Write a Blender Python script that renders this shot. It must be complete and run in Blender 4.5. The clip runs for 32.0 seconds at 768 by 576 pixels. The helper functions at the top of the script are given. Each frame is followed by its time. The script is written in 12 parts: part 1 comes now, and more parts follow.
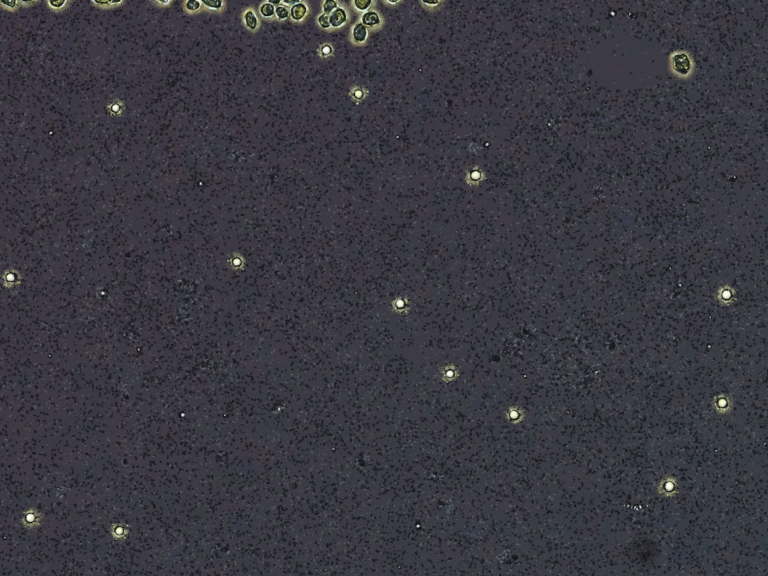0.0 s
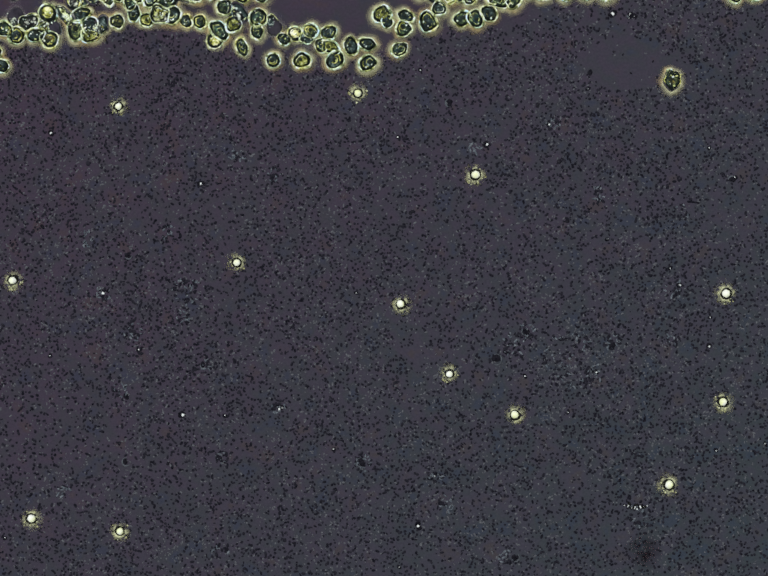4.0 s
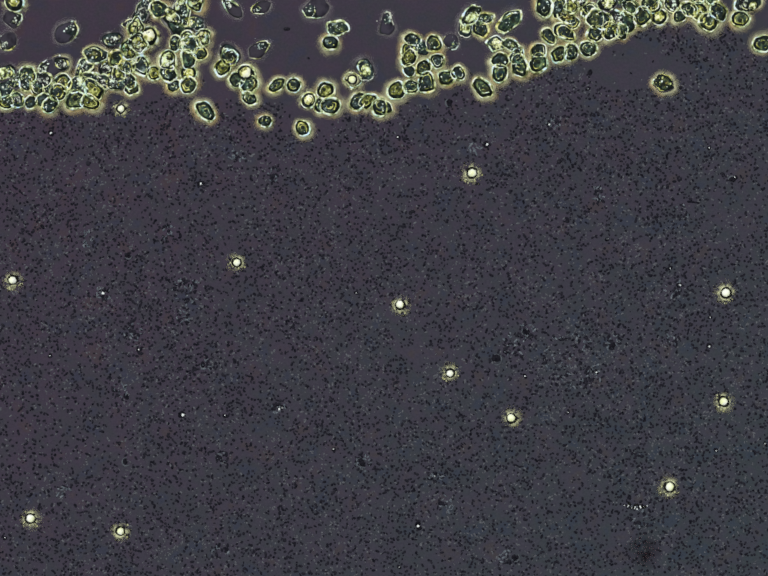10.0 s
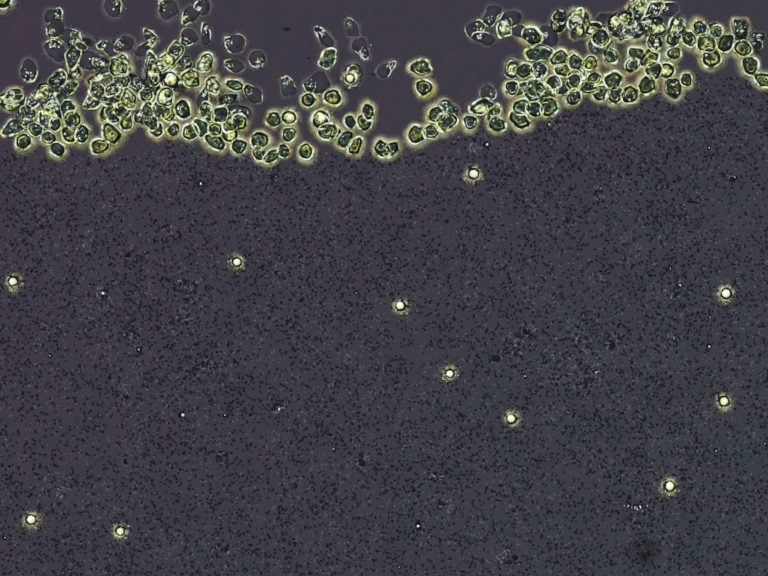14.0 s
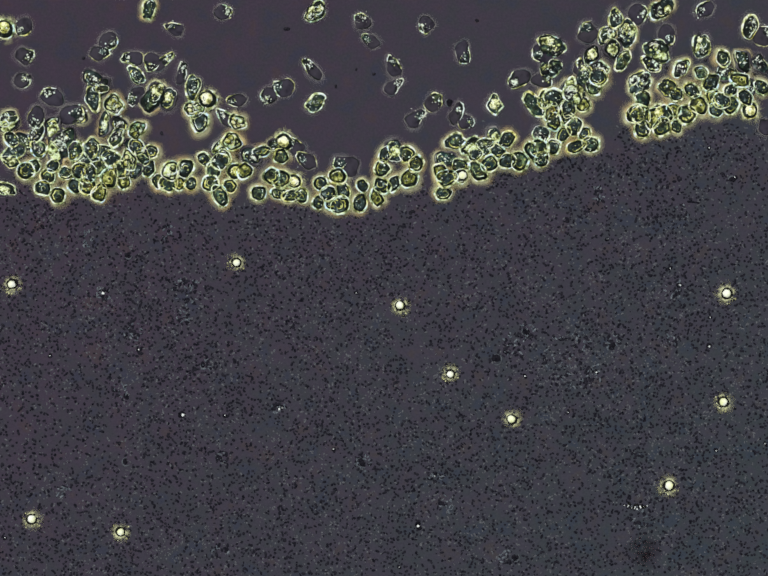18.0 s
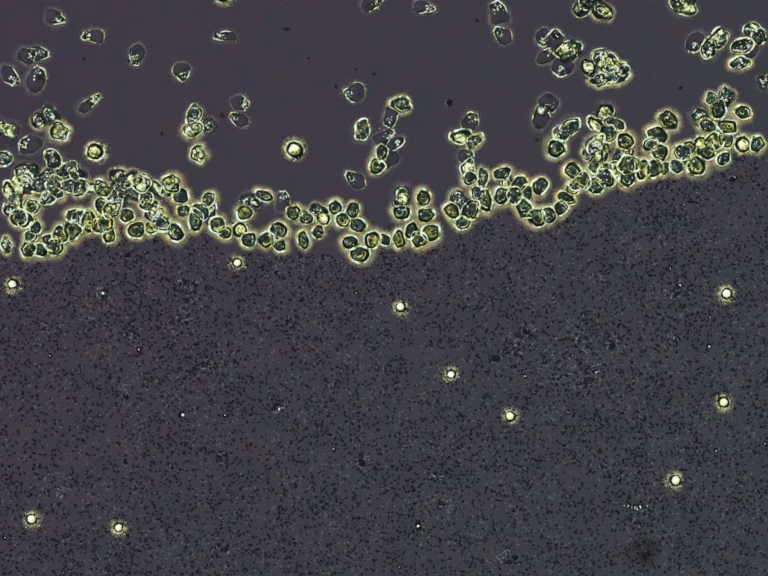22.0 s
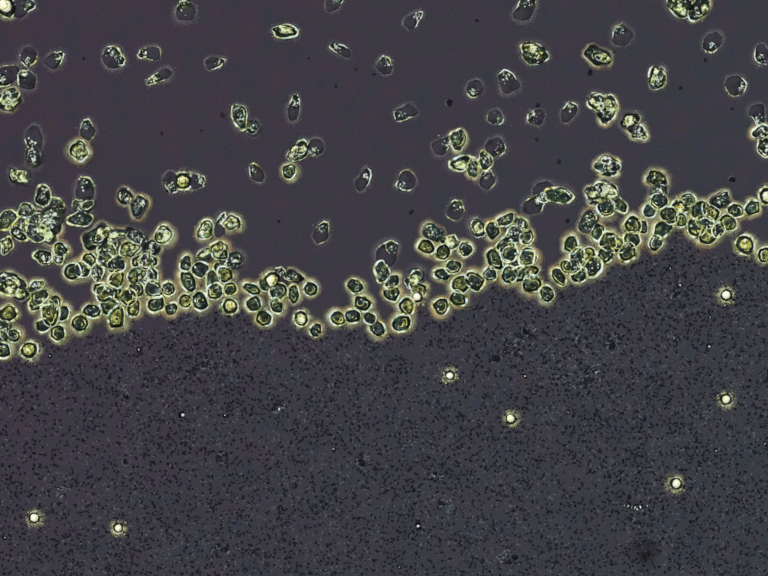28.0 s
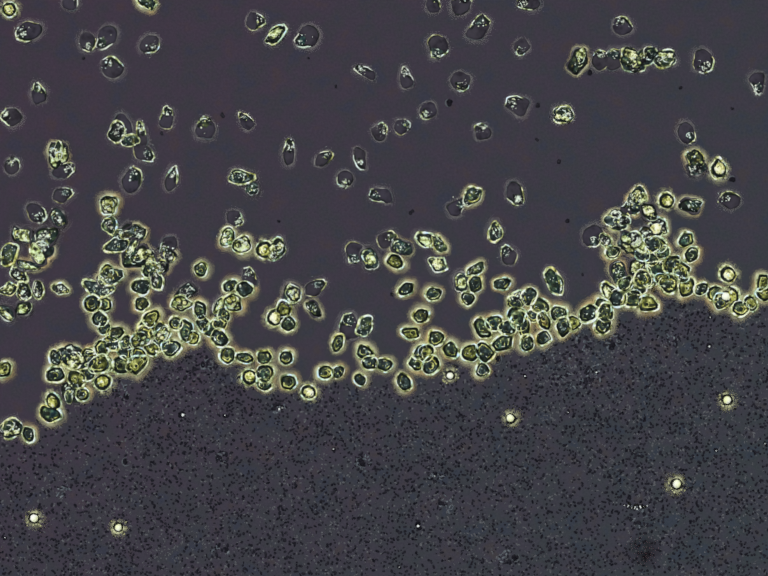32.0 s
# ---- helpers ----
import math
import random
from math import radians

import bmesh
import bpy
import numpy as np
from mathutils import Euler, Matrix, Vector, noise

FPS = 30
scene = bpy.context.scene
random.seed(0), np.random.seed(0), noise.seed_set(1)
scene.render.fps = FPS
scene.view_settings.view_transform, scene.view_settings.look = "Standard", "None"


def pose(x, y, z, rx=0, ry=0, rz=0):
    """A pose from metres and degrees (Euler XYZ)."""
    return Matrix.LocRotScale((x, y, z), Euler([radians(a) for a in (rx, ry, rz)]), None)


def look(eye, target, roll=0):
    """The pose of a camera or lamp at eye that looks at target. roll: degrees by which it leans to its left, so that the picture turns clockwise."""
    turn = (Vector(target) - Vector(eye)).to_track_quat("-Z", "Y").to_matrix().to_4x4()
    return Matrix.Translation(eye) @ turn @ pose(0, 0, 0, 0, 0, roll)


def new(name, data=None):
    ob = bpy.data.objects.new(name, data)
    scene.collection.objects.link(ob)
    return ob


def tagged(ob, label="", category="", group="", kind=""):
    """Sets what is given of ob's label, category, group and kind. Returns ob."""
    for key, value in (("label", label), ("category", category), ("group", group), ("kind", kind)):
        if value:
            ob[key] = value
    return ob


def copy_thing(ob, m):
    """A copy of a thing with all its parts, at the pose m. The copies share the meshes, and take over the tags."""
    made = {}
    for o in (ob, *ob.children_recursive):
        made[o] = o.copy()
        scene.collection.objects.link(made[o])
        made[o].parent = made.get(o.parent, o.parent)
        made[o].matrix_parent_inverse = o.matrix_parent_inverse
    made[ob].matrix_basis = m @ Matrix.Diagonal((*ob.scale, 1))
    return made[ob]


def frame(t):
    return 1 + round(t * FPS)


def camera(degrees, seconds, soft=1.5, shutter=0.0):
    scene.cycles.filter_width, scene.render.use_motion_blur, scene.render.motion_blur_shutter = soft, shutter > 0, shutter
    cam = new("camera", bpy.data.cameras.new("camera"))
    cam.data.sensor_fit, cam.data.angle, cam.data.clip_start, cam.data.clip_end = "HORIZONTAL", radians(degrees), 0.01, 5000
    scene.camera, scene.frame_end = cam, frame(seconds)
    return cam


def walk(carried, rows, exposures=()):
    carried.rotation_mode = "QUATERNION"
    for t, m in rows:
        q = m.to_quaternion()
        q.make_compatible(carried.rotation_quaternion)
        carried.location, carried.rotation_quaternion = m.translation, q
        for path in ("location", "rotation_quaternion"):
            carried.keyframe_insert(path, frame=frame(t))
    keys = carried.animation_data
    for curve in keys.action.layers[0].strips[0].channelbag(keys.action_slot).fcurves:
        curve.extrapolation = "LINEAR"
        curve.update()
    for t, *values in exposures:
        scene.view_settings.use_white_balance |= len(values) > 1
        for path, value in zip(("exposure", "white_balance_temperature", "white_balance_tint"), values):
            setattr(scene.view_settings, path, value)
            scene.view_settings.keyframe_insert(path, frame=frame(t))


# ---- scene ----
# A phase-contrast view, straight down, of amoebae grazing a bacterial lawn on agar.
# The place is built enlarged: 1 micrometre of the real thing is 1 centimetre here, so an
# amoeba of 12 micrometres is 0.12 m across and a bacterium about 2 cm long.
import functools

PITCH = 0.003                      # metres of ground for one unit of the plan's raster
HIGH = 2.352 / math.tan(radians(15))

cam = camera(30, 32.0, soft=1.62)
walk(cam, [(0, pose(0, 0, HIGH)), (32, pose(0, 0, HIGH))],
     [(0, 0.0, 6380, 10), (8, 0.02, 6430, 10), (12, 0.06, 6460, 10), (16.5, 0.07, 6510, 10), (22, 0.09, 6570, 9), (25, 0.03, 6560, 9.5), (28, 0.0, 6520, 10), (32, 0.0, 6480, 10)])


def gx(x):
    return (x - 784) * PITCH


def gy(y):
    return (588 - y) * PITCH


# ---- light: an even field of light, a little stronger from one side ----
world = bpy.data.worlds.new("world")
scene.world = world
world.use_nodes = True
world.node_tree.nodes["Background"].inputs["Color"].default_value = (0.98, 1.0, 0.98, 1)
world.node_tree.nodes["Background"].inputs["Strength"].default_value = 0.62
sun = new("microscope_lamp", bpy.data.lights.new("microscope_lamp", "SUN"))
sun.data.energy, sun.data.angle, sun.data.color = 1.35, radians(25), (1.0, 0.985, 0.95)
sun.matrix_world = look((-3, 4, 9), (0, 0, 0))


# ---- materials ----
def nodes_of(name):
    m = bpy.data.materials.new(name)
    m.use_nodes = True
    nt = m.node_tree
    return m, nt, nt.nodes["Principled BSDF"]


def noise_at(nt, coord, scale, detail=3.0, rough=0.55):
    n = nt.nodes.new("ShaderNodeTexNoise")
    n.inputs["Scale"].default_value = scale
    n.inputs["Detail"].default_value = detail
    n.inputs["Roughness"].default_value = rough
    nt.links.new(coord, n.inputs["Vector"])
    return n.outputs["Fac"]


def ramp_of(nt, fac, stops):
    r = nt.nodes.new("ShaderNodeValToRGB")
    while len(r.color_ramp.elements) < len(stops):
        r.color_ramp.elements.new(0.5)
    for e, (p, c) in zip(r.color_ramp.elements, stops):
        e.position, e.color = p, (*c, 1)
    nt.links.new(fac, r.inputs["Fac"])
    return r.outputs["Color"]


def shifted(nt, amount=37.0):
    """Object coordinates, moved by a random step for each object."""
    tc = nt.nodes.new("ShaderNodeTexCoord")
    oi = nt.nodes.new("ShaderNodeObjectInfo")
    mul = nt.nodes.new("ShaderNodeMath")
    mul.operation = "MULTIPLY"
    mul.inputs[1].default_value = amount
    nt.links.new(oi.outputs["Random"], mul.inputs[0])
    add = nt.nodes.new("ShaderNodeVectorMath")
    add.operation = "ADD"
    nt.links.new(tc.outputs["Object"], add.inputs[0])
    nt.links.new(mul.outputs[0], add.inputs[1])
    return add.outputs[0], oi.outputs["Random"]


def blend(nt, fac, a, b, how="MIX"):
    n = nt.nodes.new("ShaderNodeMix")
    n.data_type, n.blend_type = "RGBA", how
    for value, i in ((fac, 0), (a, 6), (b, 7)):
        if isinstance(value, (float, int)):
            n.inputs[i].default_value = value
        elif isinstance(value, tuple):
            n.inputs[i].default_value = (*value, 1)
        else:
            nt.links.new(value, n.inputs[i])
    return n.outputs[2]


def bumped(nt, bsdf, fac, strength, distance):
    b = nt.nodes.new("ShaderNodeBump")
    b.inputs["Strength"].default_value = strength
    b.inputs["Distance"].default_value = distance
    nt.links.new(fac, b.inputs["Height"])
    nt.links.new(b.outputs["Normal"], bsdf.inputs["Normal"])


def agar_material():
    m, nt, b = nodes_of("agar")
    tc = nt.nodes.new("ShaderNodeTexCoord").outputs["Object"]
    wide = noise_at(nt, tc, 0.55, 2.0)
    mid = noise_at(nt, tc, 6.5, 2.0)
    fine = noise_at(nt, tc, 70.0, 2.0)
    tone = ramp_of(nt, wide, [(0.35, (0.0490, 0.0455, 0.0615)), (0.65, (0.0470, 0.0490, 0.0605))])
    tone = blend(nt, 0.6, tone, ramp_of(nt, mid, [(0.32, (0.031, 0.044, 0.066)), (0.42, (0.040, 0.0480, 0.049)), (0.52, (0.047, 0.0435, 0.058)), (0.61, (0.053, 0.043, 0.062)), (0.70, (0.062, 0.047, 0.044))]))
    tone = blend(nt, 0.25, tone, ramp_of(nt, fine, [(0.3, (0.026, 0.025, 0.033)), (0.7, (0.070, 0.064, 0.080))]))
    # uneven tint of the microscope's light, painted into the agar from corner to corner
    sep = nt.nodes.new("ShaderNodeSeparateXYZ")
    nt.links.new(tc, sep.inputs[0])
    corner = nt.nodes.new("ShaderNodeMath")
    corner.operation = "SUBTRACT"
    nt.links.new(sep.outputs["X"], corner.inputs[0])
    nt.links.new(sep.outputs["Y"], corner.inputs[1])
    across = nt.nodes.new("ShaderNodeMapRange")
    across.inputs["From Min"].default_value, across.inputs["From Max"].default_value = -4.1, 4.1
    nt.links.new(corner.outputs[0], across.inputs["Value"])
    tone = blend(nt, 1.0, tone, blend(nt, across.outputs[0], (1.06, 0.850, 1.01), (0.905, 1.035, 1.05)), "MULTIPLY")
    nt.links.new(tone, b.inputs["Base Color"])
    b.inputs["Roughness"].default_value = 0.9
    b.inputs["Specular IOR Level"].default_value = 0.02
    bumped(nt, b, fine, 0.1, 0.003)
    return m


def patchy(nt, co, scale, low, high):
    """Nought to one, from a noise that lies below low and above high."""
    mr = nt.nodes.new("ShaderNodeMapRange")
    mr.inputs["From Min"].default_value, mr.inputs["From Max"].default_value = low, high
    nt.links.new(noise_at(nt, co, scale, 2.0), mr.inputs["Value"])
    return mr.outputs[0]


def plain(name, stops, scale, rough=0.6, spec=0.05, detail=3.0, bump=0.0, tint=None, fringes=()):
    m, nt, b = nodes_of(name)
    co, rnd = shifted(nt)
    n = noise_at(nt, co, scale, detail)
    c = ramp_of(nt, n, stops)
    if tint:
        c = blend(nt, rnd, c, blend(nt, 1.0, c, tint, "MULTIPLY"))
    for wide, low, high, hue in fringes:          # colour fringes, put in as patches of another hue
        c = blend(nt, patchy(nt, co, wide, low, high), c, blend(nt, 1.0, c, hue, "MULTIPLY"))
    nt.links.new(c, b.inputs["Base Color"])
    b.inputs["Roughness"].default_value = rough
    b.inputs["Specular IOR Level"].default_value = spec
    if bump:
        bumped(nt, b, n, bump, 0.004)
    return m


FILM_HIGH, FILM_LOW = 0.0085, 0.0015     # height of a film at a cell and at its outer edge


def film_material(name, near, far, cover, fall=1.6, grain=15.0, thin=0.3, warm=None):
    """A film thin enough to see through, for the phase halos painted round cells and for a smear. It hides the less
    the lower it slopes: cover is its share at the cell, near and far are its colours where it is high and where it is
    low."""
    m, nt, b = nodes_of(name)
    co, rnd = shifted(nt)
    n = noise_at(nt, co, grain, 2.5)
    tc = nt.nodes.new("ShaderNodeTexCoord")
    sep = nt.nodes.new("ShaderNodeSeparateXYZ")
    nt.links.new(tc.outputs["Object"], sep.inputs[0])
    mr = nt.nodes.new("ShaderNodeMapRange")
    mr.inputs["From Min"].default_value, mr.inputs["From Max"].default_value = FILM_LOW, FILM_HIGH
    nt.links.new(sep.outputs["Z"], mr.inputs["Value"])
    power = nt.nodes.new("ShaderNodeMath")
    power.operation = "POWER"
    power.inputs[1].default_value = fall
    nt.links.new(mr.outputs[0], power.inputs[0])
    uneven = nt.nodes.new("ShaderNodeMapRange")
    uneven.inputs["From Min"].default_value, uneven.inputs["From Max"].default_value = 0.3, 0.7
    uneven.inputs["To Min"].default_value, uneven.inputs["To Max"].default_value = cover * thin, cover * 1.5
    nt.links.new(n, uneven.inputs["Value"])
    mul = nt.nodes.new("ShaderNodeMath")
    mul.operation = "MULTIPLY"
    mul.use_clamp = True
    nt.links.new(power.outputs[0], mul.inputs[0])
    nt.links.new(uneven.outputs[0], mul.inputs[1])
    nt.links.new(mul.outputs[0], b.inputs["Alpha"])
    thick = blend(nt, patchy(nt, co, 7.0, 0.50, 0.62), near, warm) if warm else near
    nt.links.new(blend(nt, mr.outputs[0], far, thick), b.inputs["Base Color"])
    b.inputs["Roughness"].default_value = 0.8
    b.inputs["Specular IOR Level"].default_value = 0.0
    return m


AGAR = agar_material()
GERM = plain("bacterium_dark", [(0.3, (0.004, 0.004, 0.008)), (0.7, (0.024, 0.023, 0.033))], 40, 0.6, 0.03)
# light halos between the bacteria, painted as pale rods
PALE = plain("bacterium_halo", [(0.3, (0.066, 0.068, 0.082)), (0.7, (0.128, 0.134, 0.150))], 40, 0.6, 0.03)
KNOT = plain("bacterium_large_pale", [(0.35, (0.068, 0.080, 0.100)), (0.5, (0.10, 0.118, 0.142)), (0.66, (0.19, 0.21, 0.235))], 60, 0.6, 0.03)
EDGE = plain("outer_plasm", [(0.3, (0.003, 0.005, 0.005)), (0.56, (0.010, 0.015, 0.013)), (0.68, (0.05, 0.065, 0.045))], 30, 0.45, 0.08, 2.0, 0.2)
OLIVE = plain("inner_plasm", [(0.34, (0.009, 0.016, 0.012)), (0.48, (0.026, 0.040, 0.028)), (0.58, (0.08, 0.10, 0.042)),
                              (0.68, (0.32, 0.35, 0.14))], 34, 0.45, 0.1, 2.5, 0.3, (0.75, 0.97, 1.15), ((10, 0.52, 0.64, (0.6, 0.95, 1.5)), (9, 0.42, 0.34, (1.5, 0.95, 0.6))))
GOLD = plain("inner_plasm_gold", [(0.34, (0.018, 0.024, 0.008)), (0.46, (0.07, 0.08, 0.020)), (0.56, (0.25, 0.27, 0.06)),
                                  (0.68, (0.75, 0.78, 0.30))], 32, 0.45, 0.1, 2.5, 0.3)
SMOKE = plain("inner_plasm_dark", [(0.34, (0.006, 0.011, 0.013)), (0.50, (0.018, 0.031, 0.032)), (0.60, (0.05, 0.078, 0.074)),
                                   (0.70, (0.26, 0.34, 0.32))], 34, 0.45, 0.1, 2.5, 0.3)
ROVER = plain("rover_body", [(0.32, (0.024, 0.021, 0.029)), (0.44, (0.038, 0.034, 0.045)), (0.60, (0.048, 0.043, 0.056))],
              18, 0.6, 0.03, 2.0, 0.1, (1.0, 1.0, 1.12))
GRAIN = plain("granular_plasm", [(0.36, (0.003, 0.003, 0.005)), (0.47, (0.014, 0.014, 0.018)), (0.53, (0.08, 0.08, 0.08)),
                                 (0.58, (0.50, 0.52, 0.44)), (0.66, (0.95, 0.97, 0.88))], 38, 0.45, 0.1, 2.5, 0.4, (0.85, 1.0, 0.9))
HEAP = plain("food_lump", [(0.34, (0.010, 0.012, 0.006)), (0.41, (0.09, 0.10, 0.035)), (0.48, (0.42, 0.44, 0.17)),
                           (0.54, (0.90, 0.92, 0.55)), (0.66, (0.97, 0.97, 0.88))], 38, 0.45, 0.1, 3.0, 0.4, (0.85, 1.0, 0.85))
FROTH = plain("food_froth", [(0.30, (0.012, 0.018, 0.008)), (0.37, (0.14, 0.17, 0.05)), (0.44, (0.50, 0.56, 0.17)), (0.52, (0.87, 0.92, 0.46)), (0.62, (0.95, 0.98, 0.84))],
              30, 0.45, 0.1, 3.0, 0.3, (0.9, 1.0, 1.1), ((10, 0.54, 0.66, (0.62, 0.92, 1.35)), (9, 0.42, 0.32, (1.2, 0.9, 0.5))))
AMBER = plain("amber_body", [(0.32, (0.02, 0.022, 0.006)), (0.42, (0.18, 0.19, 0.03)), (0.52, (0.58, 0.60, 0.14)), (0.62, (0.96, 0.96, 0.60))], 34, 0.4, 0.15, 3.0, 0.3)
PEARL = plain("pearl_body", [(0.32, (0.10, 0.10, 0.03)), (0.40, (0.50, 0.50, 0.16)), (0.48, (0.93, 0.93, 0.48)), (0.58, (0.97, 0.98, 0.80))], 26, 0.4, 0.15, 3.0, 0.3)
# membrane colours with the bright phase ring of the cell edge painted in
RIM = plain("membrane_phase_bright", [(0.365, (0.12, 0.13, 0.05)), (0.455, (0.50, 0.54, 0.23)), (0.535, (0.92, 0.96, 0.61)), (0.625, (0.97, 0.99, 0.93))], 34, 0.5, 0.05, 2.0, 0.2, (0.90, 1.0, 1.12),
            ((11, 0.54, 0.66, (0.80, 0.97, 1.20)), (9, 0.44, 0.34, (1.0, 0.90, 0.55))))
RIM_THIN = plain("membrane_thin", [(0.40, (0.044, 0.040, 0.052)), (0.55, (0.075, 0.070, 0.082)), (0.70, (0.28, 0.28, 0.27))], 14, 0.5, 0.05, 2.0, 0.2)
# phase-contrast halos, painted round the cells as see-through films
HALO = film_material("slime_film", (0.95, 0.96, 0.60), (0.38, 0.28, 0.15), 0.66, 2.1, warm=(0.95, 0.76, 0.38))
HALO_FAINT = film_material("faint_halo_film", (0.56, 0.54, 0.52), (0.24, 0.20, 0.25), 0.20, 1.6)
STREAK = plain("plasm_streak", [(0.34, (0.10, 0.12, 0.02)), (0.46, (0.40, 0.44, 0.10)), (0.60, (0.85, 0.90, 0.40))], 24, 0.45, 0.1, 2.0, 0.2, (1.1, 1.0, 0.8))
GILT = plain("golden_ring", [(0.36, (0.05, 0.05, 0.01)), (0.47, (0.36, 0.36, 0.06)), (0.60, (0.90, 0.90, 0.34))], 34, 0.45, 0.1, 2.0, 0.2)
SPECK = plain("granule_pale", [(0.3, (0.65, 0.70, 0.52)), (0.7, (0.97, 0.98, 0.92))], 20, 0.3, 0.2, 2.0, 0, (0.85, 1.0, 1.1))
SPECK_GOLD = plain("granule_gold", [(0.3, (0.48, 0.50, 0.16)), (0.7, (0.90, 0.92, 0.50))], 20, 0.3, 0.2, 2.0, 0, (0.85, 1.0, 0.8))
CORE = plain("nucleus_dark", [(0.3, (0.004, 0.006, 0.005)), (0.7, (0.02, 0.03, 0.022))], 30, 0.5, 0.1)
WHITE = plain("spore_white", [(0.38, (0.90, 0.95, 0.52)), (0.55, (0.96, 0.99, 0.84)), (0.7, (0.98, 0.99, 0.95))], 20, 0.4, 0.2)
BLACK = plain("spore_coat_dark", [(0.3, (0.004, 0.004, 0.004)), (0.7, (0.02, 0.02, 0.016))], 30, 0.6, 0.05)
# yellowish halo of spores and refractile cells, painted as a film
GLOW = film_material("spore_halo_film", (0.90, 0.93, 0.58), (0.34, 0.30, 0.08), 0.60, 1.9, 38.0, -0.4)
SMEAR = film_material("smear", (0.014, 0.006, 0.007), (0.024, 0.012, 0.014), 0.50, 1.0)
DIRT = plain("dirt_dark", [(0.3, (0.003, 0.003, 0.006)), (0.7, (0.018, 0.017, 0.024))], 40, 0.7, 0.03)
DUST = plain("dirt_dim", [(0.3, (0.006, 0.006, 0.010)), (0.55, (0.020, 0.019, 0.026)), (0.7, (0.036, 0.034, 0.044))], 60, 0.7, 0.03)
GREY = plain("dirt_grey", [(0.3, (0.06, 0.066, 0.078)), (0.7, (0.12, 0.135, 0.155))], 40, 0.7, 0.03)
# bright bits of a halo, painted as pale lumps
HALO_LUMP = plain("slime_lump", [(0.35, (0.16, 0.15, 0.06)), (0.5, (0.40, 0.40, 0.20)), (0.65, (0.80, 0.83, 0.55))], 40, 0.6, 0.05, 2.0, 0.2)
GLINT = plain("crystal_pale", [(0.3, (0.62, 0.68, 0.68)), (0.7, (0.94, 0.97, 0.96))], 40, 0.3, 0.3)


# ---- mesh building ----
def mesh_of(name, verts, faces, material):
    me = bpy.data.meshes.new(name)
    me.from_pydata(verts, [], faces)
    me.materials.append(material)
    for p in me.polygons:
        p.use_smooth = True
    return me


def part(name, me, parent, label="", at=None):
    ob = new(name, me)
    ob.parent = parent
    if at:
        ob.location = at
    return tagged(ob, label)


SEG = 26


def outline_of(rng, rx, ry, lump, tail, corners=0, press=0.55):
    """The edge of a cell, seen from above: uneven lobes, flat sides where neighbours press on it,
    and a tail that draws out one end."""
    waves = [(k, rng.uniform(-1, 1) * lump / k, rng.uniform(0, 6.28)) for k in (2, 3, 4, 5)]
    turn = rng.uniform(0, 6.28)
    cuts = [(turn + (i + rng.uniform(-0.3, 0.3)) * 2 * math.pi / corners, rng.uniform(0.74, 0.98)) for i in range(corners)]
    out = []
    for i in range(SEG):
        a = 2 * math.pi * i / SEG
        r = 1.1 if corners else 1.0
        for c, d in cuts:
            f = math.cos(a - c)
            if f > 0.2:
                r = min(r, d / f)
        r = 1 - press + press * r
        r += sum(w * math.cos(k * a + p) for k, w, p in waves)
        x, y = rx * r * math.cos(a), ry * r * math.sin(a)
        if tail and x < 0:
            pull = math.sqrt(min(1.0, -x / rx))
            x *= 1 + tail * pull
            x = max(x, -rx * 0.9 * (1 + 0.95 * tail))
            y *= 1 - min(0.42, 0.45 * tail) * pull * pull
        out.append((x, y))
    return out


def grown(line, d):
    """The outline moved outwards by d along its normals."""
    n = len(line)
    res = []
    for i in range(n):
        (x0, y0), (x1, y1) = line[i - 1], line[(i + 1) % n]
        tx, ty = x1 - x0, y1 - y0
        s = math.hypot(tx, ty) or 1
        res.append((line[i][0] + d * ty / s, line[i][1] - d * tx / s))
    return res


def dome(name, line, h, material, rng, lumps=0.25):
    """A rounded, flattened cell body over the outline."""
    steps = ((1.0, -0.012), (1.0, 0.50 * h), (0.93, 0.78 * h), (0.72, 0.94 * h), (0.38, 1.0 * h))
    verts, faces = [], []
    for f, z in steps:
        for x, y in line:
            verts.append((x * f, y * f, z * (1 + rng.uniform(-lumps, lumps) * f * f) if z > 0 else z))
    verts.append((0, 0, h))
    verts.append((0, 0, -0.012))
    top, low = len(verts) - 2, len(verts) - 1
    for r in range(len(steps) - 1):
        for i in range(SEG):
            j = (i + 1) % SEG
            faces.append((r * SEG + i, r * SEG + j, (r + 1) * SEG + j, (r + 1) * SEG + i))
    base = (len(steps) - 1) * SEG
    for i in range(SEG):
        j = (i + 1) % SEG
        faces.append((base + i, base + j, top))
        faces.append((j, i, low))
    return mesh_of(name, verts, faces, material)


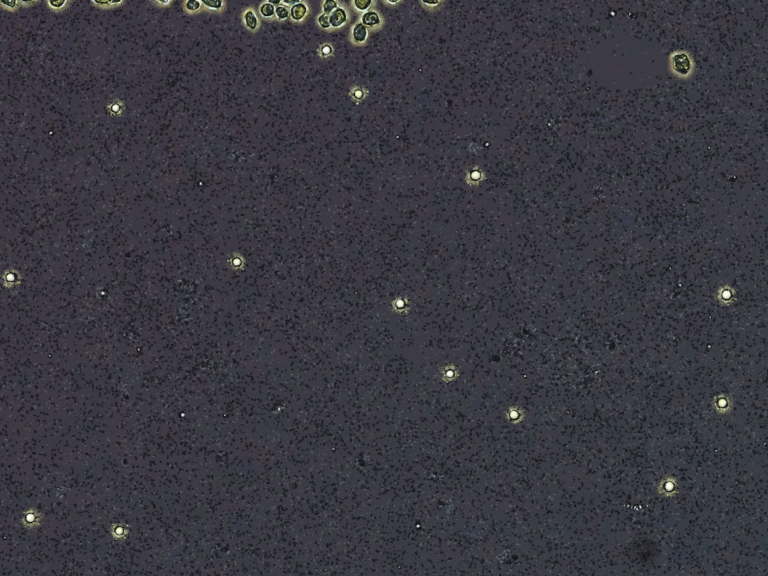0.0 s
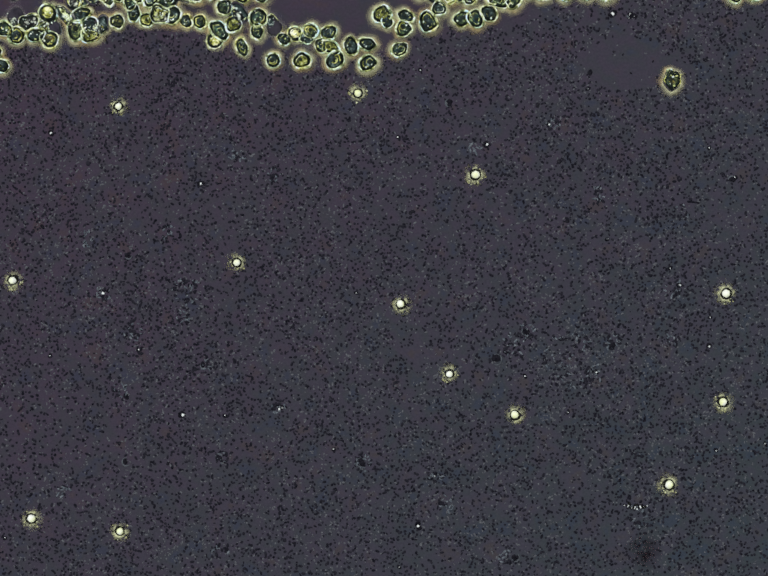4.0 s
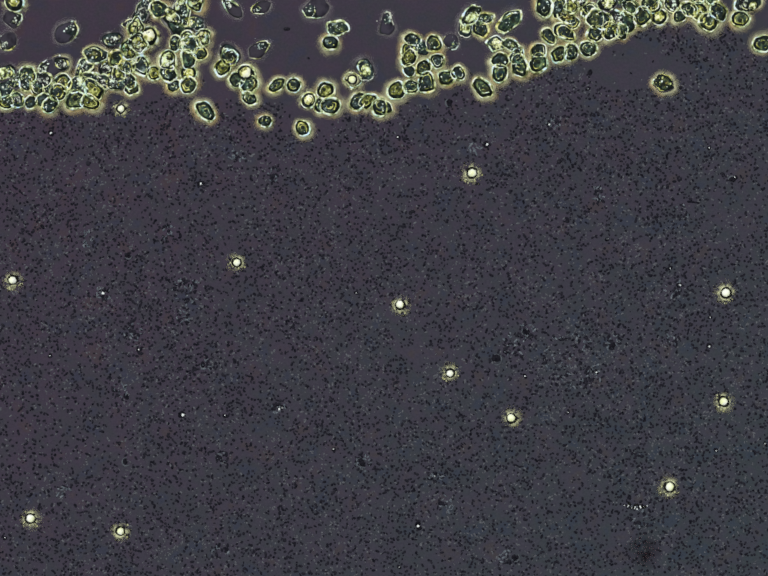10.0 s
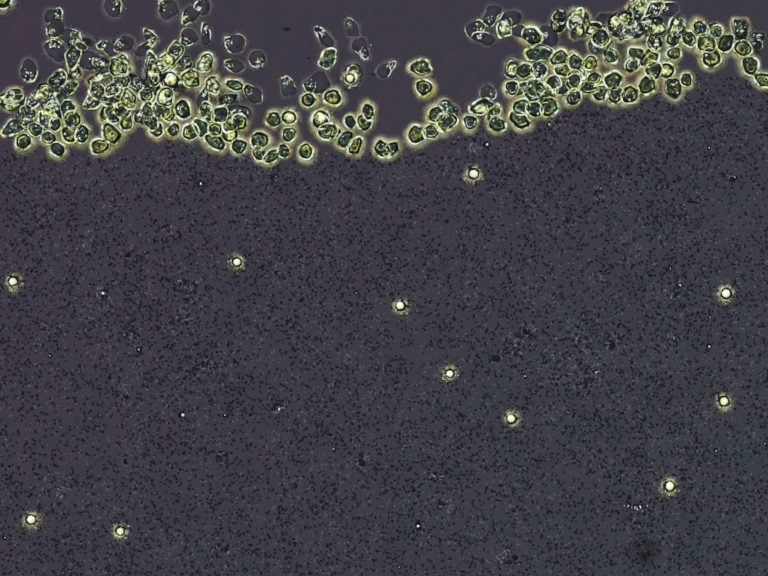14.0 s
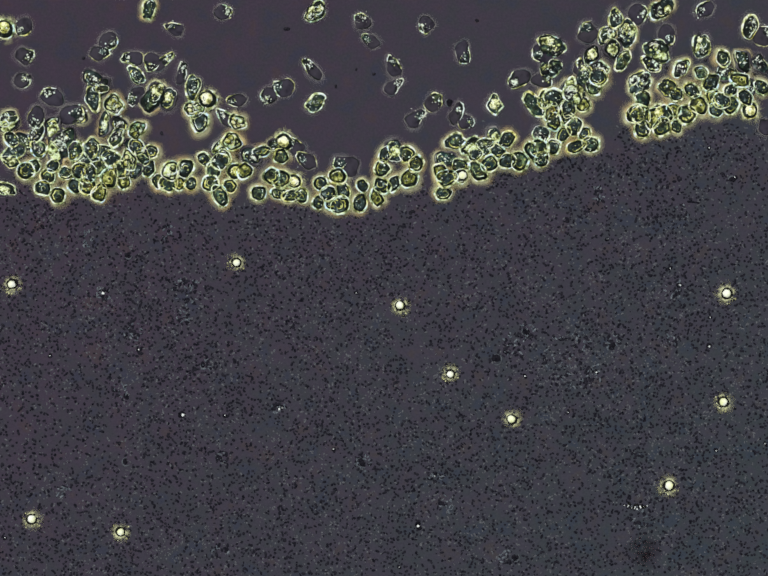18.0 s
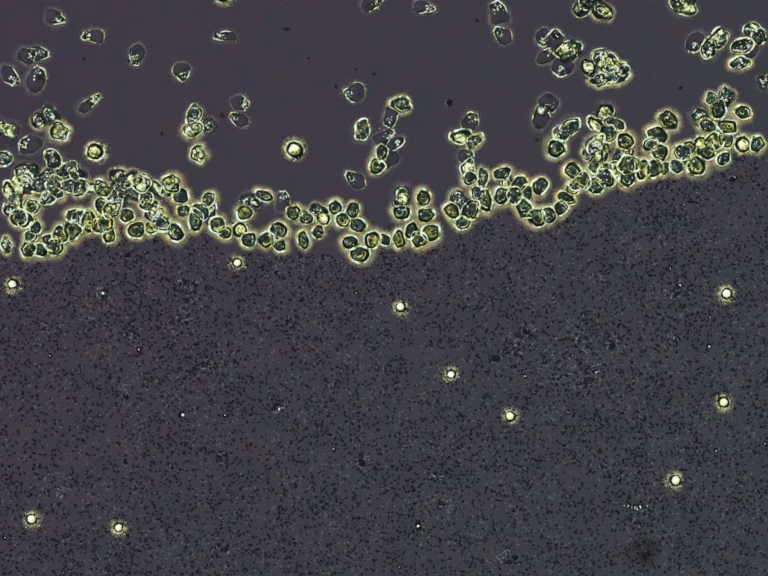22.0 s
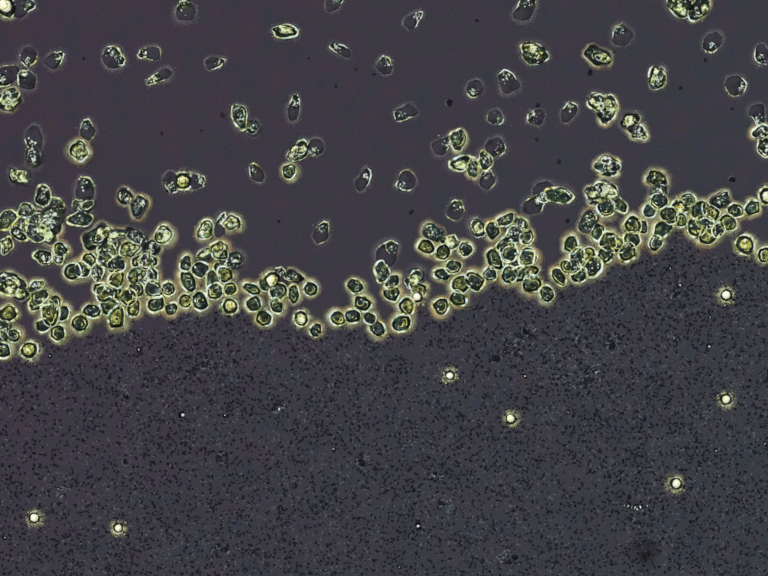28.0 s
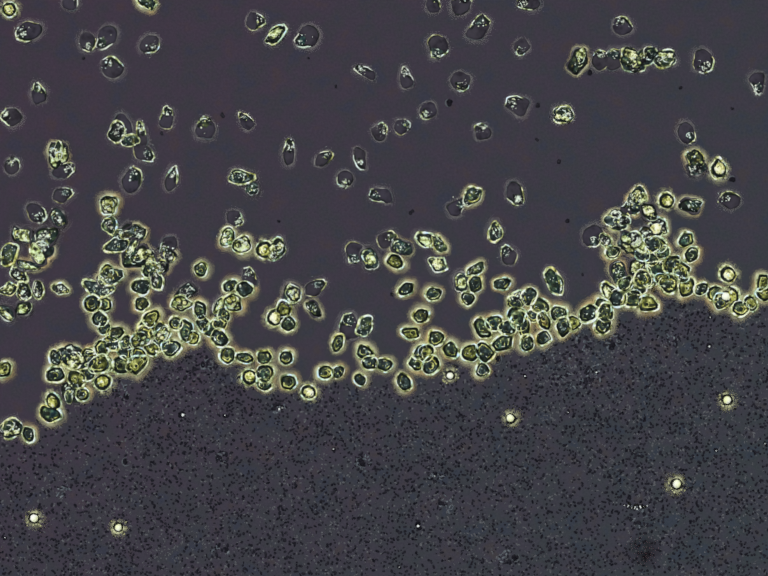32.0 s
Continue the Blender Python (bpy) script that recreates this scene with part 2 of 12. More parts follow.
def tube(name, line, r, z, material, rng, uneven=0.35, tall=1.0):
    """A closed bead round the outline, or with tall over 1 an upright lip."""
    ring = 6
    n = len(line)
    verts, faces = [], []
    k, p = rng.choice((1, 1, 2)), rng.uniform(0, 6.28)
    wob = [max(0.3, 1 + uneven * (0.6 * rng.uniform(-1, 1) + 0.9 * math.sin(2 * math.pi * k * i / n + p))) for i in range(n)]
    for k in range(ring):
        a = 2 * math.pi * k / ring
        off = grown(line, 0)
        for i, (x, y) in enumerate(off):
            rr = r * wob[i]
            (x0, y0), (x1, y1) = line[i - 1], line[(i + 1) % n]
            s = math.hypot(x1 - x0, y1 - y0) or 1
            nx, ny = (y1 - y0) / s, -(x1 - x0) / s
            verts.append((x + nx * rr * math.cos(a), y + ny * rr * math.cos(a), z + tall * (r if tall > 1 else rr) * math.sin(a)))
    for k in range(ring):
        for i in range(n):
            j, kk = (i + 1) % n, (k + 1) % ring
            faces.append((k * n + i, k * n + j, kk * n + j, kk * n + i))
    return mesh_of(name, verts, faces, material)


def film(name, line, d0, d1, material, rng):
    """A thin sloping film round the outline, from d0 to d1 away from it, of uneven width. Carries the painted halos and
    the smear.
    """
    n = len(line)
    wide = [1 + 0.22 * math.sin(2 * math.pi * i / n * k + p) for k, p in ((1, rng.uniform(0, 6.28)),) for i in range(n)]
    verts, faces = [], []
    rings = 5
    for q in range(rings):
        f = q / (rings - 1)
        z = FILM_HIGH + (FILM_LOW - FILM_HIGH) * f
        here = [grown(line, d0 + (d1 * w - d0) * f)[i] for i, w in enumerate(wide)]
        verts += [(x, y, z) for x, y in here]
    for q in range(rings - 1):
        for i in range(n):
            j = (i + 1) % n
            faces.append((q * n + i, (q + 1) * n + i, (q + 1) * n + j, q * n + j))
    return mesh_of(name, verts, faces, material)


def strip(name, line, start, count, off, r, z, material, rng, jag=0.0):
    """A bead along a stretch of an outline, off inside or outside it, thin at both ends."""
    n, ring = len(line), 5
    edge = grown(line, off)
    verts, faces = [], []
    for q in range(count + 1):
        i = (start + q) % n
        (x0, y0), (x1, y1) = edge[i - 1], edge[(i + 1) % n]
        s = math.hypot(x1 - x0, y1 - y0) or 1
        nx, ny = (y1 - y0) / s, -(x1 - x0) / s
        t = r * (0.3 + 0.7 * math.sin(math.pi * q / count)) * rng.uniform(0.65, 1.3)
        j = rng.uniform(-jag, jag)
        for k in range(ring):
            b = 2 * math.pi * k / ring
            c = j + t * math.cos(b)
            verts.append((edge[i][0] + nx * c, edge[i][1] + ny * c, z + t * math.sin(b)))
    for q in range(count):
        for k in range(ring):
            kk = (k + 1) % ring
            faces.append((q * ring + k, q * ring + kk, (q + 1) * ring + kk, (q + 1) * ring + k))
    return mesh_of(name, verts, faces, material)


def arc(name, r, a0, a1, w, z, material):
    """A bent bead: part of a ring lying flat."""
    n, ring = 8, 5
    verts, faces = [], []
    for i in range(n + 1):
        a = a0 + (a1 - a0) * i / n
        t = w * (0.35 + 0.65 * math.sin(math.pi * i / n))
        for k in range(ring):
            b = 2 * math.pi * k / ring
            rr = r + t * math.cos(b)
            verts.append((rr * math.cos(a), rr * math.sin(a), z + t * math.sin(b)))
    for i in range(n):
        for k in range(ring):
            kk = (k + 1) % ring
            faces.append((i * ring + k, i * ring + kk, (i + 1) * ring + kk, (i + 1) * ring + k))
    return mesh_of(name, verts, faces, material)


def bead(name, r, squash, material, rng, seg=7, rings=3):
    """A small uneven grain."""
    verts, faces = [], []
    for q in range(rings):
        f = math.cos(0.5 * math.pi * q / rings)
        z = r * squash * math.sin(0.5 * math.pi * q / rings)
        for i in range(seg):
            a = 2 * math.pi * i / seg
            w = 1 + rng.uniform(-1.6, 1.6) / seg
            verts.append((r * f * w * math.cos(a), r * f * w * math.sin(a), z))
    verts.append((0, 0, r * squash))
    for q in range(rings - 1):
        for i in range(seg):
            j = (i + 1) % seg
            faces.append((q * seg + i, q * seg + j, (q + 1) * seg + j, (q + 1) * seg + i))
    for i in range(seg):
        faces.append(((rings - 1) * seg + i, (rings - 1) * seg + (i + 1) % seg, rings * seg))
    faces.append(tuple(reversed(range(seg))))
    return mesh_of(name, verts, faces, material)


def grains(name, spots, pale, dark, rng):
    """Fine grains strewn over a cell, pale and dark, too small to pick apart."""
    verts, faces, which = [], [], []
    for x, y, z in spots:
        r, o = rng.uniform(0.0016, 0.0036), len(verts)
        c = rng.uniform(0, 6.28)
        k = rng.uniform(0.55, 1.0)
        for q in range(5):
            a = c + 2 * math.pi * q / 5
            u, v = r * math.cos(a - c), r * k * math.sin(a - c)
            verts.append((x + u * math.cos(c) - v * math.sin(c), y + u * math.sin(c) + v * math.cos(c), z))
        verts.append((x, y, z + 0.7 * r))
        faces += [(o + q, o + (q + 1) % 5, o + 5) for q in range(5)]
        which += [int(rng.random() < 0.5)] * 5
    me = mesh_of(name, verts, faces, pale)
    me.materials.append(dark)
    me.polygons.foreach_set("material_index", which)
    return me


def strewn(rng, n, rx, ry, cx, cy, z):
    """Places for grains over an oval, denser in its middle."""
    return [(cx + rng.gauss(0, 0.42) * rx, cy + rng.gauss(0, 0.42) * ry, z) for i in range(n)]


# ---- agar slab ----
def slab(name, x0, x1, y0, y1, z0, z1, material):
    v = [(x, y, z) for z in (z0, z1) for y in (y0, y1) for x in (x0, x1)]
    f = [(4, 5, 7, 6), (0, 2, 3, 1), (0, 1, 5, 4), (1, 3, 7, 5), (3, 2, 6, 7), (2, 0, 4, 6)]
    ob = new(name, mesh_of(name, v, f, material))
    for p in ob.data.polygons:
        p.use_smooth = False
    return ob


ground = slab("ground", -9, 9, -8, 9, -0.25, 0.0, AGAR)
tagged(ground, "smooth dark purple-grey agar slab under the cells", "agar", kind="structure")


# ---- where the feeding front stands: a row for a time, its lower edge at nine places across ----
FRONT_X = (0, 200, 400, 600, 800, 1000, 1200, 1400, 1568)
FRONT = (
    (0, (-60, -40, 0, 50, 40, -20, -80, -120, -150)),
    (6, (150, 125, 115, 180, 150, 100, 40, -10, 40)),
    (9, (215, 190, 170, 240, 190, 150, 90, 40, 100)),
    (13, (290, 290, 265, 325, 300, 250, 180, 130, 140)),
    (19, (415, 430, 430, 445, 440, 375, 350, 285, 300)),
    (23, (560, 520, 525, 545, 530, 450, 460, 385, 350)),
    (28, (735, 690, 645, 675, 680, 600, 560, 490, 540)),
    (32, (905, 790, 705, 800, 790, 760, 680, 605, 650)),
)


def front_at(x, t):
    rows = [np.interp(x, FRONT_X, ys) for _, ys in FRONT]
    return float(np.interp(t, [r[0] for r in FRONT], rows))


@functools.cache
def eaten_at(x, y):
    """The second at which the front's edge passes a place; None if it never comes so far."""
    for i in range(0, 321):
        if front_at(x, i / 10) >= y:
            return i / 10
    return None


# ---- the bacterial lawn ----
def bacteria_mesh(name, rng, spots, light=PALE):
    """Many short plump rods, each with its own length and turn, joined in one mesh."""
    verts, faces, which = [], [], []
    for x, y, size, pale in spots:
        which += [pale] * 10
        a = rng.uniform(0, math.pi)
        c, s = math.cos(a), math.sin(a)
        w = (0.0048 if pale else 0.0074) * rng.choice((0.65, 0.85, 1.0, 1.15, 1.35))
        half, h = size * rng.uniform(0.5, 1.4), rng.uniform(0.004, 0.008)
        o = len(verts)
        d = 0.7 * w
        for u, v, z in ((-half - w, 0, 0), (-half - d, -d, 0), (0, -w, 0), (half + d, -d, 0), (half + w, 0, 0), (half + d, d, 0), (0, w, 0), (-half - d, d, 0),
                        (-half, 0, h), (half, 0, h)):
            verts.append((x + u * c - v * s, y + u * s + v * c, z - 0.001))
        faces += [(o, o + 1, o + 8), (o + 1, o + 2, o + 8), (o + 2, o + 9, o + 8), (o + 2, o + 3, o + 9), (o + 3, o + 4, o + 9), (o + 4, o + 5, o + 9),
                  (o + 5, o + 6, o + 9), (o + 6, o + 8, o + 9), (o + 6, o + 7, o + 8), (o + 7, o, o + 8)]
    me = mesh_of(name, verts, faces, GERM)
    me.materials.append(light)
    me.polygons.foreach_set("material_index", which)
    return me


lawn = tagged(new("bacteria_lawn"), "dense lawn of tiny dark rod bacteria on agar", "bacteria", kind="stuff")
PATCHES = []
PW, PH = 84, 52


def build_lawn():
    rng = random.Random(11)
    patches, taken = {}, {}
    for i in range(120000):
        x, y = rng.uniform(-330, 1900), rng.uniform(-140, 1480)
        ragged = 90 * noise.noise((x * 0.006, y * 0.006, 9.0))
        if max(-x, x - 1568, y - 1176) > 190 + ragged + rng.uniform(-60, 60):
            continue
        crowd = 0.8 * noise.noise((x * 0.004, y * 0.004, 3.0)) + 0.9 * noise.noise((x * 0.016, y * 0.016, 7.0))
        nest = math.exp(-((x - 1165) ** 2 + (y - 735) ** 2) / 75 ** 2)
        bare = math.hypot((x - 1286) / 86, (y - 126) / 58) + 0.45 * noise.noise((x * 0.022, y * 0.022, 5.0))
        if rng.random() > 0.62 + 0.42 * crowd + 0.6 * nest or (bare < 1 and rng.random() < 0.94):
            continue
        pale = rng.random() > 0.66 - 0.5 * noise.noise((x * 0.013, y * 0.013, 21.0)) - 0.25 * nest
        cell = (int(x // 6), int(y // 6))
        near = [q for a in (-1, 0, 1) for b in (-1, 0, 1) for q in taken.get((cell[0] + a, cell[1] + b), ())]
        if any(math.hypot(x - q[0], y - q[1]) < (2.8 if pale or q[2] else rng.choice((2.8, 4.2, 5.2))) for q in near):
            continue
        taken.setdefault(cell, []).append((x, y, pale))
        px, py = x + rng.uniform(-14, 14), y + rng.uniform(-8, 8)
        col, row = int(px // PW), int(py // PH)
        when = eaten_at(col * PW + PW / 2, row * PH + PH - 6)
        if when == 0:
            continue
        key = (col, row, when) if when is not None else (None, None, None)
        size = 0.0012 if rng.random() < 0.6 else 0.0048
        patches.setdefault(key, []).append((gx(x), gy(y), size, pale))
    for key, spots in patches.items():
        ob = part("bacteria_patch", bacteria_mesh("bacteria_patch", rng, spots), lawn)
        if key[2] is not None:
            PATCHES.append((ob, key[2]))
        else:
            tagged(ob, kind="stuff")


build_lawn()


# ---- amoebae ----
def grazer(rng, rx, ry, plasm, tail=0.0, eye=False):
    """A well-fed cell of the front: dark outer plasm, inner rings and grains, broad bright membrane."""
    ob = new("amoeba")
    line = outline_of(rng, rx, ry, 0.09, 0, 5, 0.3) if eye else outline_of(rng, rx, ry, 0.11, tail, rng.choice((3, 4, 5, 5, 6)), 0.6)
    part("body", dome("body", line, 0.024, EDGE, rng, 0.15), ob)
    part("membrane", tube("membrane", grown(line, 0.0045), 0.0048, 0.0175, RIM, rng, 0.6, 3.0), ob, "membrane with the bright yellow-green phase ring in its colour")
    part("slime_film", film("slime_film", line, 0.006, 0.050, HALO, rng), ob, "warm-tinted phase halo, painted as a thin film")
    dx, dy = rng.uniform(-0.1, 0.1) * rx, rng.uniform(-0.1, 0.1) * ry
    inner = [(dx + x * 0.76 * rng.uniform(0.95, 1.05), dy + y * 0.76 * rng.uniform(0.95, 1.05)) for x, y in line]
    core = part("endoplasm", dome("endoplasm", inner, 0.031, plasm, rng, 0.15), ob, "mottled inner plasm")
    ringed = rng.random()
    tint = rng.choice((STREAK, STREAK, STREAK, RIM, GOLD))
    if eye:                                # a rounded cell with one golden ring
        part("inner_fold", strip("inner_fold", line, rng.randrange(SEG), rng.randint(17, 25), rng.uniform(-0.020, -0.014), rng.uniform(0.0034, 0.0050), 0.027, GILT, rng, 0.003), core, "golden inner ring")
    elif ringed < 0.6:                     # a ring of food vacuoles under the edge, often open on one side
        deep = rng.uniform(-0.024, -0.014)
        part("inner_fold", strip("inner_fold", line, rng.randrange(SEG), rng.randint(12, 24), deep, rng.uniform(0.0020, 0.0034), 0.027, tint, rng, 0.0015), core, "olive inner ring")
    else:
        part("inner_fold", strip("inner_fold", line, rng.randrange(SEG), rng.randint(6, 11), rng.uniform(-0.020, -0.011), rng.uniform(0.003, 0.005), 0.027, tint, rng, 0.002), core)
    part("dark_fold", strip("dark_fold", line, rng.randrange(SEG), rng.randint(7, 16), rng.uniform(-0.034, -0.026), rng.uniform(0.003, 0.0045), 0.028, CORE, rng, 0.002), core)
    a, d = rng.uniform(0, 6.28), rng.uniform(0.05, 0.3)
    cx, cy = rx * d * math.cos(a), ry * d * math.sin(a)
    nuc = 0.0125 * rng.uniform(0.7, 1.3)
    part("nucleus", bead("nucleus", nuc, 0.5, CORE, rng, 9), core, "", (cx, cy, 0.028))
    if rng.random() < 0.65:
        part("nuclear_rim", arc("nuclear_rim", nuc * rng.uniform(0.8, 1.3), a, a + rng.uniform(1.4, 4.6), rng.uniform(0.0018, 0.0030), 0.031, rng.choice((STREAK, STREAK, GOLD, RIM))), core, "", (cx, cy, 0))
    for i in range(rng.choice((0, 1, 1, 2))):
        a = rng.uniform(0, 6.28)
        part("vacuole", arc("vacuole", 0.62 * min(rx, ry) * rng.uniform(0.75, 1.1), a, a + rng.uniform(0.8, 1.9), rng.uniform(0.002, 0.0036), 0.024, rng.choice((RIM, STREAK, GOLD))), core)
    for i in range(rng.randint(1, 3)):
        a, d = rng.uniform(0, 6.28), rng.uniform(0.15, 0.68)
        me = bead("granule", rng.choice((0.0030, 0.0036, 0.0045, 0.0068)), 0.7, SPECK if rng.random() < 0.8 else SPECK_GOLD, rng)
        part("granule", me, core, "", (rx * d * math.cos(a), ry * d * math.sin(a), 0.032 * (1 - 0.4 * d)))
    tagged(part("granulation", grains("granulation", strewn(rng, rng.randint(6, 12), 0.8 * rx, 0.8 * ry, dx, dy, 0.030), SPECK if rng.random() < 0.5 else STREAK, CORE, rng), core), kind="stuff")
    return tagged(ob, "dark mottled amoeba with a bright yellow-green rim on agar", "amoeba", "grazing amoebae")


def straggler(rng, rx, ry):
    """A stretched, ruffled cell in the heaps behind the front: uneven outline, folds, broken membrane, many grains."""
    ob = new("amoeba")
    line = outline_of(rng, rx, ry, 0.32, rng.choice((0, 0, 0.3)), rng.choice((0, 4, 5)), 0.7)
    part("body", dome("body", line, 0.022, rng.choice((EDGE, SMOKE, SMOKE, OLIVE)), rng, 0.3), ob)
    part("membrane", tube("membrane", grown(line, 0.0035), 0.0042, 0.0150, rng.choice((RIM, RIM, RIM_THIN)), rng, 0.95, 2.4), ob, "thin broken pale membrane")
    part("slime_film", film("slime_film", line, 0.005, 0.042, rng.choice((HALO, HALO_FAINT, HALO_FAINT)), rng), ob, "phase halo, painted as a thin film")
    for i in range(2):
        where, off = rng.randrange(SEG), rng.choice((0.001, 0.001, -0.012))
        part("bright_edge", strip("bright_edge", line, where, rng.randint(5, 9), off, rng.uniform(0.004, 0.0070), 0.018, rng.choice((RIM, SPECK, RIM)), rng, 0.003), ob)
        part("dark_edge", strip("dark_edge", line, where, rng.randint(5, 9), off - 0.010, rng.uniform(0.004, 0.007), 0.020, CORE, rng, 0.003), ob)
    lobe = outline_of(rng, rx * rng.uniform(0.5, 0.75), ry * rng.uniform(0.5, 0.75), 0.4, 0)
    cx, cy = rng.uniform(-0.25, 0.25) * rx, rng.uniform(-0.2, 0.2) * ry
    part("granular_plasm", dome("granular_plasm", lobe, 0.028, rng.choice((GRAIN, GRAIN, GRAIN, HEAP, OLIVE, SMOKE)), rng, 0.4), ob, "granular plasm", (cx, cy, 0))
    for i in range(rng.randint(2, 4)):
        a = rng.uniform(0, 6.28)
        me = arc("fold", rng.uniform(0.35, 0.72) * ry, a, a + rng.uniform(0.7, 1.9), rng.uniform(0.0025, 0.0055), 0.024, rng.choice((RIM, STREAK, EDGE, CORE)))
        part("fold", me, ob, "", (rng.uniform(-0.4, 0.4) * rx, rng.uniform(-0.15, 0.15) * ry, 0))
    for i in range(rng.randint(3, 6)):
        x, y = rng.gauss(0, 0.34) * rx, rng.gauss(0, 0.3) * ry
        me = bead("granule", rng.choice((0.0030, 0.0036, 0.0048, 0.0070)), 0.7, SPECK if rng.random() < 0.75 else SPECK_GOLD, rng)
        part("granule", me, ob, "", (x, y, 0.026))
    tagged(part("granulation", grains("granulation", strewn(rng, rng.randint(12, 22), rx, ry, 0, 0, 0.029), SPECK, CORE, rng), ob), kind="stuff")
    return tagged(ob, "stretched ruffled amoeba with a broken pale rim", "amoeba", "amoebae behind the front")


def frothy(rng, rx, ry):
    """A cell of the heaps crammed with bright food: black outline, shining mottled vacuoles, pale painted halo."""
    ob = new("amoeba")
    line = outline_of(rng, rx, ry, 0.20, 0, rng.choice((4, 5)), 0.7)
    part("body", dome("body", line, 0.022, FROTH, rng, 0.35), ob)
    part("outline", tube("outline", grown(line, -0.002), 0.0046, 0.016, EDGE, rng, 0.7, 1.6), ob, "black outline")
    part("membrane", tube("membrane", grown(line, 0.006), 0.0046, 0.0150, RIM, rng, 0.7, 2.6), ob, "membrane with the bright phase ring in its colour")
    part("slime_film", film("slime_film", line, 0.007, 0.052, HALO, rng), ob, "warm-tinted painted phase halo")
    turn = rng.uniform(0, 6.28)
    for i in range(rng.randint(3, 4)):
        a = turn + 1.7 * i + rng.uniform(-0.4, 0.4)
        k = rng.uniform(0.24, 0.38)
        edge = outline_of(rng, rx * k, ry * k, 0.25, 0, 5, 0.6)
        sac = part("food_vacuole", dome("food_vacuole", edge, 0.027 + 0.003 * i, rng.choice((FROTH, HEAP, AMBER, PEARL)), rng, 0.4), ob, "mottled food vacuole",
                   (0.45 * rx * math.cos(a), 0.45 * ry * math.sin(a), 0))
        part("edge", tube("edge", grown(edge, 0.001), rng.uniform(0.0026, 0.0040), 0.020 + 0.003 * i, rng.choice((EDGE, CORE)), rng, 0.9), sac)
    for i in range(2):
        a = rng.uniform(0, 6.28)
        me = arc("fold", rng.uniform(0.4, 0.75) * ry, a, a + rng.uniform(0.8, 2.0), rng.uniform(0.003, 0.006), 0.030, rng.choice((RIM, SPECK, CORE)))
        part("fold", me, ob, "", (rng.uniform(-0.2, 0.2) * rx, rng.uniform(-0.2, 0.2) * ry, 0))
    tagged(part("granulation", grains("granulation", strewn(rng, rng.randint(12, 20), rx, ry, 0, 0, 0.034), SPECK, CORE, rng), ob), kind="stuff")
    return tagged(ob, "amoeba crammed with shining yellow-green food in a heap", "amoeba", "crowded amoebae")


def lone_cell(rng, rx, ry):
    """A cell by itself in the lawn: dark and granular, with a broken rim that is lost in its painted halo."""
    ob = new("amoeba")
    line = outline_of(rng, rx, ry, 0.15, 0.15, 5, 0.5)
    part("body", dome("body", line, 0.024, EDGE, rng, 0.3), ob)
    part("membrane", tube("membrane", grown(line, 0.003), 0.0030, 0.010, RIM_THIN, rng, 0.6), ob, "faint membrane")
    part("slime_film", film("slime_film", line, 0.004, 0.050, HALO, rng), ob, "broad yellowish painted halo")
    inner = [(x * 0.8 * rng.uniform(0.9, 1.1), y * 0.8 * rng.uniform(0.9, 1.1)) for x, y in line]
    core = part("granular_plasm", dome("granular_plasm", inner, 0.030, OLIVE, rng, 0.4), ob, "dark granular plasm")
    for i in range(4):
        part("bright_edge", strip("bright_edge", line, rng.randrange(SEG), rng.randint(3, 6), rng.uniform(-0.002, 0.003), rng.uniform(0.0035, 0.0055), 0.014, rng.choice((RIM, STREAK)), rng, 0.003), ob)
        part("dark_fold", strip("dark_fold", line, rng.randrange(SEG), rng.randint(5, 9), rng.uniform(-0.03, -0.012), rng.uniform(0.003, 0.005), 0.029, CORE, rng, 0.003), core)
    for i in range(6):
        me = bead("granule", rng.choice((0.0034, 0.0045, 0.0062)), 0.7, rng.choice((SPECK, SPECK_GOLD)), rng)
        part("granule", me, core, "", (rng.uniform(-0.5, 0.6) * rx, rng.uniform(-0.5, 0.5) * ry, 0.031))
    tagged(part("granulation", grains("granulation", strewn(rng, 34, rx, ry, 0, 0, 0.031), STREAK, CORE, rng), core), kind="stuff")
    return tagged(ob, "dark granular amoeba alone in the lawn with a yellowish halo", "amoeba", "grazing amoebae")


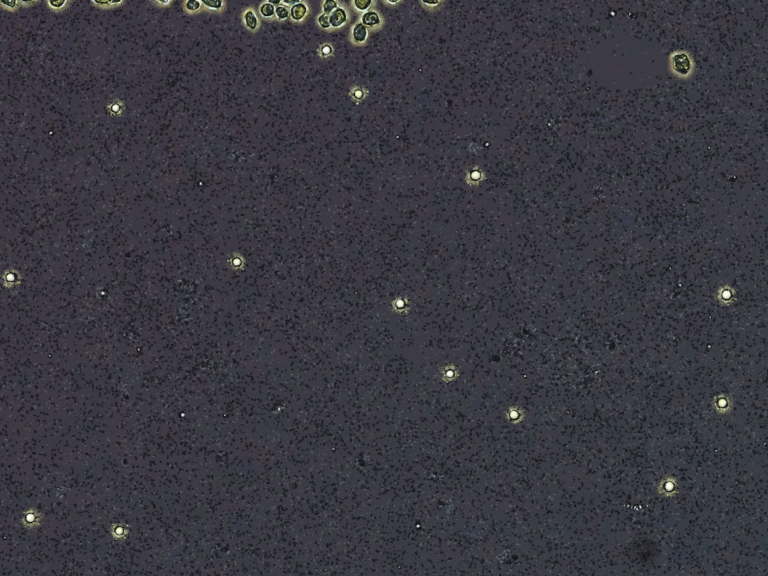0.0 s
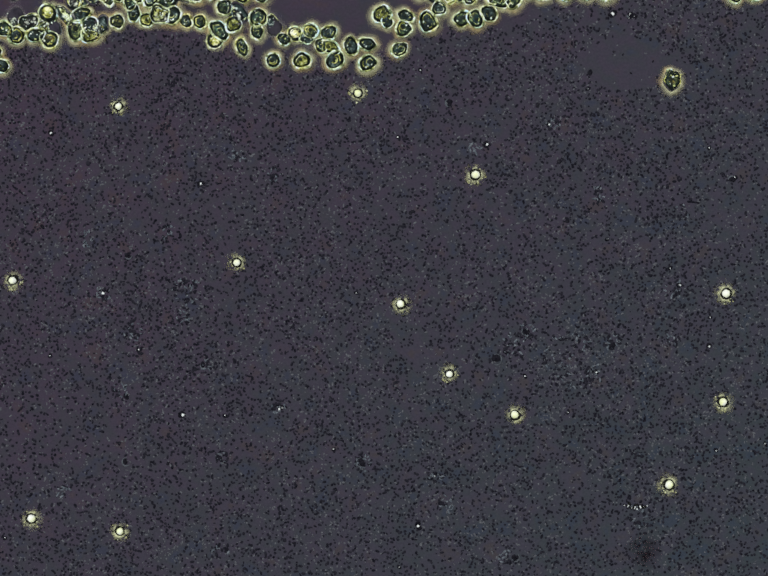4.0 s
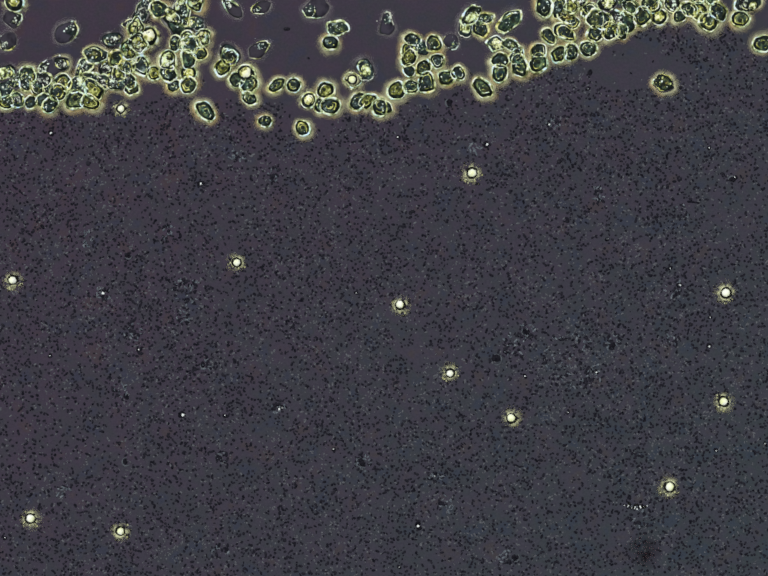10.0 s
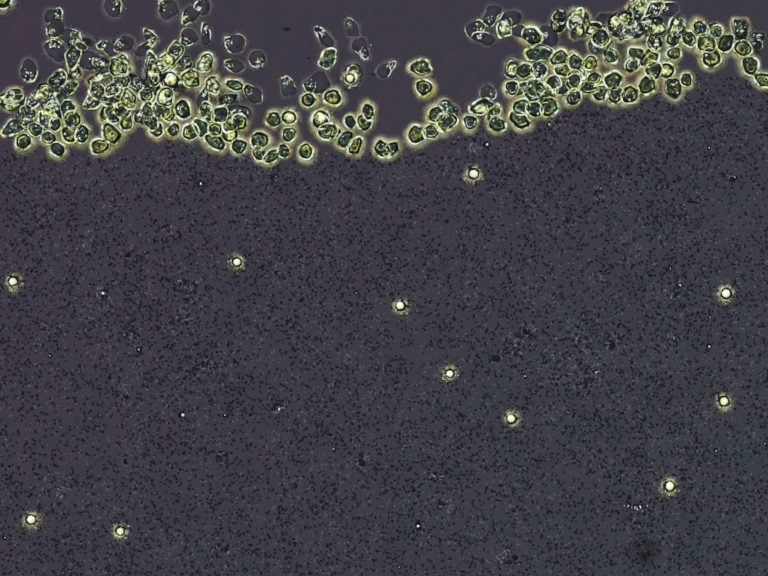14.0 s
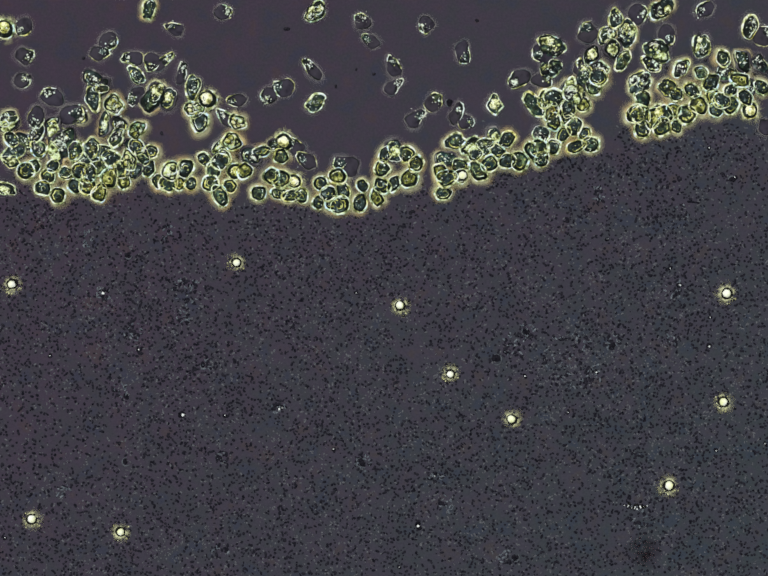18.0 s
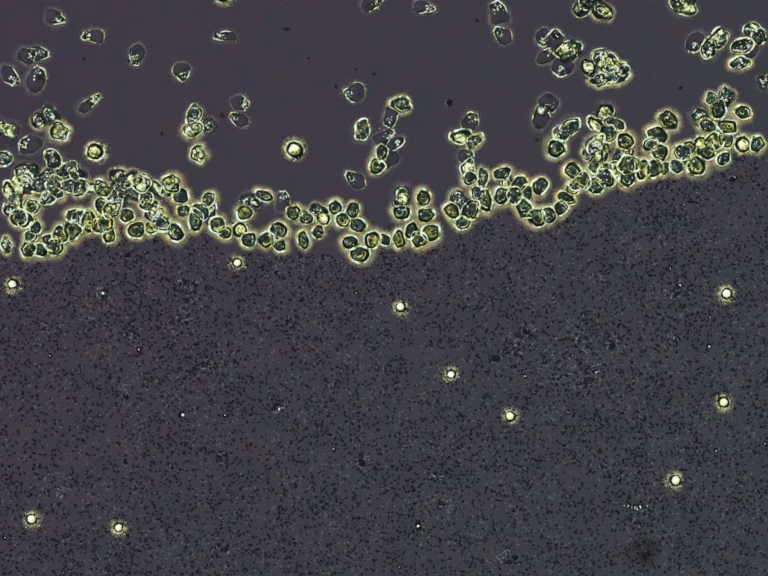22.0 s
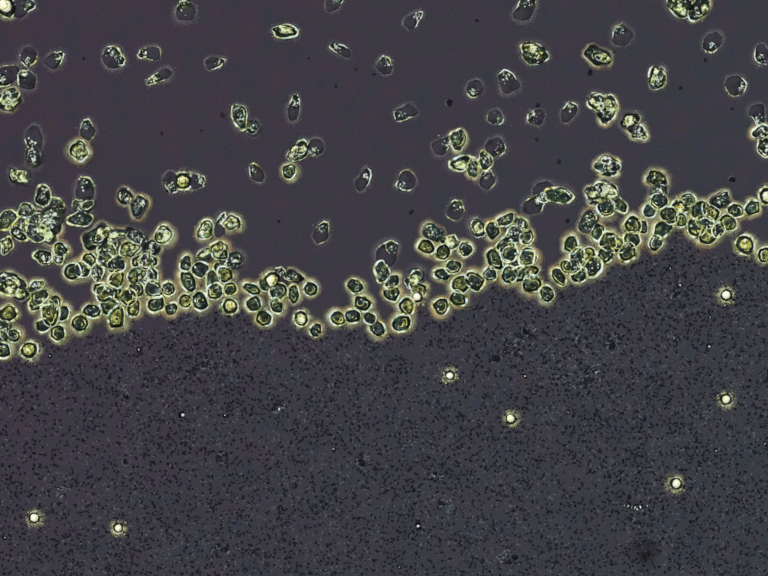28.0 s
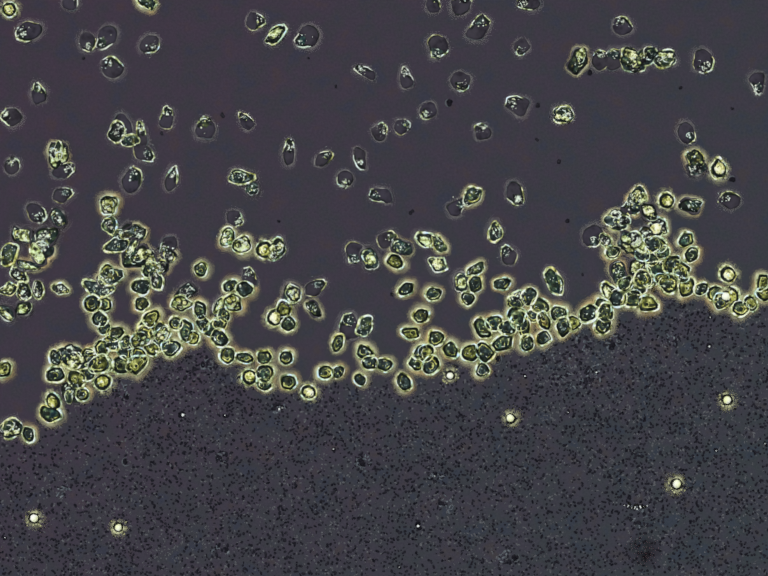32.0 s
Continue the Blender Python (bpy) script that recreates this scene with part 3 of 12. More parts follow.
def rover(rng, rx, ry, tail=0.3):
    """A thin cell on the cleared ground: a dim rounded body, hardly darker than the agar, that narrows to a
    black end full of white grains between jagged bright edges."""
    ob = new("amoeba")
    line = outline_of(rng, rx, ry, 0.18, tail, rng.choice((0, 3, 4, 5)), 0.6)
    part("body", dome("body", line, 0.015, ROVER, rng, 0.12), ob)
    part("membrane", tube("membrane", grown(line, 0.002), 0.0026, 0.004, RIM_THIN, rng, 0.6), ob, "faint grey membrane")
    part("slime_film", film("slime_film", line, 0.003, 0.036, HALO_FAINT, rng), ob, "thin greyish painted halo")
    side = SEG // 2 + rng.choice((-2, -1, 0, 0, 1, 2))
    both = rng.random() < 0.6
    bright = rng.choice((RIM, RIM, SPECK))
    for s in ((-1, 1) if both else (rng.choice((-1, 1)),)):
        count = rng.randint(4, 6) if both else rng.randint(7, 10)
        gap = rng.choice((0, 0, 1))
        first = side + gap if s > 0 else side - gap - count
        if not both:
            first -= s * 3
        part("bright_edge", strip("bright_edge", line, first % SEG, count, 0.001, rng.uniform(0.0040, 0.0064), 0.012, bright, rng, 0.003), ob, "jagged bright edge")
        part("dark_edge", strip("dark_edge", line, first % SEG, count, -0.011, rng.uniform(0.005, 0.0075), 0.014, CORE, rng, 0.003), ob, "dark crescent inside the edge")
    # halo along the far end, put in as a pale bead
    if rng.random() < 0.55:
        far = rng.randint(-5, 1)
        part("far_edge", strip("far_edge", line, far % SEG, rng.randint(5, 9), 0.004, rng.uniform(0.0030, 0.0044), 0.008, rng.choice((GREY, GREY, HALO_LUMP)), rng, 0.002), ob, "pale painted halo of the far edge")
    part("dim_edge", strip("dim_edge", line, rng.randrange(SEG), rng.randint(7, 12), -0.004, 0.0032, 0.010, CORE, rng, 0.002), ob, "dim dark edge")
    cx, cy = 0.52 * line[side][0], 0.52 * line[side][1]
    k = rng.uniform(0.40, 0.66)
    lobe = outline_of(rng, rx * k, ry * k, 0.50, 0, 4, 0.9)
    core = part("granular_plasm", dome("granular_plasm", lobe, 0.019, rng.choice((GRAIN, GRAIN, GRAIN, SMOKE, OLIVE)), rng, 0.4), ob, "black and white granular plasm", (cx, cy, 0))
    for i in range(rng.randint(2, 4)):
        me = bead("dark_grain", rng.uniform(0.006, 0.011), 0.5, CORE, rng, 8)
        part("dark_grain", me, core, "", (rng.gauss(0, 0.26) * rx, rng.gauss(0, 0.34) * ry, 0.012))
    if rng.random() < 0.5:
        a = rng.uniform(0, 6.28)
        part("fold", arc("fold", rng.uniform(0.25, 0.45) * ry, a, a + rng.uniform(0.8, 1.8), rng.uniform(0.003, 0.005), 0.019, rng.choice((RIM, SPECK))), core)
    for i in range(rng.randint(4, 7)):
        x, y = rng.gauss(0, 0.22) * rx, rng.gauss(0, 0.24) * ry
        me = bead("granule", rng.choice((0.0028, 0.0034, 0.0042, 0.0064)), 0.7, SPECK if rng.random() < 0.9 else SPECK_GOLD, rng)
        part("granule", me, core, "", (x, y, 0.020))
    tagged(part("granulation", grains("granulation", strewn(rng, rng.randint(10, 18), 0.85 * rx, 1.0 * ry, 0, 0, 0.022), SPECK, CORE, rng), core), kind="stuff")
    for i in range(rng.randint(1, 3)):     # ragged bits of slime at the grainy end
        q = (side + rng.randint(-4, 4)) % SEG
        part("ragged_edge", bead("ragged_edge", rng.uniform(0.005, 0.009), 0.5, rng.choice((SPECK, RIM, CORE)), rng, 6, 2), ob, "", (line[q][0] * 1.04, line[q][1] * 1.04, 0.004))
    return tagged(ob, "dim purple amoeba with a bright grainy end on cleared agar", "amoeba", "trailing amoebae")


def amber(rng, rx, ry, inside):
    """A rounded refractile cell: dark edge, shining yellow or white inside, bright painted halo round it."""
    ob = new("amoeba")
    line = outline_of(rng, rx, ry, 0.09, 0)
    part("body", dome("body", line, 0.026, EDGE, rng), ob)
    part("membrane", tube("membrane", grown(line, 0.0045), 0.0060, 0.006, RIM, rng, 0.5), ob, "thin membrane line")
    part("slime_film", film("slime_film", line, 0.007, 0.050, GLOW, rng), ob, "yellowish painted halo")
    dx, dy = rng.uniform(-0.1, 0.1) * rx, rng.uniform(-0.1, 0.1) * ry
    inner = [(x * 0.72 * rng.uniform(0.9, 1.1), y * 0.72 * rng.uniform(0.9, 1.1)) for x, y in line]
    part("endoplasm", dome("endoplasm", inner, 0.034, inside, rng, 0.3), ob, "shining inner plasm", (dx, dy, 0))
    for i in range(2):
        a = rng.uniform(0, 6.28)
        part("fold", arc("fold", rng.uniform(0.25, 0.5) * rx, a, a + rng.uniform(1.2, 3.0), 0.0032, 0.032, CORE), ob, "", (dx, dy, 0))
    for i in range(3):
        a, d = rng.uniform(0, 6.28), rng.uniform(0.1, 0.5)
        me = bead("granule", rng.uniform(0.004, 0.009), 0.6, SPECK_GOLD if rng.random() < 0.3 else SPECK, rng)
        part("granule", me, ob, "", (rx * d * math.cos(a), ry * d * math.sin(a), 0.033 * (1 - 0.3 * d)))
    word = "amber-yellow" if inside is AMBER else "pearly white"
    return tagged(ob, "rounded glossy " + word + " amoeba with a bright halo", "amoeba", "refractile amoebae")


def clump(rng, rx, ry):
    """Cells pressed into one heap round bright food grains: several lobes, each with its own edge and folds."""
    ob = new("amoeba")
    line = outline_of(rng, rx, ry, 0.42, 0, 5, 0.8)
    part("body", dome("body", line, 0.020, rng.choice((EDGE, SMOKE)), rng, 0.4), ob)
    part("membrane", tube("membrane", grown(line, 0.003), 0.0044, 0.0105, rng.choice((RIM, RIM_THIN)), rng, 0.8), ob, "broken pale membrane")
    part("slime_film", film("slime_film", line, 0.005, 0.040, rng.choice((HALO, HALO_FAINT)), rng), ob, "warm-tinted phase halo, painted as a thin film")
    turn = rng.uniform(0, 6.28)
    for i in range(4):
        a = turn + 1.57 * i + rng.uniform(-0.4, 0.4)
        cx, cy = 0.48 * rx * math.cos(a), 0.48 * ry * math.sin(a)
        k = rng.uniform(0.36, 0.56)
        edge = outline_of(rng, rx * k, ry * k, 0.34, 0, 5, 0.7)
        lobe = part("food_lump", dome("food_lump", edge, 0.025 + 0.004 * i, rng.choice((HEAP, HEAP, SMOKE, OLIVE, GRAIN, GRAIN)), rng, 0.4), ob, "mottled lump of food grains", (cx, cy, 0))
        part("edge", tube("edge", grown(edge, 0.002), rng.uniform(0.0028, 0.0044), 0.018 + 0.004 * i, rng.choice((EDGE, EDGE, RIM, CORE)), rng, 0.8), lobe)
    for i in range(4):
        a = rng.uniform(0, 6.28)
        me = arc("fold", rng.uniform(0.3, 0.7) * ry, a, a + rng.uniform(0.8, 2.2), rng.uniform(0.0025, 0.005), 0.034, rng.choice((RIM, SPECK, EDGE, CORE)))
        part("fold", me, ob, "", (rng.uniform(-0.3, 0.3) * rx, rng.uniform(-0.3, 0.3) * ry, 0))
    for i in range(5):
        a, d = rng.uniform(0, 6.28), rng.uniform(0.05, 0.75)
        me = bead("granule", rng.uniform(0.0035, 0.008), 0.6, SPECK_GOLD if rng.random() < 0.5 else SPECK, rng)
        part("granule", me, ob, "", (rx * d * math.cos(a), ry * d * math.sin(a), 0.036 * (1 - 0.35 * d)))
    tagged(part("granulation", grains("granulation", strewn(rng, rng.randint(18, 28), rx, ry, 0, 0, 0.036), SPECK, CORE, rng), ob), kind="stuff")
    return tagged(ob, "heaped amoeba of several lobes with yellow food grains", "amoeba", "crowded amoebae")


def templates():
    rng = random.Random(5)
    kinds = {"g": [], "s": [], "r": [], "p": [], "a": [], "c": [], "l": [], "w": [], "f": []}
    for i in range(48):
        plasm = (OLIVE, SMOKE, SMOKE, GOLD, OLIVE, SMOKE, OLIVE)[i % 7]
        if i % 6 == 2:
            wide = rng.uniform(0.040, 0.047)
            kinds["g"].append(grazer(rng, wide * rng.uniform(1.0, 1.15), wide, rng.choice((OLIVE, GOLD, SMOKE)), 0.0, True))
        else:
            kinds["g"].append(grazer(rng, rng.uniform(0.042, 0.060), rng.uniform(0.036, 0.048), plasm, 0.25 if i % 5 == 4 else 0.0))
    for i in range(30):
        long, wide = rng.uniform(0.054, 0.070), rng.uniform(0.038, 0.050)
        if i % 6 == 1:
            long, wide = 0.068, 0.035
        kinds["s"].append(straggler(rng, long, wide))
    for i in range(28):
        kinds["r"].append(rover(rng, rng.uniform(0.051, 0.066), rng.uniform(0.048, 0.060), rng.uniform(0.12, 0.5)))
    for i in range(12):
        if i % 3 == 2:
            kinds["p"].append(rover(rng, 0.064, 0.030, 0.55))
        else:
            kinds["p"].append(rover(rng, rng.uniform(0.050, 0.058), rng.uniform(0.040, 0.049), rng.uniform(0.5, 0.9)))
    for i in range(8):
        kinds["a"].append(amber(rng, rng.uniform(0.044, 0.052), rng.uniform(0.042, 0.047), PEARL if i in (2, 5) else AMBER))
    kinds["l"] = [lone_cell(random.Random(8), 0.060, 0.047)]
    kinds["w"] = [amber(rng, 0.050 + 0.003 * i, 0.046 + 0.002 * i, PEARL) for i in range(3)]
    for i in range(12):
        kinds["c"].append(clump(rng, rng.uniform(0.068, 0.084), rng.uniform(0.054, 0.064)))
    kinds["f"] = [frothy(rng, rng.uniform(0.046, 0.062), rng.uniform(0.042, 0.050)) for i in range(8)]
    return kinds


KINDS = templates()
USED = set()
CELLS = []
CELL_RNG = random.Random(77)


def amoeba(kind, size):
    """One more amoeba of a kind, a little different from the others."""
    fresh = [k for k in KINDS[kind] if k.name not in USED]
    src = fresh[0] if fresh else CELL_RNG.choice(KINDS[kind])
    ob = src if fresh else copy_thing(src, pose(0, 0, 0))
    USED.add(src.name)
    s = size * CELL_RNG.uniform(0.94, 1.06)
    ob.scale = (s, s * CELL_RNG.uniform(0.9, 1.1), s * CELL_RNG.uniform(0.85, 1.25))
    if kind in "wf":
        ob.scale.z *= 1.5
    CELLS.append(ob)
    return ob


def at(t, x, y, turn):
    """A row for walk(): where on the plan an amoeba lies at a second, and its turn."""
    return t, pose(gx(x), gy(y), 0, 0, 0, turn)


# ---- spores ----
def spore(x, y, r=1.0):
    rng = random.Random(x * 7 + y)
    ob = new("spore")
    ob.location = (gx(x), gy(y), 0)
    ring = outline_of(rng, 0.0270 * r, 0.0260 * r, 0.10, 0)
    part("core", bead("core", 0.0228 * r, 0.85, WHITE, rng, 13, 5), ob, "white refractile core").location = (rng.uniform(-0.002, 0.002), rng.uniform(-0.002, 0.002), 0.004)
    part("coat", tube("coat", ring, 0.0056 * r, 0.007, BLACK, rng, 0.35), ob, "dark coat")
    part("slime_film", film("slime_film", ring, 0.004, 0.048 * r, GLOW, rng), ob, "yellowish painted halo")
    low = rng.uniform(3.6, 5.2)
    for i in range(11):                   # pale lumps of the painted halo, most on one side
        a = low + rng.gauss(0, 1.1)
        d = rng.choice((0.037, 0.041, 0.047, 0.056)) * r
        part("slime_lump", bead("slime_lump", rng.uniform(0.0035, 0.0075), 0.3, HALO_LUMP, rng, 7, 2), ob, "", (d * math.cos(a), d * math.sin(a), 0.001))
    for i in range(4):
        a, d = rng.uniform(0, 6.28), rng.uniform(0.045, 0.065) * r
        part("crumb", bead("crumb", rng.uniform(0.005, 0.007), 0.4, DIRT, rng, 6, 2), ob, "", (d * math.cos(a), d * math.sin(a), 0.001))
    return tagged(ob, "round white spore with a dark coat and yellowish halo", "spore", "spores on the lawn")


SPORES = []


def drifting(x, y, r, lifted, gone, *path):
    """A spore at a place: when cells take it up, when it is swallowed, and seconds and places on its way."""
    SPORES.append((spore(x, y, r), x, y, lifted, gone, path))


drifting(667, 103, 1.0, None, 3.7)
drifting(732, 192, 1.0, 7.4, 15.8, (7, 730, 190), (8, 722, 163), (9, 732, 162), (10, 720, 165), (10.5, 757, 190), (11, 748, 181), (11.5, 750, 152), (12, 722, 166), (12.5, 724, 154), (13, 726, 179), (14, 716, 161), (14.5, 755, 192))
drifting(236, 221, 0.95, None, 11.8, (2, 239, 217), (3, 240, 219), (6, 243, 215), (7, 247, 221), (9, 246, 220), (11, 247, 224))
drifting(971, 357, 1.15, 17.3, 19.4, (6, 969, 357), (8, 965, 354), (9.5, 962, 355), (11, 967, 350), (17, 968, 360), (17.8, 939, 357), (18.4, 948, 361))
drifting(484, 535, 1.0, 23.7, 24.7, (23, 484, 536), (24, 486, 538))
drifting(22, 567, 1.05, None, 23.8, (2, 25, 572), (8, 27, 571), (13, 27, 573), (17, 26, 579), (22, 26, 580))
drifting(818, 621, 1.05, 26.2, 28.6, (17, 817, 624), (22, 818, 627), (26, 819, 627), (27.5, 841, 634), (28, 855, 594))
drifting(918, 762, 0.95, None, None, (14, 918, 762), (22, 921, 764), (28, 919, 765), (31, 919, 766))
drifting(1050, 847, 1.05, None, None, (8, 1052, 845), (9, 1046, 850), (10, 1044, 854), (20, 1045, 855), (22, 1041, 850), (25, 1042, 854))
drifting(1483, 601, 1.15, 30.5, None, (10, 1482, 598), (25, 1484, 600), (30, 1481, 605), (31, 1487, 613), (32, 1480, 605))
drifting(1475, 822, 1.1, None, None, (11, 1477, 818), (25, 1477, 822), (28, 1481, 814), (30.5, 1484, 816))
drifting(1366, 993, 1.15, None, None, (8, 1366, 986), (9, 1366, 993), (19.5, 1366, 992), (20, 1376, 984), (21.5, 1379, 979), (24, 1381, 988))
drifting(62, 1058, 1.1, None, None, (2, 64, 1059), (12, 62, 1059), (16.5, 68, 1061), (19, 63, 1060), (20.5, 74, 1063), (22, 64, 1059), (25, 70, 1058))
drifting(245, 1083, 1.0, None, None, (20.5, 246, 1085), (21, 242, 1076))


# ---- specks and flecks in the lawn ----
BITS = []                          # what the front eats besides the lawn


def glint(x, y, r):
    rng = random.Random(x * 3 + y)
    ob = new("crystal")
    ob.location = (gx(x), gy(y), -0.001)
    part("grain", bead("grain", (0.0040 if r > 2.1 else 0.0032) * r, 0.6, GLINT, rng, 7, 2), ob)
    ring = outline_of(rng, 0.0058 * r, 0.0052 * r, 0.3, 0)
    part("dark_rim", tube("dark_rim", ring, 0.0022 * r, 0.001, DIRT, rng, 0.8), ob, "thin dark rim")
    tagged(ob, "tiny pale crystal glinting in the lawn", "crystal", "crystals in the lawn")
    BITS.append(ob)
    return ob


def fleck(x, y, r, ringed=False, stuff=DIRT):
    """A dark crumb of several lumps; some sit in a paler rim."""
    rng = random.Random(x * 5 + y)
    ob = new("dirt_fleck")
    ob.location = (gx(x), gy(y), 0)
    for i in range(3 + (r > 5)):
        a, d = rng.uniform(0, 6.28), 0.003 * r * rng.uniform(0.1, 0.75)
        me = bead("crumb", 0.003 * r * rng.uniform(0.6, 0.95), 0.5, stuff, rng, 8, 2)
        part("crumb", me, ob, "", (d * math.cos(a), d * math.sin(a), -0.001))
    if ringed:
        a = rng.uniform(0, 6.28)
        part("rim", arc("rim", 0.0042 * r, a, a + rng.uniform(2.2, 4.4), 0.0055, 0.0, GREY), ob, "dull grey rim")
    tagged(ob, "small dark crumb of dirt lying in the lawn", "dirt", "crumbs of dirt")
    return ob


def fibre(x, y, n, label):
    """A loose row of pale blue-grey bits."""
    rng = random.Random(x + y)
    ob = new("fibre_debris")
    ob.location = (gx(x), gy(y), 0)
    for i in range(n):
        stuff = GLINT if i in (n // 2, n // 2 - 4, n // 2 + 3) else (GREY, DIRT, DIRT)[i % 3]
        me = bead("bit", 0.003 * rng.uniform(1.5, 3.4), 0.6, stuff, rng, 6, 2)
        up = rng.uniform(1, 5) if stuff is DIRT else rng.uniform(-3, 2)
        part("bit", me, ob, "", (0.003 * ((i - n / 2) * 3.0 + rng.uniform(-4, 4)), 0.003 * up, 0.004))
    tagged(ob, label, "debris", "fibre debris")
    BITS.append(ob)
    return ob


for x, y, r in ((104, 272, 2.4), (410, 375, 2.6), (812, 280, 1.8), (994, 295, 2.8), (1448, 302, 1.6), (727, 598, 1.4), (283, 714, 1.7),
                (102, 726, 1.7), (373, 847, 3.0), (459, 848, 1.8), (854, 1074, 2.8), (681, 917, 1.7), (1388, 582, 2.4), (1450, 648, 1.5),
                (1251, 28, 3.2), (1200, 181, 1.8), (1240, 488, 1.7), (1160, 842, 1.3), (1462, 920, 1.8), (1448, 707, 2.2), (1368, 548, 1.7),
                (1072, 768, 1.8), (576, 832, 2.0), (10, 1098, 1.6), (1562, 906, 1.7), (815, 1158, 1.6), (858, 143, 1.7), (1500, 362, 2.0)):
    glint(x, y, r)
for x, y, r, ringed in ((1013, 734, 8, True), (258, 943, 6, True), (343, 945, 4, False), (447, 935, 6, True), (738, 944, 7, True), (416, 746, 5, True),
                        (258, 810, 6, False), (262, 522, 5, True), (1204, 150, 7, False), (1052, 1138, 6, True), (1075, 676, 7, True),
                        (569, 452, 4, False), (1158, 452, 5, False), (85, 463, 4, False), (918, 210, 6, True), (1495, 368, 6, True)):
    fleck(x, y, r, ringed)
for x, y, r in ((1410, 663, 4), (330, 272, 4), (730, 1030, 4), (815, 885, 4), (1205, 940, 4), (1250, 706, 6), (378, 770, 5), (655, 1022, 4),
                (1440, 122, 4), (1254, 106, 3), (975, 42, 4), (763, 152, 4), (411, 266, 3), (1390, 178, 4)):
    fleck(x, y, r, False, DIRT if r > 5 else DUST)
for x, y, r in ((1495, 222, 4), (686, 177, 3), (586, 60, 5), (455, 235, 5), (500, 245, 5), (728, 142, 3), (630, 118, 3), (170, 118, 4),
                (1100, 215, 5), (1095, 285, 4), (1140, 330, 5), (1190, 560, 3), (800, 602, 4), (840, 432, 5)):
    fleck(x, y, r, False, DUST)


def stain(x, y, r):
    """A soft dark smear on the agar."""
    rng = random.Random(x)
    ob = new("stain", film("stain", outline_of(rng, 0.003, 0.003, 0.1, 0), 0.0, 0.003 * r, SMEAR, rng))
    ob.location = (gx(x), gy(y), 0.001)
    tagged(ob, "soft dark reddish smear on the agar", "stain")
    return ob


stain(1322, 1122, 40)


def cluster(x, y, r, n):
    """A knot of larger bacteria, dark and pale, closer than in the lawn around."""
    rng = random.Random(x * 11 + y)
    spots = []
    for i in range(n):
        a, d = rng.uniform(0, 6.28), 0.003 * r * math.sqrt(rng.random())
        spots.append((d * math.cos(a), d * math.sin(a), rng.uniform(0.003, 0.009), rng.random() < 0.55))
    ob = new("bacteria_cluster", bacteria_mesh("bacteria_cluster", rng, spots, KNOT))
    ob.location = (gx(x), gy(y), 0.002)
    BITS.append(ob)
    return tagged(ob, "knot of larger pale and dark bacteria in the lawn", "bacteria", "bacteria clusters", "stuff")


for x, y, r, n in ((381, 593, 30, 46), (272, 675, 22, 26), (1048, 702, 26, 34), (1075, 675, 16, 22), (1252, 702, 20, 24), (245, 797, 16, 16),
                   (422, 743, 14, 14), (1034, 1138, 16, 16), (455, 935, 14, 14), (740, 945, 18, 22), (1165, 735, 60, 80), (570, 832, 16, 18),
                   (890, 970, 14, 14), (1215, 762, 18, 20), (345, 480, 20, 22), (180, 490, 18, 16), (212, 598, 16, 22), (1130, 252, 13, 14)):
    cluster(x, y, r, n)
for x, y, r, n in ((970, 300, 14, 14), (560, 355, 16, 16), (485, 320, 16, 14), (1225, 395, 16, 14), (1390, 435, 18, 16), (1375, 690, 16, 14),
                   (910, 1030, 18, 18), (450, 1120, 18, 16), (130, 1000, 16, 14), (1375, 590, 22, 20), (1306, 1056, 20, 18), (372, 650, 22, 26)):
    cluster(x, y, r, n)
row = fibre(1298, 1034, 9, "loose row of white dots and dark bits in the lawn")
bits = random.Random(31)
for i in range(10):
    me = bead("dark_bit", 0.003 * bits.uniform(2.2, 3.6), 0.6, BLACK, bits, 6, 2)
    part("dark_bit", me, row, "", (0.003 * (4.0 * i - 18 + bits.uniform(-1, 1)), 0.003 * bits.uniform(-3, 8), 0.005))
for i in range(8):
    u = i / 3.5 - 1
    me = bead("white_dot", 0.003 * bits.uniform(0.9, 2.0), 0.7, GLINT, bits, 6, 2)
    part("white_dot", me, row, "", (0.003 * (23 * u + bits.uniform(-1, 1)), 0.003 * (6 * u * u - 4 + bits.uniform(-1, 1)), 0.006))
glint(1287, 30, 2.8)
glint(1295, 32, 2.2)
fibre(1290, 33, 5, "small heap of pale and dark bits in the lawn")
fibre(212, 598, 6, "faint pale blue-grey debris in the lawn")
fibre(1120, 252, 5, "faint pale blue-grey debris in the lawn")
fibre(888, 970, 4, "faint pale blue-grey debris in the lawn")
fibre(570, 832, 4, "faint pale blue-grey debris in the lawn")
fibre(1215, 760, 5, "faint pale blue-grey debris in the lawn")


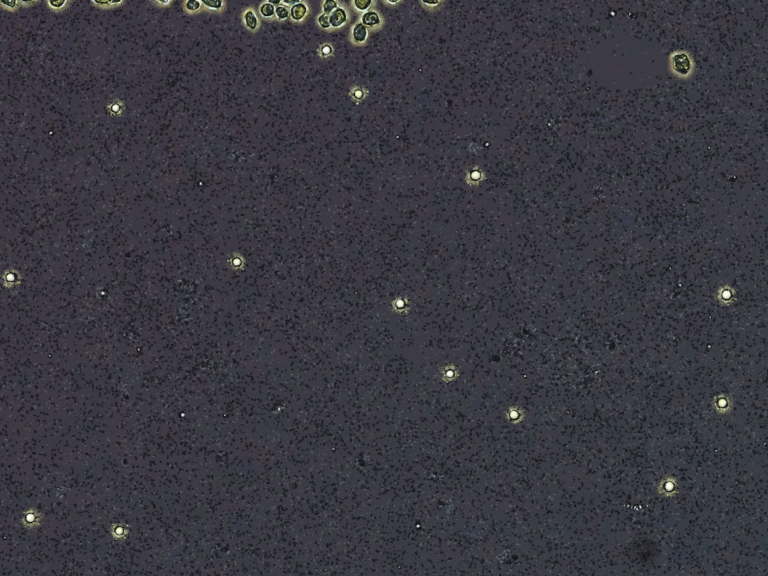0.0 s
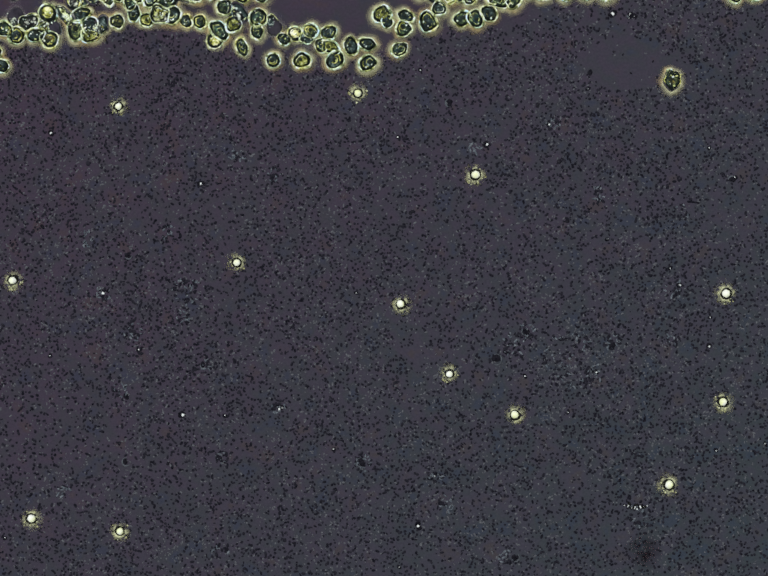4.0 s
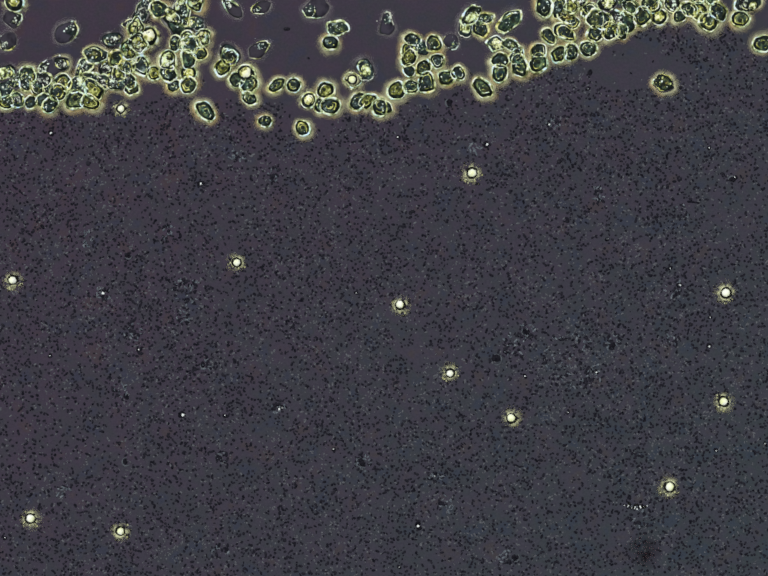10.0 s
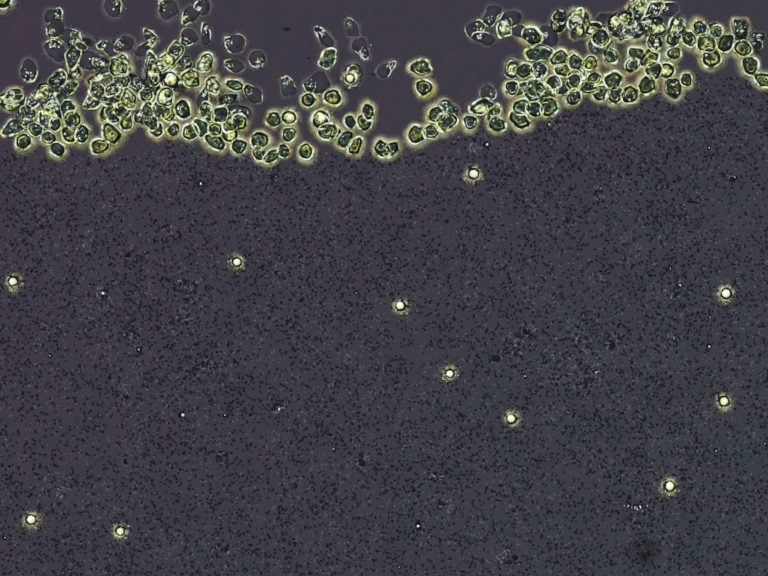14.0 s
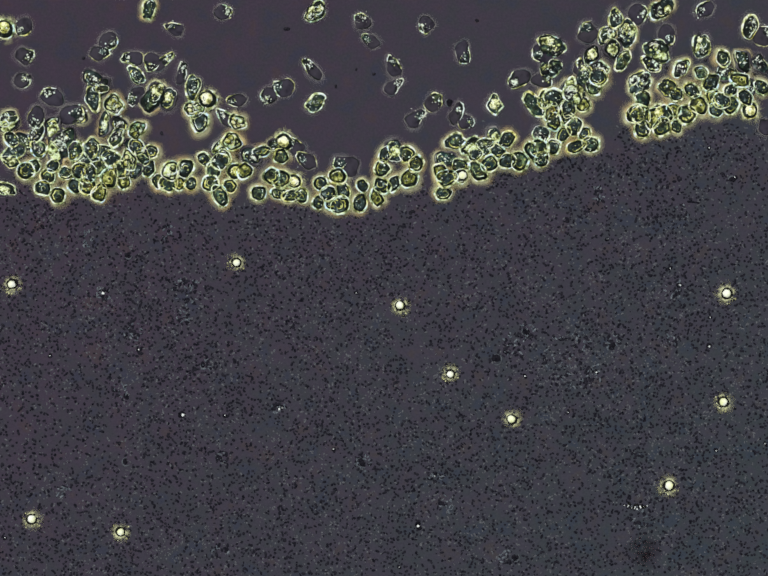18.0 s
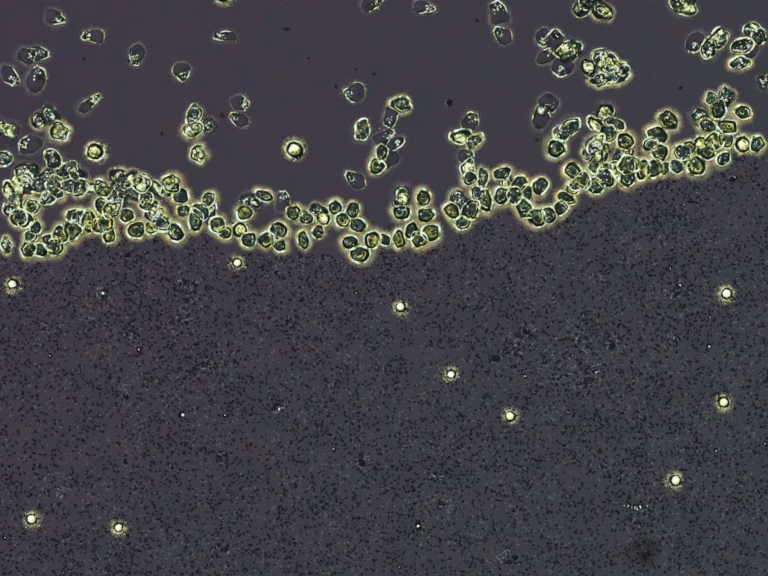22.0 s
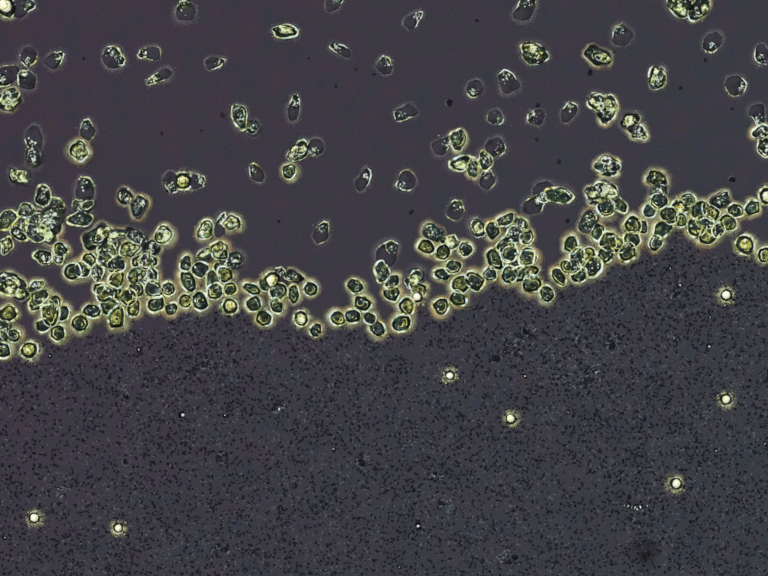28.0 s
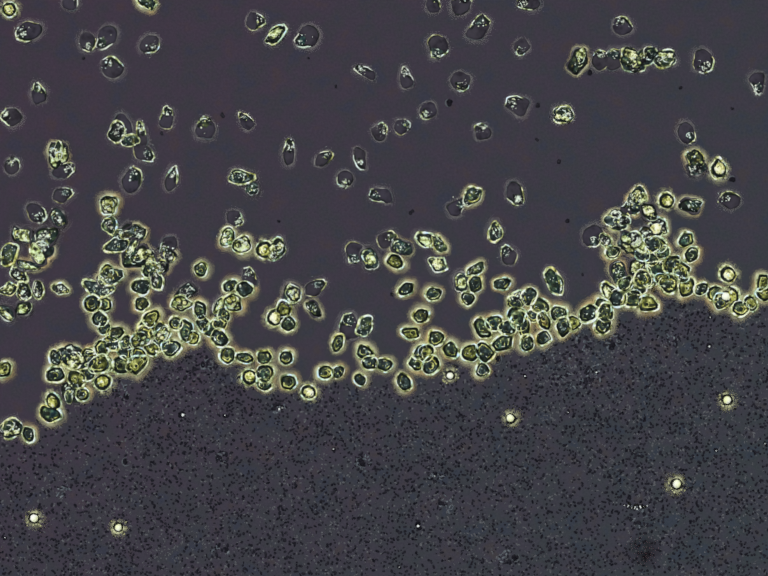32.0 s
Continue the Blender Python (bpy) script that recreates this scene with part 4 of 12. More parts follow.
# ---- motion ----
def eat():
    """The lawn is taken into the ground's slime as the front passes; spores are swallowed."""
    for ob, when in PATCHES:
        walk(ob, [(0, pose(0, 0, 0)), (max(0.1, when - 0.5), pose(0, 0, 0)), (min(31.9, when + 0.9), pose(0, 0, -0.02)), (32, pose(0, 0, -0.02))])
    for ob in BITS:
        x, y = ob.location.x, ob.location.y
        when = eaten_at(x / PITCH + 784, 588 - y / PITCH)
        if when:
            z = ob.location.z
            walk(ob, [(0, pose(x, y, z)), (max(0.1, when - 0.3), pose(x, y, z)), (min(31.9, when + 0.8), pose(x, y, -0.03)), (32, pose(x, y, -0.03))])
    for ob, x, y, lifted, gone, drift in SPORES:
        rng = random.Random(x)
        stop = gone or 32
        path = [(0, x, y), *drift]
        if path[-1][0] < stop - 0.3:
            path.append((stop - 0.3 if gone else 32, *path[-1][1:]))
        ts, xs, ys = zip(*path)
        rows, t = [], 0.0
        while t < ts[-1] - 0.3:
            up = 0.022 if lifted and t > lifted else 0.0
            rows.append((t, pose(gx(np.interp(t, ts, xs) + rng.uniform(-1, 1)), gy(np.interp(t, ts, ys) + rng.uniform(-1, 1)), up, 0, 0, rng.uniform(-12, 12))))
            t += 0.5
        x, y = path[-1][1:]
        rows += [(ts[-1], pose(gx(x), gy(y), 0.022 if lifted else 0))]
        if gone:
            rows += [(stop, pose(gx(x), gy(y), -0.06)), (32, pose(gx(x), gy(y), -0.06))]
        walk(ob, rows)


# ---- the amoebae, by kind and size ----
amoeba("g", 1.02)
amoeba("g", 1.06)
amoeba("g", 1.10)
amoeba("g", 0.97)
amoeba("g", 0.91)
amoeba("f", 1.03)
amoeba("g", 0.95)
amoeba("g", 1.06)
amoeba("g", 1.01)
amoeba("g", 0.93)
amoeba("g", 0.89)
amoeba("g", 1.00)
amoeba("g", 1.02)
amoeba("s", 1.02)
amoeba("g", 0.89)
amoeba("g", 0.94)
amoeba("g", 1.08)
amoeba("g", 0.90)
amoeba("g", 1.06)
amoeba("g", 1.11)
amoeba("g", 1.02)
amoeba("g", 1.05)
amoeba("l", 1.0)
amoeba("a", 0.96)
amoeba("p", 1.07)
amoeba("g", 0.98)
amoeba("s", 1.08)
amoeba("g", 0.95)
amoeba("g", 1.01)
amoeba("g", 0.93)
amoeba("g", 0.92)
amoeba("g", 1.06)
amoeba("g", 0.92)
amoeba("s", 1.05)
amoeba("g", 0.88)
amoeba("g", 1.11)
amoeba("g", 1.04)
amoeba("g", 0.89)
amoeba("r", 1.09)
amoeba("g", 1.05)
amoeba("r", 0.95)
amoeba("g", 0.95)
amoeba("g", 1.10)
amoeba("g", 1.00)
amoeba("g", 1.02)
amoeba("g", 1.03)
amoeba("a", 1.06)
amoeba("g", 0.99)
amoeba("s", 0.96)
amoeba("a", 0.90)
amoeba("p", 0.90)
amoeba("s", 0.99)
amoeba("s", 1.07)
amoeba("g", 1.01)
amoeba("f", 0.92)
amoeba("f", 1.11)
amoeba("g", 0.90)
amoeba("p", 1.07)
amoeba("s", 0.91)
amoeba("g", 0.96)
amoeba("g", 1.00)
amoeba("g", 1.08)
amoeba("g", 1.05)
amoeba("g", 1.12)
amoeba("g", 0.91)
amoeba("g", 1.04)
amoeba("g", 0.93)
amoeba("g", 1.07)
amoeba("g", 1.05)
amoeba("g", 0.91)
amoeba("g", 1.04)
amoeba("g", 1.09)
amoeba("g", 0.95)
amoeba("c", 1.08)
amoeba("g", 1.03)
amoeba("f", 0.90)
amoeba("g", 1.07)
amoeba("s", 0.99)
amoeba("s", 1.05)
amoeba("g", 1.10)
amoeba("g", 0.97)
amoeba("g", 1.04)
amoeba("g", 1.08)
amoeba("g", 1.02)
amoeba("g", 1.12)
amoeba("g", 0.95)
amoeba("g", 1.02)
amoeba("g", 0.90)
amoeba("s", 0.88)
amoeba("g", 0.94)
amoeba("s", 1.00)
amoeba("s", 1.06)
amoeba("g", 1.12)
amoeba("s", 1.11)
amoeba("g", 1.02)
amoeba("g", 1.12)
amoeba("r", 1.03)
amoeba("f", 1.10)
amoeba("p", 0.90)
amoeba("g", 1.02)
amoeba("g", 1.07)
amoeba("g", 1.10)
amoeba("g", 0.89)
amoeba("g", 0.89)
amoeba("g", 1.06)
amoeba("r", 0.96)
amoeba("s", 1.08)
amoeba("r", 1.12)
amoeba("r", 0.89)
amoeba("g", 1.10)
amoeba("r", 0.92)
amoeba("s", 1.04)
amoeba("s", 0.94)
amoeba("g", 0.98)
amoeba("g", 0.97)
amoeba("g", 0.98)
amoeba("g", 0.99)
amoeba("s", 0.96)
amoeba("g", 1.12)
amoeba("s", 1.05)
amoeba("s", 1.01)
amoeba("g", 0.98)
amoeba("g", 0.93)
amoeba("s", 0.96)
amoeba("g", 0.99)
amoeba("s", 1.04)
amoeba("g", 0.99)
amoeba("g", 0.98)
amoeba("r", 0.90)
amoeba("a", 0.94)
amoeba("s", 1.12)
amoeba("s", 1.03)
amoeba("c", 0.90)
amoeba("p", 1.05)
amoeba("s", 0.90)
amoeba("r", 0.89)
amoeba("r", 1.08)
amoeba("s", 1.08)
amoeba("c", 1.10)
amoeba("r", 0.92)
amoeba("p", 0.94)
amoeba("g", 1.04)
amoeba("r", 0.98)
amoeba("s", 1.09)
amoeba("r", 0.89)
amoeba("r", 0.91)
amoeba("s", 0.96)
amoeba("s", 0.99)
amoeba("p", 1.07)
amoeba("p", 0.98)
amoeba("p", 1.07)
amoeba("a", 1.02)
amoeba("c", 1.04)
amoeba("g", 0.97)
amoeba("r", 0.96)
amoeba("r", 0.91)
amoeba("r", 0.97)
amoeba("c", 1.10)
amoeba("p", 0.96)
amoeba("s", 0.98)
amoeba("p", 0.91)
amoeba("c", 1.09)
amoeba("c", 0.95)
amoeba("s", 0.89)
amoeba("s", 1.04)
amoeba("c", 0.95)
amoeba("r", 1.07)
amoeba("p", 1.08)
amoeba("p", 0.88)
amoeba("r", 1.00)
amoeba("r", 0.90)
amoeba("s", 1.06)
amoeba("r", 0.93)
amoeba("r", 1.07)
amoeba("g", 1.07)
amoeba("c", 1.06)
amoeba("c", 1.00)
amoeba("r", 1.00)
amoeba("r", 0.92)
amoeba("r", 0.97)
amoeba("g", 1.03)
amoeba("r", 0.98)
amoeba("c", 0.98)
amoeba("s", 1.09)
amoeba("g", 1.08)
amoeba("s", 0.91)
amoeba("g", 0.89)
amoeba("r", 0.96)
amoeba("r", 0.97)
amoeba("a", 1.07)
amoeba("g", 0.95)
amoeba("g", 0.97)
amoeba("g", 1.03)
amoeba("p", 1.03)
amoeba("r", 1.07)
amoeba("p", 1.03)
amoeba("c", 0.92)
amoeba("g", 1.01)
amoeba("s", 1.07)
amoeba("s", 0.88)
amoeba("c", 0.91)
amoeba("r", 1.04)
amoeba("r", 0.90)
amoeba("c", 1.11)
amoeba("r", 0.89)
amoeba("r", 1.12)
amoeba("r", 0.94)
amoeba("c", 0.92)
amoeba("r", 0.89)
amoeba("s", 0.91)
amoeba("p", 0.97)
amoeba("c", 1.08)
amoeba("g", 0.88)
amoeba("r", 0.94)
amoeba("s", 1.05)
amoeba("r", 1.07)
amoeba("g", 0.92)
amoeba("g", 0.91)
amoeba("g", 0.96)
amoeba("c", 1.12)
amoeba("g", 0.97)
amoeba("s", 1.08)
amoeba("s", 0.98)
amoeba("c", 0.94)
amoeba("g", 1.11)
amoeba("a", 1.00)
amoeba("g", 0.99)
amoeba("a", 1.07)
amoeba("g", 0.94)
amoeba("g", 1.07)
amoeba("a", 1.01)
amoeba("a", 1.03)
amoeba("g", 0.88)
amoeba("g", 1.07)
amoeba("r", 1.00)
amoeba("r", 0.90)
amoeba("s", 0.91)
amoeba("g", 1.06)
amoeba("c", 1.02)
amoeba("s", 0.89)
amoeba("g", 0.88)
amoeba("s", 0.90)
amoeba("r", 0.92)
amoeba("r", 0.98)
amoeba("g", 1.10)
amoeba("g", 1.10)
amoeba("r", 1.08)
amoeba("s", 1.12)
amoeba("g", 1.05)
amoeba("g", 0.91)
amoeba("g", 0.97)
amoeba("g", 0.96)
amoeba("g", 1.01)
amoeba("g", 1.07)
amoeba("g", 0.90)
amoeba("g", 1.11)
amoeba("s", 0.94)
amoeba("s", 1.06)
amoeba("g", 0.89)
amoeba("f", 1.10)
amoeba("g", 0.93)
amoeba("g", 1.12)
amoeba("g", 1.08)
amoeba("g", 1.10)
amoeba("g", 0.97)
amoeba("s", 0.89)
amoeba("f", 1.00)
amoeba("s", 0.94)
amoeba("s", 0.98)
amoeba("g", 0.93)
amoeba("s", 0.97)
amoeba("s", 1.06)
amoeba("g", 1.08)
amoeba("g", 0.89)
amoeba("g", 0.95)
amoeba("s", 0.94)
amoeba("s", 0.96)
amoeba("s", 0.90)
amoeba("s", 1.12)
amoeba("s", 0.97)
amoeba("g", 1.01)
amoeba("g", 1.12)
amoeba("s", 0.96)
amoeba("g", 1.07)
amoeba("s", 0.92)
amoeba("s", 0.89)
amoeba("s", 0.95)
amoeba("g", 1.08)
amoeba("g", 1.12)
amoeba("g", 1.02)
amoeba("s", 1.05)
amoeba("s", 0.97)
amoeba("s", 1.10)
amoeba("f", 0.91)
amoeba("g", 1.08)
amoeba("r", 1.10)
amoeba("r", 1.10)
amoeba("s", 1.20)
amoeba("r", 1.20)
amoeba("r", 1.10)
amoeba("a", 0.90)
amoeba("r", 1.10)
amoeba("p", 1.00)
amoeba("s", 1.00)
amoeba("r", 1.10)
amoeba("g", 1.00)
amoeba("r", 1.10)
amoeba("r", 1.10)
amoeba("r", 1.00)
amoeba("p", 1.00)
amoeba("w", 1.05)
amoeba("w", 0.95)
amoeba("w", 1.10)
amoeba("w", 0.95)
amoeba("w", 1.05)


def motions():
    eat()
    walk(CELLS[0], [at(0, 20, 0, 135), at(1, 15, 20, 103), at(2, 10, 28, 126), at(3, 12, 45, 141), at(6, 10, 75, 174), at(7, 10, 68, 146), at(8, 35, 85, 135), at(9, 35, 105, 141), at(10, 60, 155, 129), at(11, 95, 180, 101), at(12, 100, 200, 91), at(13, 120, 215, 86), at(14, 140, 225, 85), at(17, 130, 280, 81), at(18, 155, 310, 75), at(19, 160, 330, 75), at(20, 180, 365, 89), at(21, 180, 345, 70), at(22, 165, 385, 68), at(23, 180, 415, 94), at(24, 155, 400, 116), at(25, 220, 460, 137), at(28, 220, 510, 170), at(29, 265, 540, 169), at(30, 270, 560, 194), at(31, 290, 550, 216), at(32, 310, 550, 206)])
    walk(CELLS[1], [at(0, 60, -8, 175), at(1, 75, 12, 180), at(2, 73, 35, 154), at(3, 68, 52, 172), at(6, 95, 125, 159), at(7, 92, 150, 154), at(8, 95, 170, 156), at(9, 90, 185, 175), at(10, 105, 215, 212), at(11, 145, 230, 240), at(12, 140, 250, 252), at(13, 165, 275, 236), at(14, 170, 275, 240), at(17, 165, 330, 249), at(18, 185, 355, 238), at(19, 150, 400, 269), at(20, 125, 445, 255), at(21, 120, 465, 257), at(22, 105, 495, 293), at(23, 95, 500, 271), at(24, 110, 545, 265), at(25, 150, 560, 297), at(28, 190, 635, 330), at(29, 205, 650, 325), at(30, 235, 690, 341), at(31, 240, 700, 346), at(32, 230, 700, 315)])
    walk(CELLS[2], [at(0, 118, 0, 315), at(1, 115, 15, 347), at(2, 110, 38, 325), at(3, 100, 60, 329), at(6, 120, 120, 353), at(7, 130, 130, 380), at(8, 135, 135, 407), at(9, 130, 150, 373), at(10, 130, 170, 387), at(11, 155, 195, 375), at(12, 145, 240, 348), at(13, 145, 260, 348), at(14, 145, 275, 316), at(17, 155, 345, 301), at(18, 180, 380, 296), at(19, 175, 415, 289), at(20, 150, 430, 275), at(21, 175, 455, 274), at(22, 125, 480, 275), at(23, 140, 490, 248), at(24, 140, 515, 228), at(25, 200, 535, 215), at(28, 215, 600, 179), at(29, 225, 640, 180), at(30, 255, 635, 211), at(31, 285, 665, 192), at(32, 300, 670, 221)])
    walk(CELLS[3], [at(0, 210, -4, 162), at(1, 203, 15, 183), at(2, 195, 20, 179), at(3, 190, 50, 179), at(6, 180, 105, 211), at(7, 180, 130, 178), at(8, 185, 145, 173), at(9, 185, 170, 158), at(10, 185, 210, 158), at(11, 205, 225, 162), at(12, 195, 230, 176), at(13, 190, 255, 161), at(14, 205, 300, 193), at(17, 190, 335, 228), at(18, 205, 395, 249), at(19, 220, 410, 257), at(20, 220, 435, 279), at(21, 220, 465, 245), at(22, 205, 460, 255), at(23, 225, 500, 251), at(24, 200, 505, 237), at(25, 230, 520, 251), at(28, 240, 570, 242), at(29, 290, 620, 272), at(30, 285, 640, 242), at(31, 300, 660, 224), at(32, 310, 650, 222)])
    walk(CELLS[4], [at(0, 235, -6, 42), at(1, 232, 2, 56), at(2, 240, 8, 37), at(3, 240, 18, 10), at(6, 245, 95, 25), at(7, 250, 100, 52), at(8, 245, 130, 61), at(9, 280, 140, 70), at(10, 270, 180, 54), at(11, 275, 195, 85), at(12, 295, 235, 106), at(13, 310, 240, 130), at(14, 320, 265, 133), at(17, 300, 325, 112), at(18, 325, 370, 110), at(19, 285, 385, 101), at(20, 290, 420, 111), at(21, 280, 425, 83), at(22, 260, 440, 61), at(23, 290, 470, 65), at(24, 265, 475, 37), at(25, 280, 505, 11), at(28, 285, 535, 15), at(29, 285, 585, 10), at(30, 280, 605, 35), at(31, 270, 630, 72), at(32, 290, 620, 76)])
    walk(CELLS[5], [at(0, 335, -10, 153), at(1, 325, 2, 161), at(2, 318, 2, 151), at(3, 325, 10, 180), at(6, 330, 65, 180), at(7, 320, 62, 161), at(8, 320, 85, 155), at(9, 330, 90, 181), at(10, 285, 90, 145), at(11, 270, 85, 183), at(12, 285, 110, 202), at(13, 265, 115, 202), at(14, 245, 140, 185), at(17, 190, 200, 166), at(18, 235, 215, 154), at(19, 200, 210, 172), at(20, 250, 250, 182), at(21, 180, 255, 181), at(22, 125, 270, 172), at(23, 185, 255, 166), at(24, 205, 200, 139), at(25, 275, 235, 130), at(28, 165, 310, 144), at(29, 175, 310, 108), at(30, 200, 290, 141), at(31, 260, 420, 105), at(32, 225, 420, 101)])
    walk(CELLS[6], [at(0, 395, 10, 193), at(1, 402, 18, 175), at(2, 395, 28, 183), at(3, 390, 30, 148), at(6, 365, 92, 178), at(7, 365, 110, 210), at(8, 365, 130, 238), at(9, 380, 165, 253), at(10, 355, 175, 226), at(11, 385, 180, 235), at(12, 370, 225, 241), at(13, 350, 240, 264), at(14, 355, 265, 261), at(17, 380, 330, 283), at(18, 390, 375, 268), at(19, 375, 385, 232), at(20, 380, 400, 206), at(21, 370, 410, 244), at(22, 375, 430, 231), at(23, 365, 480, 203), at(24, 325, 510, 177), at(25, 350, 545, 212), at(28, 350, 630, 235), at(29, 385, 645, 230), at(30, 365, 640, 196), at(31, 370, 660, 219), at(32, 330, 670, 182)])
    walk(CELLS[7], [at(0, 432, 3, 153), at(1, 443, 5, 142), at(2, 467, 22, 105), at(3, 462, 45, 117), at(6, 425, 95, 146), at(7, 460, 115, 142), at(8, 450, 150, 171), at(9, 435, 195, 147), at(10, 420, 228, 134), at(11, 425, 238, 128), at(12, 412, 255, 104), at(13, 410, 260, 141), at(14, 440, 290, 143), at(17, 450, 380, 105), at(18, 450, 400, 115), at(19, 435, 420, 88), at(20, 410, 420, 77), at(21, 400, 420, 101), at(22, 400, 450, 89), at(23, 390, 470, 71), at(24, 380, 480, 99), at(25, 400, 510, 81), at(28, 385, 575, 115), at(29, 430, 610, 79), at(30, 415, 640, 47), at(31, 400, 670, 84), at(32, 380, 675, 93)])
    walk(CELLS[8], [at(0, 513, 42, 286), at(1, 515, 65, 270), at(2, 520, 72, 298), at(3, 508, 80, 282), at(6, 485, 128, 309), at(7, 485, 130, 309), at(8, 500, 145, 339), at(9, 510, 155, 374), at(10, 565, 175, 397), at(11, 535, 235, 370), at(12, 505, 260, 367), at(13, 525, 285, 398), at(14, 555, 320, 394), at(17, 605, 385, 372), at(18, 595, 400, 369), at(19, 580, 420, 341), at(20, 565, 450, 309), at(21, 580, 480, 316), at(22, 620, 490, 279), at(23, 625, 500, 272), at(24, 560, 530, 258), at(25, 580, 535, 280), at(28, 600, 600, 270), at(29, 590, 650, 265), at(30, 665, 670, 276), at(31, 670, 700, 250), at(32, 690, 700, 249)])
    walk(CELLS[9], [at(0, 547, 22, 144), at(1, 533, 45, 168), at(2, 567, 58, 201), at(3, 558, 92, 236), at(6, 560, 160, 258), at(7, 560, 168, 224), at(8, 560, 180, 218), at(9, 565, 180, 208), at(10, 600, 175, 198), at(11, 565, 180, 196), at(12, 580, 120, 209), at(13, 650, 175, 172), at(14, 630, 205, 178), at(17, 620, 325, 145), at(18, 655, 375, 164), at(19, 660, 400, 197), at(20, 655, 395, 209), at(21, 665, 420, 230), at(22, 685, 425, 267), at(23, 655, 460, 298), at(24, 660, 480, 282), at(25, 635, 490, 291), at(28, 635, 590, 289), at(29, 625, 600, 291), at(30, 655, 640, 285), at(31, 610, 690, 248), at(32, 585, 730, 235)])
    walk(CELLS[10], [at(0, 577, 28, 319), at(1, 572, 40, 341), at(2, 595, 55, 307), at(3, 580, 68, 318), at(6, 585, 145, 347), at(7, 580, 195, 357), at(8, 570, 205, 369), at(9, 550, 232, 367), at(10, 543, 248, 359), at(11, 545, 255, 346), at(12, 570, 270, 315), at(13, 580, 285, 300), at(14, 580, 310, 278), at(17, 635, 375, 273), at(18, 650, 415, 263), at(19, 640, 415, 249), at(20, 630, 430, 286), at(21, 615, 470, 265), at(22, 650, 475, 257), at(23, 640, 480, 281), at(24, 655, 520, 271), at(25, 655, 560, 237), at(28, 645, 675, 242), at(29, 640, 690, 230), at(30, 670, 720, 252), at(31, 685, 745, 239), at(32, 690, 760, 227)])
    walk(CELLS[11], [at(0, 610, 25, 226), at(1, 606, 38, 197), at(2, 625, 80, 164), at(3, 620, 108, 184), at(6, 610, 138, 165), at(7, 600, 140, 198), at(8, 630, 175, 222), at(9, 645, 185, 225), at(10, 665, 185, 193), at(11, 660, 185, 174), at(12, 670, 200, 138), at(13, 670, 205, 144), at(14, 680, 200, 149), at(17, 720, 320, 166), at(18, 690, 360, 155), at(19, 720, 375, 186), at(20, 720, 400, 214), at(21, 755, 425, 229), at(22, 760, 490, 229), at(23, 770, 525, 262), at(24, 790, 560, 262), at(25, 800, 575, 224), at(28, 830, 625, 254), at(29, 835, 650, 223), at(30, 860, 655, 212), at(31, 865, 685, 202), at(32, 870, 720, 229)])
    walk(CELLS[12], [at(0, 563, -3, 197), at(1, 530, 20, 234), at(2, 532, 47, 264), at(3, 525, 48, 275), at(6, 525, 140, 269), at(7, 515, 170, 249), at(8, 515, 190, 278), at(9, 520, 190, 293), at(10, 510, 202, 325), at(11, 500, 215, 318), at(12, 520, 215, 352), at(13, 530, 235, 320), at(14, 530, 315, 304), at(17, 550, 365, 338), at(18, 570, 395, 358), at(19, 575, 385, 334), at(20, 540, 440, 323), at(21, 560, 445, 301), at(22, 570, 500, 311), at(23, 565, 515, 326), at(24, 535, 510, 334), at(25, 550, 555, 326), at(28, 565, 625, 293), at(29, 565, 660, 280), at(30, 590, 690, 313), at(31, 545, 715, 331), at(32, 540, 785, 338)])
    walk(CELLS[13], [at(0, 592, -2, 142), at(1, 625, 15, 106), at(2, 632, 50, 83), at(3, 625, 55, 69), at(6, 645, 100, 32), at(7, 640, 85, 21), at(8, 660, 90, 7), at(9, 655, 70, 0), at(10, 690, 58, -6), at(11, 675, 135, 15), at(12, 690, 75, 17), at(13, 685, 85, 47), at(14, 670, 120, 52), at(17, 725, 185, 38), at(18, 645, 210, 35), at(19, 715, 245, 48), at(20, 675, 140, 22), at(21, 655, 225, 38), at(22, 740, 265, 73), at(23, 690, 345, 90), at(24, 650, 425, 105), at(25, 675, 430, 130), at(28, 780, 555, 93), at(29, 750, 590, 97), at(30, 755, 600, 89), at(31, 735, 680, 64), at(32, 745, 665, 56)])
    walk(CELLS[14], [at(0, 675, 15, 250), at(1, 655, 0, 219), at(2, 628, 18, 210), at(3, 650, 45, 179), at(6, 685, 90, 217), at(7, 690, 90, 196), at(8, 715, 105, 200), at(9, 705, 130, 163), at(10, 720, 165, 148), at(11, 770, 185, 141), at(12, 780, 215, 104), at(13, 730, 240, 133), at(14, 680, 270, 144), at(17, 710, 360, 109), at(18, 700, 390, 105), at(19, 710, 405, 76), at(20, 690, 410, 70), at(21, 715, 420, 91), at(22, 720, 430, 69), at(23, 670, 420, 94), at(24, 630, 425, 93), at(25, 665, 460, 102), at(28, 725, 585, 139), at(29, 725, 660, 114), at(30, 730, 690, 131), at(31, 770, 720, 163), at(32, 785, 745, 163)])
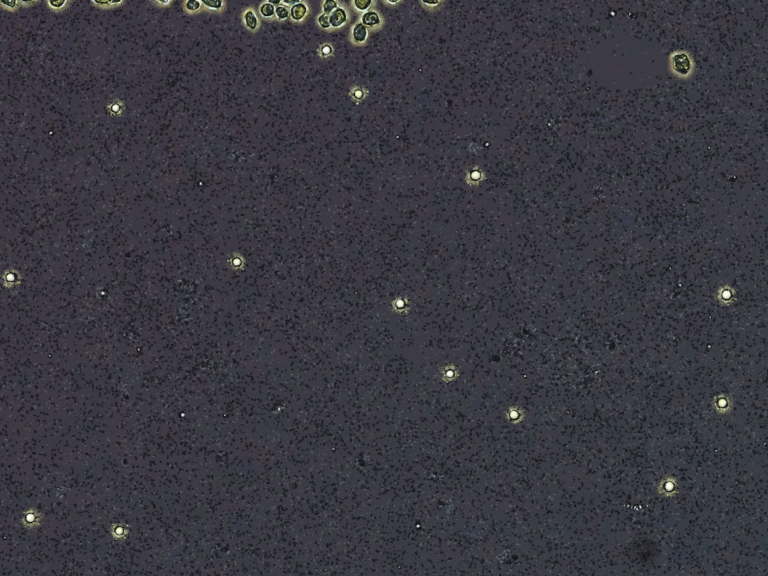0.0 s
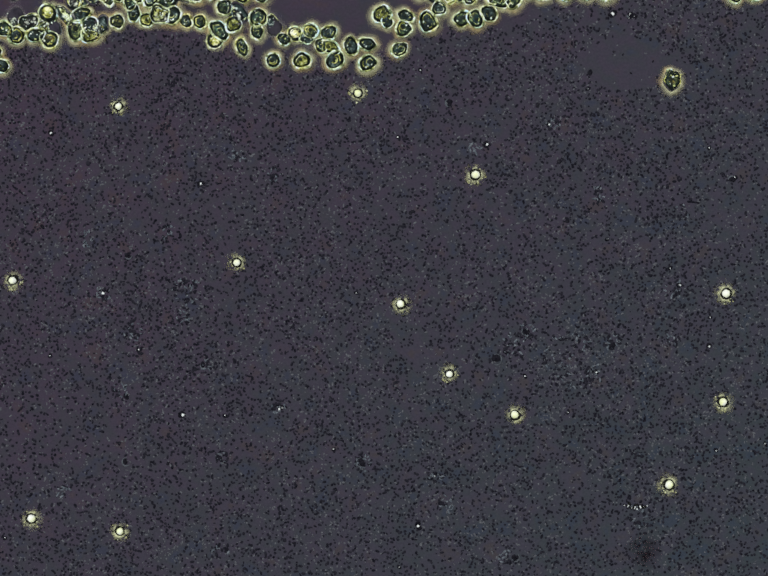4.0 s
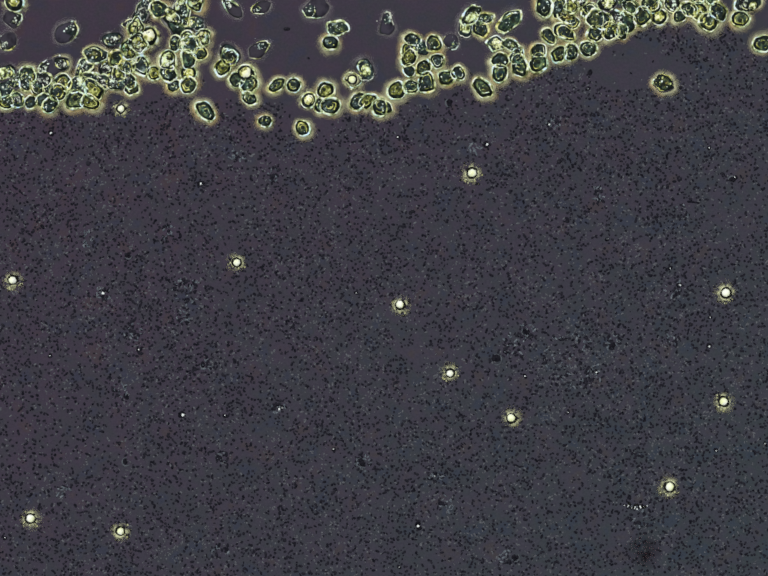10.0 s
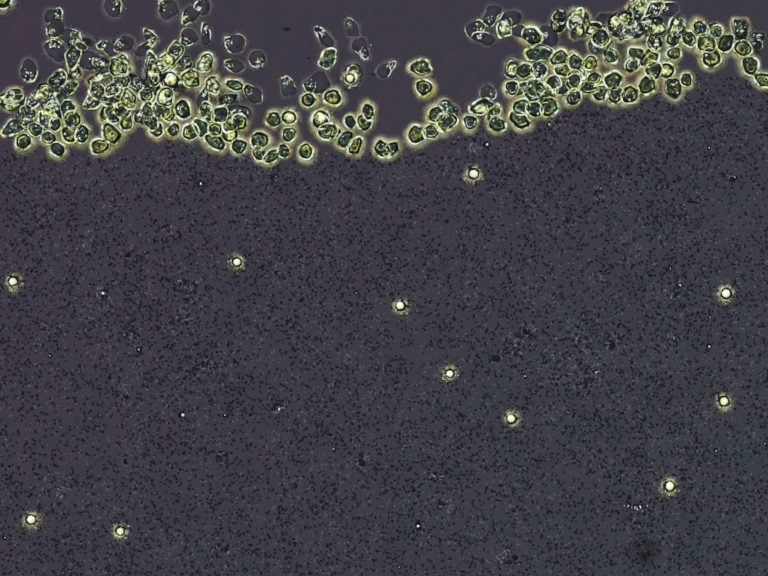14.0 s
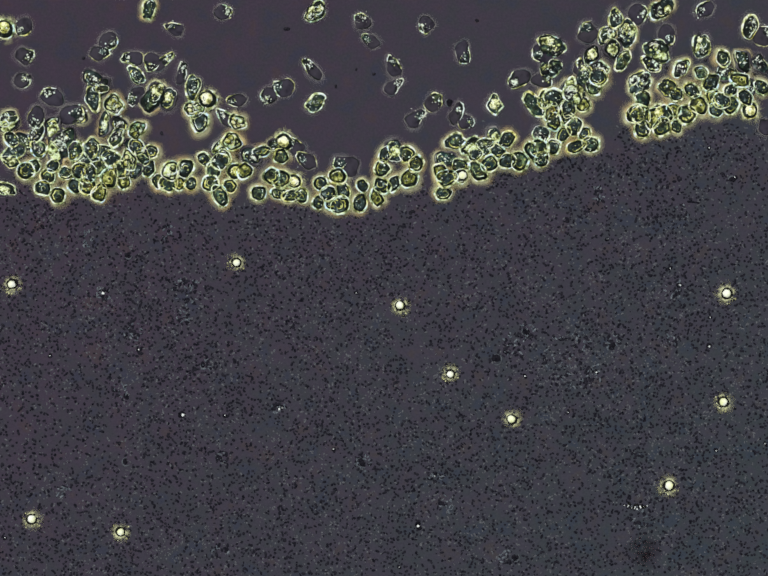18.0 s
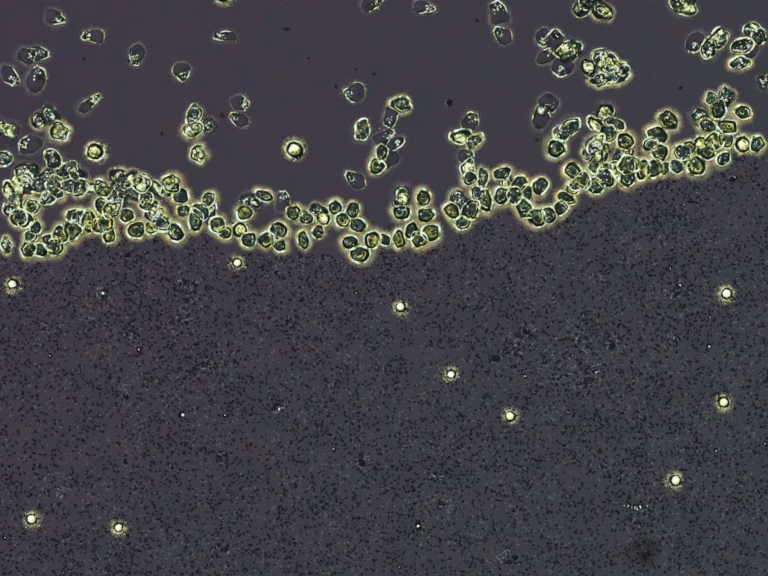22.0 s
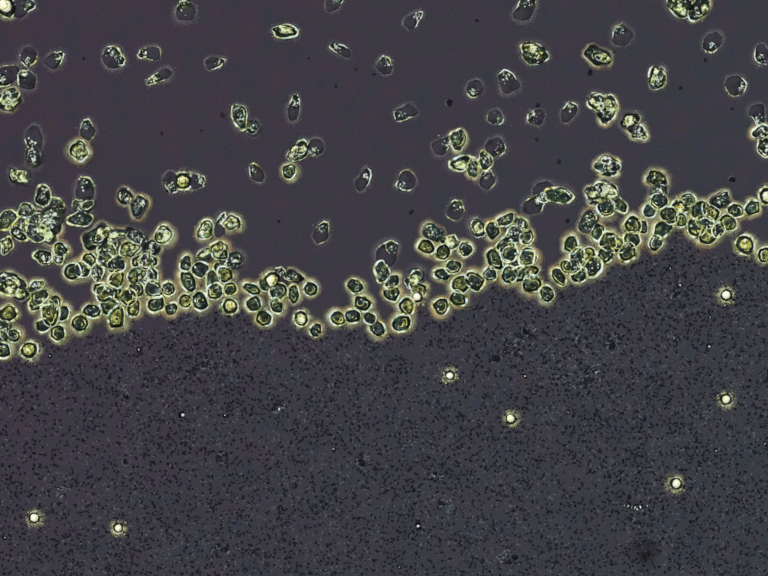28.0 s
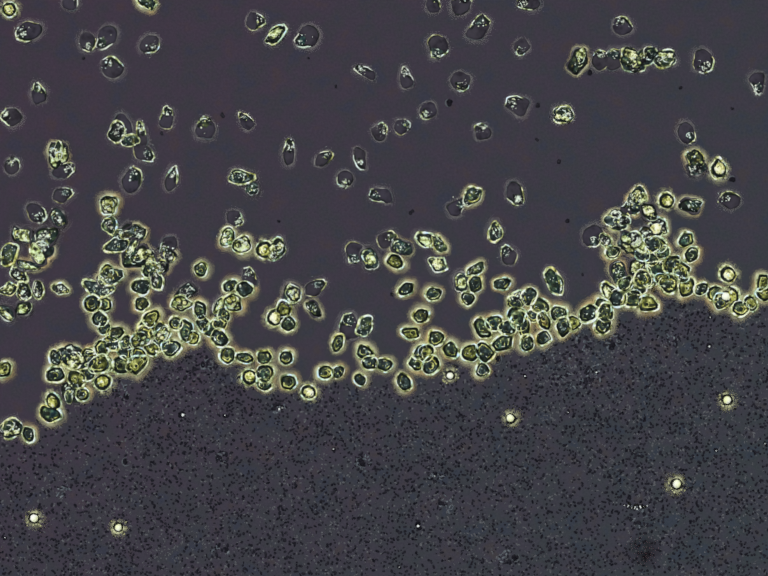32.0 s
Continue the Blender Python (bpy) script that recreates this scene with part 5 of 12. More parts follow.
    walk(CELLS[15], [at(0, 664, 43, 279), at(1, 675, 65, 276), at(2, 683, 78, 241), at(3, 655, 85, 271), at(6, 660, 130, 244), at(7, 650, 158, 263), at(8, 660, 172, 238), at(9, 655, 215, 235), at(10, 655, 215, 236), at(11, 668, 205, 219), at(12, 640, 220, 224), at(13, 585, 230, 261), at(14, 590, 275, 247), at(17, 610, 360, 256), at(18, 615, 400, 289), at(19, 610, 405, 263), at(20, 600, 440, 292), at(21, 600, 435, 324), at(22, 625, 445, 333), at(23, 610, 410, 299), at(24, 560, 375, 281), at(25, 630, 410, 260), at(28, 590, 350, 261), at(29, 605, 475, 239), at(30, 530, 510, 272), at(31, 445, 550, 308), at(32, 410, 550, 276)])
    walk(CELLS[16], [at(0, 690, 38, 153), at(1, 690, 45, 154), at(2, 685, 45, 151), at(3, 688, 85, 140), at(6, 675, 158, 140), at(7, 685, 175, 147), at(8, 680, 195, 133), at(9, 685, 200, 112), at(10, 675, 218, 102), at(11, 680, 230, 78), at(12, 690, 225, 88), at(13, 695, 250, 92), at(14, 670, 270, 110), at(17, 680, 395, 121), at(18, 695, 420, 130), at(19, 725, 440, 110), at(20, 725, 465, 103), at(21, 725, 475, 73), at(22, 735, 520, 96), at(23, 740, 540, 127), at(24, 765, 565, 140), at(25, 775, 580, 140), at(28, 820, 660, 126), at(29, 860, 690, 129), at(30, 850, 690, 150), at(31, 870, 715, 150), at(32, 880, 745, 157)])
    walk(CELLS[17], [at(0, 735, 68, 79), at(1, 733, 82, 83), at(2, 740, 88, 111), at(3, 725, 92, 95), at(6, 708, 118, 95), at(7, 690, 140, 82), at(8, 705, 150, 53), at(9, 720, 185, 37), at(10, 730, 208, 51), at(11, 720, 245, 41), at(12, 715, 240, 37), at(13, 715, 270, 39), at(14, 705, 285, 47), at(17, 710, 390, 55), at(18, 735, 415, 70), at(19, 755, 420, 100), at(20, 720, 430, 110), at(21, 715, 440, 115), at(22, 730, 460, 146), at(23, 745, 500, 142), at(24, 735, 560, 144), at(25, 730, 600, 113), at(28, 770, 670, 123), at(29, 755, 695, 129), at(30, 755, 715, 162), at(31, 795, 730, 129), at(32, 825, 780, 110)])
    walk(CELLS[18], [at(0, 757, 40, 283), at(1, 767, 88, 296), at(2, 760, 108, 276), at(3, 758, 120, 308), at(6, 735, 140, 312), at(7, 735, 145, 338), at(8, 750, 175, 363), at(9, 750, 185, 375), at(10, 775, 220, 376), at(11, 775, 245, 388), at(12, 780, 240, 360), at(13, 780, 280, 379), at(14, 780, 305, 411), at(17, 795, 360, 420), at(18, 780, 380, 431), at(19, 800, 410, 449), at(20, 775, 430, 462), at(21, 800, 445, 435), at(22, 820, 435, 460), at(23, 765, 475, 482), at(24, 760, 520, 462), at(25, 740, 565, 466), at(28, 740, 620, 437), at(29, 755, 660, 417), at(30, 745, 655, 407), at(31, 745, 700, 407), at(32, 745, 720, 428)])
    walk(CELLS[19], [at(0, 740, 3, 272), at(1, 712, 28, 259), at(2, 752, 45, 245), at(3, 765, 22, 214), at(6, 812, 53, 218), at(7, 800, 20, 209), at(8, 735, 95, 214), at(9, 760, 145, 208), at(10, 810, 185, 220), at(11, 820, 220, 240), at(12, 865, 235, 233), at(13, 850, 250, 233), at(14, 850, 275, 246), at(17, 870, 345, 223), at(18, 835, 365, 233), at(19, 835, 415, 203), at(20, 845, 440, 189), at(21, 880, 460, 184), at(22, 880, 475, 184), at(23, 880, 490, 175), at(24, 880, 490, 204), at(25, 865, 510, 186), at(28, 940, 580, 210), at(29, 930, 640, 227), at(30, 930, 680, 205), at(31, 945, 700, 188), at(32, 960, 720, 204)])
    walk(CELLS[20], [at(0, 805, -8, 218), at(1, 784, 35, 246), at(2, 808, 57, 219), at(3, 815, 78, 195), at(6, 830, 130, 232), at(7, 855, 120, 218), at(8, 862, 130, 226), at(9, 870, 155, 210), at(10, 840, 178, 181), at(11, 850, 205, 205), at(12, 885, 235, 225), at(13, 875, 235, 209), at(14, 880, 270, 178), at(17, 875, 365, 198), at(18, 905, 395, 181), at(19, 915, 420, 201), at(20, 920, 440, 182), at(21, 950, 455, 219), at(22, 945, 455, 192), at(23, 940, 430, 179), at(24, 950, 430, 158), at(25, 905, 465, 168), at(28, 925, 545, 189), at(29, 945, 560, 161), at(30, 930, 560, 164), at(31, 960, 575, 197), at(32, 885, 600, 189)])
    walk(CELLS[21], [at(0, 880, -6, 257), at(1, 882, 0, 241), at(2, 860, 5, 271), at(3, 865, 20, 294), at(6, 885, 95, 291), at(7, 885, 100, 269), at(8, 895, 125, 240), at(9, 910, 145, 267), at(10, 870, 172, 273), at(11, 870, 205, 274), at(12, 905, 215, 268), at(13, 915, 230, 231), at(14, 910, 250, 206), at(17, 895, 315, 173), at(18, 910, 365, 203), at(19, 920, 390, 236), at(20, 930, 410, 230), at(21, 945, 430, 239), at(22, 960, 430, 246), at(23, 965, 430, 282), at(24, 975, 450, 319), at(25, 930, 490, 291), at(28, 970, 575, 324), at(29, 950, 625, 333), at(30, 960, 640, 322), at(31, 970, 705, 344), at(32, 990, 720, 309)])
    walk(CELLS[22], [at(0, 1392, 130, 300), at(1, 1387, 131, 282), at(2, 1382, 138, 266), at(3, 1376, 152, 258), at(6, 1365, 175, 336), at(7, 1360, 172, 345), at(8, 1365, 170, 380), at(9, 1358, 165, 348), at(10, 1355, 170, 342), at(11, 1360, 175, 368), at(12, 1365, 185, 334), at(13, 1383, 185, 321), at(14, 1375, 180, 294), at(17, 1385, 165, 301), at(18, 1365, 180, 338), at(19, 1395, 170, 338), at(20, 1350, 205, 363), at(21, 1355, 220, 330), at(22, 1365, 245, 324), at(23, 1320, 285, 359), at(24, 1330, 325, 394), at(25, 1310, 295, 375), at(28, 1340, 365, 349), at(29, 1290, 335, 332), at(30, 1385, 275, 365), at(31, 1360, 320, 336), at(32, 1420, 325, 318)])
    walk(CELLS[23], [at(0, 500, -35, 161), at(1, 500, 3, 183), at(2, 485, 57, 184), at(3, 455, 68, 206), at(6, 432, 122, 205), at(7, 440, 125, 229), at(8, 410, 135, 218), at(9, 410, 130, 226), at(10, 385, 150, 217), at(11, 430, 195, 210), at(12, 445, 230, 186), at(13, 445, 255, 213), at(14, 470, 275, 201), at(17, 470, 335, 235), at(18, 480, 350, 247), at(19, 500, 360, 217), at(20, 495, 430, 246), at(21, 495, 460, 273), at(22, 490, 470, 280), at(23, 480, 480, 262), at(24, 470, 525, 289), at(25, 480, 570, 273), at(28, 470, 625, 304), at(29, 500, 665, 332), at(30, 520, 720, 300), at(31, 515, 745, 288), at(32, 510, 770, 325)])
    walk(CELLS[24], [at(0, 578, -35, 84), at(1, 578, 5, 34), at(2, 575, 22, -16), at(3, 555, 37, -66), at(6, 578, 85, -64), at(7, 540, 52, -114), at(8, 595, 95, -64), at(9, 595, 100, -90), at(10, 525, 105, -140), at(11, 500, 150, -119), at(12, 515, 165, -69), at(13, 515, 215, -90), at(14, 520, 195, -40), at(17, 570, 295, -63), at(18, 630, 330, -30), at(19, 655, 295, 20), at(20, 685, 310, -27), at(21, 620, 300, -77), at(22, 730, 370, -32), at(23, 705, 385, -82), at(24, 685, 440, -110), at(25, 700, 420, -60), at(28, 655, 480, -110), at(29, 610, 520, -138), at(30, 700, 535, -88), at(31, 660, 575, -135), at(32, 640, 590, -143)])
    walk(CELLS[25], [at(0, 40, -35, 324), at(1, 40, 12, 287), at(2, 40, 20, 260), at(3, 35, 50, 276), at(6, 60, 98, 267), at(7, 100, 120, 279), at(8, 115, 160, 272), at(9, 120, 185, 272), at(10, 120, 190, 285), at(11, 120, 205, 302), at(12, 125, 220, 273), at(13, 135, 235, 279), at(14, 150, 245, 316), at(17, 130, 305, 351), at(18, 165, 350, 319), at(19, 130, 385, 321), at(20, 120, 415, 298), at(21, 140, 455, 336), at(22, 115, 505, 318), at(23, 130, 530, 348), at(24, 140, 550, 341), at(25, 155, 575, 373), at(28, 165, 660, 341), at(29, 180, 710, 343), at(30, 200, 720, 351), at(31, 190, 770, 344), at(32, 190, 735, 328)])
    walk(CELLS[26], [at(0, 147, -35, 34), at(1, 147, 12, 59), at(2, 150, 35, 88), at(3, 140, 25, 113), at(6, 135, 80, 124), at(7, 135, 100, 117), at(8, 150, 120, 115), at(9, 140, 125, 95), at(10, 165, 165, 77), at(11, 165, 155, 79), at(12, 150, 160, 45), at(13, 165, 170, 7), at(14, 205, 160, 20), at(17, 165, 260, 55), at(18, 215, 255, 71), at(19, 205, 330, 39), at(20, 240, 320, 10), at(21, 220, 360, -23), at(22, 190, 385, -16), at(23, 245, 380, 3), at(24, 225, 385, 0), at(25, 270, 425, -35), at(28, 235, 480, -1), at(29, 245, 475, 20), at(30, 230, 490, -4), at(31, 265, 465, 23), at(32, 270, 510, 55)])
    walk(CELLS[27], [at(0, 815, -35, 201), at(1, 815, 12, 164), at(2, 815, 22, 152), at(3, 820, 35, 130), at(6, 833, 95, 163), at(7, 843, 45, 180), at(8, 850, 100, 162), at(9, 850, 97, 180), at(10, 835, 105, 151), at(11, 840, 155, 118), at(12, 855, 180, 112), at(13, 815, 210, 136), at(14, 745, 250, 169), at(17, 775, 355, 153), at(18, 780, 345, 137), at(19, 770, 345, 133), at(20, 730, 375, 124), at(21, 720, 390, 139), at(22, 770, 340, 137), at(23, 720, 440, 117), at(24, 715, 465, 100), at(25, 760, 520, 105), at(28, 800, 600, 73), at(29, 785, 650, 48), at(30, 790, 715, 24), at(31, 840, 725, 1), at(32, 850, 740, -34)])
    walk(CELLS[28], [at(0, 909, -45, 226), at(1, 905, -35, 211), at(2, 905, 2, 211), at(3, 895, 5, 222), at(6, 912, 70, 232), at(7, 925, 90, 265), at(8, 905, 95, 231), at(9, 920, 120, 199), at(10, 893, 125, 166), at(11, 905, 145, 136), at(12, 920, 180, 126), at(13, 940, 225, 130), at(14, 960, 250, 150), at(17, 930, 330, 178), at(18, 940, 360, 185), at(19, 950, 360, 187), at(20, 955, 360, 183), at(21, 950, 385, 161), at(22, 975, 395, 140), at(23, 995, 420, 129), at(24, 1005, 440, 100), at(25, 975, 475, 109), at(28, 1000, 560, 90), at(29, 985, 615, 126), at(30, 970, 670, 113), at(31, 985, 715, 132), at(32, 985, 755, 114)])
    walk(CELLS[29], [at(0, 245, -47, 158), at(1, 270, -35, 133), at(2, 270, 3, 97), at(3, 275, 15, 65), at(6, 275, 65, 92), at(7, 270, 80, 59), at(8, 255, 105, 93), at(9, 290, 120, 68), at(10, 265, 165, 100), at(11, 300, 170, 88), at(12, 305, 175, 119), at(13, 300, 205, 116), at(14, 310, 250, 106), at(17, 275, 340, 69), at(18, 305, 345, 61), at(19, 300, 370, 57), at(20, 320, 390, 90), at(21, 310, 415, 92), at(22, 310, 440, 118), at(23, 325, 460, 114), at(24, 290, 480, 124), at(25, 315, 500, 132), at(28, 310, 560, 103), at(29, 390, 570, 110), at(30, 370, 590, 126), at(31, 400, 630, 120), at(32, 415, 660, 95)])
    walk(CELLS[30], [at(0, 759, -51, 151), at(1, 740, -35, 170), at(2, 740, 3, 158), at(3, 670, 60, 157), at(6, 685, 115, 187), at(7, 660, 95, 211), at(8, 695, 125, 244), at(9, 730, 155, 244), at(10, 750, 208, 216), at(11, 740, 210, 238), at(12, 760, 240, 212), at(13, 740, 265, 216), at(14, 725, 300, 246), at(17, 745, 370, 279), at(18, 770, 405, 293), at(19, 790, 435, 293), at(20, 780, 450, 325), at(21, 790, 470, 293), at(22, 815, 490, 282), at(23, 800, 505, 318), at(24, 825, 535, 351), at(25, 800, 555, 345), at(28, 855, 590, 334), at(29, 820, 630, 362), at(30, 815, 650, 391), at(31, 840, 650, 389), at(32, 840, 680, 357)])
    walk(CELLS[31], [at(0, 936, -46, 184), at(1, 935, -35, 217), at(2, 935, 5, 238), at(3, 940, 22, 219), at(6, 945, 90, 208), at(7, 945, 115, 180), at(8, 960, 138, 216), at(9, 950, 150, 188), at(10, 912, 160, 181), at(11, 915, 175, 159), at(12, 945, 200, 157), at(13, 970, 225, 165), at(14, 1015, 255, 147), at(17, 965, 310, 153), at(18, 940, 340, 166), at(19, 915, 355, 146), at(20, 940, 385, 182), at(21, 920, 410, 173), at(22, 870, 440, 178), at(23, 885, 450, 213), at(24, 900, 475, 198), at(25, 885, 530, 160), at(28, 935, 610, 141), at(29, 900, 655, 111), at(30, 895, 675, 79), at(31, 905, 695, 110), at(32, 920, 715, 121)])
    walk(CELLS[32], [at(0, 274, -46, 139), at(1, 300, -35, 121), at(2, 300, 8, 86), at(3, 300, 28, 122), at(6, 300, 70, 113), at(7, 305, 85, 108), at(8, 295, 115, 105), at(9, 315, 140, 70), at(10, 315, 150, 71), at(11, 335, 155, 104), at(12, 335, 175, 114), at(13, 340, 215, 104), at(14, 345, 235, 105), at(17, 350, 335, 125), at(18, 365, 375, 106), at(19, 350, 390, 90), at(20, 340, 410, 117), at(21, 330, 430, 144), at(22, 310, 465, 163), at(23, 350, 505, 186), at(24, 350, 525, 222), at(25, 375, 555, 225), at(28, 380, 615, 201), at(29, 410, 640, 206), at(30, 390, 645, 237), at(31, 385, 690, 245), at(32, 395, 690, 211)])
    walk(CELLS[33], [at(0, 239, -44, 259), at(1, 215, -35, 265), at(2, 215, 12, 271), at(3, 207, 35, 260), at(6, 205, 105, 226), at(7, 205, 125, 212), at(8, 220, 150, 196), at(9, 240, 160, 171), at(10, 240, 170, 207), at(11, 255, 165, 189), at(12, 290, 205, 190), at(13, 250, 225, 170), at(14, 295, 240, 196), at(17, 270, 310, 166), at(18, 270, 350, 202), at(19, 275, 345, 176), at(20, 290, 390, 158), at(21, 275, 385, 153), at(22, 270, 390, 139), at(23, 290, 345, 108), at(24, 235, 355, 130), at(25, 280, 380, 96), at(28, 285, 420, 80), at(29, 345, 480, 43), at(30, 330, 480, 9), at(31, 300, 430, -1), at(32, 280, 475, 4)])
    walk(CELLS[34], [at(0, 466, -46, 161), at(1, 430, -35, 125), at(2, 430, 5, 101), at(3, 420, 30, 131), at(6, 400, 85, 94), at(7, 415, 108, 64), at(8, 410, 110, 43), at(9, 440, 110, 16), at(10, 410, 110, 48), at(11, 425, 160, 40), at(12, 435, 180, 31), at(13, 415, 230, 26), at(14, 440, 265, 11), at(17, 440, 340, 0), at(18, 470, 380, -14), at(19, 490, 400, -20), at(20, 465, 445, -8), at(21, 460, 470, 22), at(22, 460, 475, 11), at(23, 450, 490, 29), at(24, 450, 500, 42), at(25, 480, 545, 66), at(28, 470, 590, 44), at(29, 520, 645, 20), at(30, 480, 630, -13), at(31, 450, 640, -22), at(32, 450, 660, -6)])
    walk(CELLS[35], [at(0, 175, -49, 226), at(1, 170, -35, 210), at(2, 170, 15, 218), at(3, 165, 35, 252), at(6, 150, 122, 240), at(7, 160, 130, 211), at(8, 160, 155, 223), at(9, 160, 170, 207), at(10, 155, 205, 213), at(11, 185, 230, 246), at(12, 165, 225, 255), at(13, 175, 230, 222), at(14, 225, 230, 212), at(17, 180, 305, 233), at(18, 205, 340, 228), at(19, 180, 360, 227), at(20, 175, 420, 264), at(21, 170, 425, 243), at(22, 150, 470, 256), at(23, 165, 495, 283), at(24, 155, 540, 303), at(25, 210, 555, 313), at(28, 225, 625, 350), at(29, 250, 655, 363), at(30, 260, 670, 351), at(31, 265, 700, 334), at(32, 250, 745, 337)])
    walk(CELLS[36], [at(0, 793, -49, 346), at(1, 775, -35, 333), at(2, 775, 15, 360), at(3, 750, 92, 354), at(6, 780, 90, 320), at(7, 808, 125, 294), at(8, 780, 135, 288), at(9, 770, 170, 320), at(10, 785, 220, 327), at(11, 800, 230, 358), at(12, 820, 255, 384), at(13, 805, 295, 378), at(14, 800, 305, 410), at(17, 820, 345, 396), at(18, 805, 375, 421), at(19, 815, 390, 432), at(20, 800, 400, 400), at(21, 865, 420, 395), at(22, 840, 470, 428), at(23, 845, 490, 400), at(24, 845, 500, 380), at(25, 840, 525, 380), at(28, 905, 560, 357), at(29, 850, 595, 377), at(30, 835, 575, 410), at(31, 830, 620, 419), at(32, 830, 590, 395)])
    walk(CELLS[37], [at(0, 779, -47, 252), at(1, 790, -35, 224), at(2, 790, 15, 232), at(3, 790, 22, 238), at(6, 800, 95, 237), at(7, 835, 90, 220), at(8, 805, 145, 217), at(9, 838, 150, 229), at(10, 835, 145, 262), at(11, 795, 180, 226), at(12, 800, 230, 237), at(13, 795, 210, 217), at(14, 715, 250, 253), at(17, 745, 345, 289), at(18, 740, 380, 260), at(19, 780, 420, 280), at(20, 740, 405, 286), at(21, 770, 440, 283), at(22, 785, 490, 284), at(23, 780, 500, 271), at(24, 795, 530, 298), at(25, 770, 560, 276), at(28, 755, 650, 282), at(29, 715, 690, 248), at(30, 720, 720, 234), at(31, 750, 740, 241), at(32, 735, 775, 272)])
    walk(CELLS[38], [at(0, 146, -43, 338), at(1, 135, -35, 327), at(2, 135, 25, 346), at(3, 115, 40, 325), at(6, 100, 95, 361), at(7, 125, 80, 376), at(8, 110, 80, 355), at(9, 110, 100, 375), at(10, 105, 140, 376), at(11, 125, 140, 359), at(12, 100, 135, 331), at(13, 125, 125, 306), at(14, 115, 105, 307), at(17, 60, 195, 302), at(18, 110, 200, 333), at(19, 100, 265, 321), at(20, 75, 300, 327), at(21, 85, 290, 354), at(22, 65, 295, 374), at(23, 80, 265, 386), at(24, 70, 320, 415), at(25, 80, 295, 427), at(28, 70, 280, 452), at(29, 135, 290, 465), at(30, 180, 240, 443), at(31, 225, 175, 451), at(32, 250, 255, 469)])
    walk(CELLS[39], [at(0, 524, -43, 154), at(1, 490, -35, 132), at(2, 490, 3, 98), at(3, 490, 38, 124), at(6, 440, 65, 116), at(7, 440, 90, 131), at(8, 430, 115, 152), at(9, 465, 140, 129), at(10, 455, 140, 138), at(11, 460, 180, 168), at(12, 475, 170, 156), at(13, 470, 220, 136), at(14, 470, 255, 127), at(17, 485, 310, 163), at(18, 500, 350, 132), at(19, 525, 340, 149), at(20, 500, 370, 113), at(21, 550, 390, 142), at(22, 500, 435, 122), at(23, 440, 425, 90), at(24, 455, 470, 77), at(25, 475, 495, 39), at(28, 460, 560, 19), at(29, 550, 570, 26), at(30, 560, 590, -3), at(31, 540, 650, 20), at(32, 580, 630, -7)])
    walk(CELLS[40], [at(0, 19, -55, 39), at(2, 35, -35, 34), at(3, 35, 10, 38), at(6, 30, 48, 43), at(7, 45, 55, 51), at(8, 40, 38, 45), at(9, 30, 70, 33), at(10, 18, 85, 25), at(11, 95, 125, 27), at(12, 85, 120, -7), at(13, 105, 105, 4), at(14, 115, 60, 15), at(17, 45, 60, -7), at(18, 50, 55, 24), at(19, -40, 55, 37), at(25, -40, 115, 63), at(28, 60, 115, 57), at(29, 120, 90, 92), at(30, 145, 145, 73), at(31, 175, 95, 76), at(32, 180, 85, 78)])
    walk(CELLS[41], [at(0, 587, -66, 172), at(2, 625, -35, 181), at(3, 625, 25, 186), at(6, 660, 80, 148), at(7, 600, 58, 125), at(8, 615, 120, 122), at(9, 590, 190, 159), at(10, 618, 262, 142), at(11, 655, 280, 163), at(12, 665, 282, 137), at(13, 645, 315, 116), at(14, 625, 310, 111), at(17, 655, 400, 76), at(18, 680, 415, 39), at(19, 690, 430, 9), at(20, 680, 440, 0), at(21, 670, 440, -1), at(22, 700, 450, -28), at(23, 670, 515, -7), at(24, 680, 535, -16), at(25, 680, 575, -10), at(28, 690, 650, -9), at(29, 660, 675, 25), at(30, 665, 695, 21), at(31, 625, 720, 44), at(32, 665, 760, 34)])
    walk(CELLS[42], [at(0, 376, -53, 218), at(2, 350, -35, 208), at(3, 350, 5, 230), at(6, 360, 60, 230), at(7, 335, 85, 197), at(8, 325, 120, 182), at(9, 350, 145, 160), at(10, 345, 150, 132), at(11, 350, 175, 96), at(12, 365, 180, 102), at(13, 360, 200, 102), at(14, 375, 225, 116), at(17, 390, 280, 106), at(18, 380, 345, 70), at(19, 380, 340, 97), at(20, 360, 395, 116), at(21, 350, 450, 142), at(22, 360, 475, 137), at(23, 390, 510, 118), at(24, 380, 530, 151), at(25, 425, 520, 119), at(28, 410, 615, 123), at(29, 435, 650, 94), at(30, 435, 655, 79), at(31, 430, 690, 112), at(32, 450, 690, 141)])
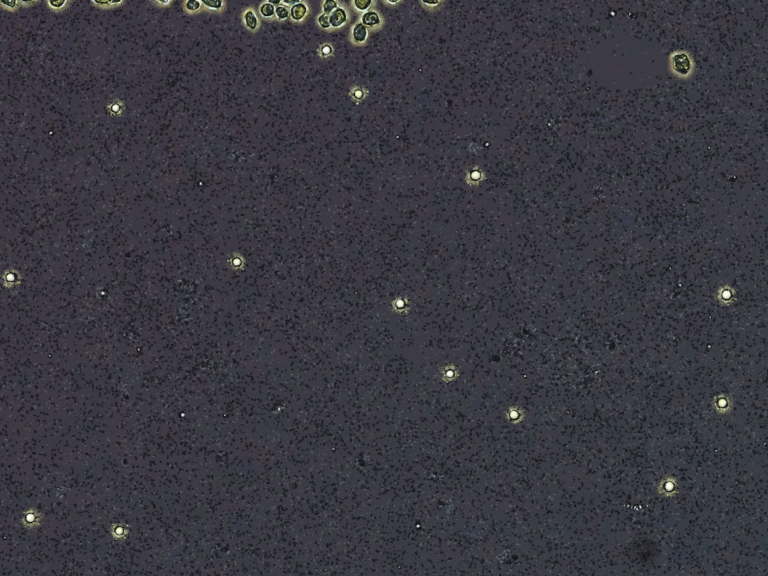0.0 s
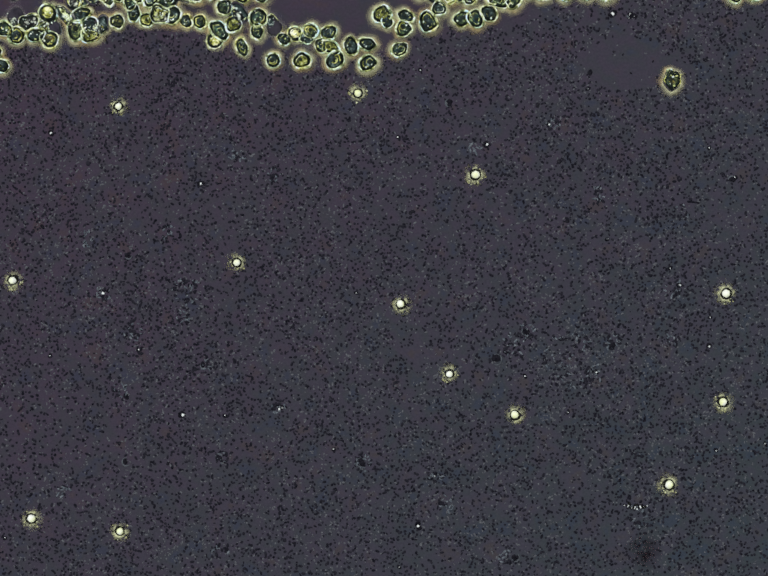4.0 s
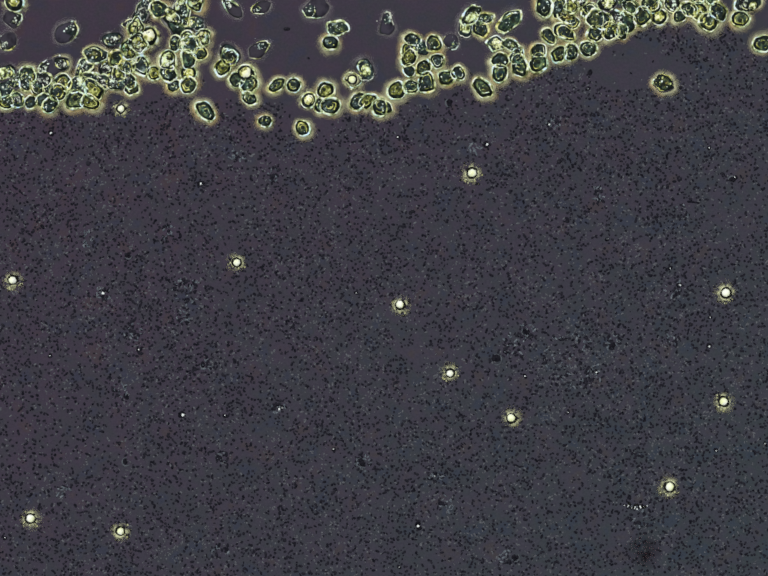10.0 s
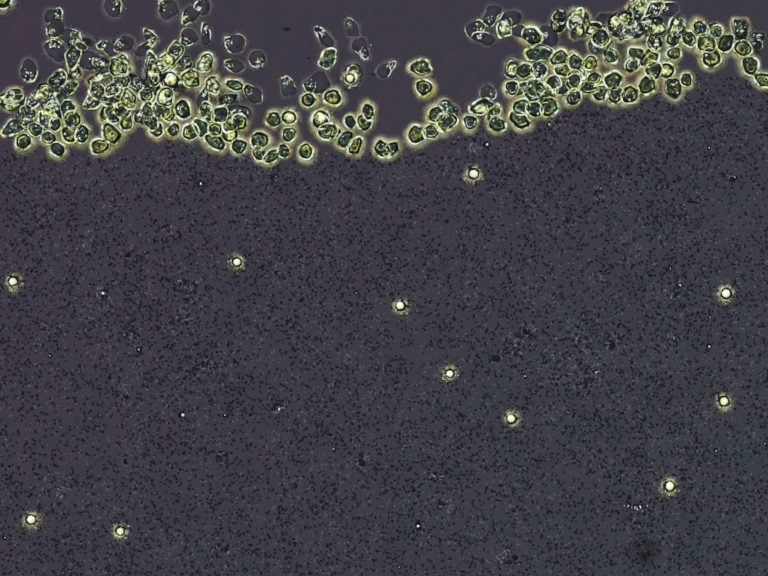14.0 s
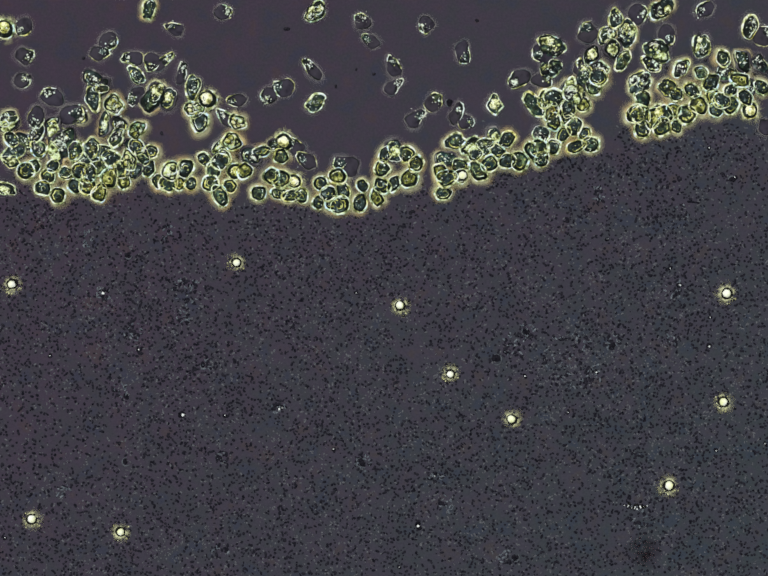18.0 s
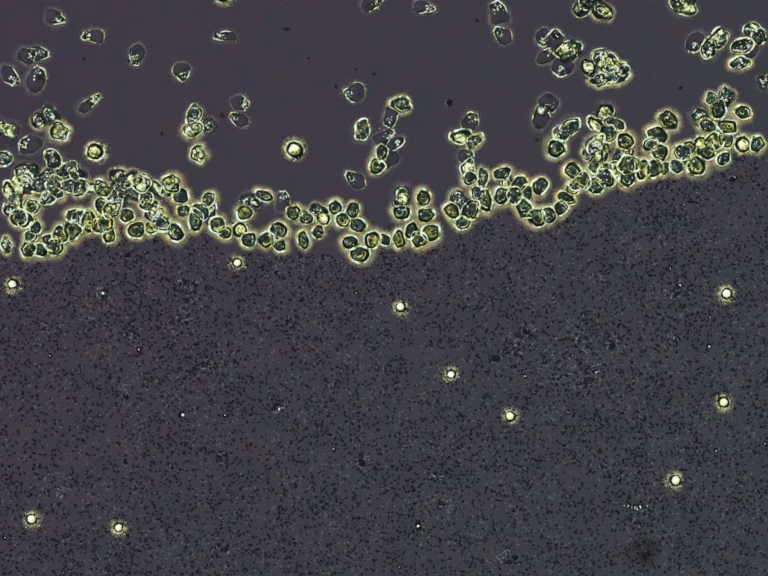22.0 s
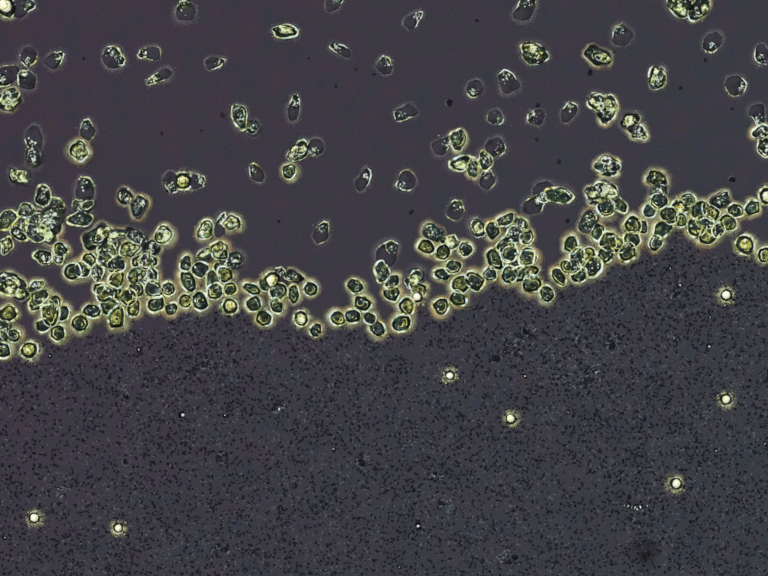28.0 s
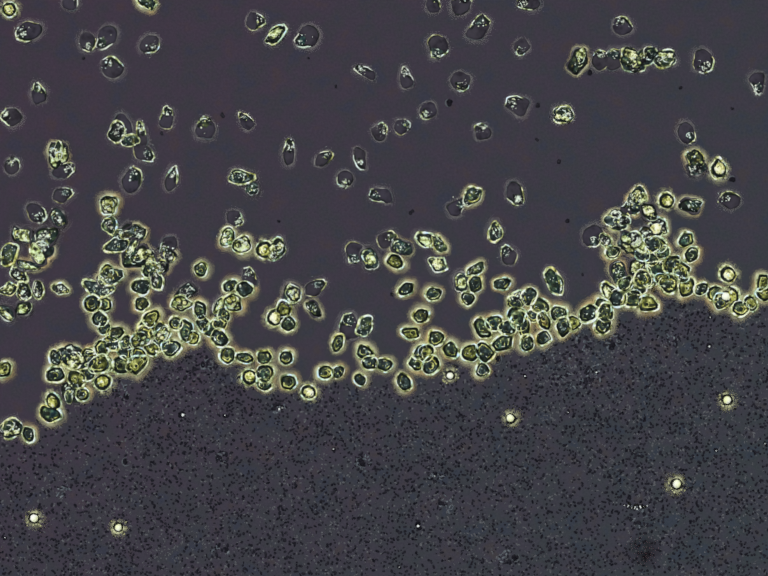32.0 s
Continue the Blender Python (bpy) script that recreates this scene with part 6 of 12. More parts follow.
    walk(CELLS[43], [at(0, 440, -59, 29), at(2, 460, -35, 56), at(3, 460, 5, 23), at(6, 470, 20, 5), at(7, 480, 15, 4), at(8, 470, 65, -30), at(9, 490, 135, -40), at(10, 485, 165, -34), at(11, 475, 200, -52), at(12, 460, 225, -33), at(13, 465, 245, 2), at(14, 490, 300, -16), at(17, 510, 380, -15), at(18, 530, 395, 1), at(19, 530, 410, -24), at(20, 525, 425, -23), at(21, 530, 465, -17), at(22, 510, 490, 8), at(23, 510, 500, 15), at(24, 490, 535, 44), at(25, 505, 555, 60), at(28, 520, 620, 33), at(29, 550, 640, 52), at(30, 580, 670, 52), at(31, 590, 680, 56), at(32, 590, 660, 55)])
    walk(CELLS[44], [at(0, 943, -58, 149), at(2, 970, -35, 127), at(3, 970, 5, 117), at(6, 970, 90, 107), at(7, 990, 115, 69), at(8, 1000, 125, 38), at(9, 1040, 140, 35), at(10, 1020, 150, 73), at(11, 980, 195, 77), at(12, 1015, 195, 58), at(13, 1040, 220, 23), at(14, 1065, 220, 7), at(17, 1015, 300, 41), at(18, 1000, 335, 26), at(19, 1005, 355, 52), at(20, 1030, 370, 60), at(21, 1015, 390, 29), at(22, 1025, 400, 61), at(23, 1040, 440, 56), at(24, 1020, 455, 21), at(25, 1015, 475, 50), at(28, 1040, 560, 59), at(29, 1000, 580, 28), at(30, 980, 615, 21), at(31, 1000, 640, 15), at(32, 1010, 660, -6)])
    walk(CELLS[45], [at(0, 984, -62, 308), at(2, 1000, -35, 334), at(3, 1000, 5, 306), at(6, 990, 62, 323), at(7, 1000, 85, 338), at(8, 955, 80, 313), at(9, 975, 98, 333), at(10, 1020, 125, 351), at(11, 1030, 170, 339), at(12, 1050, 185, 367), at(13, 1050, 190, 347), at(14, 1090, 225, 322), at(17, 1065, 305, 338), at(18, 1035, 330, 367), at(19, 1030, 355, 384), at(20, 1060, 360, 404), at(21, 1045, 385, 394), at(22, 1050, 400, 429), at(23, 1050, 410, 401), at(24, 1045, 405, 427), at(25, 1025, 440, 417), at(28, 1040, 520, 381), at(29, 1025, 570, 370), at(30, 1010, 600, 351), at(31, 1020, 615, 366), at(32, 1035, 670, 333)])
    walk(CELLS[46], [at(0, 60, -59, 20), at(2, 100, -35, 12), at(3, 100, 8, -20), at(6, 65, 38, -42), at(7, 35, 8, -77), at(8, 35, 12, -98), at(9, 35, 5, -62), at(10, 30, 5, -36), at(11, 30, 5, -12), at(12, 30, -35, -34), at(17, -40, 60, -46), at(18, 10, 60, -29), at(19, -40, 60, -42), at(22, -40, 225, -25), at(23, 20, 225, 0), at(24, -40, 225, -10), at(32, -40, 225, -18)])
    walk(CELLS[47], [at(0, 211, -61, 86), at(2, 190, -35, 102), at(3, 190, 15, 135), at(6, 170, 80, 110), at(7, 175, 85, 76), at(8, 170, 105, 61), at(9, 160, 140, 27), at(10, 185, 165, 17), at(11, 190, 195, 54), at(12, 190, 205, 32), at(13, 200, 220, 23), at(14, 235, 235, -12), at(17, 215, 305, 4), at(18, 230, 325, -2), at(19, 225, 340, 0), at(20, 225, 365, 33), at(21, 205, 385, 16), at(22, 170, 445, 25), at(23, 155, 455, 6), at(24, 165, 460, 39), at(25, 240, 490, 76), at(28, 240, 540, 66), at(29, 250, 575, 99), at(30, 240, 575, 74), at(31, 255, 565, 39), at(32, 290, 585, 31)])
    walk(CELLS[48], [at(0, 48, -56, 72), at(2, 60, -35, 79), at(3, 60, 22, 42), at(6, 60, 70, 20), at(7, 70, 105, 3), at(8, 80, 95, -7), at(9, 75, 140, 14), at(10, 85, 165, 11), at(11, 115, 165, 29), at(12, 130, 170, 62), at(13, 140, 175, 53), at(14, 120, 165, 57), at(17, 120, 240, 87), at(18, 125, 285, 75), at(19, 145, 290, 103), at(20, 140, 340, 74), at(21, 125, 275, 88), at(22, 110, 325, 122), at(23, 100, 330, 90), at(24, 110, 345, 78), at(25, 75, 320, 100), at(28, 90, 400, 91), at(29, 145, 365, 60), at(30, 155, 355, 42), at(31, 190, 400, 58), at(32, 240, 270, 79)])
    walk(CELLS[49], [at(0, 587, -67, 259), at(2, 600, -35, 291), at(3, 600, 30, 327), at(6, 612, 97, 300), at(7, 597, 120, 279), at(8, 625, 140, 246), at(9, 620, 188, 234), at(10, 630, 205, 237), at(11, 650, 235, 225), at(12, 660, 240, 237), at(13, 620, 220, 201), at(14, 590, 240, 165), at(17, 575, 350, 161), at(18, 600, 370, 147), at(19, 595, 350, 140), at(20, 620, 405, 151), at(21, 620, 430, 156), at(22, 660, 445, 121), at(23, 630, 460, 89), at(24, 610, 510, 53), at(25, 630, 550, 72), at(28, 615, 650, 105), at(29, 600, 690, 131), at(30, 650, 755, 127), at(31, 650, 785, 148), at(32, 630, 800, 154)])
    walk(CELLS[50], [at(0, 51, -77, 28), at(3, 25, -35, -22), at(6, 25, 12, -72), at(7, 25, -35, -22), at(10, 195, -35, 0), at(11, 195, 65, -50), at(12, 210, 85, -53), at(13, 215, 100, -72), at(14, 225, 100, -22), at(17, 240, 120, -53), at(18, 275, 120, -3), at(19, 225, 115, 47), at(20, 230, 125, -3), at(21, 215, 170, -53), at(22, 195, 75, -3), at(23, 260, 95, -17), at(24, 265, 130, -67), at(25, 315, 185, -48), at(28, 310, 110, 2), at(29, 275, 185, -48), at(30, 265, 205, -98), at(31, 385, 285, -48), at(32, 340, 245, -98)])
    walk(CELLS[51], [at(0, -68, 71, 200), at(3, -40, 118, 220), at(6, 8, 118, 208), at(7, 15, 155, 186), at(8, 25, 170, 194), at(9, 15, 200, 174), at(10, 35, 205, 201), at(11, 55, 225, 166), at(12, 58, 240, 132), at(13, 85, 260, 121), at(14, 95, 245, 146), at(17, 75, 300, 171), at(18, 80, 305, 154), at(19, 45, 310, 162), at(20, 40, 335, 179), at(21, 45, 310, 215), at(22, 10, 325, 241), at(23, 20, 345, 222), at(24, 40, 345, 244), at(25, 25, 380, 237), at(28, 55, 430, 226), at(29, 75, 405, 233), at(30, 145, 410, 251), at(31, 190, 440, 271), at(32, 225, 460, 303)])
    walk(CELLS[52], [at(0, 156, -79, 273), at(3, 190, -35, 305), at(6, 190, 22, 302), at(7, 175, 5, 286), at(8, 205, 60, 254), at(9, 230, 80, 231), at(10, 230, 82, 201), at(11, 225, 85, 198), at(12, 215, 135, 171), at(13, 195, 155, 196), at(14, 205, 130, 169), at(17, 130, 165, 178), at(18, 190, 160, 163), at(19, 180, 80, 147), at(20, 180, 110, 123), at(21, 165, 200, 118), at(22, 105, 235, 139), at(23, 140, 190, 142), at(24, 155, 215, 141), at(25, 110, 300, 120), at(28, 70, 320, 106), at(29, 95, 360, 132), at(30, 95, 350, 99), at(31, 125, 440, 111), at(32, 120, 445, 133)])
    walk(CELLS[53], [at(0, 228, -65, 121), at(3, 245, -35, 96), at(6, 245, 10, 83), at(7, 270, 30, 106), at(8, 250, 50, 72), at(9, 260, 95, 102), at(10, 265, 120, 111), at(11, 310, 135, 88), at(12, 320, 130, 121), at(13, 285, 175, 109), at(14, 300, 195, 119), at(17, 290, 285, 117), at(18, 310, 310, 89), at(19, 310, 340, 78), at(20, 330, 370, 51), at(21, 310, 385, 67), at(22, 300, 405, 101), at(23, 290, 435, 67), at(24, 310, 430, 44), at(25, 350, 490, 40), at(28, 345, 590, 45), at(29, 400, 605, 39), at(30, 380, 635, 52), at(31, 380, 640, 90), at(32, 360, 660, 61)])
    walk(CELLS[54], [at(0, 333, -74, 174), at(3, 310, -35, 179), at(6, 310, 20, 211), at(7, 320, 30, 207), at(8, 310, 50, 217), at(9, 345, 60, 240), at(10, 380, 85, 248), at(11, 375, 135, 218), at(12, 395, 115, 204), at(13, 390, 110, 212), at(14, 420, 130, 243), at(17, 410, 180, 240), at(18, 400, 225, 206), at(19, 395, 255, 235), at(20, 325, 230, 234), at(21, 380, 240, 228), at(22, 395, 265, 200), at(23, 380, 355, 232), at(24, 370, 390, 217), at(25, 405, 420, 241), at(28, 420, 470, 247), at(29, 430, 460, 229), at(30, 425, 455, 239), at(31, 435, 440, 221), at(32, 465, 485, 257)])
    walk(CELLS[55], [at(0, 390, -68, 253), at(3, 380, -35, 225), at(6, 380, 25, 258), at(7, 345, 60, 271), at(8, 370, 100, 265), at(9, 350, 110, 295), at(10, 345, 125, 263), at(11, 360, 140, 288), at(12, 360, 135, 266), at(13, 365, 165, 230), at(14, 340, 200, 256), at(17, 360, 260, 282), at(18, 350, 350, 245), at(19, 330, 330, 259), at(20, 320, 345, 293), at(21, 315, 345, 322), at(22, 290, 375, 326), at(23, 325, 345, 352), at(24, 270, 385, 376), at(25, 375, 390, 377), at(28, 335, 480, 408), at(29, 390, 510, 384), at(30, 415, 500, 361), at(31, 430, 470, 352), at(32, 495, 500, 380)])
    walk(CELLS[56], [at(0, 440, -71, 111), at(3, 415, -35, 117), at(6, 415, 20, 145), at(7, 410, 70, 134), at(8, 405, 90, 122), at(9, 405, 115, 104), at(10, 385, 120, 90), at(11, 405, 150, 127), at(12, 400, 185, 109), at(13, 375, 215, 124), at(14, 410, 260, 108), at(17, 415, 320, 77), at(18, 435, 350, 76), at(19, 410, 360, 96), at(20, 410, 385, 86), at(21, 430, 415, 105), at(22, 410, 430, 132), at(23, 410, 430, 106), at(24, 410, 440, 73), at(25, 435, 460, 69), at(28, 435, 570, 79), at(29, 465, 625, 49), at(30, 460, 625, 36), at(31, 430, 640, 0), at(32, 435, 670, 31)])
    walk(CELLS[57], [at(0, 464, -74, 135), at(3, 455, -35, 185), at(6, 455, 10, 235), at(7, 455, 15, 270), at(8, 420, 20, 220), at(9, 425, 35, 270), at(10, 478, 20, 320), at(11, 460, 120, 270), at(12, 475, 85, 320), at(13, 435, 105, 270), at(14, 415, 205, 259), at(17, 420, 205, 309), at(18, 465, 245, 318), at(19, 500, 275, 319), at(20, 435, 325, 269), at(21, 450, 350, 301), at(22, 430, 440, 257), at(23, 460, 450, 307), at(24, 430, 450, 257), at(25, 440, 400, 207), at(28, 450, 465, 257), at(29, 475, 455, 307), at(30, 470, 370, 357), at(31, 425, 385, 307), at(32, 350, 370, 257)])
    walk(CELLS[58], [at(0, 896, -68, 271), at(3, 935, -35, 301), at(6, 935, 10, 279), at(7, 950, 5, 259), at(8, 950, -35, 264), at(10, 870, -35, 293), at(11, 870, 95, 330), at(12, 880, 145, 334), at(13, 880, 135, 342), at(14, 860, 140, 358), at(17, 930, 245, 371), at(18, 930, 290, 372), at(19, 895, 260, 373), at(20, 835, 265, 386), at(21, 805, 205, 383), at(22, 820, 215, 353), at(23, 945, 145, 391), at(24, 860, 165, 415), at(25, 915, 235, 413), at(28, 935, 285, 447), at(29, 980, 345, 444), at(30, 970, 360, 434), at(31, 980, 320, 426), at(32, 965, 400, 408)])
    walk(CELLS[59], [at(0, 1046, -63, 137), at(3, 1070, -35, 150), at(6, 1070, 12, 168), at(7, 1070, 5, 133), at(8, 1050, 5, 160), at(9, 1080, 38, 136), at(10, 1120, 75, 133), at(11, 1120, 125, 113), at(12, 1120, 155, 76), at(13, 1120, 170, 51), at(14, 1150, 180, 49), at(17, 1150, 255, 66), at(18, 1150, 275, 58), at(19, 1130, 325, 52), at(20, 1140, 330, 78), at(21, 1115, 350, 87), at(22, 1075, 395, 99), at(23, 1075, 425, 107), at(24, 1060, 450, 89), at(25, 1045, 465, 123), at(28, 1050, 540, 108), at(29, 1060, 560, 86), at(30, 1065, 580, 117), at(31, 1055, 590, 113), at(32, 1050, 620, 132)])
    walk(CELLS[60], [at(0, 1135, -68, 80), at(3, 1130, -35, 67), at(6, 1130, 8, 34), at(7, 1135, 35, 38), at(8, 1145, 65, 34), at(9, 1120, 90, 25), at(10, 1140, 112, 52), at(11, 1145, 130, 39), at(12, 1150, 155, 22), at(13, 1145, 145, 55), at(14, 1170, 170, 72), at(17, 1155, 215, 75), at(18, 1130, 250, 93), at(19, 1150, 295, 128), at(20, 1175, 320, 93), at(21, 1160, 345, 123), at(22, 1190, 370, 92), at(23, 1205, 390, 69), at(24, 1185, 390, 64), at(25, 1165, 415, 72), at(28, 1165, 500, 91), at(29, 1195, 510, 103), at(30, 1220, 545, 93), at(31, 1215, 600, 129), at(32, 1230, 625, 136)])
    walk(CELLS[61], [at(0, 1232, -79, 242), at(3, 1195, -35, 251), at(6, 1195, 12, 274), at(7, 1205, 20, 294), at(8, 1205, 25, 317), at(9, 1215, 70, 353), at(10, 1200, 100, 374), at(11, 1200, 115, 408), at(12, 1190, 150, 403), at(13, 1205, 160, 388), at(14, 1225, 190, 375), at(17, 1225, 240, 364), at(18, 1205, 295, 355), at(19, 1185, 305, 353), at(20, 1195, 335, 322), at(21, 1200, 365, 326), at(22, 1215, 380, 333), at(23, 1210, 425, 321), at(24, 1215, 440, 303), at(25, 1180, 500, 340), at(28, 1180, 560, 362), at(29, 1190, 575, 385), at(30, 1160, 605, 401), at(31, 1130, 640, 368), at(32, 1140, 640, 353)])
    walk(CELLS[62], [at(0, 1271, -63, 282), at(3, 1235, -35, 258), at(6, 1235, 12, 279), at(7, 1240, 12, 308), at(8, 1235, 30, 308), at(9, 1225, 35, 324), at(10, 1230, 45, 299), at(11, 1230, 50, 303), at(12, 1230, 75, 297), at(13, 1235, 70, 267), at(14, 1225, 80, 262), at(17, 1210, 160, 232), at(18, 1220, 160, 261), at(19, 1225, 180, 271), at(20, 1260, 260, 257), at(21, 1260, 265, 282), at(22, 1240, 275, 266), at(23, 1270, 340, 231), at(24, 1245, 380, 266), at(25, 1245, 395, 269), at(28, 1235, 425, 235), at(29, 1215, 470, 268), at(30, 1255, 530, 253), at(31, 1255, 590, 272), at(32, 1260, 610, 303)])
    walk(CELLS[63], [at(0, 1531, -81, 282), at(3, 1500, -35, 265), at(6, 1500, 18, 278), at(7, 1490, 15, 298), at(8, 1490, 38, 289), at(9, 1508, 45, 316), at(10, 1510, 40, 353), at(11, 1505, 35, 331), at(12, 1510, 70, 344), at(13, 1510, 85, 315), at(14, 1515, 100, 331), at(17, 1500, 155, 296), at(18, 1455, 200, 287), at(19, 1475, 220, 306), at(20, 1455, 245, 317), at(21, 1460, 245, 310), at(22, 1480, 285, 284), at(23, 1480, 310, 307), at(24, 1510, 350, 313), at(25, 1490, 370, 291), at(28, 1485, 455, 318), at(29, 1440, 470, 335), at(30, 1450, 520, 348), at(31, 1475, 560, 343), at(32, 1460, 600, 361)])
    walk(CELLS[64], [at(0, 230, -75, 82), at(3, 215, -35, 51), at(6, 215, 30, 55), at(7, 255, 45, 46), at(8, 225, 75, 36), at(9, 230, 120, 61), at(10, 245, 150, 84), at(11, 245, 160, 51), at(12, 240, 180, 88), at(13, 230, 225, 54), at(14, 260, 250, 88), at(17, 250, 355, 63), at(18, 255, 370, 98), at(19, 260, 380, 107), at(20, 260, 445, 129), at(21, 265, 450, 101), at(22, 225, 480, 92), at(23, 260, 485, 86), at(24, 235, 510, 88), at(25, 280, 540, 85), at(28, 275, 630, 77), at(29, 290, 655, 100), at(30, 305, 670, 127), at(31, 330, 680, 99), at(32, 310, 710, 137)])
    walk(CELLS[65], [at(0, 1080, -62, 221), at(3, 1085, -35, 190), at(6, 1085, 30, 189), at(7, 1100, 70, 215), at(8, 1095, 100, 183), at(9, 1095, 110, 214), at(10, 1098, 130, 209), at(11, 1090, 165, 187), at(12, 1080, 165, 199), at(13, 1090, 195, 222), at(14, 1120, 220, 219), at(17, 1090, 305, 216), at(18, 1060, 330, 243), at(19, 1060, 350, 273), at(20, 1110, 370, 246), at(21, 1080, 415, 255), at(22, 1095, 445, 289), at(23, 1120, 480, 319), at(24, 1110, 485, 291), at(25, 1055, 500, 326), at(28, 1085, 580, 339), at(29, 1085, 600, 370), at(30, 1020, 630, 361), at(31, 1040, 640, 399), at(32, 1060, 655, 418)])
    walk(CELLS[66], [at(0, 1079, -60, 192), at(3, 1110, -35, 198), at(6, 1110, 30, 182), at(7, 1105, 42, 187), at(8, 1105, 75, 217), at(9, 1090, 80, 197), at(10, 1100, 105, 193), at(11, 1095, 110, 178), at(12, 1110, 130, 203), at(13, 1110, 140, 179), at(14, 1130, 170, 216), at(17, 1120, 260, 227), at(18, 1130, 300, 265), at(19, 1120, 345, 247), at(20, 1130, 360, 236), at(21, 1140, 370, 217), at(22, 1145, 425, 236), at(23, 1180, 455, 204), at(24, 1180, 475, 173), at(25, 1165, 490, 199), at(28, 1170, 545, 223), at(29, 1150, 555, 251), at(30, 1130, 620, 261), at(31, 1100, 660, 242), at(32, 1110, 690, 223)])
    walk(CELLS[67], [at(0, 1182, -64, 67), at(3, 1155, -35, 94), at(6, 1155, 30, 74), at(7, 1175, 42, 52), at(8, 1185, 55, 88), at(9, 1165, 88, 68), at(10, 1165, 108, 80), at(11, 1160, 145, 113), at(12, 1150, 170, 82), at(13, 1150, 165, 56), at(14, 1170, 200, 60), at(17, 1130, 275, 38), at(18, 1105, 325, 75), at(19, 1085, 350, 75), at(20, 1120, 400, 107), at(21, 1120, 430, 122), at(22, 1120, 440, 105), at(23, 1150, 445, 85), at(24, 1150, 475, 87), at(25, 1125, 525, 83), at(28, 1115, 600, 116), at(29, 1100, 620, 98), at(30, 1095, 640, 84), at(31, 1060, 660, 71), at(32, 1075, 700, 90)])
    walk(CELLS[68], [at(0, 1581, -63, 213), at(3, 1542, -35, 190), at(6, 1542, 30, 166), at(7, 1550, 48, 150), at(8, 1550, 65, 159), at(9, 1560, 85, 180), at(10, 1555, 90, 168), at(11, 1545, 95, 201), at(12, 1540, 90, 234), at(13, 1530, 120, 253), at(14, 1530, 135, 259), at(17, 1510, 195, 227), at(18, 1490, 215, 237), at(19, 1495, 265, 256), at(20, 1430, 265, 294), at(21, 1440, 265, 316), at(22, 1440, 310, 306), at(23, 1415, 325, 323), at(24, 1440, 380, 291), at(25, 1400, 370, 281), at(28, 1365, 440, 293), at(29, 1325, 455, 261), at(30, 1370, 440, 292), at(31, 1330, 470, 314), at(32, 1340, 500, 331)])
    walk(CELLS[69], [at(0, -87, 104, 22), at(3, -40, 138, 29), at(6, 30, 138, 9), at(7, 42, 155, -17), at(8, 48, 170, 7), at(9, 55, 187, 20), at(10, 65, 210, -6), at(11, 80, 225, -13), at(12, 90, 265, -25), at(13, 105, 275, 12), at(14, 115, 255, 24), at(17, 100, 320, 6), at(18, 110, 340, -11), at(19, 75, 370, 20), at(20, 85, 390, 25), at(21, 115, 425, 29), at(22, 75, 465, 32), at(23, 120, 465, 9), at(24, 105, 500, -27), at(25, 170, 545, -26), at(28, 205, 590, -47), at(29, 210, 590, -17), at(30, 230, 620, -19), at(31, 240, 630, -30), at(32, 215, 670, 3)])
    walk(CELLS[70], [at(0, 291, -77, 289), at(3, 285, -35, 292), at(6, 285, 35, 278), at(7, 295, 45, 304), at(8, 265, 65, 290), at(9, 270, 110, 309), at(10, 260, 135, 334), at(11, 245, 135, 320), at(12, 240, 130, 332), at(13, 240, 140, 299), at(14, 250, 165, 336), at(17, 235, 265, 299), at(18, 280, 300, 304), at(19, 275, 310, 319), at(20, 260, 340, 299), at(21, 240, 390, 300), at(22, 210, 420, 289), at(23, 235, 430, 273), at(24, 225, 490, 264), at(25, 255, 515, 286), at(28, 280, 590, 295), at(29, 325, 620, 262), at(30, 290, 650, 291), at(31, 300, 690, 325), at(32, 285, 725, 305)])
    walk(CELLS[71], [at(0, 415, -69, 169), at(3, 400, -35, 199), at(6, 400, 35, 218), at(7, 390, 45, 191), at(8, 375, 55, 200), at(9, 370, 85, 175), at(10, 390, 92, 194), at(11, 395, 130, 191), at(12, 430, 135, 227), at(13, 435, 215, 199), at(14, 450, 235, 205), at(17, 450, 295, 171), at(18, 450, 330, 179), at(19, 400, 325, 142), at(20, 420, 360, 126), at(21, 400, 395, 130), at(22, 370, 400, 118), at(23, 380, 435, 89), at(24, 360, 450, 109), at(25, 385, 480, 146), at(28, 410, 550, 169), at(29, 445, 595, 161), at(30, 460, 600, 164), at(31, 480, 600, 159), at(32, 500, 590, 155)])
    walk(CELLS[72], [at(0, 1074, -73, 239), at(3, 1065, -35, 247), at(6, 1065, 35, 218), at(7, 1050, 65, 241), at(8, 1060, 45, 265), at(9, 1035, 95, 245), at(10, 1055, 115, 222), at(11, 1050, 150, 207), at(12, 1070, 150, 173), at(13, 1070, 170, 164), at(14, 1085, 195, 137), at(17, 1060, 275, 123), at(18, 1015, 310, 137), at(19, 1010, 315, 107), at(20, 1020, 315, 129), at(21, 995, 295, 165), at(22, 1025, 355, 188), at(23, 1030, 375, 224), at(24, 1010, 380, 205), at(25, 975, 400, 225), at(28, 1030, 500, 215), at(29, 1030, 530, 202), at(30, 1000, 570, 237), at(31, 1040, 540, 217), at(32, 1025, 580, 182)])
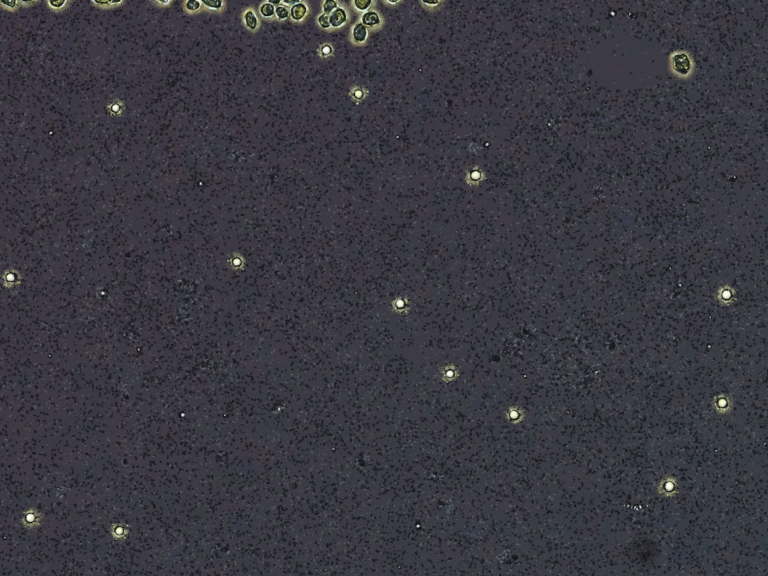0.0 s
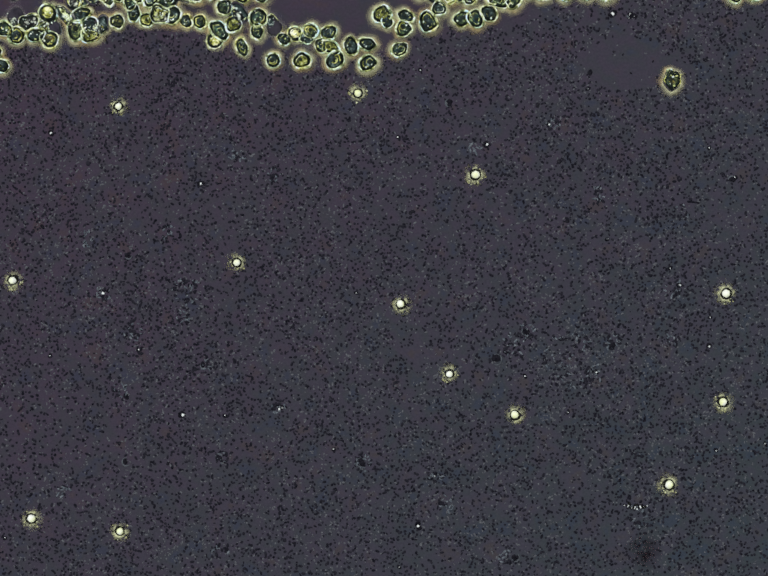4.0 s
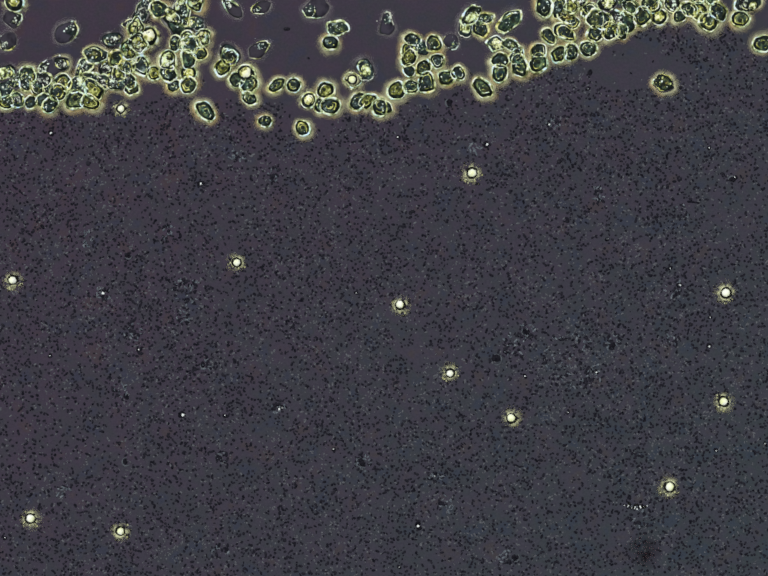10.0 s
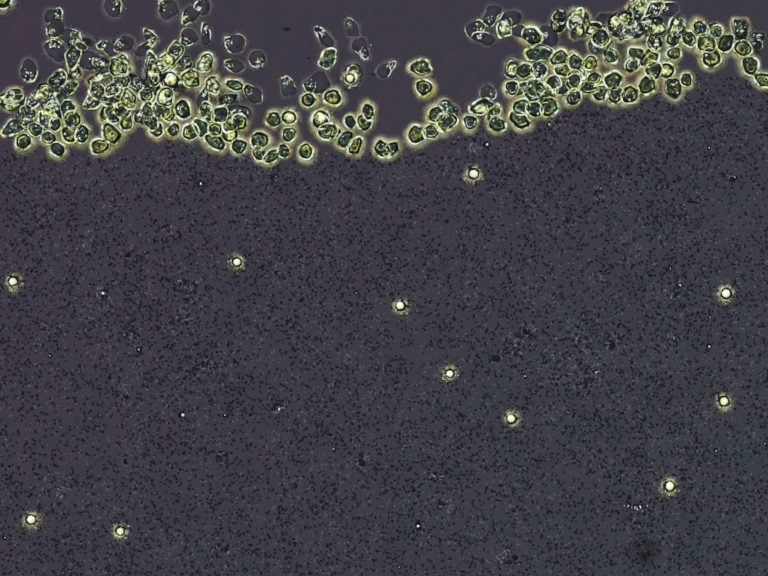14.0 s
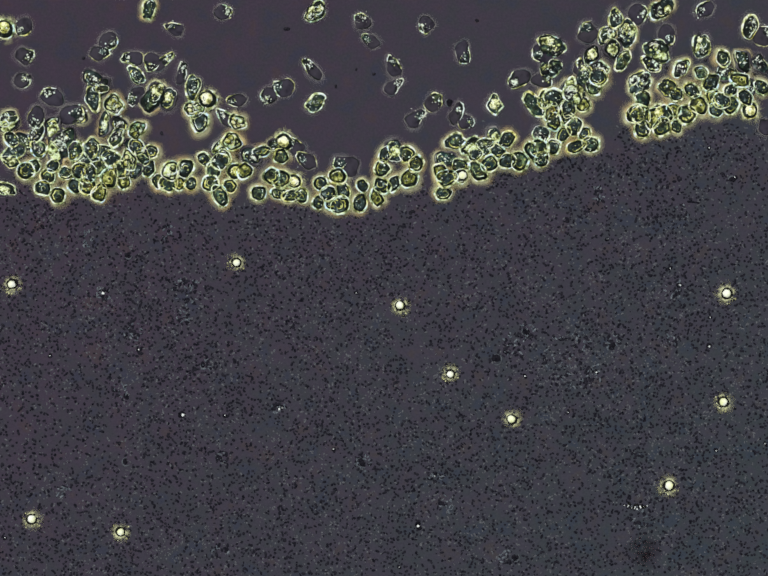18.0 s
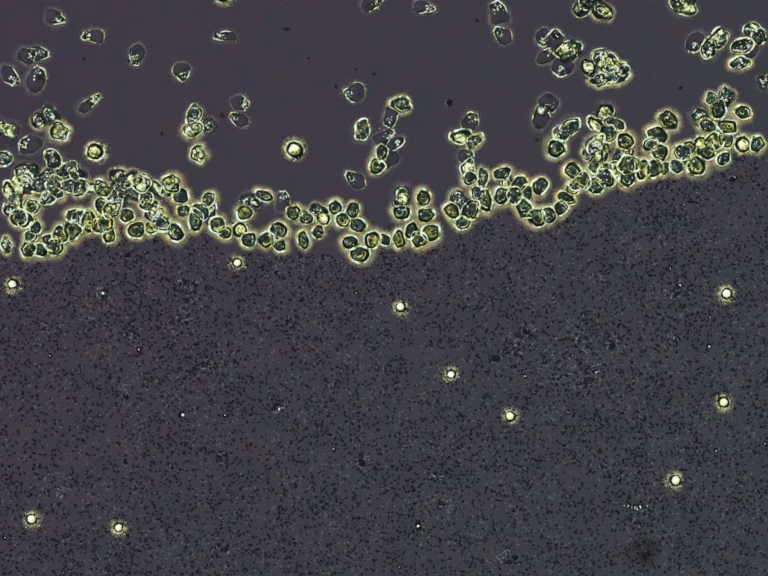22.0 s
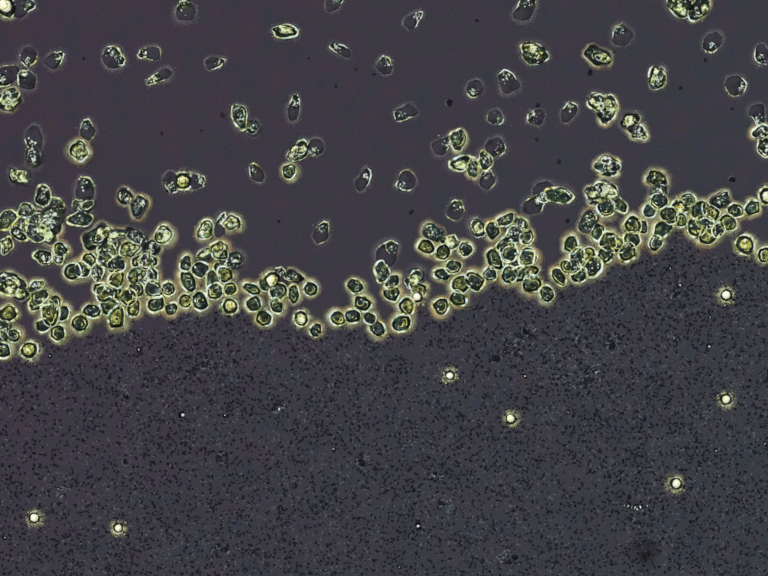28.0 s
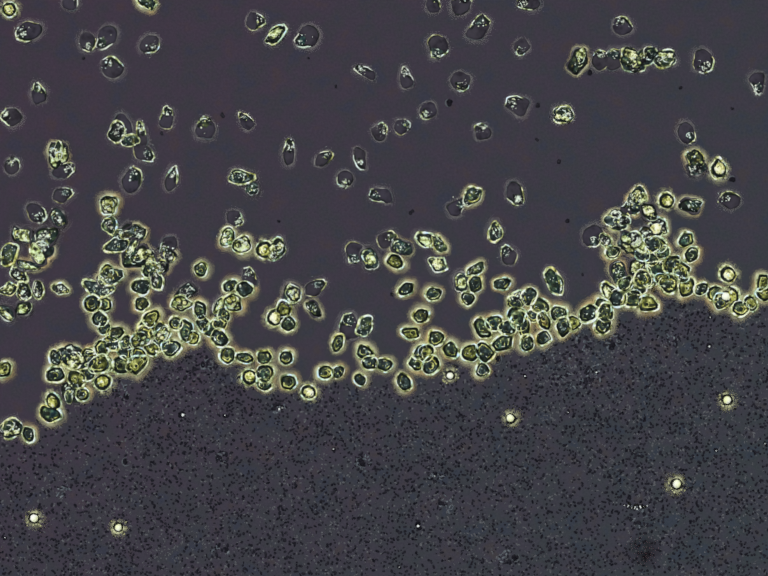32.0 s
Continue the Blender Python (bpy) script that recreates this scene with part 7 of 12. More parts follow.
    walk(CELLS[73], [at(0, 306, -69, 39), at(3, 345, -35, 69), at(6, 345, 38, 104), at(7, 375, 30, 85), at(8, 390, 25, 86), at(9, 370, 52, 103), at(10, 360, 45, 124), at(11, 320, 100, 130), at(12, 310, 115, 101), at(13, 300, 135, 120), at(14, 315, 165, 82), at(17, 345, 180, 72), at(18, 315, 200, 52), at(19, 310, 290, 53), at(20, 305, 310, 51), at(21, 280, 345, 39), at(22, 260, 375, 22), at(23, 250, 320, 1), at(24, 195, 345, -2), at(25, 240, 420, 32), at(28, 200, 485, 34), at(29, 240, 505, -3), at(30, 265, 530, 25), at(31, 265, 530, 48), at(32, 280, 525, 19)])
    walk(CELLS[74], [at(0, 918, -78, 35), at(3, 920, -35, 45), at(6, 920, 25, 63), at(7, 905, 20, 76), at(8, 925, 50, 52), at(9, 915, 90, 19), at(10, 885, 90, 5), at(11, 865, 120, 21), at(12, 850, 150, 20), at(13, 840, 200, 57), at(14, 865, 180, 40), at(17, 855, 285, 65), at(18, 830, 315, 31), at(19, 830, 375, 10), at(20, 815, 415, -24), at(21, 860, 465, -8), at(22, 855, 490, 26), at(23, 870, 510, 15), at(24, 870, 525, -1), at(25, 835, 555, -31), at(28, 900, 625, -52), at(29, 850, 640, -63), at(30, 870, 630, -91), at(31, 890, 680, -85), at(32, 890, 690, -92)])
    walk(CELLS[75], [at(0, 440, -69, 255), at(3, 430, -35, 268), at(6, 430, 40, 268), at(7, 420, 72, 277), at(8, 415, 60, 282), at(9, 425, 70, 256), at(10, 415, 78, 250), at(11, 420, 100, 215), at(12, 425, 115, 245), at(13, 400, 135, 277), at(14, 435, 175, 291), at(17, 460, 235, 309), at(18, 485, 250, 331), at(19, 500, 225, 319), at(20, 455, 225, 287), at(21, 410, 270, 260), at(22, 405, 315, 288), at(23, 435, 380, 256), at(24, 435, 405, 255), at(25, 480, 450, 218), at(28, 475, 455, 182), at(29, 575, 530, 182), at(30, 580, 570, 170), at(31, 590, 650, 139), at(32, 600, 600, 109)])
    walk(CELLS[76], [at(0, 307, -74, 170), at(3, 310, -35, 148), at(6, 310, 45, 154), at(7, 290, 60, 190), at(8, 280, 105, 183), at(9, 310, 110, 166), at(10, 290, 135, 200), at(11, 340, 130, 218), at(12, 350, 100, 207), at(13, 320, 115, 200), at(14, 345, 165, 166), at(17, 350, 245, 136), at(18, 410, 250, 161), at(19, 365, 295, 182), at(20, 370, 370, 196), at(21, 355, 400, 232), at(22, 330, 455, 220), at(23, 345, 460, 255), at(24, 345, 490, 271), at(25, 345, 510, 234), at(28, 315, 590, 233), at(29, 365, 635, 252), at(30, 345, 640, 254), at(31, 360, 690, 239), at(32, 350, 710, 274)])
    walk(CELLS[77], [at(0, 999, -72, 127), at(3, 1000, -35, 118), at(6, 1000, 30, 113), at(7, 1020, 35, 138), at(8, 1015, 65, 168), at(9, 1010, 75, 165), at(10, 1045, 95, 148), at(11, 1035, 130, 181), at(12, 1040, 155, 172), at(13, 1035, 175, 187), at(14, 1070, 180, 207), at(17, 1035, 290, 172), at(18, 990, 295, 193), at(19, 985, 310, 158), at(20, 1000, 325, 129), at(21, 970, 345, 100), at(22, 985, 365, 83), at(23, 1010, 325, 71), at(24, 1000, 285, 63), at(25, 985, 325, 42), at(28, 1030, 450, 24), at(29, 1040, 430, 15), at(30, 1030, 445, 27), at(31, 985, 485, -4), at(32, 970, 550, 28)])
    walk(CELLS[78], [at(0, 904, -82, 158), at(3, 877, -35, 136), at(6, 877, 22, 141), at(7, 880, 38, 159), at(8, 875, 65, 166), at(9, 890, 80, 187), at(10, 855, 95, 151), at(11, 860, 155, 123), at(12, 895, 195, 137), at(13, 905, 195, 169), at(14, 915, 225, 143), at(17, 930, 290, 181), at(18, 910, 325, 177), at(19, 900, 300, 151), at(20, 930, 345, 143), at(21, 910, 350, 128), at(22, 940, 410, 135), at(23, 950, 395, 164), at(24, 915, 420, 145), at(25, 870, 430, 121), at(28, 885, 475, 151), at(29, 900, 510, 146), at(30, 820, 500, 183), at(31, 855, 545, 185), at(32, 820, 505, 162)])
    walk(CELLS[79], [at(0, 993, -72, 4), at(3, 1020, -35, -6), at(6, 1020, 58, -1), at(7, 1010, 60, 18), at(8, 1005, 95, 8), at(9, 1015, 135, -18), at(10, 985, 180, -45), at(11, 945, 175, -41), at(12, 985, 215, -58), at(13, 1010, 235, -66), at(14, 1060, 245, -37), at(17, 990, 315, -14), at(18, 975, 350, -47), at(19, 975, 350, -43), at(20, 1000, 370, -42), at(21, 980, 390, -61), at(22, 990, 410, -83), at(23, 1025, 410, -110), at(24, 1010, 415, -90), at(25, 990, 435, -58), at(28, 1010, 530, -64), at(29, 965, 580, -36), at(30, 915, 605, -49), at(31, 970, 660, -82), at(32, 985, 670, -56)])
    walk(CELLS[80], [at(0, 921, -69, 128), at(3, 920, -35, 103), at(6, 920, 48, 72), at(7, 905, 80, 75), at(8, 880, 85, 97), at(9, 885, 125, 60), at(10, 865, 140, 60), at(11, 840, 195, 95), at(12, 860, 205, 94), at(13, 850, 205, 69), at(14, 890, 235, 56), at(17, 860, 325, 78), at(18, 850, 335, 70), at(19, 855, 375, 72), at(20, 860, 400, 54), at(21, 880, 375, 84), at(22, 865, 405, 88), at(23, 865, 435, 106), at(24, 870, 440, 89), at(25, 885, 475, 95), at(28, 905, 515, 58), at(29, 900, 550, 64), at(30, 870, 575, 63), at(31, 860, 660, 45), at(32, 860, 645, 20)])
    walk(CELLS[81], [at(0, 505, -80, 247), at(3, 497, -35, 260), at(6, 497, 25, 242), at(7, 510, 20, 251), at(8, 485, 60, 263), at(9, 495, 85, 236), at(10, 470, 120, 224), at(11, 490, 185, 244), at(12, 480, 220, 261), at(13, 490, 240, 271), at(14, 490, 250, 291), at(17, 525, 335, 270), at(18, 555, 360, 245), at(19, 530, 380, 249), at(20, 520, 400, 270), at(21, 545, 435, 237), at(22, 545, 490, 241), at(23, 535, 490, 239), at(24, 510, 500, 217), at(25, 525, 550, 204), at(28, 540, 650, 171), at(29, 555, 690, 194), at(30, 580, 720, 198), at(31, 575, 725, 231), at(32, 590, 780, 200)])
    walk(CELLS[82], [at(0, 1053, -77, 212), at(3, 1050, -35, 232), at(6, 1050, 70, 262), at(7, 1050, 95, 265), at(8, 1055, 100, 255), at(9, 1060, 130, 292), at(10, 1060, 135, 283), at(11, 1080, 145, 304), at(12, 1085, 145, 283), at(13, 1100, 165, 309), at(14, 1110, 190, 309), at(17, 1100, 280, 337), at(18, 1090, 310, 322), at(19, 1085, 320, 306), at(20, 1110, 320, 294), at(21, 1070, 370, 301), at(22, 1070, 425, 306), at(23, 1080, 460, 294), at(24, 1060, 490, 309), at(25, 1025, 500, 343), at(28, 1060, 560, 376), at(29, 1040, 590, 378), at(30, 990, 640, 403), at(31, 1020, 670, 400), at(32, 1025, 700, 386)])
    walk(CELLS[83], [at(0, -85, 51, 85), at(3, -40, 135, 114), at(6, 68, 135, 132), at(7, 65, 155, 169), at(8, 68, 160, 200), at(9, 65, 155, 188), at(10, 90, 205, 161), at(11, 108, 225, 168), at(12, 110, 235, 134), at(13, 125, 280, 131), at(14, 120, 305, 99), at(17, 120, 360, 121), at(18, 155, 380, 86), at(19, 125, 415, 110), at(20, 95, 430, 142), at(21, 100, 465, 113), at(22, 85, 510, 112), at(23, 80, 530, 80), at(24, 80, 550, 60), at(25, 120, 570, 29), at(28, 130, 640, 23), at(29, 175, 660, -3), at(30, 215, 690, -4), at(31, 225, 735, 18), at(32, 220, 745, 23)])
    walk(CELLS[84], [at(0, 239, -81, 292), at(3, 240, -35, 311), at(6, 240, 45, 293), at(7, 240, 85, 276), at(8, 215, 115, 290), at(9, 210, 150, 314), at(10, 195, 185, 318), at(11, 220, 190, 294), at(12, 235, 205, 273), at(13, 215, 250, 296), at(14, 230, 275, 311), at(17, 220, 340, 274), at(18, 225, 365, 257), at(19, 220, 380, 229), at(20, 230, 400, 255), at(21, 215, 435, 281), at(22, 185, 455, 283), at(23, 195, 500, 277), at(24, 180, 530, 301), at(25, 250, 545, 280), at(28, 240, 650, 262), at(29, 240, 680, 237), at(30, 260, 690, 225), at(31, 280, 720, 253), at(32, 280, 745, 221)])
    walk(CELLS[85], [at(0, -71, 44, 180), at(3, -40, 110, 183), at(6, 30, 110, 159), at(7, 15, 125, 192), at(8, 25, 120, 218), at(9, 40, 150, 243), at(10, 55, 170, 255), at(11, 65, 190, 251), at(12, 60, 205, 271), at(13, 65, 220, 274), at(14, 60, 230, 302), at(17, 15, 275, 324), at(18, 25, 285, 293), at(19, -40, 285, 297), at(20, -40, 275, 264), at(21, 35, 275, 241), at(22, -40, 275, 277), at(29, -40, 665, 263), at(30, 25, 665, 277), at(31, 70, 700, 243), at(32, 115, 730, 263)])
    walk(CELLS[86], [at(0, 372, -66, 208), at(3, 390, -35, 232), at(6, 390, 60, 205), at(7, 390, 108, 192), at(8, 390, 135, 227), at(9, 385, 145, 254), at(10, 385, 175, 263), at(11, 405, 210, 263), at(12, 410, 225, 244), at(13, 385, 235, 235), at(14, 390, 270, 235), at(17, 415, 350, 231), at(18, 430, 375, 230), at(19, 435, 370, 243), at(20, 445, 395, 275), at(21, 460, 390, 290), at(22, 445, 460, 313), at(23, 430, 490, 285), at(24, 405, 470, 288), at(25, 460, 530, 278), at(28, 440, 595, 249), at(29, 460, 655, 233), at(30, 485, 670, 261), at(31, 460, 680, 299), at(32, 465, 725, 295)])
    walk(CELLS[87], [at(0, 549, -63, 196), at(3, 535, -35, 230), at(6, 535, 35, 213), at(7, 525, 40, 229), at(8, 512, 85, 259), at(9, 520, 105, 262), at(10, 508, 155, 295), at(11, 535, 165, 301), at(12, 550, 120, 284), at(13, 540, 175, 309), at(14, 560, 245, 279), at(17, 560, 320, 279), at(18, 575, 320, 288), at(19, 590, 340, 274), at(20, 585, 390, 261), at(21, 590, 405, 250), at(22, 600, 435, 223), at(23, 560, 455, 257), at(24, 540, 470, 249), at(25, 575, 505, 278), at(28, 545, 580, 251), at(29, 580, 620, 255), at(30, 570, 640, 227), at(31, 555, 685, 212), at(32, 540, 730, 220)])
    walk(CELLS[88], [at(0, 136, -70, 353), at(3, 150, -35, 319), at(6, 150, 60, 292), at(7, 130, 50, 316), at(8, 165, 65, 301), at(9, 145, 68, 332), at(10, 125, 130, 334), at(11, 135, 105, 336), at(12, 120, 125, 324), at(13, 150, 145, 289), at(14, 150, 145, 283), at(17, 110, 220, 293), at(18, 165, 235, 269), at(19, 150, 225, 250), at(20, 120, 185, 254), at(21, 150, 255, 261), at(22, 80, 245, 270), at(23, 75, 235, 242), at(24, 155, 245, 264), at(25, 295, 310, 260), at(28, 255, 400, 297), at(29, 270, 480, 270), at(30, 325, 520, 236), at(31, 325, 495, 261), at(32, 345, 520, 293)])
    walk(CELLS[89], [at(0, 998, -74, 155), at(3, 960, -35, 142), at(6, 960, 58, 137), at(7, 955, 75, 159), at(8, 935, 85, 187), at(9, 945, 100, 207), at(10, 935, 150, 211), at(11, 925, 145, 203), at(12, 990, 170, 203), at(13, 960, 175, 200), at(14, 1045, 180, 166), at(17, 985, 290, 130), at(18, 970, 315, 127), at(19, 945, 320, 131), at(20, 965, 345, 142), at(21, 935, 350, 155), at(22, 960, 365, 124), at(23, 1000, 390, 98), at(24, 975, 410, 83), at(25, 935, 450, 49), at(28, 950, 510, 23), at(29, 940, 545, -7), at(30, 950, 545, -19), at(31, 985, 575, 15), at(32, 955, 610, 34)])
    walk(CELLS[90], [at(0, 203, -60, 251), at(3, 180, -35, 237), at(6, 180, 45, 229), at(7, 180, 55, 204), at(8, 165, 85, 187), at(9, 165, 98, 199), at(10, 175, 135, 212), at(11, 190, 155, 208), at(12, 170, 175, 195), at(13, 190, 185, 202), at(14, 190, 210, 205), at(17, 160, 300, 221), at(18, 170, 330, 189), at(19, 130, 355, 174), at(20, 145, 395, 161), at(21, 140, 400, 182), at(22, 100, 405, 210), at(23, 145, 400, 240), at(24, 125, 395, 270), at(25, 165, 475, 240), at(28, 200, 555, 269), at(29, 220, 565, 291), at(30, 200, 560, 311), at(31, 230, 580, 347), at(32, 215, 590, 359)])
    walk(CELLS[91], [at(0, 255, -60, 262), at(3, 225, -35, 257), at(6, 225, 75, 253), at(7, 215, 110, 284), at(8, 195, 110, 311), at(9, 215, 120, 286), at(10, 210, 165, 318), at(11, 225, 170, 289), at(12, 210, 175, 282), at(13, 210, 165, 248), at(14, 235, 180, 212), at(17, 185, 280, 208), at(18, 240, 280, 232), at(19, 265, 275, 210), at(20, 280, 320, 184), at(21, 265, 345, 206), at(22, 230, 390, 228), at(23, 265, 395, 262), at(24, 285, 415, 287), at(25, 370, 440, 270), at(28, 300, 530, 250), at(29, 325, 565, 235), at(30, 310, 550, 255), at(31, 310, 560, 285), at(32, 320, 570, 276)])
    walk(CELLS[92], [at(0, 1142, -99, 289), at(6, 1165, -35, 279), at(7, 1165, 15, 308), at(8, 1180, 20, 320), at(9, 1190, 38, 332), at(10, 1215, 70, 338), at(11, 1220, 75, 328), at(12, 1215, 130, 338), at(13, 1240, 155, 367), at(14, 1255, 195, 345), at(17, 1285, 275, 361), at(18, 1310, 265, 376), at(19, 1300, 295, 378), at(20, 1300, 315, 369), at(21, 1280, 330, 360), at(22, 1280, 365, 344), at(23, 1265, 365, 377), at(24, 1265, 400, 349), at(25, 1230, 440, 322), at(28, 1235, 520, 336), at(29, 1215, 535, 360), at(30, 1235, 575, 326), at(31, 1230, 620, 312), at(32, 1230, 665, 341)])
    walk(CELLS[93], [at(0, 1060, -106, 242), at(6, 1040, -35, 275), at(7, 1040, 5, 238), at(8, 1030, 15, 253), at(9, 1015, 45, 222), at(10, 1040, 45, 224), at(11, 1055, 95, 204), at(12, 1050, 115, 173), at(13, 1085, 95, 180), at(14, 1100, 110, 189), at(17, 1085, 200, 165), at(18, 1090, 215, 133), at(19, 1140, 240, 145), at(20, 1125, 250, 179), at(21, 1150, 270, 197), at(22, 1160, 265, 226), at(23, 1220, 255, 210), at(24, 1250, 275, 220), at(25, 1105, 280, 189), at(28, 1140, 400, 175), at(29, 1170, 410, 150), at(30, 1145, 425, 113), at(31, 1090, 535, 120), at(32, 1130, 575, 120)])
    walk(CELLS[94], [at(0, 1134, -128, 187), at(6, 1120, -35, 186), at(7, 1120, 5, 160), at(8, 1100, 55, 157), at(9, 1110, 62, 159), at(10, 1155, 70, 151), at(11, 1165, 110, 131), at(12, 1165, 130, 130), at(13, 1170, 140, 157), at(14, 1200, 180, 181), at(17, 1180, 265, 189), at(18, 1175, 300, 206), at(19, 1170, 335, 176), at(20, 1160, 360, 156), at(21, 1165, 375, 159), at(22, 1155, 405, 165), at(23, 1155, 415, 193), at(24, 1165, 435, 163), at(25, 1150, 475, 128), at(28, 1140, 565, 129), at(29, 1135, 580, 118), at(30, 1100, 610, 120), at(31, 1075, 640, 97), at(32, 1070, 670, 93)])
    walk(CELLS[95], [at(0, 1447, -128, 156), at(6, 1455, -35, 155), at(7, 1455, 5, 190), at(8, 1450, 30, 224), at(9, 1450, 30, 255), at(10, 1445, 45, 231), at(11, 1445, 55, 256), at(12, 1440, 65, 259), at(13, 1455, 95, 276), at(14, 1450, 120, 288), at(17, 1450, 195, 309), at(18, 1400, 235, 306), at(19, 1410, 230, 281), at(20, 1400, 265, 305), at(21, 1425, 300, 272), at(22, 1420, 340, 257), at(23, 1425, 365, 282), at(24, 1465, 385, 269), at(25, 1440, 410, 266), at(28, 1420, 465, 300), at(29, 1365, 495, 326), at(30, 1405, 540, 335), at(31, 1390, 575, 352), at(32, 1365, 580, 338)])
    walk(CELLS[96], [at(0, 623, -91, 306), at(6, 615, -35, 321), at(7, 615, 12, 335), at(8, 665, 55, 360), at(9, 690, 30, 377), at(10, 648, 15, 387), at(11, 635, 80, 409), at(12, 600, 85, 404), at(13, 690, 145, 384), at(14, 650, 170, 381), at(17, 710, 290, 379), at(18, 710, 340, 341), at(19, 695, 330, 328), at(20, 730, 320, 297), at(21, 755, 295, 264), at(22, 790, 320, 297), at(23, 810, 420, 278), at(24, 745, 430, 280), at(25, 775, 455, 244), at(28, 790, 520, 239), at(29, 765, 605, 206), at(30, 730, 630, 218), at(31, 715, 690, 254), at(32, 715, 670, 279)])
    walk(CELLS[97], [at(0, 282, -104, 201), at(6, 285, -35, 188), at(7, 285, 15, 160), at(8, 300, 25, 129), at(9, 295, 50, 118), at(10, 280, 60, 81), at(11, 285, 115, 87), at(12, 275, 145, 63), at(13, 245, 180, 65), at(14, 265, 205, 97), at(17, 245, 300, 119), at(18, 265, 330, 97), at(19, 245, 350, 63), at(20, 260, 390, 74), at(21, 255, 415, 36), at(22, 230, 430, 34), at(23, 265, 450, 4), at(24, 250, 480, 11), at(25, 260, 480, 9), at(28, 265, 510, 10), at(29, 340, 515, 26), at(30, 360, 535, 15), at(31, 340, 580, 4), at(32, 370, 620, -8)])
    walk(CELLS[98], [at(0, 258, -105, 67), at(7, 245, -35, 17), at(8, 245, 15, -33), at(9, 280, 60, -52), at(10, 275, 50, -2), at(11, 305, 85, -49), at(12, 240, 75, -99), at(13, 235, 90, -108), at(14, 310, 80, -58), at(17, 325, 45, -8), at(18, 360, 60, -23), at(19, 435, 65, -4), at(20, 415, 15, 46), at(21, 415, -35, 90), at(23, 410, -35, 140), at(24, 410, 55, 190), at(25, 460, 240, 240), at(28, 435, 130, 190), at(29, 410, 185, 240), at(30, 480, 210, 290), at(31, 470, 250, 256), at(32, 505, 250, 306)])
    walk(CELLS[99], [at(0, 1428, -139, 250), at(7, 1465, -35, 286), at(8, 1465, 15, 313), at(9, 1475, 15, 276), at(10, 1465, 25, 292), at(11, 1470, 40, 319), at(12, 1470, 65, 349), at(13, 1485, 75, 370), at(14, 1480, 90, 402), at(17, 1475, 150, 409), at(18, 1450, 170, 397), at(19, 1480, 180, 391), at(20, 1440, 225, 403), at(21, 1460, 215, 411), at(22, 1465, 225, 427), at(23, 1465, 265, 394), at(24, 1485, 290, 382), at(25, 1460, 365, 404), at(28, 1425, 430, 417), at(29, 1385, 475, 410), at(30, 1380, 480, 411), at(31, 1380, 510, 387), at(32, 1370, 540, 402)])
    walk(CELLS[100], [at(0, 1272, -108, 92), at(7, 1260, -35, 93), at(8, 1260, 5, 106), at(9, 1245, 35, 74), at(10, 1245, 65, 56), at(11, 1255, 85, 79), at(12, 1262, 110, 59), at(13, 1285, 140, 37), at(14, 1285, 195, 38), at(17, 1320, 230, 1), at(18, 1295, 235, 28), at(19, 1310, 225, -9), at(20, 1310, 250, -7), at(21, 1295, 245, -36), at(22, 1275, 290, -59), at(23, 1300, 310, -73), at(24, 1325, 355, -55), at(25, 1290, 395, -70), at(28, 1290, 460, -98), at(29, 1250, 510, -80), at(30, 1310, 500, -68), at(31, 1320, 540, -62), at(32, 1310, 570, -80)])
    walk(CELLS[101], [at(0, 1317, -115, 244), at(7, 1300, -35, 264), at(8, 1300, 5, 263), at(9, 1310, 20, 250), at(10, 1310, 35, 221), at(11, 1300, 85, 226), at(12, 1300, 70, 214), at(13, 1335, 95, 233), at(14, 1320, 175, 206), at(17, 1340, 230, 201), at(18, 1350, 260, 204), at(19, 1335, 270, 211), at(20, 1330, 315, 197), at(21, 1335, 335, 182), at(22, 1335, 345, 205), at(23, 1310, 370, 219), at(24, 1310, 395, 223), at(25, 1295, 420, 226), at(28, 1280, 515, 207), at(29, 1270, 540, 243), at(30, 1285, 540, 211), at(31, 1280, 590, 211), at(32, 1290, 610, 177)])
    walk(CELLS[102], [at(0, 1351, -123, 278), at(7, 1345, -35, 245), at(8, 1345, 5, 244), at(9, 1350, 18, 216), at(10, 1335, 15, 227), at(11, 1335, 55, 222), at(12, 1330, 65, 191), at(13, 1365, 105, 166), at(14, 1375, 110, 191), at(17, 1355, 205, 179), at(18, 1375, 225, 166), at(19, 1395, 240, 179), at(20, 1375, 260, 186), at(21, 1370, 280, 157), at(22, 1405, 330, 157), at(23, 1385, 360, 170), at(24, 1415, 390, 142), at(25, 1405, 415, 109), at(28, 1390, 450, 109), at(29, 1340, 485, 142), at(30, 1355, 505, 166), at(31, 1375, 535, 200), at(32, 1350, 570, 170)])
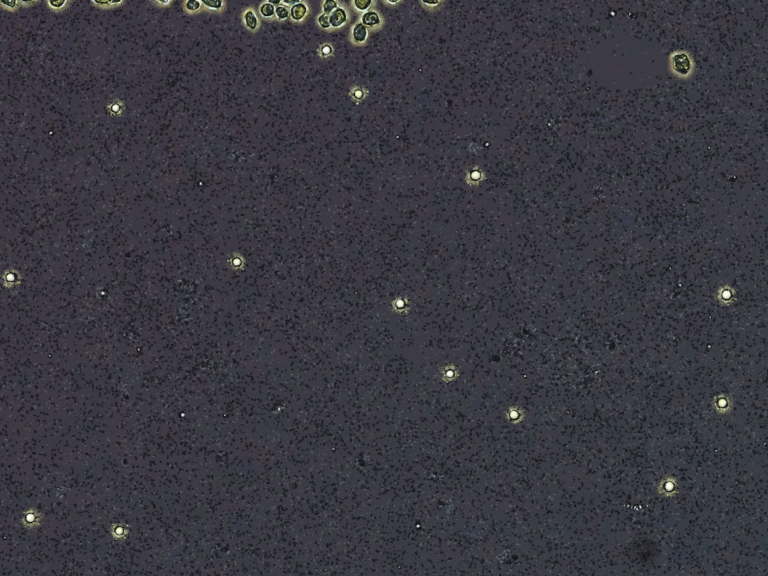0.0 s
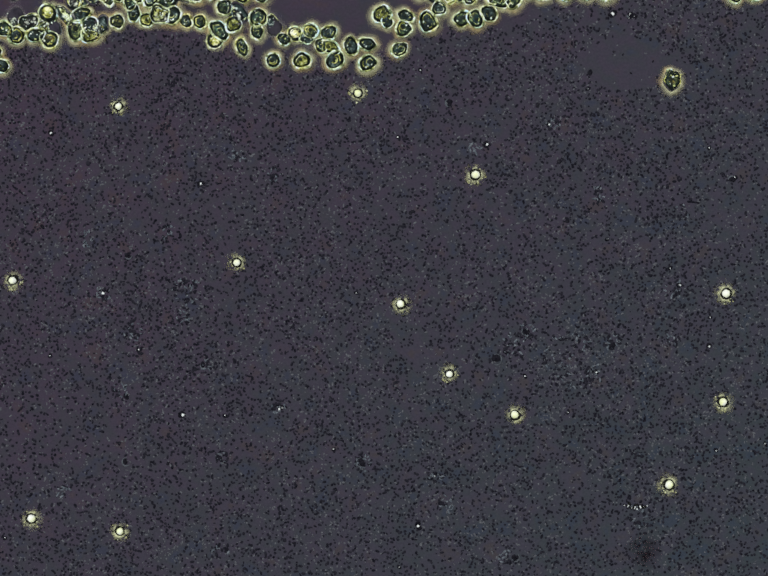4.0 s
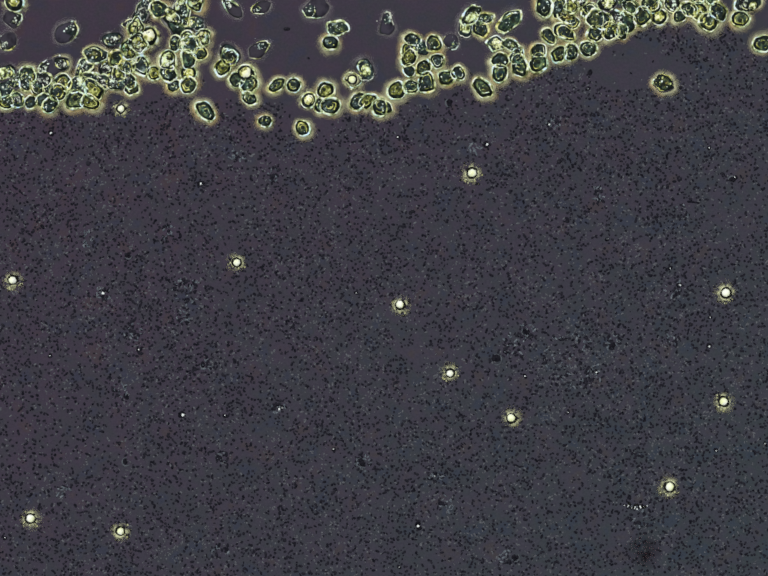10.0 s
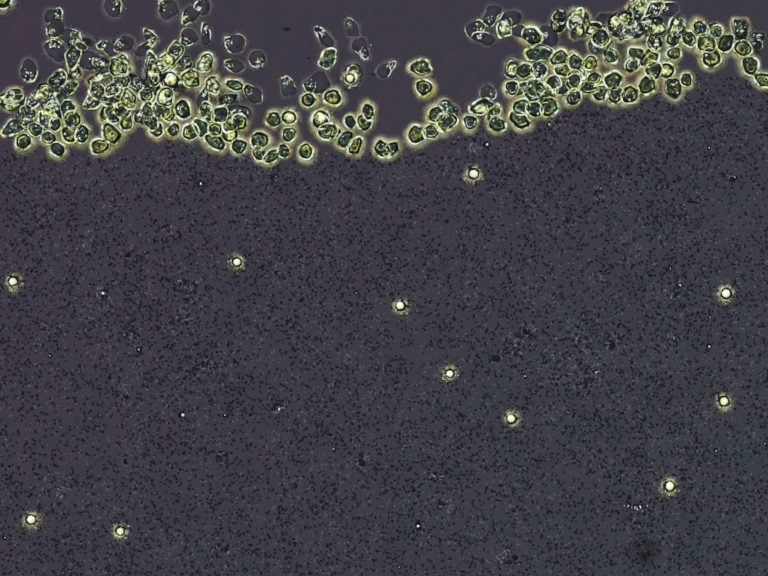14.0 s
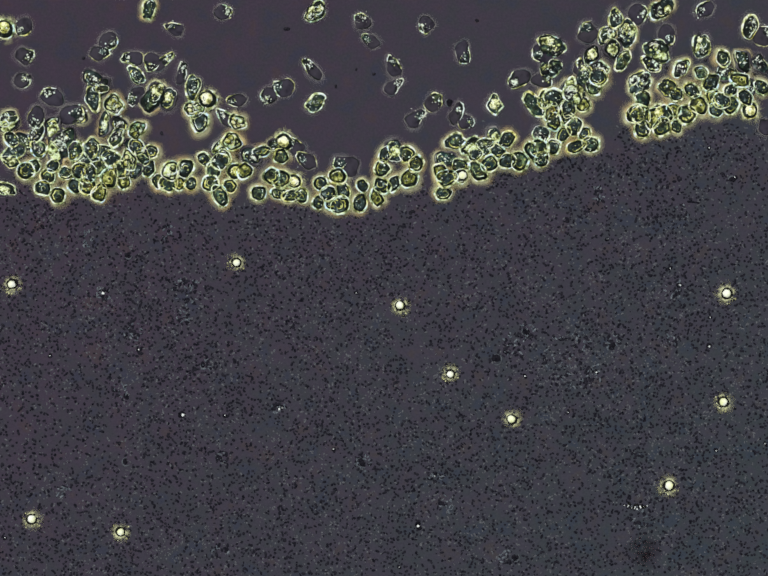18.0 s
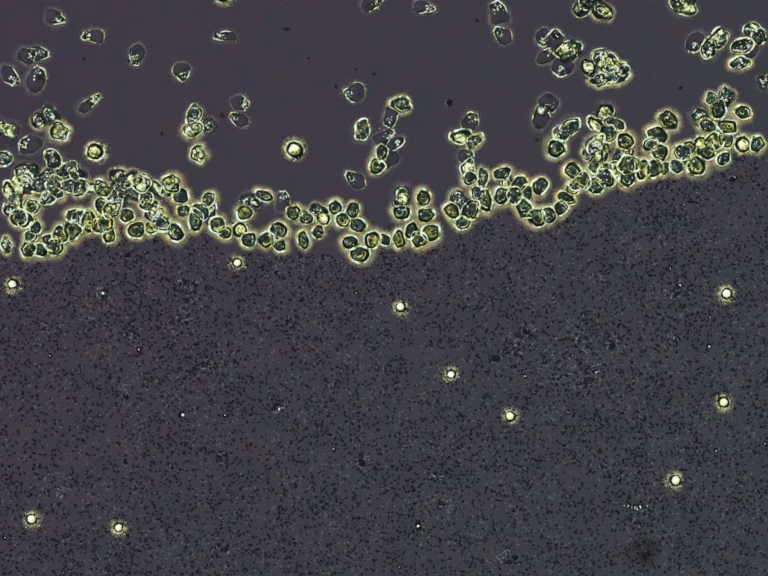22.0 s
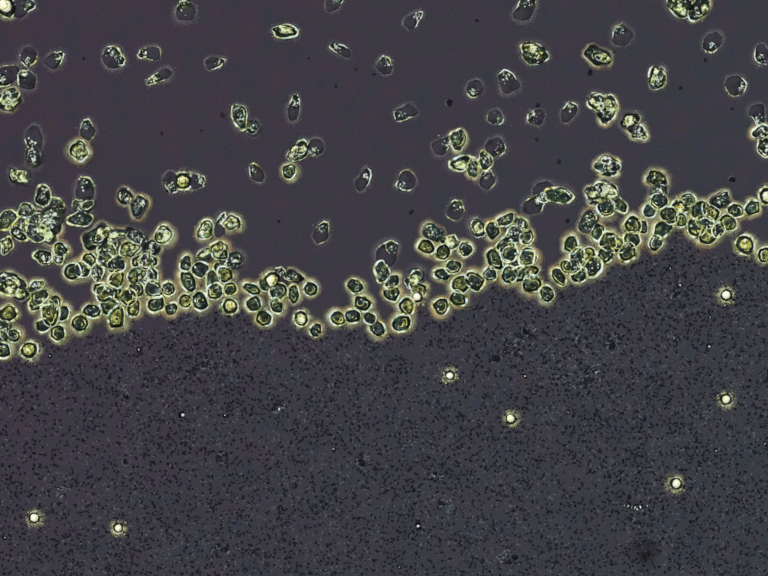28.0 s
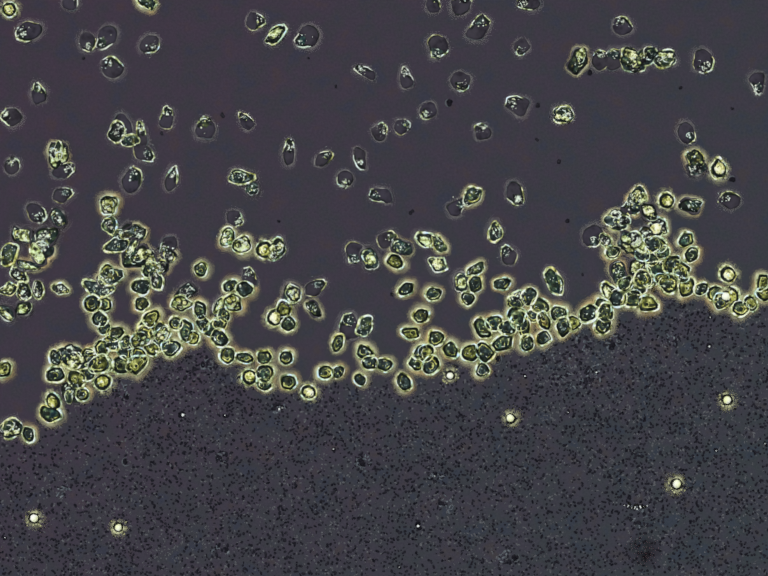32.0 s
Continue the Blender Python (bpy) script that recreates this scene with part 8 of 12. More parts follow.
    walk(CELLS[103], [at(0, 1346, -107, 145), at(7, 1380, -35, 120), at(8, 1380, 5, 151), at(9, 1375, 15, 161), at(10, 1385, 35, 196), at(11, 1385, 30, 181), at(12, 1385, 60, 207), at(13, 1415, 85, 244), at(14, 1400, 165, 271), at(17, 1440, 215, 291), at(18, 1380, 260, 263), at(19, 1365, 270, 294), at(20, 1360, 315, 263), at(21, 1375, 340, 252), at(22, 1355, 345, 227), at(23, 1330, 370, 199), at(24, 1330, 385, 234), at(25, 1305, 415, 243), at(28, 1310, 465, 273), at(29, 1285, 490, 263), at(30, 1330, 475, 254), at(31, 1350, 510, 279), at(32, 1330, 530, 315)])
    walk(CELLS[104], [at(0, 1468, -139, 315), at(7, 1435, -35, 347), at(8, 1435, 8, 367), at(9, 1435, 8, 329), at(10, 1425, 25, 306), at(11, 1415, 30, 293), at(12, 1415, 65, 273), at(13, 1435, 70, 308), at(14, 1440, 90, 336), at(17, 1440, 165, 340), at(18, 1425, 215, 320), at(19, 1435, 210, 290), at(20, 1405, 240, 256), at(21, 1410, 235, 232), at(22, 1455, 290, 213), at(23, 1440, 310, 240), at(24, 1480, 350, 226), at(25, 1470, 400, 225), at(28, 1445, 480, 233), at(29, 1410, 510, 269), at(30, 1450, 550, 285), at(31, 1440, 575, 267), at(32, 1400, 585, 265)])
    walk(CELLS[105], [at(0, 247, -134, 81), at(7, 215, -35, 53), at(8, 215, 20, 73), at(9, 215, -35, 107), at(10, 255, -35, 93), at(11, 255, 5, 120), at(12, 255, -35, 156), at(13, 230, -35, 192), at(14, 230, 15, 215), at(17, 225, 10, 185), at(18, 220, 85, 155), at(19, 140, 30, 153), at(20, 140, -35, 184), at(22, 120, -35, 150), at(23, 120, 10, 130), at(24, 120, -35, 146), at(28, 340, -35, 114), at(29, 340, 10, 115), at(30, 390, 20, 122), at(31, 325, 75, 109), at(32, 305, 90, 137)])
    walk(CELLS[106], [at(0, 380, -123, 169), at(7, 365, -35, 192), at(8, 365, 20, 221), at(9, 370, 30, 215), at(10, 368, 15, 238), at(11, 365, 100, 215), at(12, 375, 105, 196), at(13, 365, 120, 186), at(14, 370, 170, 194), at(17, 405, 270, 208), at(18, 450, 300, 226), at(19, 395, 290, 206), at(20, 385, 340, 176), at(21, 375, 325, 152), at(22, 320, 385, 125), at(23, 345, 385, 132), at(24, 345, 425, 165), at(25, 400, 445, 191), at(28, 420, 520, 211), at(29, 410, 555, 215), at(30, 420, 555, 197), at(31, 420, 600, 229), at(32, 450, 625, 240)])
    walk(CELLS[107], [at(0, 133, -101, 211), at(7, 150, -35, 196), at(8, 150, 40, 184), at(9, 110, 62, 181), at(10, 135, 68, 215), at(11, 165, 110, 186), at(12, 165, 130, 173), at(13, 185, 125, 155), at(14, 185, 125, 173), at(17, 145, 225, 177), at(18, 145, 235, 203), at(19, 130, 270, 231), at(20, 105, 270, 196), at(21, 135, 215, 218), at(22, 75, 165, 252), at(23, 55, 190, 275), at(24, 95, 235, 277), at(25, 145, 300, 260), at(28, 175, 390, 271), at(29, 195, 400, 297), at(30, 245, 420, 273), at(31, 275, 440, 281), at(32, 270, 370, 249)])
    walk(CELLS[108], [at(0, 874, -133, 78), at(7, 858, -35, 83), at(8, 858, 12, 112), at(9, 900, 5, 142), at(10, 920, 85, 133), at(11, 910, 85, 140), at(12, 905, 155, 155), at(13, 925, 150, 187), at(14, 995, 190, 161), at(17, 960, 245, 162), at(18, 950, 250, 187), at(19, 935, 265, 160), at(20, 1000, 275, 198), at(21, 985, 280, 205), at(22, 950, 320, 217), at(23, 990, 280, 181), at(24, 1015, 255, 178), at(25, 1010, 230, 178), at(28, 1010, 240, 157), at(29, 1005, 310, 194), at(30, 970, 325, 199), at(31, 950, 285, 191), at(32, 820, 260, 215)])
    walk(CELLS[109], [at(0, 699, -93, 101), at(7, 700, -35, 136), at(8, 700, 65, 145), at(9, 680, 85, 136), at(10, 675, 88, 134), at(11, 705, 165, 123), at(12, 715, 210, 133), at(13, 680, 225, 126), at(14, 655, 250, 132), at(17, 665, 365, 134), at(18, 670, 395, 165), at(19, 670, 415, 160), at(20, 655, 445, 170), at(21, 650, 465, 146), at(22, 715, 495, 142), at(23, 695, 520, 162), at(24, 715, 570, 141), at(25, 695, 590, 156), at(28, 720, 645, 142), at(29, 695, 675, 107), at(30, 700, 700, 109), at(31, 720, 720, 102), at(32, 755, 740, 136)])
    walk(CELLS[110], [at(0, 518, -110, 356), at(7, 550, -35, 385), at(8, 550, 25, 397), at(9, 490, 60, 378), at(10, 535, 15, 390), at(11, 490, 115, 415), at(12, 510, 140, 395), at(13, 480, 140, 375), at(14, 480, 135, 353), at(17, 450, 185, 388), at(18, 485, 205, 372), at(19, 480, 210, 392), at(20, 445, 195, 359), at(21, 435, 215, 324), at(22, 490, 245, 341), at(23, 515, 345, 318), at(24, 420, 390, 316), at(25, 465, 340, 325), at(28, 525, 355, 308), at(29, 525, 315, 317), at(30, 525, 340, 286), at(31, 550, 350, 257), at(32, 660, 325, 223)])
    walk(CELLS[111], [at(0, 743, -118, 256), at(7, 735, -35, 255), at(8, 735, 60, 275), at(9, 725, 100, 311), at(10, 745, 145, 276), at(11, 750, 165, 252), at(12, 750, 205, 246), at(13, 725, 180, 209), at(14, 720, 155, 247), at(17, 815, 310, 237), at(18, 805, 310, 270), at(19, 800, 325, 281), at(20, 775, 360, 312), at(21, 815, 410, 279), at(22, 820, 405, 248), at(23, 820, 460, 223), at(24, 815, 500, 249), at(25, 815, 500, 246), at(28, 845, 570, 219), at(29, 815, 595, 238), at(30, 770, 585, 246), at(31, 810, 600, 279), at(32, 755, 530, 283)])
    walk(CELLS[112], [at(0, 460, -163, 302), at(8, 425, -35, 323), at(9, 425, 10, 338), at(10, 405, 50, 371), at(11, 395, 95, 369), at(12, 385, 75, 370), at(13, 385, 75, 378), at(14, 380, 130, 397), at(17, 405, 150, 414), at(18, 420, 200, 381), at(19, 475, 235, 402), at(20, 430, 220, 375), at(21, 405, 225, 360), at(22, 425, 255, 330), at(23, 355, 265, 349), at(24, 360, 225, 313), at(25, 440, 250, 346), at(28, 515, 260, 333), at(29, 415, 250, 310), at(30, 460, 250, 321), at(31, 530, 330, 356), at(32, 515, 385, 372)])
    walk(CELLS[113], [at(0, 342, -141, 126), at(8, 350, -35, 100), at(9, 350, 5, 115), at(10, 325, 20, 118), at(11, 340, 95, 135), at(12, 340, 150, 103), at(13, 325, 170, 131), at(14, 330, 225, 101), at(17, 320, 320, 136), at(18, 345, 375, 149), at(19, 320, 390, 137), at(20, 315, 420, 136), at(21, 305, 455, 165), at(22, 280, 470, 169), at(23, 310, 490, 158), at(24, 265, 515, 190), at(25, 315, 540, 174), at(28, 320, 620, 193), at(29, 345, 650, 171), at(30, 350, 665, 172), at(31, 350, 705, 187), at(32, 330, 700, 187)])
    walk(CELLS[114], [at(0, 1174, -158, 291), at(8, 1180, -35, 282), at(9, 1180, 8, 245), at(10, 1165, 15, 238), at(11, 1165, 15, 240), at(12, 1165, 70, 255), at(13, 1180, 80, 235), at(14, 1205, 130, 216), at(17, 1225, 185, 215), at(18, 1190, 215, 229), at(19, 1210, 235, 266), at(20, 1250, 300, 266), at(21, 1230, 325, 239), at(22, 1255, 345, 235), at(23, 1240, 360, 202), at(24, 1230, 400, 204), at(25, 1180, 470, 218), at(28, 1200, 520, 194), at(29, 1195, 540, 180), at(30, 1195, 560, 188), at(31, 1160, 630, 156), at(32, 1170, 660, 145)])
    walk(CELLS[115], [at(0, 1101, -141, 283), at(8, 1140, -35, 301), at(9, 1140, 15, 331), at(10, 1155, 35, 327), at(11, 1155, 90, 316), at(12, 1135, 130, 354), at(13, 1135, 105, 349), at(14, 1150, 145, 356), at(17, 1125, 200, 394), at(18, 1125, 230, 427), at(19, 1135, 265, 397), at(20, 1150, 280, 425), at(21, 1130, 320, 418), at(22, 1180, 375, 383), at(23, 1185, 400, 401), at(24, 1155, 410, 383), at(25, 1090, 455, 377), at(28, 1080, 555, 371), at(29, 1075, 575, 356), at(30, 1050, 610, 338), at(31, 1070, 600, 319), at(32, 1110, 655, 294)])
    walk(CELLS[116], [at(0, 1403, -124, 144), at(8, 1400, -35, 117), at(9, 1400, 15, 140), at(10, 1405, 20, 149), at(11, 1395, 5, 112), at(12, 1395, 35, 139), at(13, 1405, 60, 151), at(14, 1405, 80, 127), at(17, 1445, 60, 125), at(18, 1475, 120, 110), at(19, 1500, 120, 142), at(20, 1465, 185, 151), at(21, 1500, 190, 169), at(22, 1515, 230, 168), at(23, 1550, 290, 155), at(24, 1565, 330, 173), at(25, 1525, 350, 138), at(28, 1500, 430, 168), at(29, 1455, 450, 150), at(30, 1420, 480, 181), at(31, 1430, 490, 211), at(32, 1410, 520, 236)])
    walk(CELLS[117], [at(0, 960, -130, 178), at(8, 1000, -35, 216), at(9, 1000, 20, 215), at(10, 1012, 90, 183), at(11, 1015, 95, 198), at(12, 1030, 100, 233), at(13, 1035, 45, 218), at(14, 1030, 60, 253), at(17, 1040, 125, 285), at(18, 1010, 215, 285), at(19, 950, 275, 271), at(20, 975, 310, 274), at(21, 960, 320, 285), at(22, 955, 345, 265), at(23, 970, 315, 298), at(24, 930, 320, 310), at(25, 940, 410, 320), at(28, 920, 495, 358), at(29, 940, 510, 338), at(30, 905, 490, 334), at(31, 940, 490, 326), at(32, 895, 540, 344)])
    walk(CELLS[118], [at(0, 1048, -105, 24), at(8, 1060, -35, 59), at(9, 1060, 5, 83), at(10, 1110, 15, 60), at(11, 1100, 75, 91), at(12, 1100, 85, 112), at(13, 1105, 85, 108), at(14, 1085, 75, 115), at(17, 1140, 175, 138), at(18, 1130, 200, 142), at(19, 1180, 215, 109), at(20, 1230, 280, 90), at(21, 1200, 325, 102), at(22, 1235, 365, 106), at(23, 1230, 390, 73), at(24, 1245, 425, 48), at(25, 1235, 460, 54), at(28, 1210, 545, 30), at(29, 1230, 565, 4), at(30, 1210, 600, 7), at(31, 1210, 620, 24), at(32, 1200, 640, 5)])
    walk(CELLS[119], [at(0, -133, 115, 9), at(8, -40, 145, 5), at(9, 20, 145, -1), at(10, 15, 150, -18), at(11, 25, 165, -24), at(12, 35, 180, -22), at(13, 60, 150, 9), at(14, 90, 190, 35), at(17, 80, 230, 35), at(18, 110, 260, 67), at(19, 45, 270, 75), at(20, 45, 215, 89), at(21, 60, 280, 98), at(22, 15, 265, 131), at(23, 20, 260, 133), at(24, 40, 275, 124), at(25, 45, 295, 145), at(28, 40, 360, 144), at(29, 20, 365, 133), at(30, 45, 405, 159), at(31, 65, 460, 172), at(32, 45, 480, 139)])
    walk(CELLS[120], [at(0, 927, -123, 210), at(8, 960, -35, 215), at(9, 960, 45, 198), at(10, 960, 35, 225), at(11, 905, 115, 194), at(12, 935, 170, 185), at(13, 935, 190, 183), at(14, 980, 220, 201), at(17, 955, 275, 184), at(18, 960, 300, 214), at(19, 930, 290, 204), at(20, 925, 305, 178), at(21, 920, 290, 191), at(22, 940, 280, 183), at(23, 955, 250, 158), at(24, 970, 275, 155), at(25, 970, 240, 161), at(28, 940, 335, 191), at(29, 980, 425, 191), at(30, 930, 460, 211), at(31, 945, 445, 179), at(32, 870, 490, 161)])
    walk(CELLS[121], [at(0, 1242, -148, 135), at(8, 1280, -35, 131), at(9, 1280, 20, 119), at(10, 1280, 45, 102), at(11, 1280, 75, 103), at(12, 1260, 90, 135), at(13, 1270, 105, 157), at(14, 1300, 115, 125), at(17, 1330, 150, 113), at(18, 1310, 200, 101), at(19, 1315, 185, 116), at(20, 1340, 230, 148), at(21, 1345, 260, 186), at(22, 1340, 275, 151), at(23, 1330, 320, 131), at(24, 1390, 365, 164), at(25, 1365, 400, 186), at(28, 1350, 470, 212), at(29, 1310, 485, 197), at(30, 1340, 500, 162), at(31, 1340, 545, 174), at(32, 1340, 550, 137)])
    walk(CELLS[122], [at(0, 960, -111, 87), at(8, 960, -35, 88), at(9, 960, 60, 104), at(10, 980, 60, 124), at(11, 965, 130, 149), at(12, 1020, 135, 114), at(13, 1060, 145, 146), at(14, 1070, 145, 180), at(17, 1080, 220, 172), at(18, 1035, 285, 207), at(19, 1040, 320, 242), at(20, 1035, 345, 219), at(21, 1040, 345, 190), at(22, 1060, 375, 200), at(23, 1050, 350, 202), at(24, 1035, 345, 231), at(25, 985, 370, 242), at(28, 1005, 470, 260), at(29, 1010, 540, 279), at(30, 975, 580, 287), at(31, 1020, 590, 268), at(32, 970, 580, 247)])
    walk(CELLS[123], [at(0, 338, -123, 281), at(8, 325, -35, 262), at(9, 325, 15, 249), at(10, 300, 10, 276), at(11, 330, 55, 308), at(12, 330, 75, 306), at(13, 295, 100, 276), at(14, 310, 130, 275), at(17, 325, 165, 289), at(18, 280, 155, 308), at(19, 230, 170, 331), at(20, 280, 125, 367), at(21, 310, 75, 338), at(22, 310, -35, 371), at(28, 595, -35, 368), at(29, 595, 20, 374), at(30, 595, -35, 378), at(32, 595, -45, 386)])
    walk(CELLS[124], [at(0, 1275, -133, 297), at(9, 1285, -35, 297), at(10, 1285, 15, 323), at(11, 1290, 50, 310), at(12, 1270, 75, 309), at(13, 1265, 75, 301), at(14, 1245, 115, 310), at(17, 1235, 175, 330), at(18, 1210, 180, 309), at(19, 1270, 235, 303), at(20, 1305, 280, 320), at(21, 1265, 315, 320), at(22, 1290, 335, 312), at(23, 1280, 345, 292), at(24, 1290, 365, 271), at(25, 1265, 410, 259), at(28, 1220, 475, 262), at(29, 1190, 480, 243), at(30, 1200, 480, 209), at(31, 1195, 510, 237), at(32, 1275, 580, 223)])
    walk(CELLS[125], [at(0, 1341, -172, 336), at(9, 1370, -35, 324), at(10, 1370, 5, 293), at(11, 1355, 30, 328), at(12, 1365, 50, 321), at(13, 1355, 70, 288), at(14, 1335, 85, 283), at(17, 1330, 115, 293), at(18, 1330, 130, 328), at(19, 1350, 80, 296), at(20, 1410, 155, 321), at(21, 1405, 110, 293), at(22, 1445, 100, 265), at(23, 1450, 195, 235), at(24, 1470, 225, 249), at(25, 1455, 265, 269), at(28, 1560, 300, 289), at(29, 1550, 335, 267), at(30, 1545, 310, 277), at(31, 1510, 330, 276), at(32, 1465, 345, 267)])
    walk(CELLS[126], [at(0, 1195, -122, 327), at(9, 1205, -35, 362), at(10, 1205, 20, 332), at(11, 1205, 60, 324), at(12, 1205, 125, 327), at(13, 1195, 115, 310), at(14, 1180, 150, 326), at(17, 1175, 210, 297), at(18, 1160, 245, 318), at(19, 1175, 255, 290), at(20, 1185, 290, 262), at(21, 1180, 325, 279), at(22, 1215, 340, 258), at(23, 1190, 370, 253), at(24, 1150, 385, 236), at(25, 1070, 400, 238), at(28, 1075, 485, 237), at(29, 1150, 470, 227), at(30, 1180, 470, 214), at(31, 1165, 510, 190), at(32, 1250, 515, 193)])
    walk(CELLS[127], [at(0, -122, 172, 208), at(9, -40, 210, 195), at(10, 15, 210, 205), at(11, 20, 230, 226), at(12, 25, 255, 190), at(13, 50, 265, 172), at(14, 75, 265, 167), at(17, 65, 325, 197), at(18, 70, 340, 201), at(19, 70, 400, 195), at(20, 70, 425, 198), at(21, 85, 425, 190), at(22, 65, 420, 170), at(23, 80, 410, 147), at(24, 60, 430, 119), at(25, 110, 470, 155), at(28, 125, 510, 134), at(29, 165, 550, 138), at(30, 180, 535, 146), at(31, 200, 545, 120), at(32, 220, 555, 97)])
    walk(CELLS[128], [at(0, -123, 19, 191), at(9, -40, 40, 224), at(10, 25, 40, 188), at(11, 15, 135, 217), at(12, 20, 85, 235), at(13, 75, 80, 209), at(14, 110, 35, 215), at(17, 60, 85, 205), at(18, 50, 115, 189), at(19, -40, 115, 177), at(20, -40, 135, 211), at(21, 35, 135, 204), at(22, 55, 115, 200), at(23, 70, 75, 172), at(24, 10, 75, 201), at(25, -40, 75, 187), at(32, -40, 75, 169)])
    walk(CELLS[129], [at(0, 1354, -117, 306), at(9, 1345, -35, 283), at(10, 1345, 35, 319), at(11, 1365, 65, 325), at(12, 1365, 90, 318), at(13, 1390, 105, 336), at(14, 1360, 145, 321), at(17, 1370, 235, 300), at(18, 1345, 230, 298), at(19, 1355, 235, 273), at(20, 1370, 240, 281), at(21, 1385, 245, 311), at(22, 1430, 295, 293), at(23, 1440, 260, 316), at(24, 1435, 290, 343), at(25, 1380, 325, 377), at(28, 1385, 425, 401), at(29, 1365, 415, 401), at(30, 1375, 400, 389), at(31, 1375, 370, 425), at(32, 1360, 410, 406)])
    walk(CELLS[130], [at(0, 1289, -120, 0), at(9, 1260, -35, -24), at(10, 1260, 40, -37), at(11, 1255, 50, 1), at(12, 1245, 50, -17), at(13, 1255, 40, 17), at(14, 1270, 70, 11), at(17, 1275, 130, -3), at(18, 1220, 140, 10), at(19, 1235, 130, 22), at(20, 1260, 165, 15), at(21, 1215, 215, 0), at(22, 1225, 165, 13), at(23, 1245, 225, -14), at(24, 1280, 250, -31), at(25, 1305, 235, 2), at(28, 1300, 270, -12), at(29, 1270, 345, -10), at(30, 1300, 345, 25), at(31, 1340, 400, 4), at(32, 1345, 460, -30)])
    walk(CELLS[131], [at(0, -167, 123, 236), at(9, -40, 180, 251), at(10, 15, 180, 268), at(11, 20, 200, 233), at(12, 20, 220, 267), at(13, 20, 235, 239), at(14, 30, 260, 218), at(17, 40, 300, 191), at(18, 30, 310, 216), at(19, 20, 320, 250), at(20, 25, 350, 255), at(21, 55, 380, 222), at(22, 80, 380, 190), at(23, 100, 390, 163), at(24, 65, 400, 143), at(25, 85, 465, 120), at(28, 70, 475, 154), at(29, 115, 520, 154), at(30, 90, 555, 127), at(31, 170, 550, 164), at(32, 195, 590, 153)])
    walk(CELLS[132], [at(0, 1565, -133, 17), at(9, 1525, -35, 32), at(10, 1525, 8, 22), at(11, 1535, 40, 34), at(12, 1525, 35, 46), at(13, 1520, 5, 42), at(14, 1520, -35, 62), at(17, 1350, -35, 45), at(18, 1350, 20, 48), at(19, 1350, -35, 59), at(24, 1430, -35, 67), at(25, 1430, 20, 46), at(28, 1425, 20, 60), at(29, 1425, -35, 42), at(32, 1425, -45, 41)])
    walk(CELLS[133], [at(0, 829, -167, 180), at(9, 790, -35, 230), at(10, 790, 55, 270), at(11, 790, 135, 270), at(12, 725, 165, 220), at(13, 730, 150, 170), at(14, 735, 95, 120), at(17, 745, 130, 170), at(18, 845, 245, 220), at(19, 850, 285, 270), at(20, 820, 325, 233), at(21, 835, 240, 183), at(22, 780, 285, 219), at(23, 795, 240, 169), at(24, 860, 200, 119), at(25, 860, 225, 169), at(28, 900, 300, 219), at(29, 975, 380, 269), at(30, 970, 395, 252), at(31, 970, 405, 270), at(32, 930, 425, 220)])
    walk(CELLS[134], [at(0, 1438, -123, 197), at(10, 1445, -35, 187), at(11, 1445, 15, 223), at(12, 1480, 20, 242), at(13, 1455, 40, 209), at(14, 1445, 65, 228), at(17, 1465, 90, 195), at(18, 1480, 150, 186), at(19, 1480, 150, 152), at(20, 1410, 200, 184), at(21, 1395, 205, 153), at(22, 1430, 240, 165), at(23, 1415, 230, 132), at(24, 1430, 260, 99), at(25, 1375, 260, 118), at(28, 1345, 395, 97), at(29, 1325, 410, 114), at(30, 1345, 405, 143), at(31, 1310, 460, 163), at(32, 1320, 480, 166)])
    walk(CELLS[135], [at(0, 459, -119, 303), at(10, 435, -35, 289), at(11, 435, 5, 296), at(12, 435, -35, 311), at(13, 415, -35, 341), at(14, 415, 15, 359), at(17, 415, -35, 397), at(24, 475, -35, 429), at(25, 475, 55, 441), at(28, 475, -35, 436), at(32, 475, -45, 461)])
    walk(CELLS[136], [at(0, 205, -174, 136), at(10, 240, -35, 142), at(11, 240, 10, 131), at(12, 240, -35, 102), at(29, 215, -35, 117), at(30, 215, 60, 100), at(31, 285, 100, 78), at(32, 220, 75, 47)])
    walk(CELLS[137], [at(0, -136, 117, 293), at(10, -40, 170, 261), at(11, 5, 170, 245), at(12, 15, 190, 249), at(13, 55, 185, 219), at(14, 70, 205, 226), at(17, 40, 265, 225), at(18, 75, 275, 238), at(19, 20, 290, 231), at(20, 15, 320, 217), at(21, 25, 330, 230), at(22, -40, 330, 228), at(24, -40, 310, 254), at(25, 20, 310, 225), at(28, -40, 310, 248), at(32, -40, 310, 276)])
    walk(CELLS[138], [at(0, 1330, -147, 354), at(10, 1330, -35, 376), at(11, 1330, 10, 378), at(12, 1330, 30, 344), at(13, 1350, 35, 347), at(14, 1330, 55, 376), at(17, 1350, 85, 354), at(18, 1340, 105, 350), at(19, 1355, 60, 387), at(20, 1370, 55, 349), at(21, 1455, 35, 382), at(22, 1395, 10, 358), at(23, 1400, 15, 333), at(24, 1400, -35, 348), at(25, 1385, -35, 327), at(28, 1385, 10, 327), at(29, 1385, -35, 293), at(32, 1385, -45, 324)])
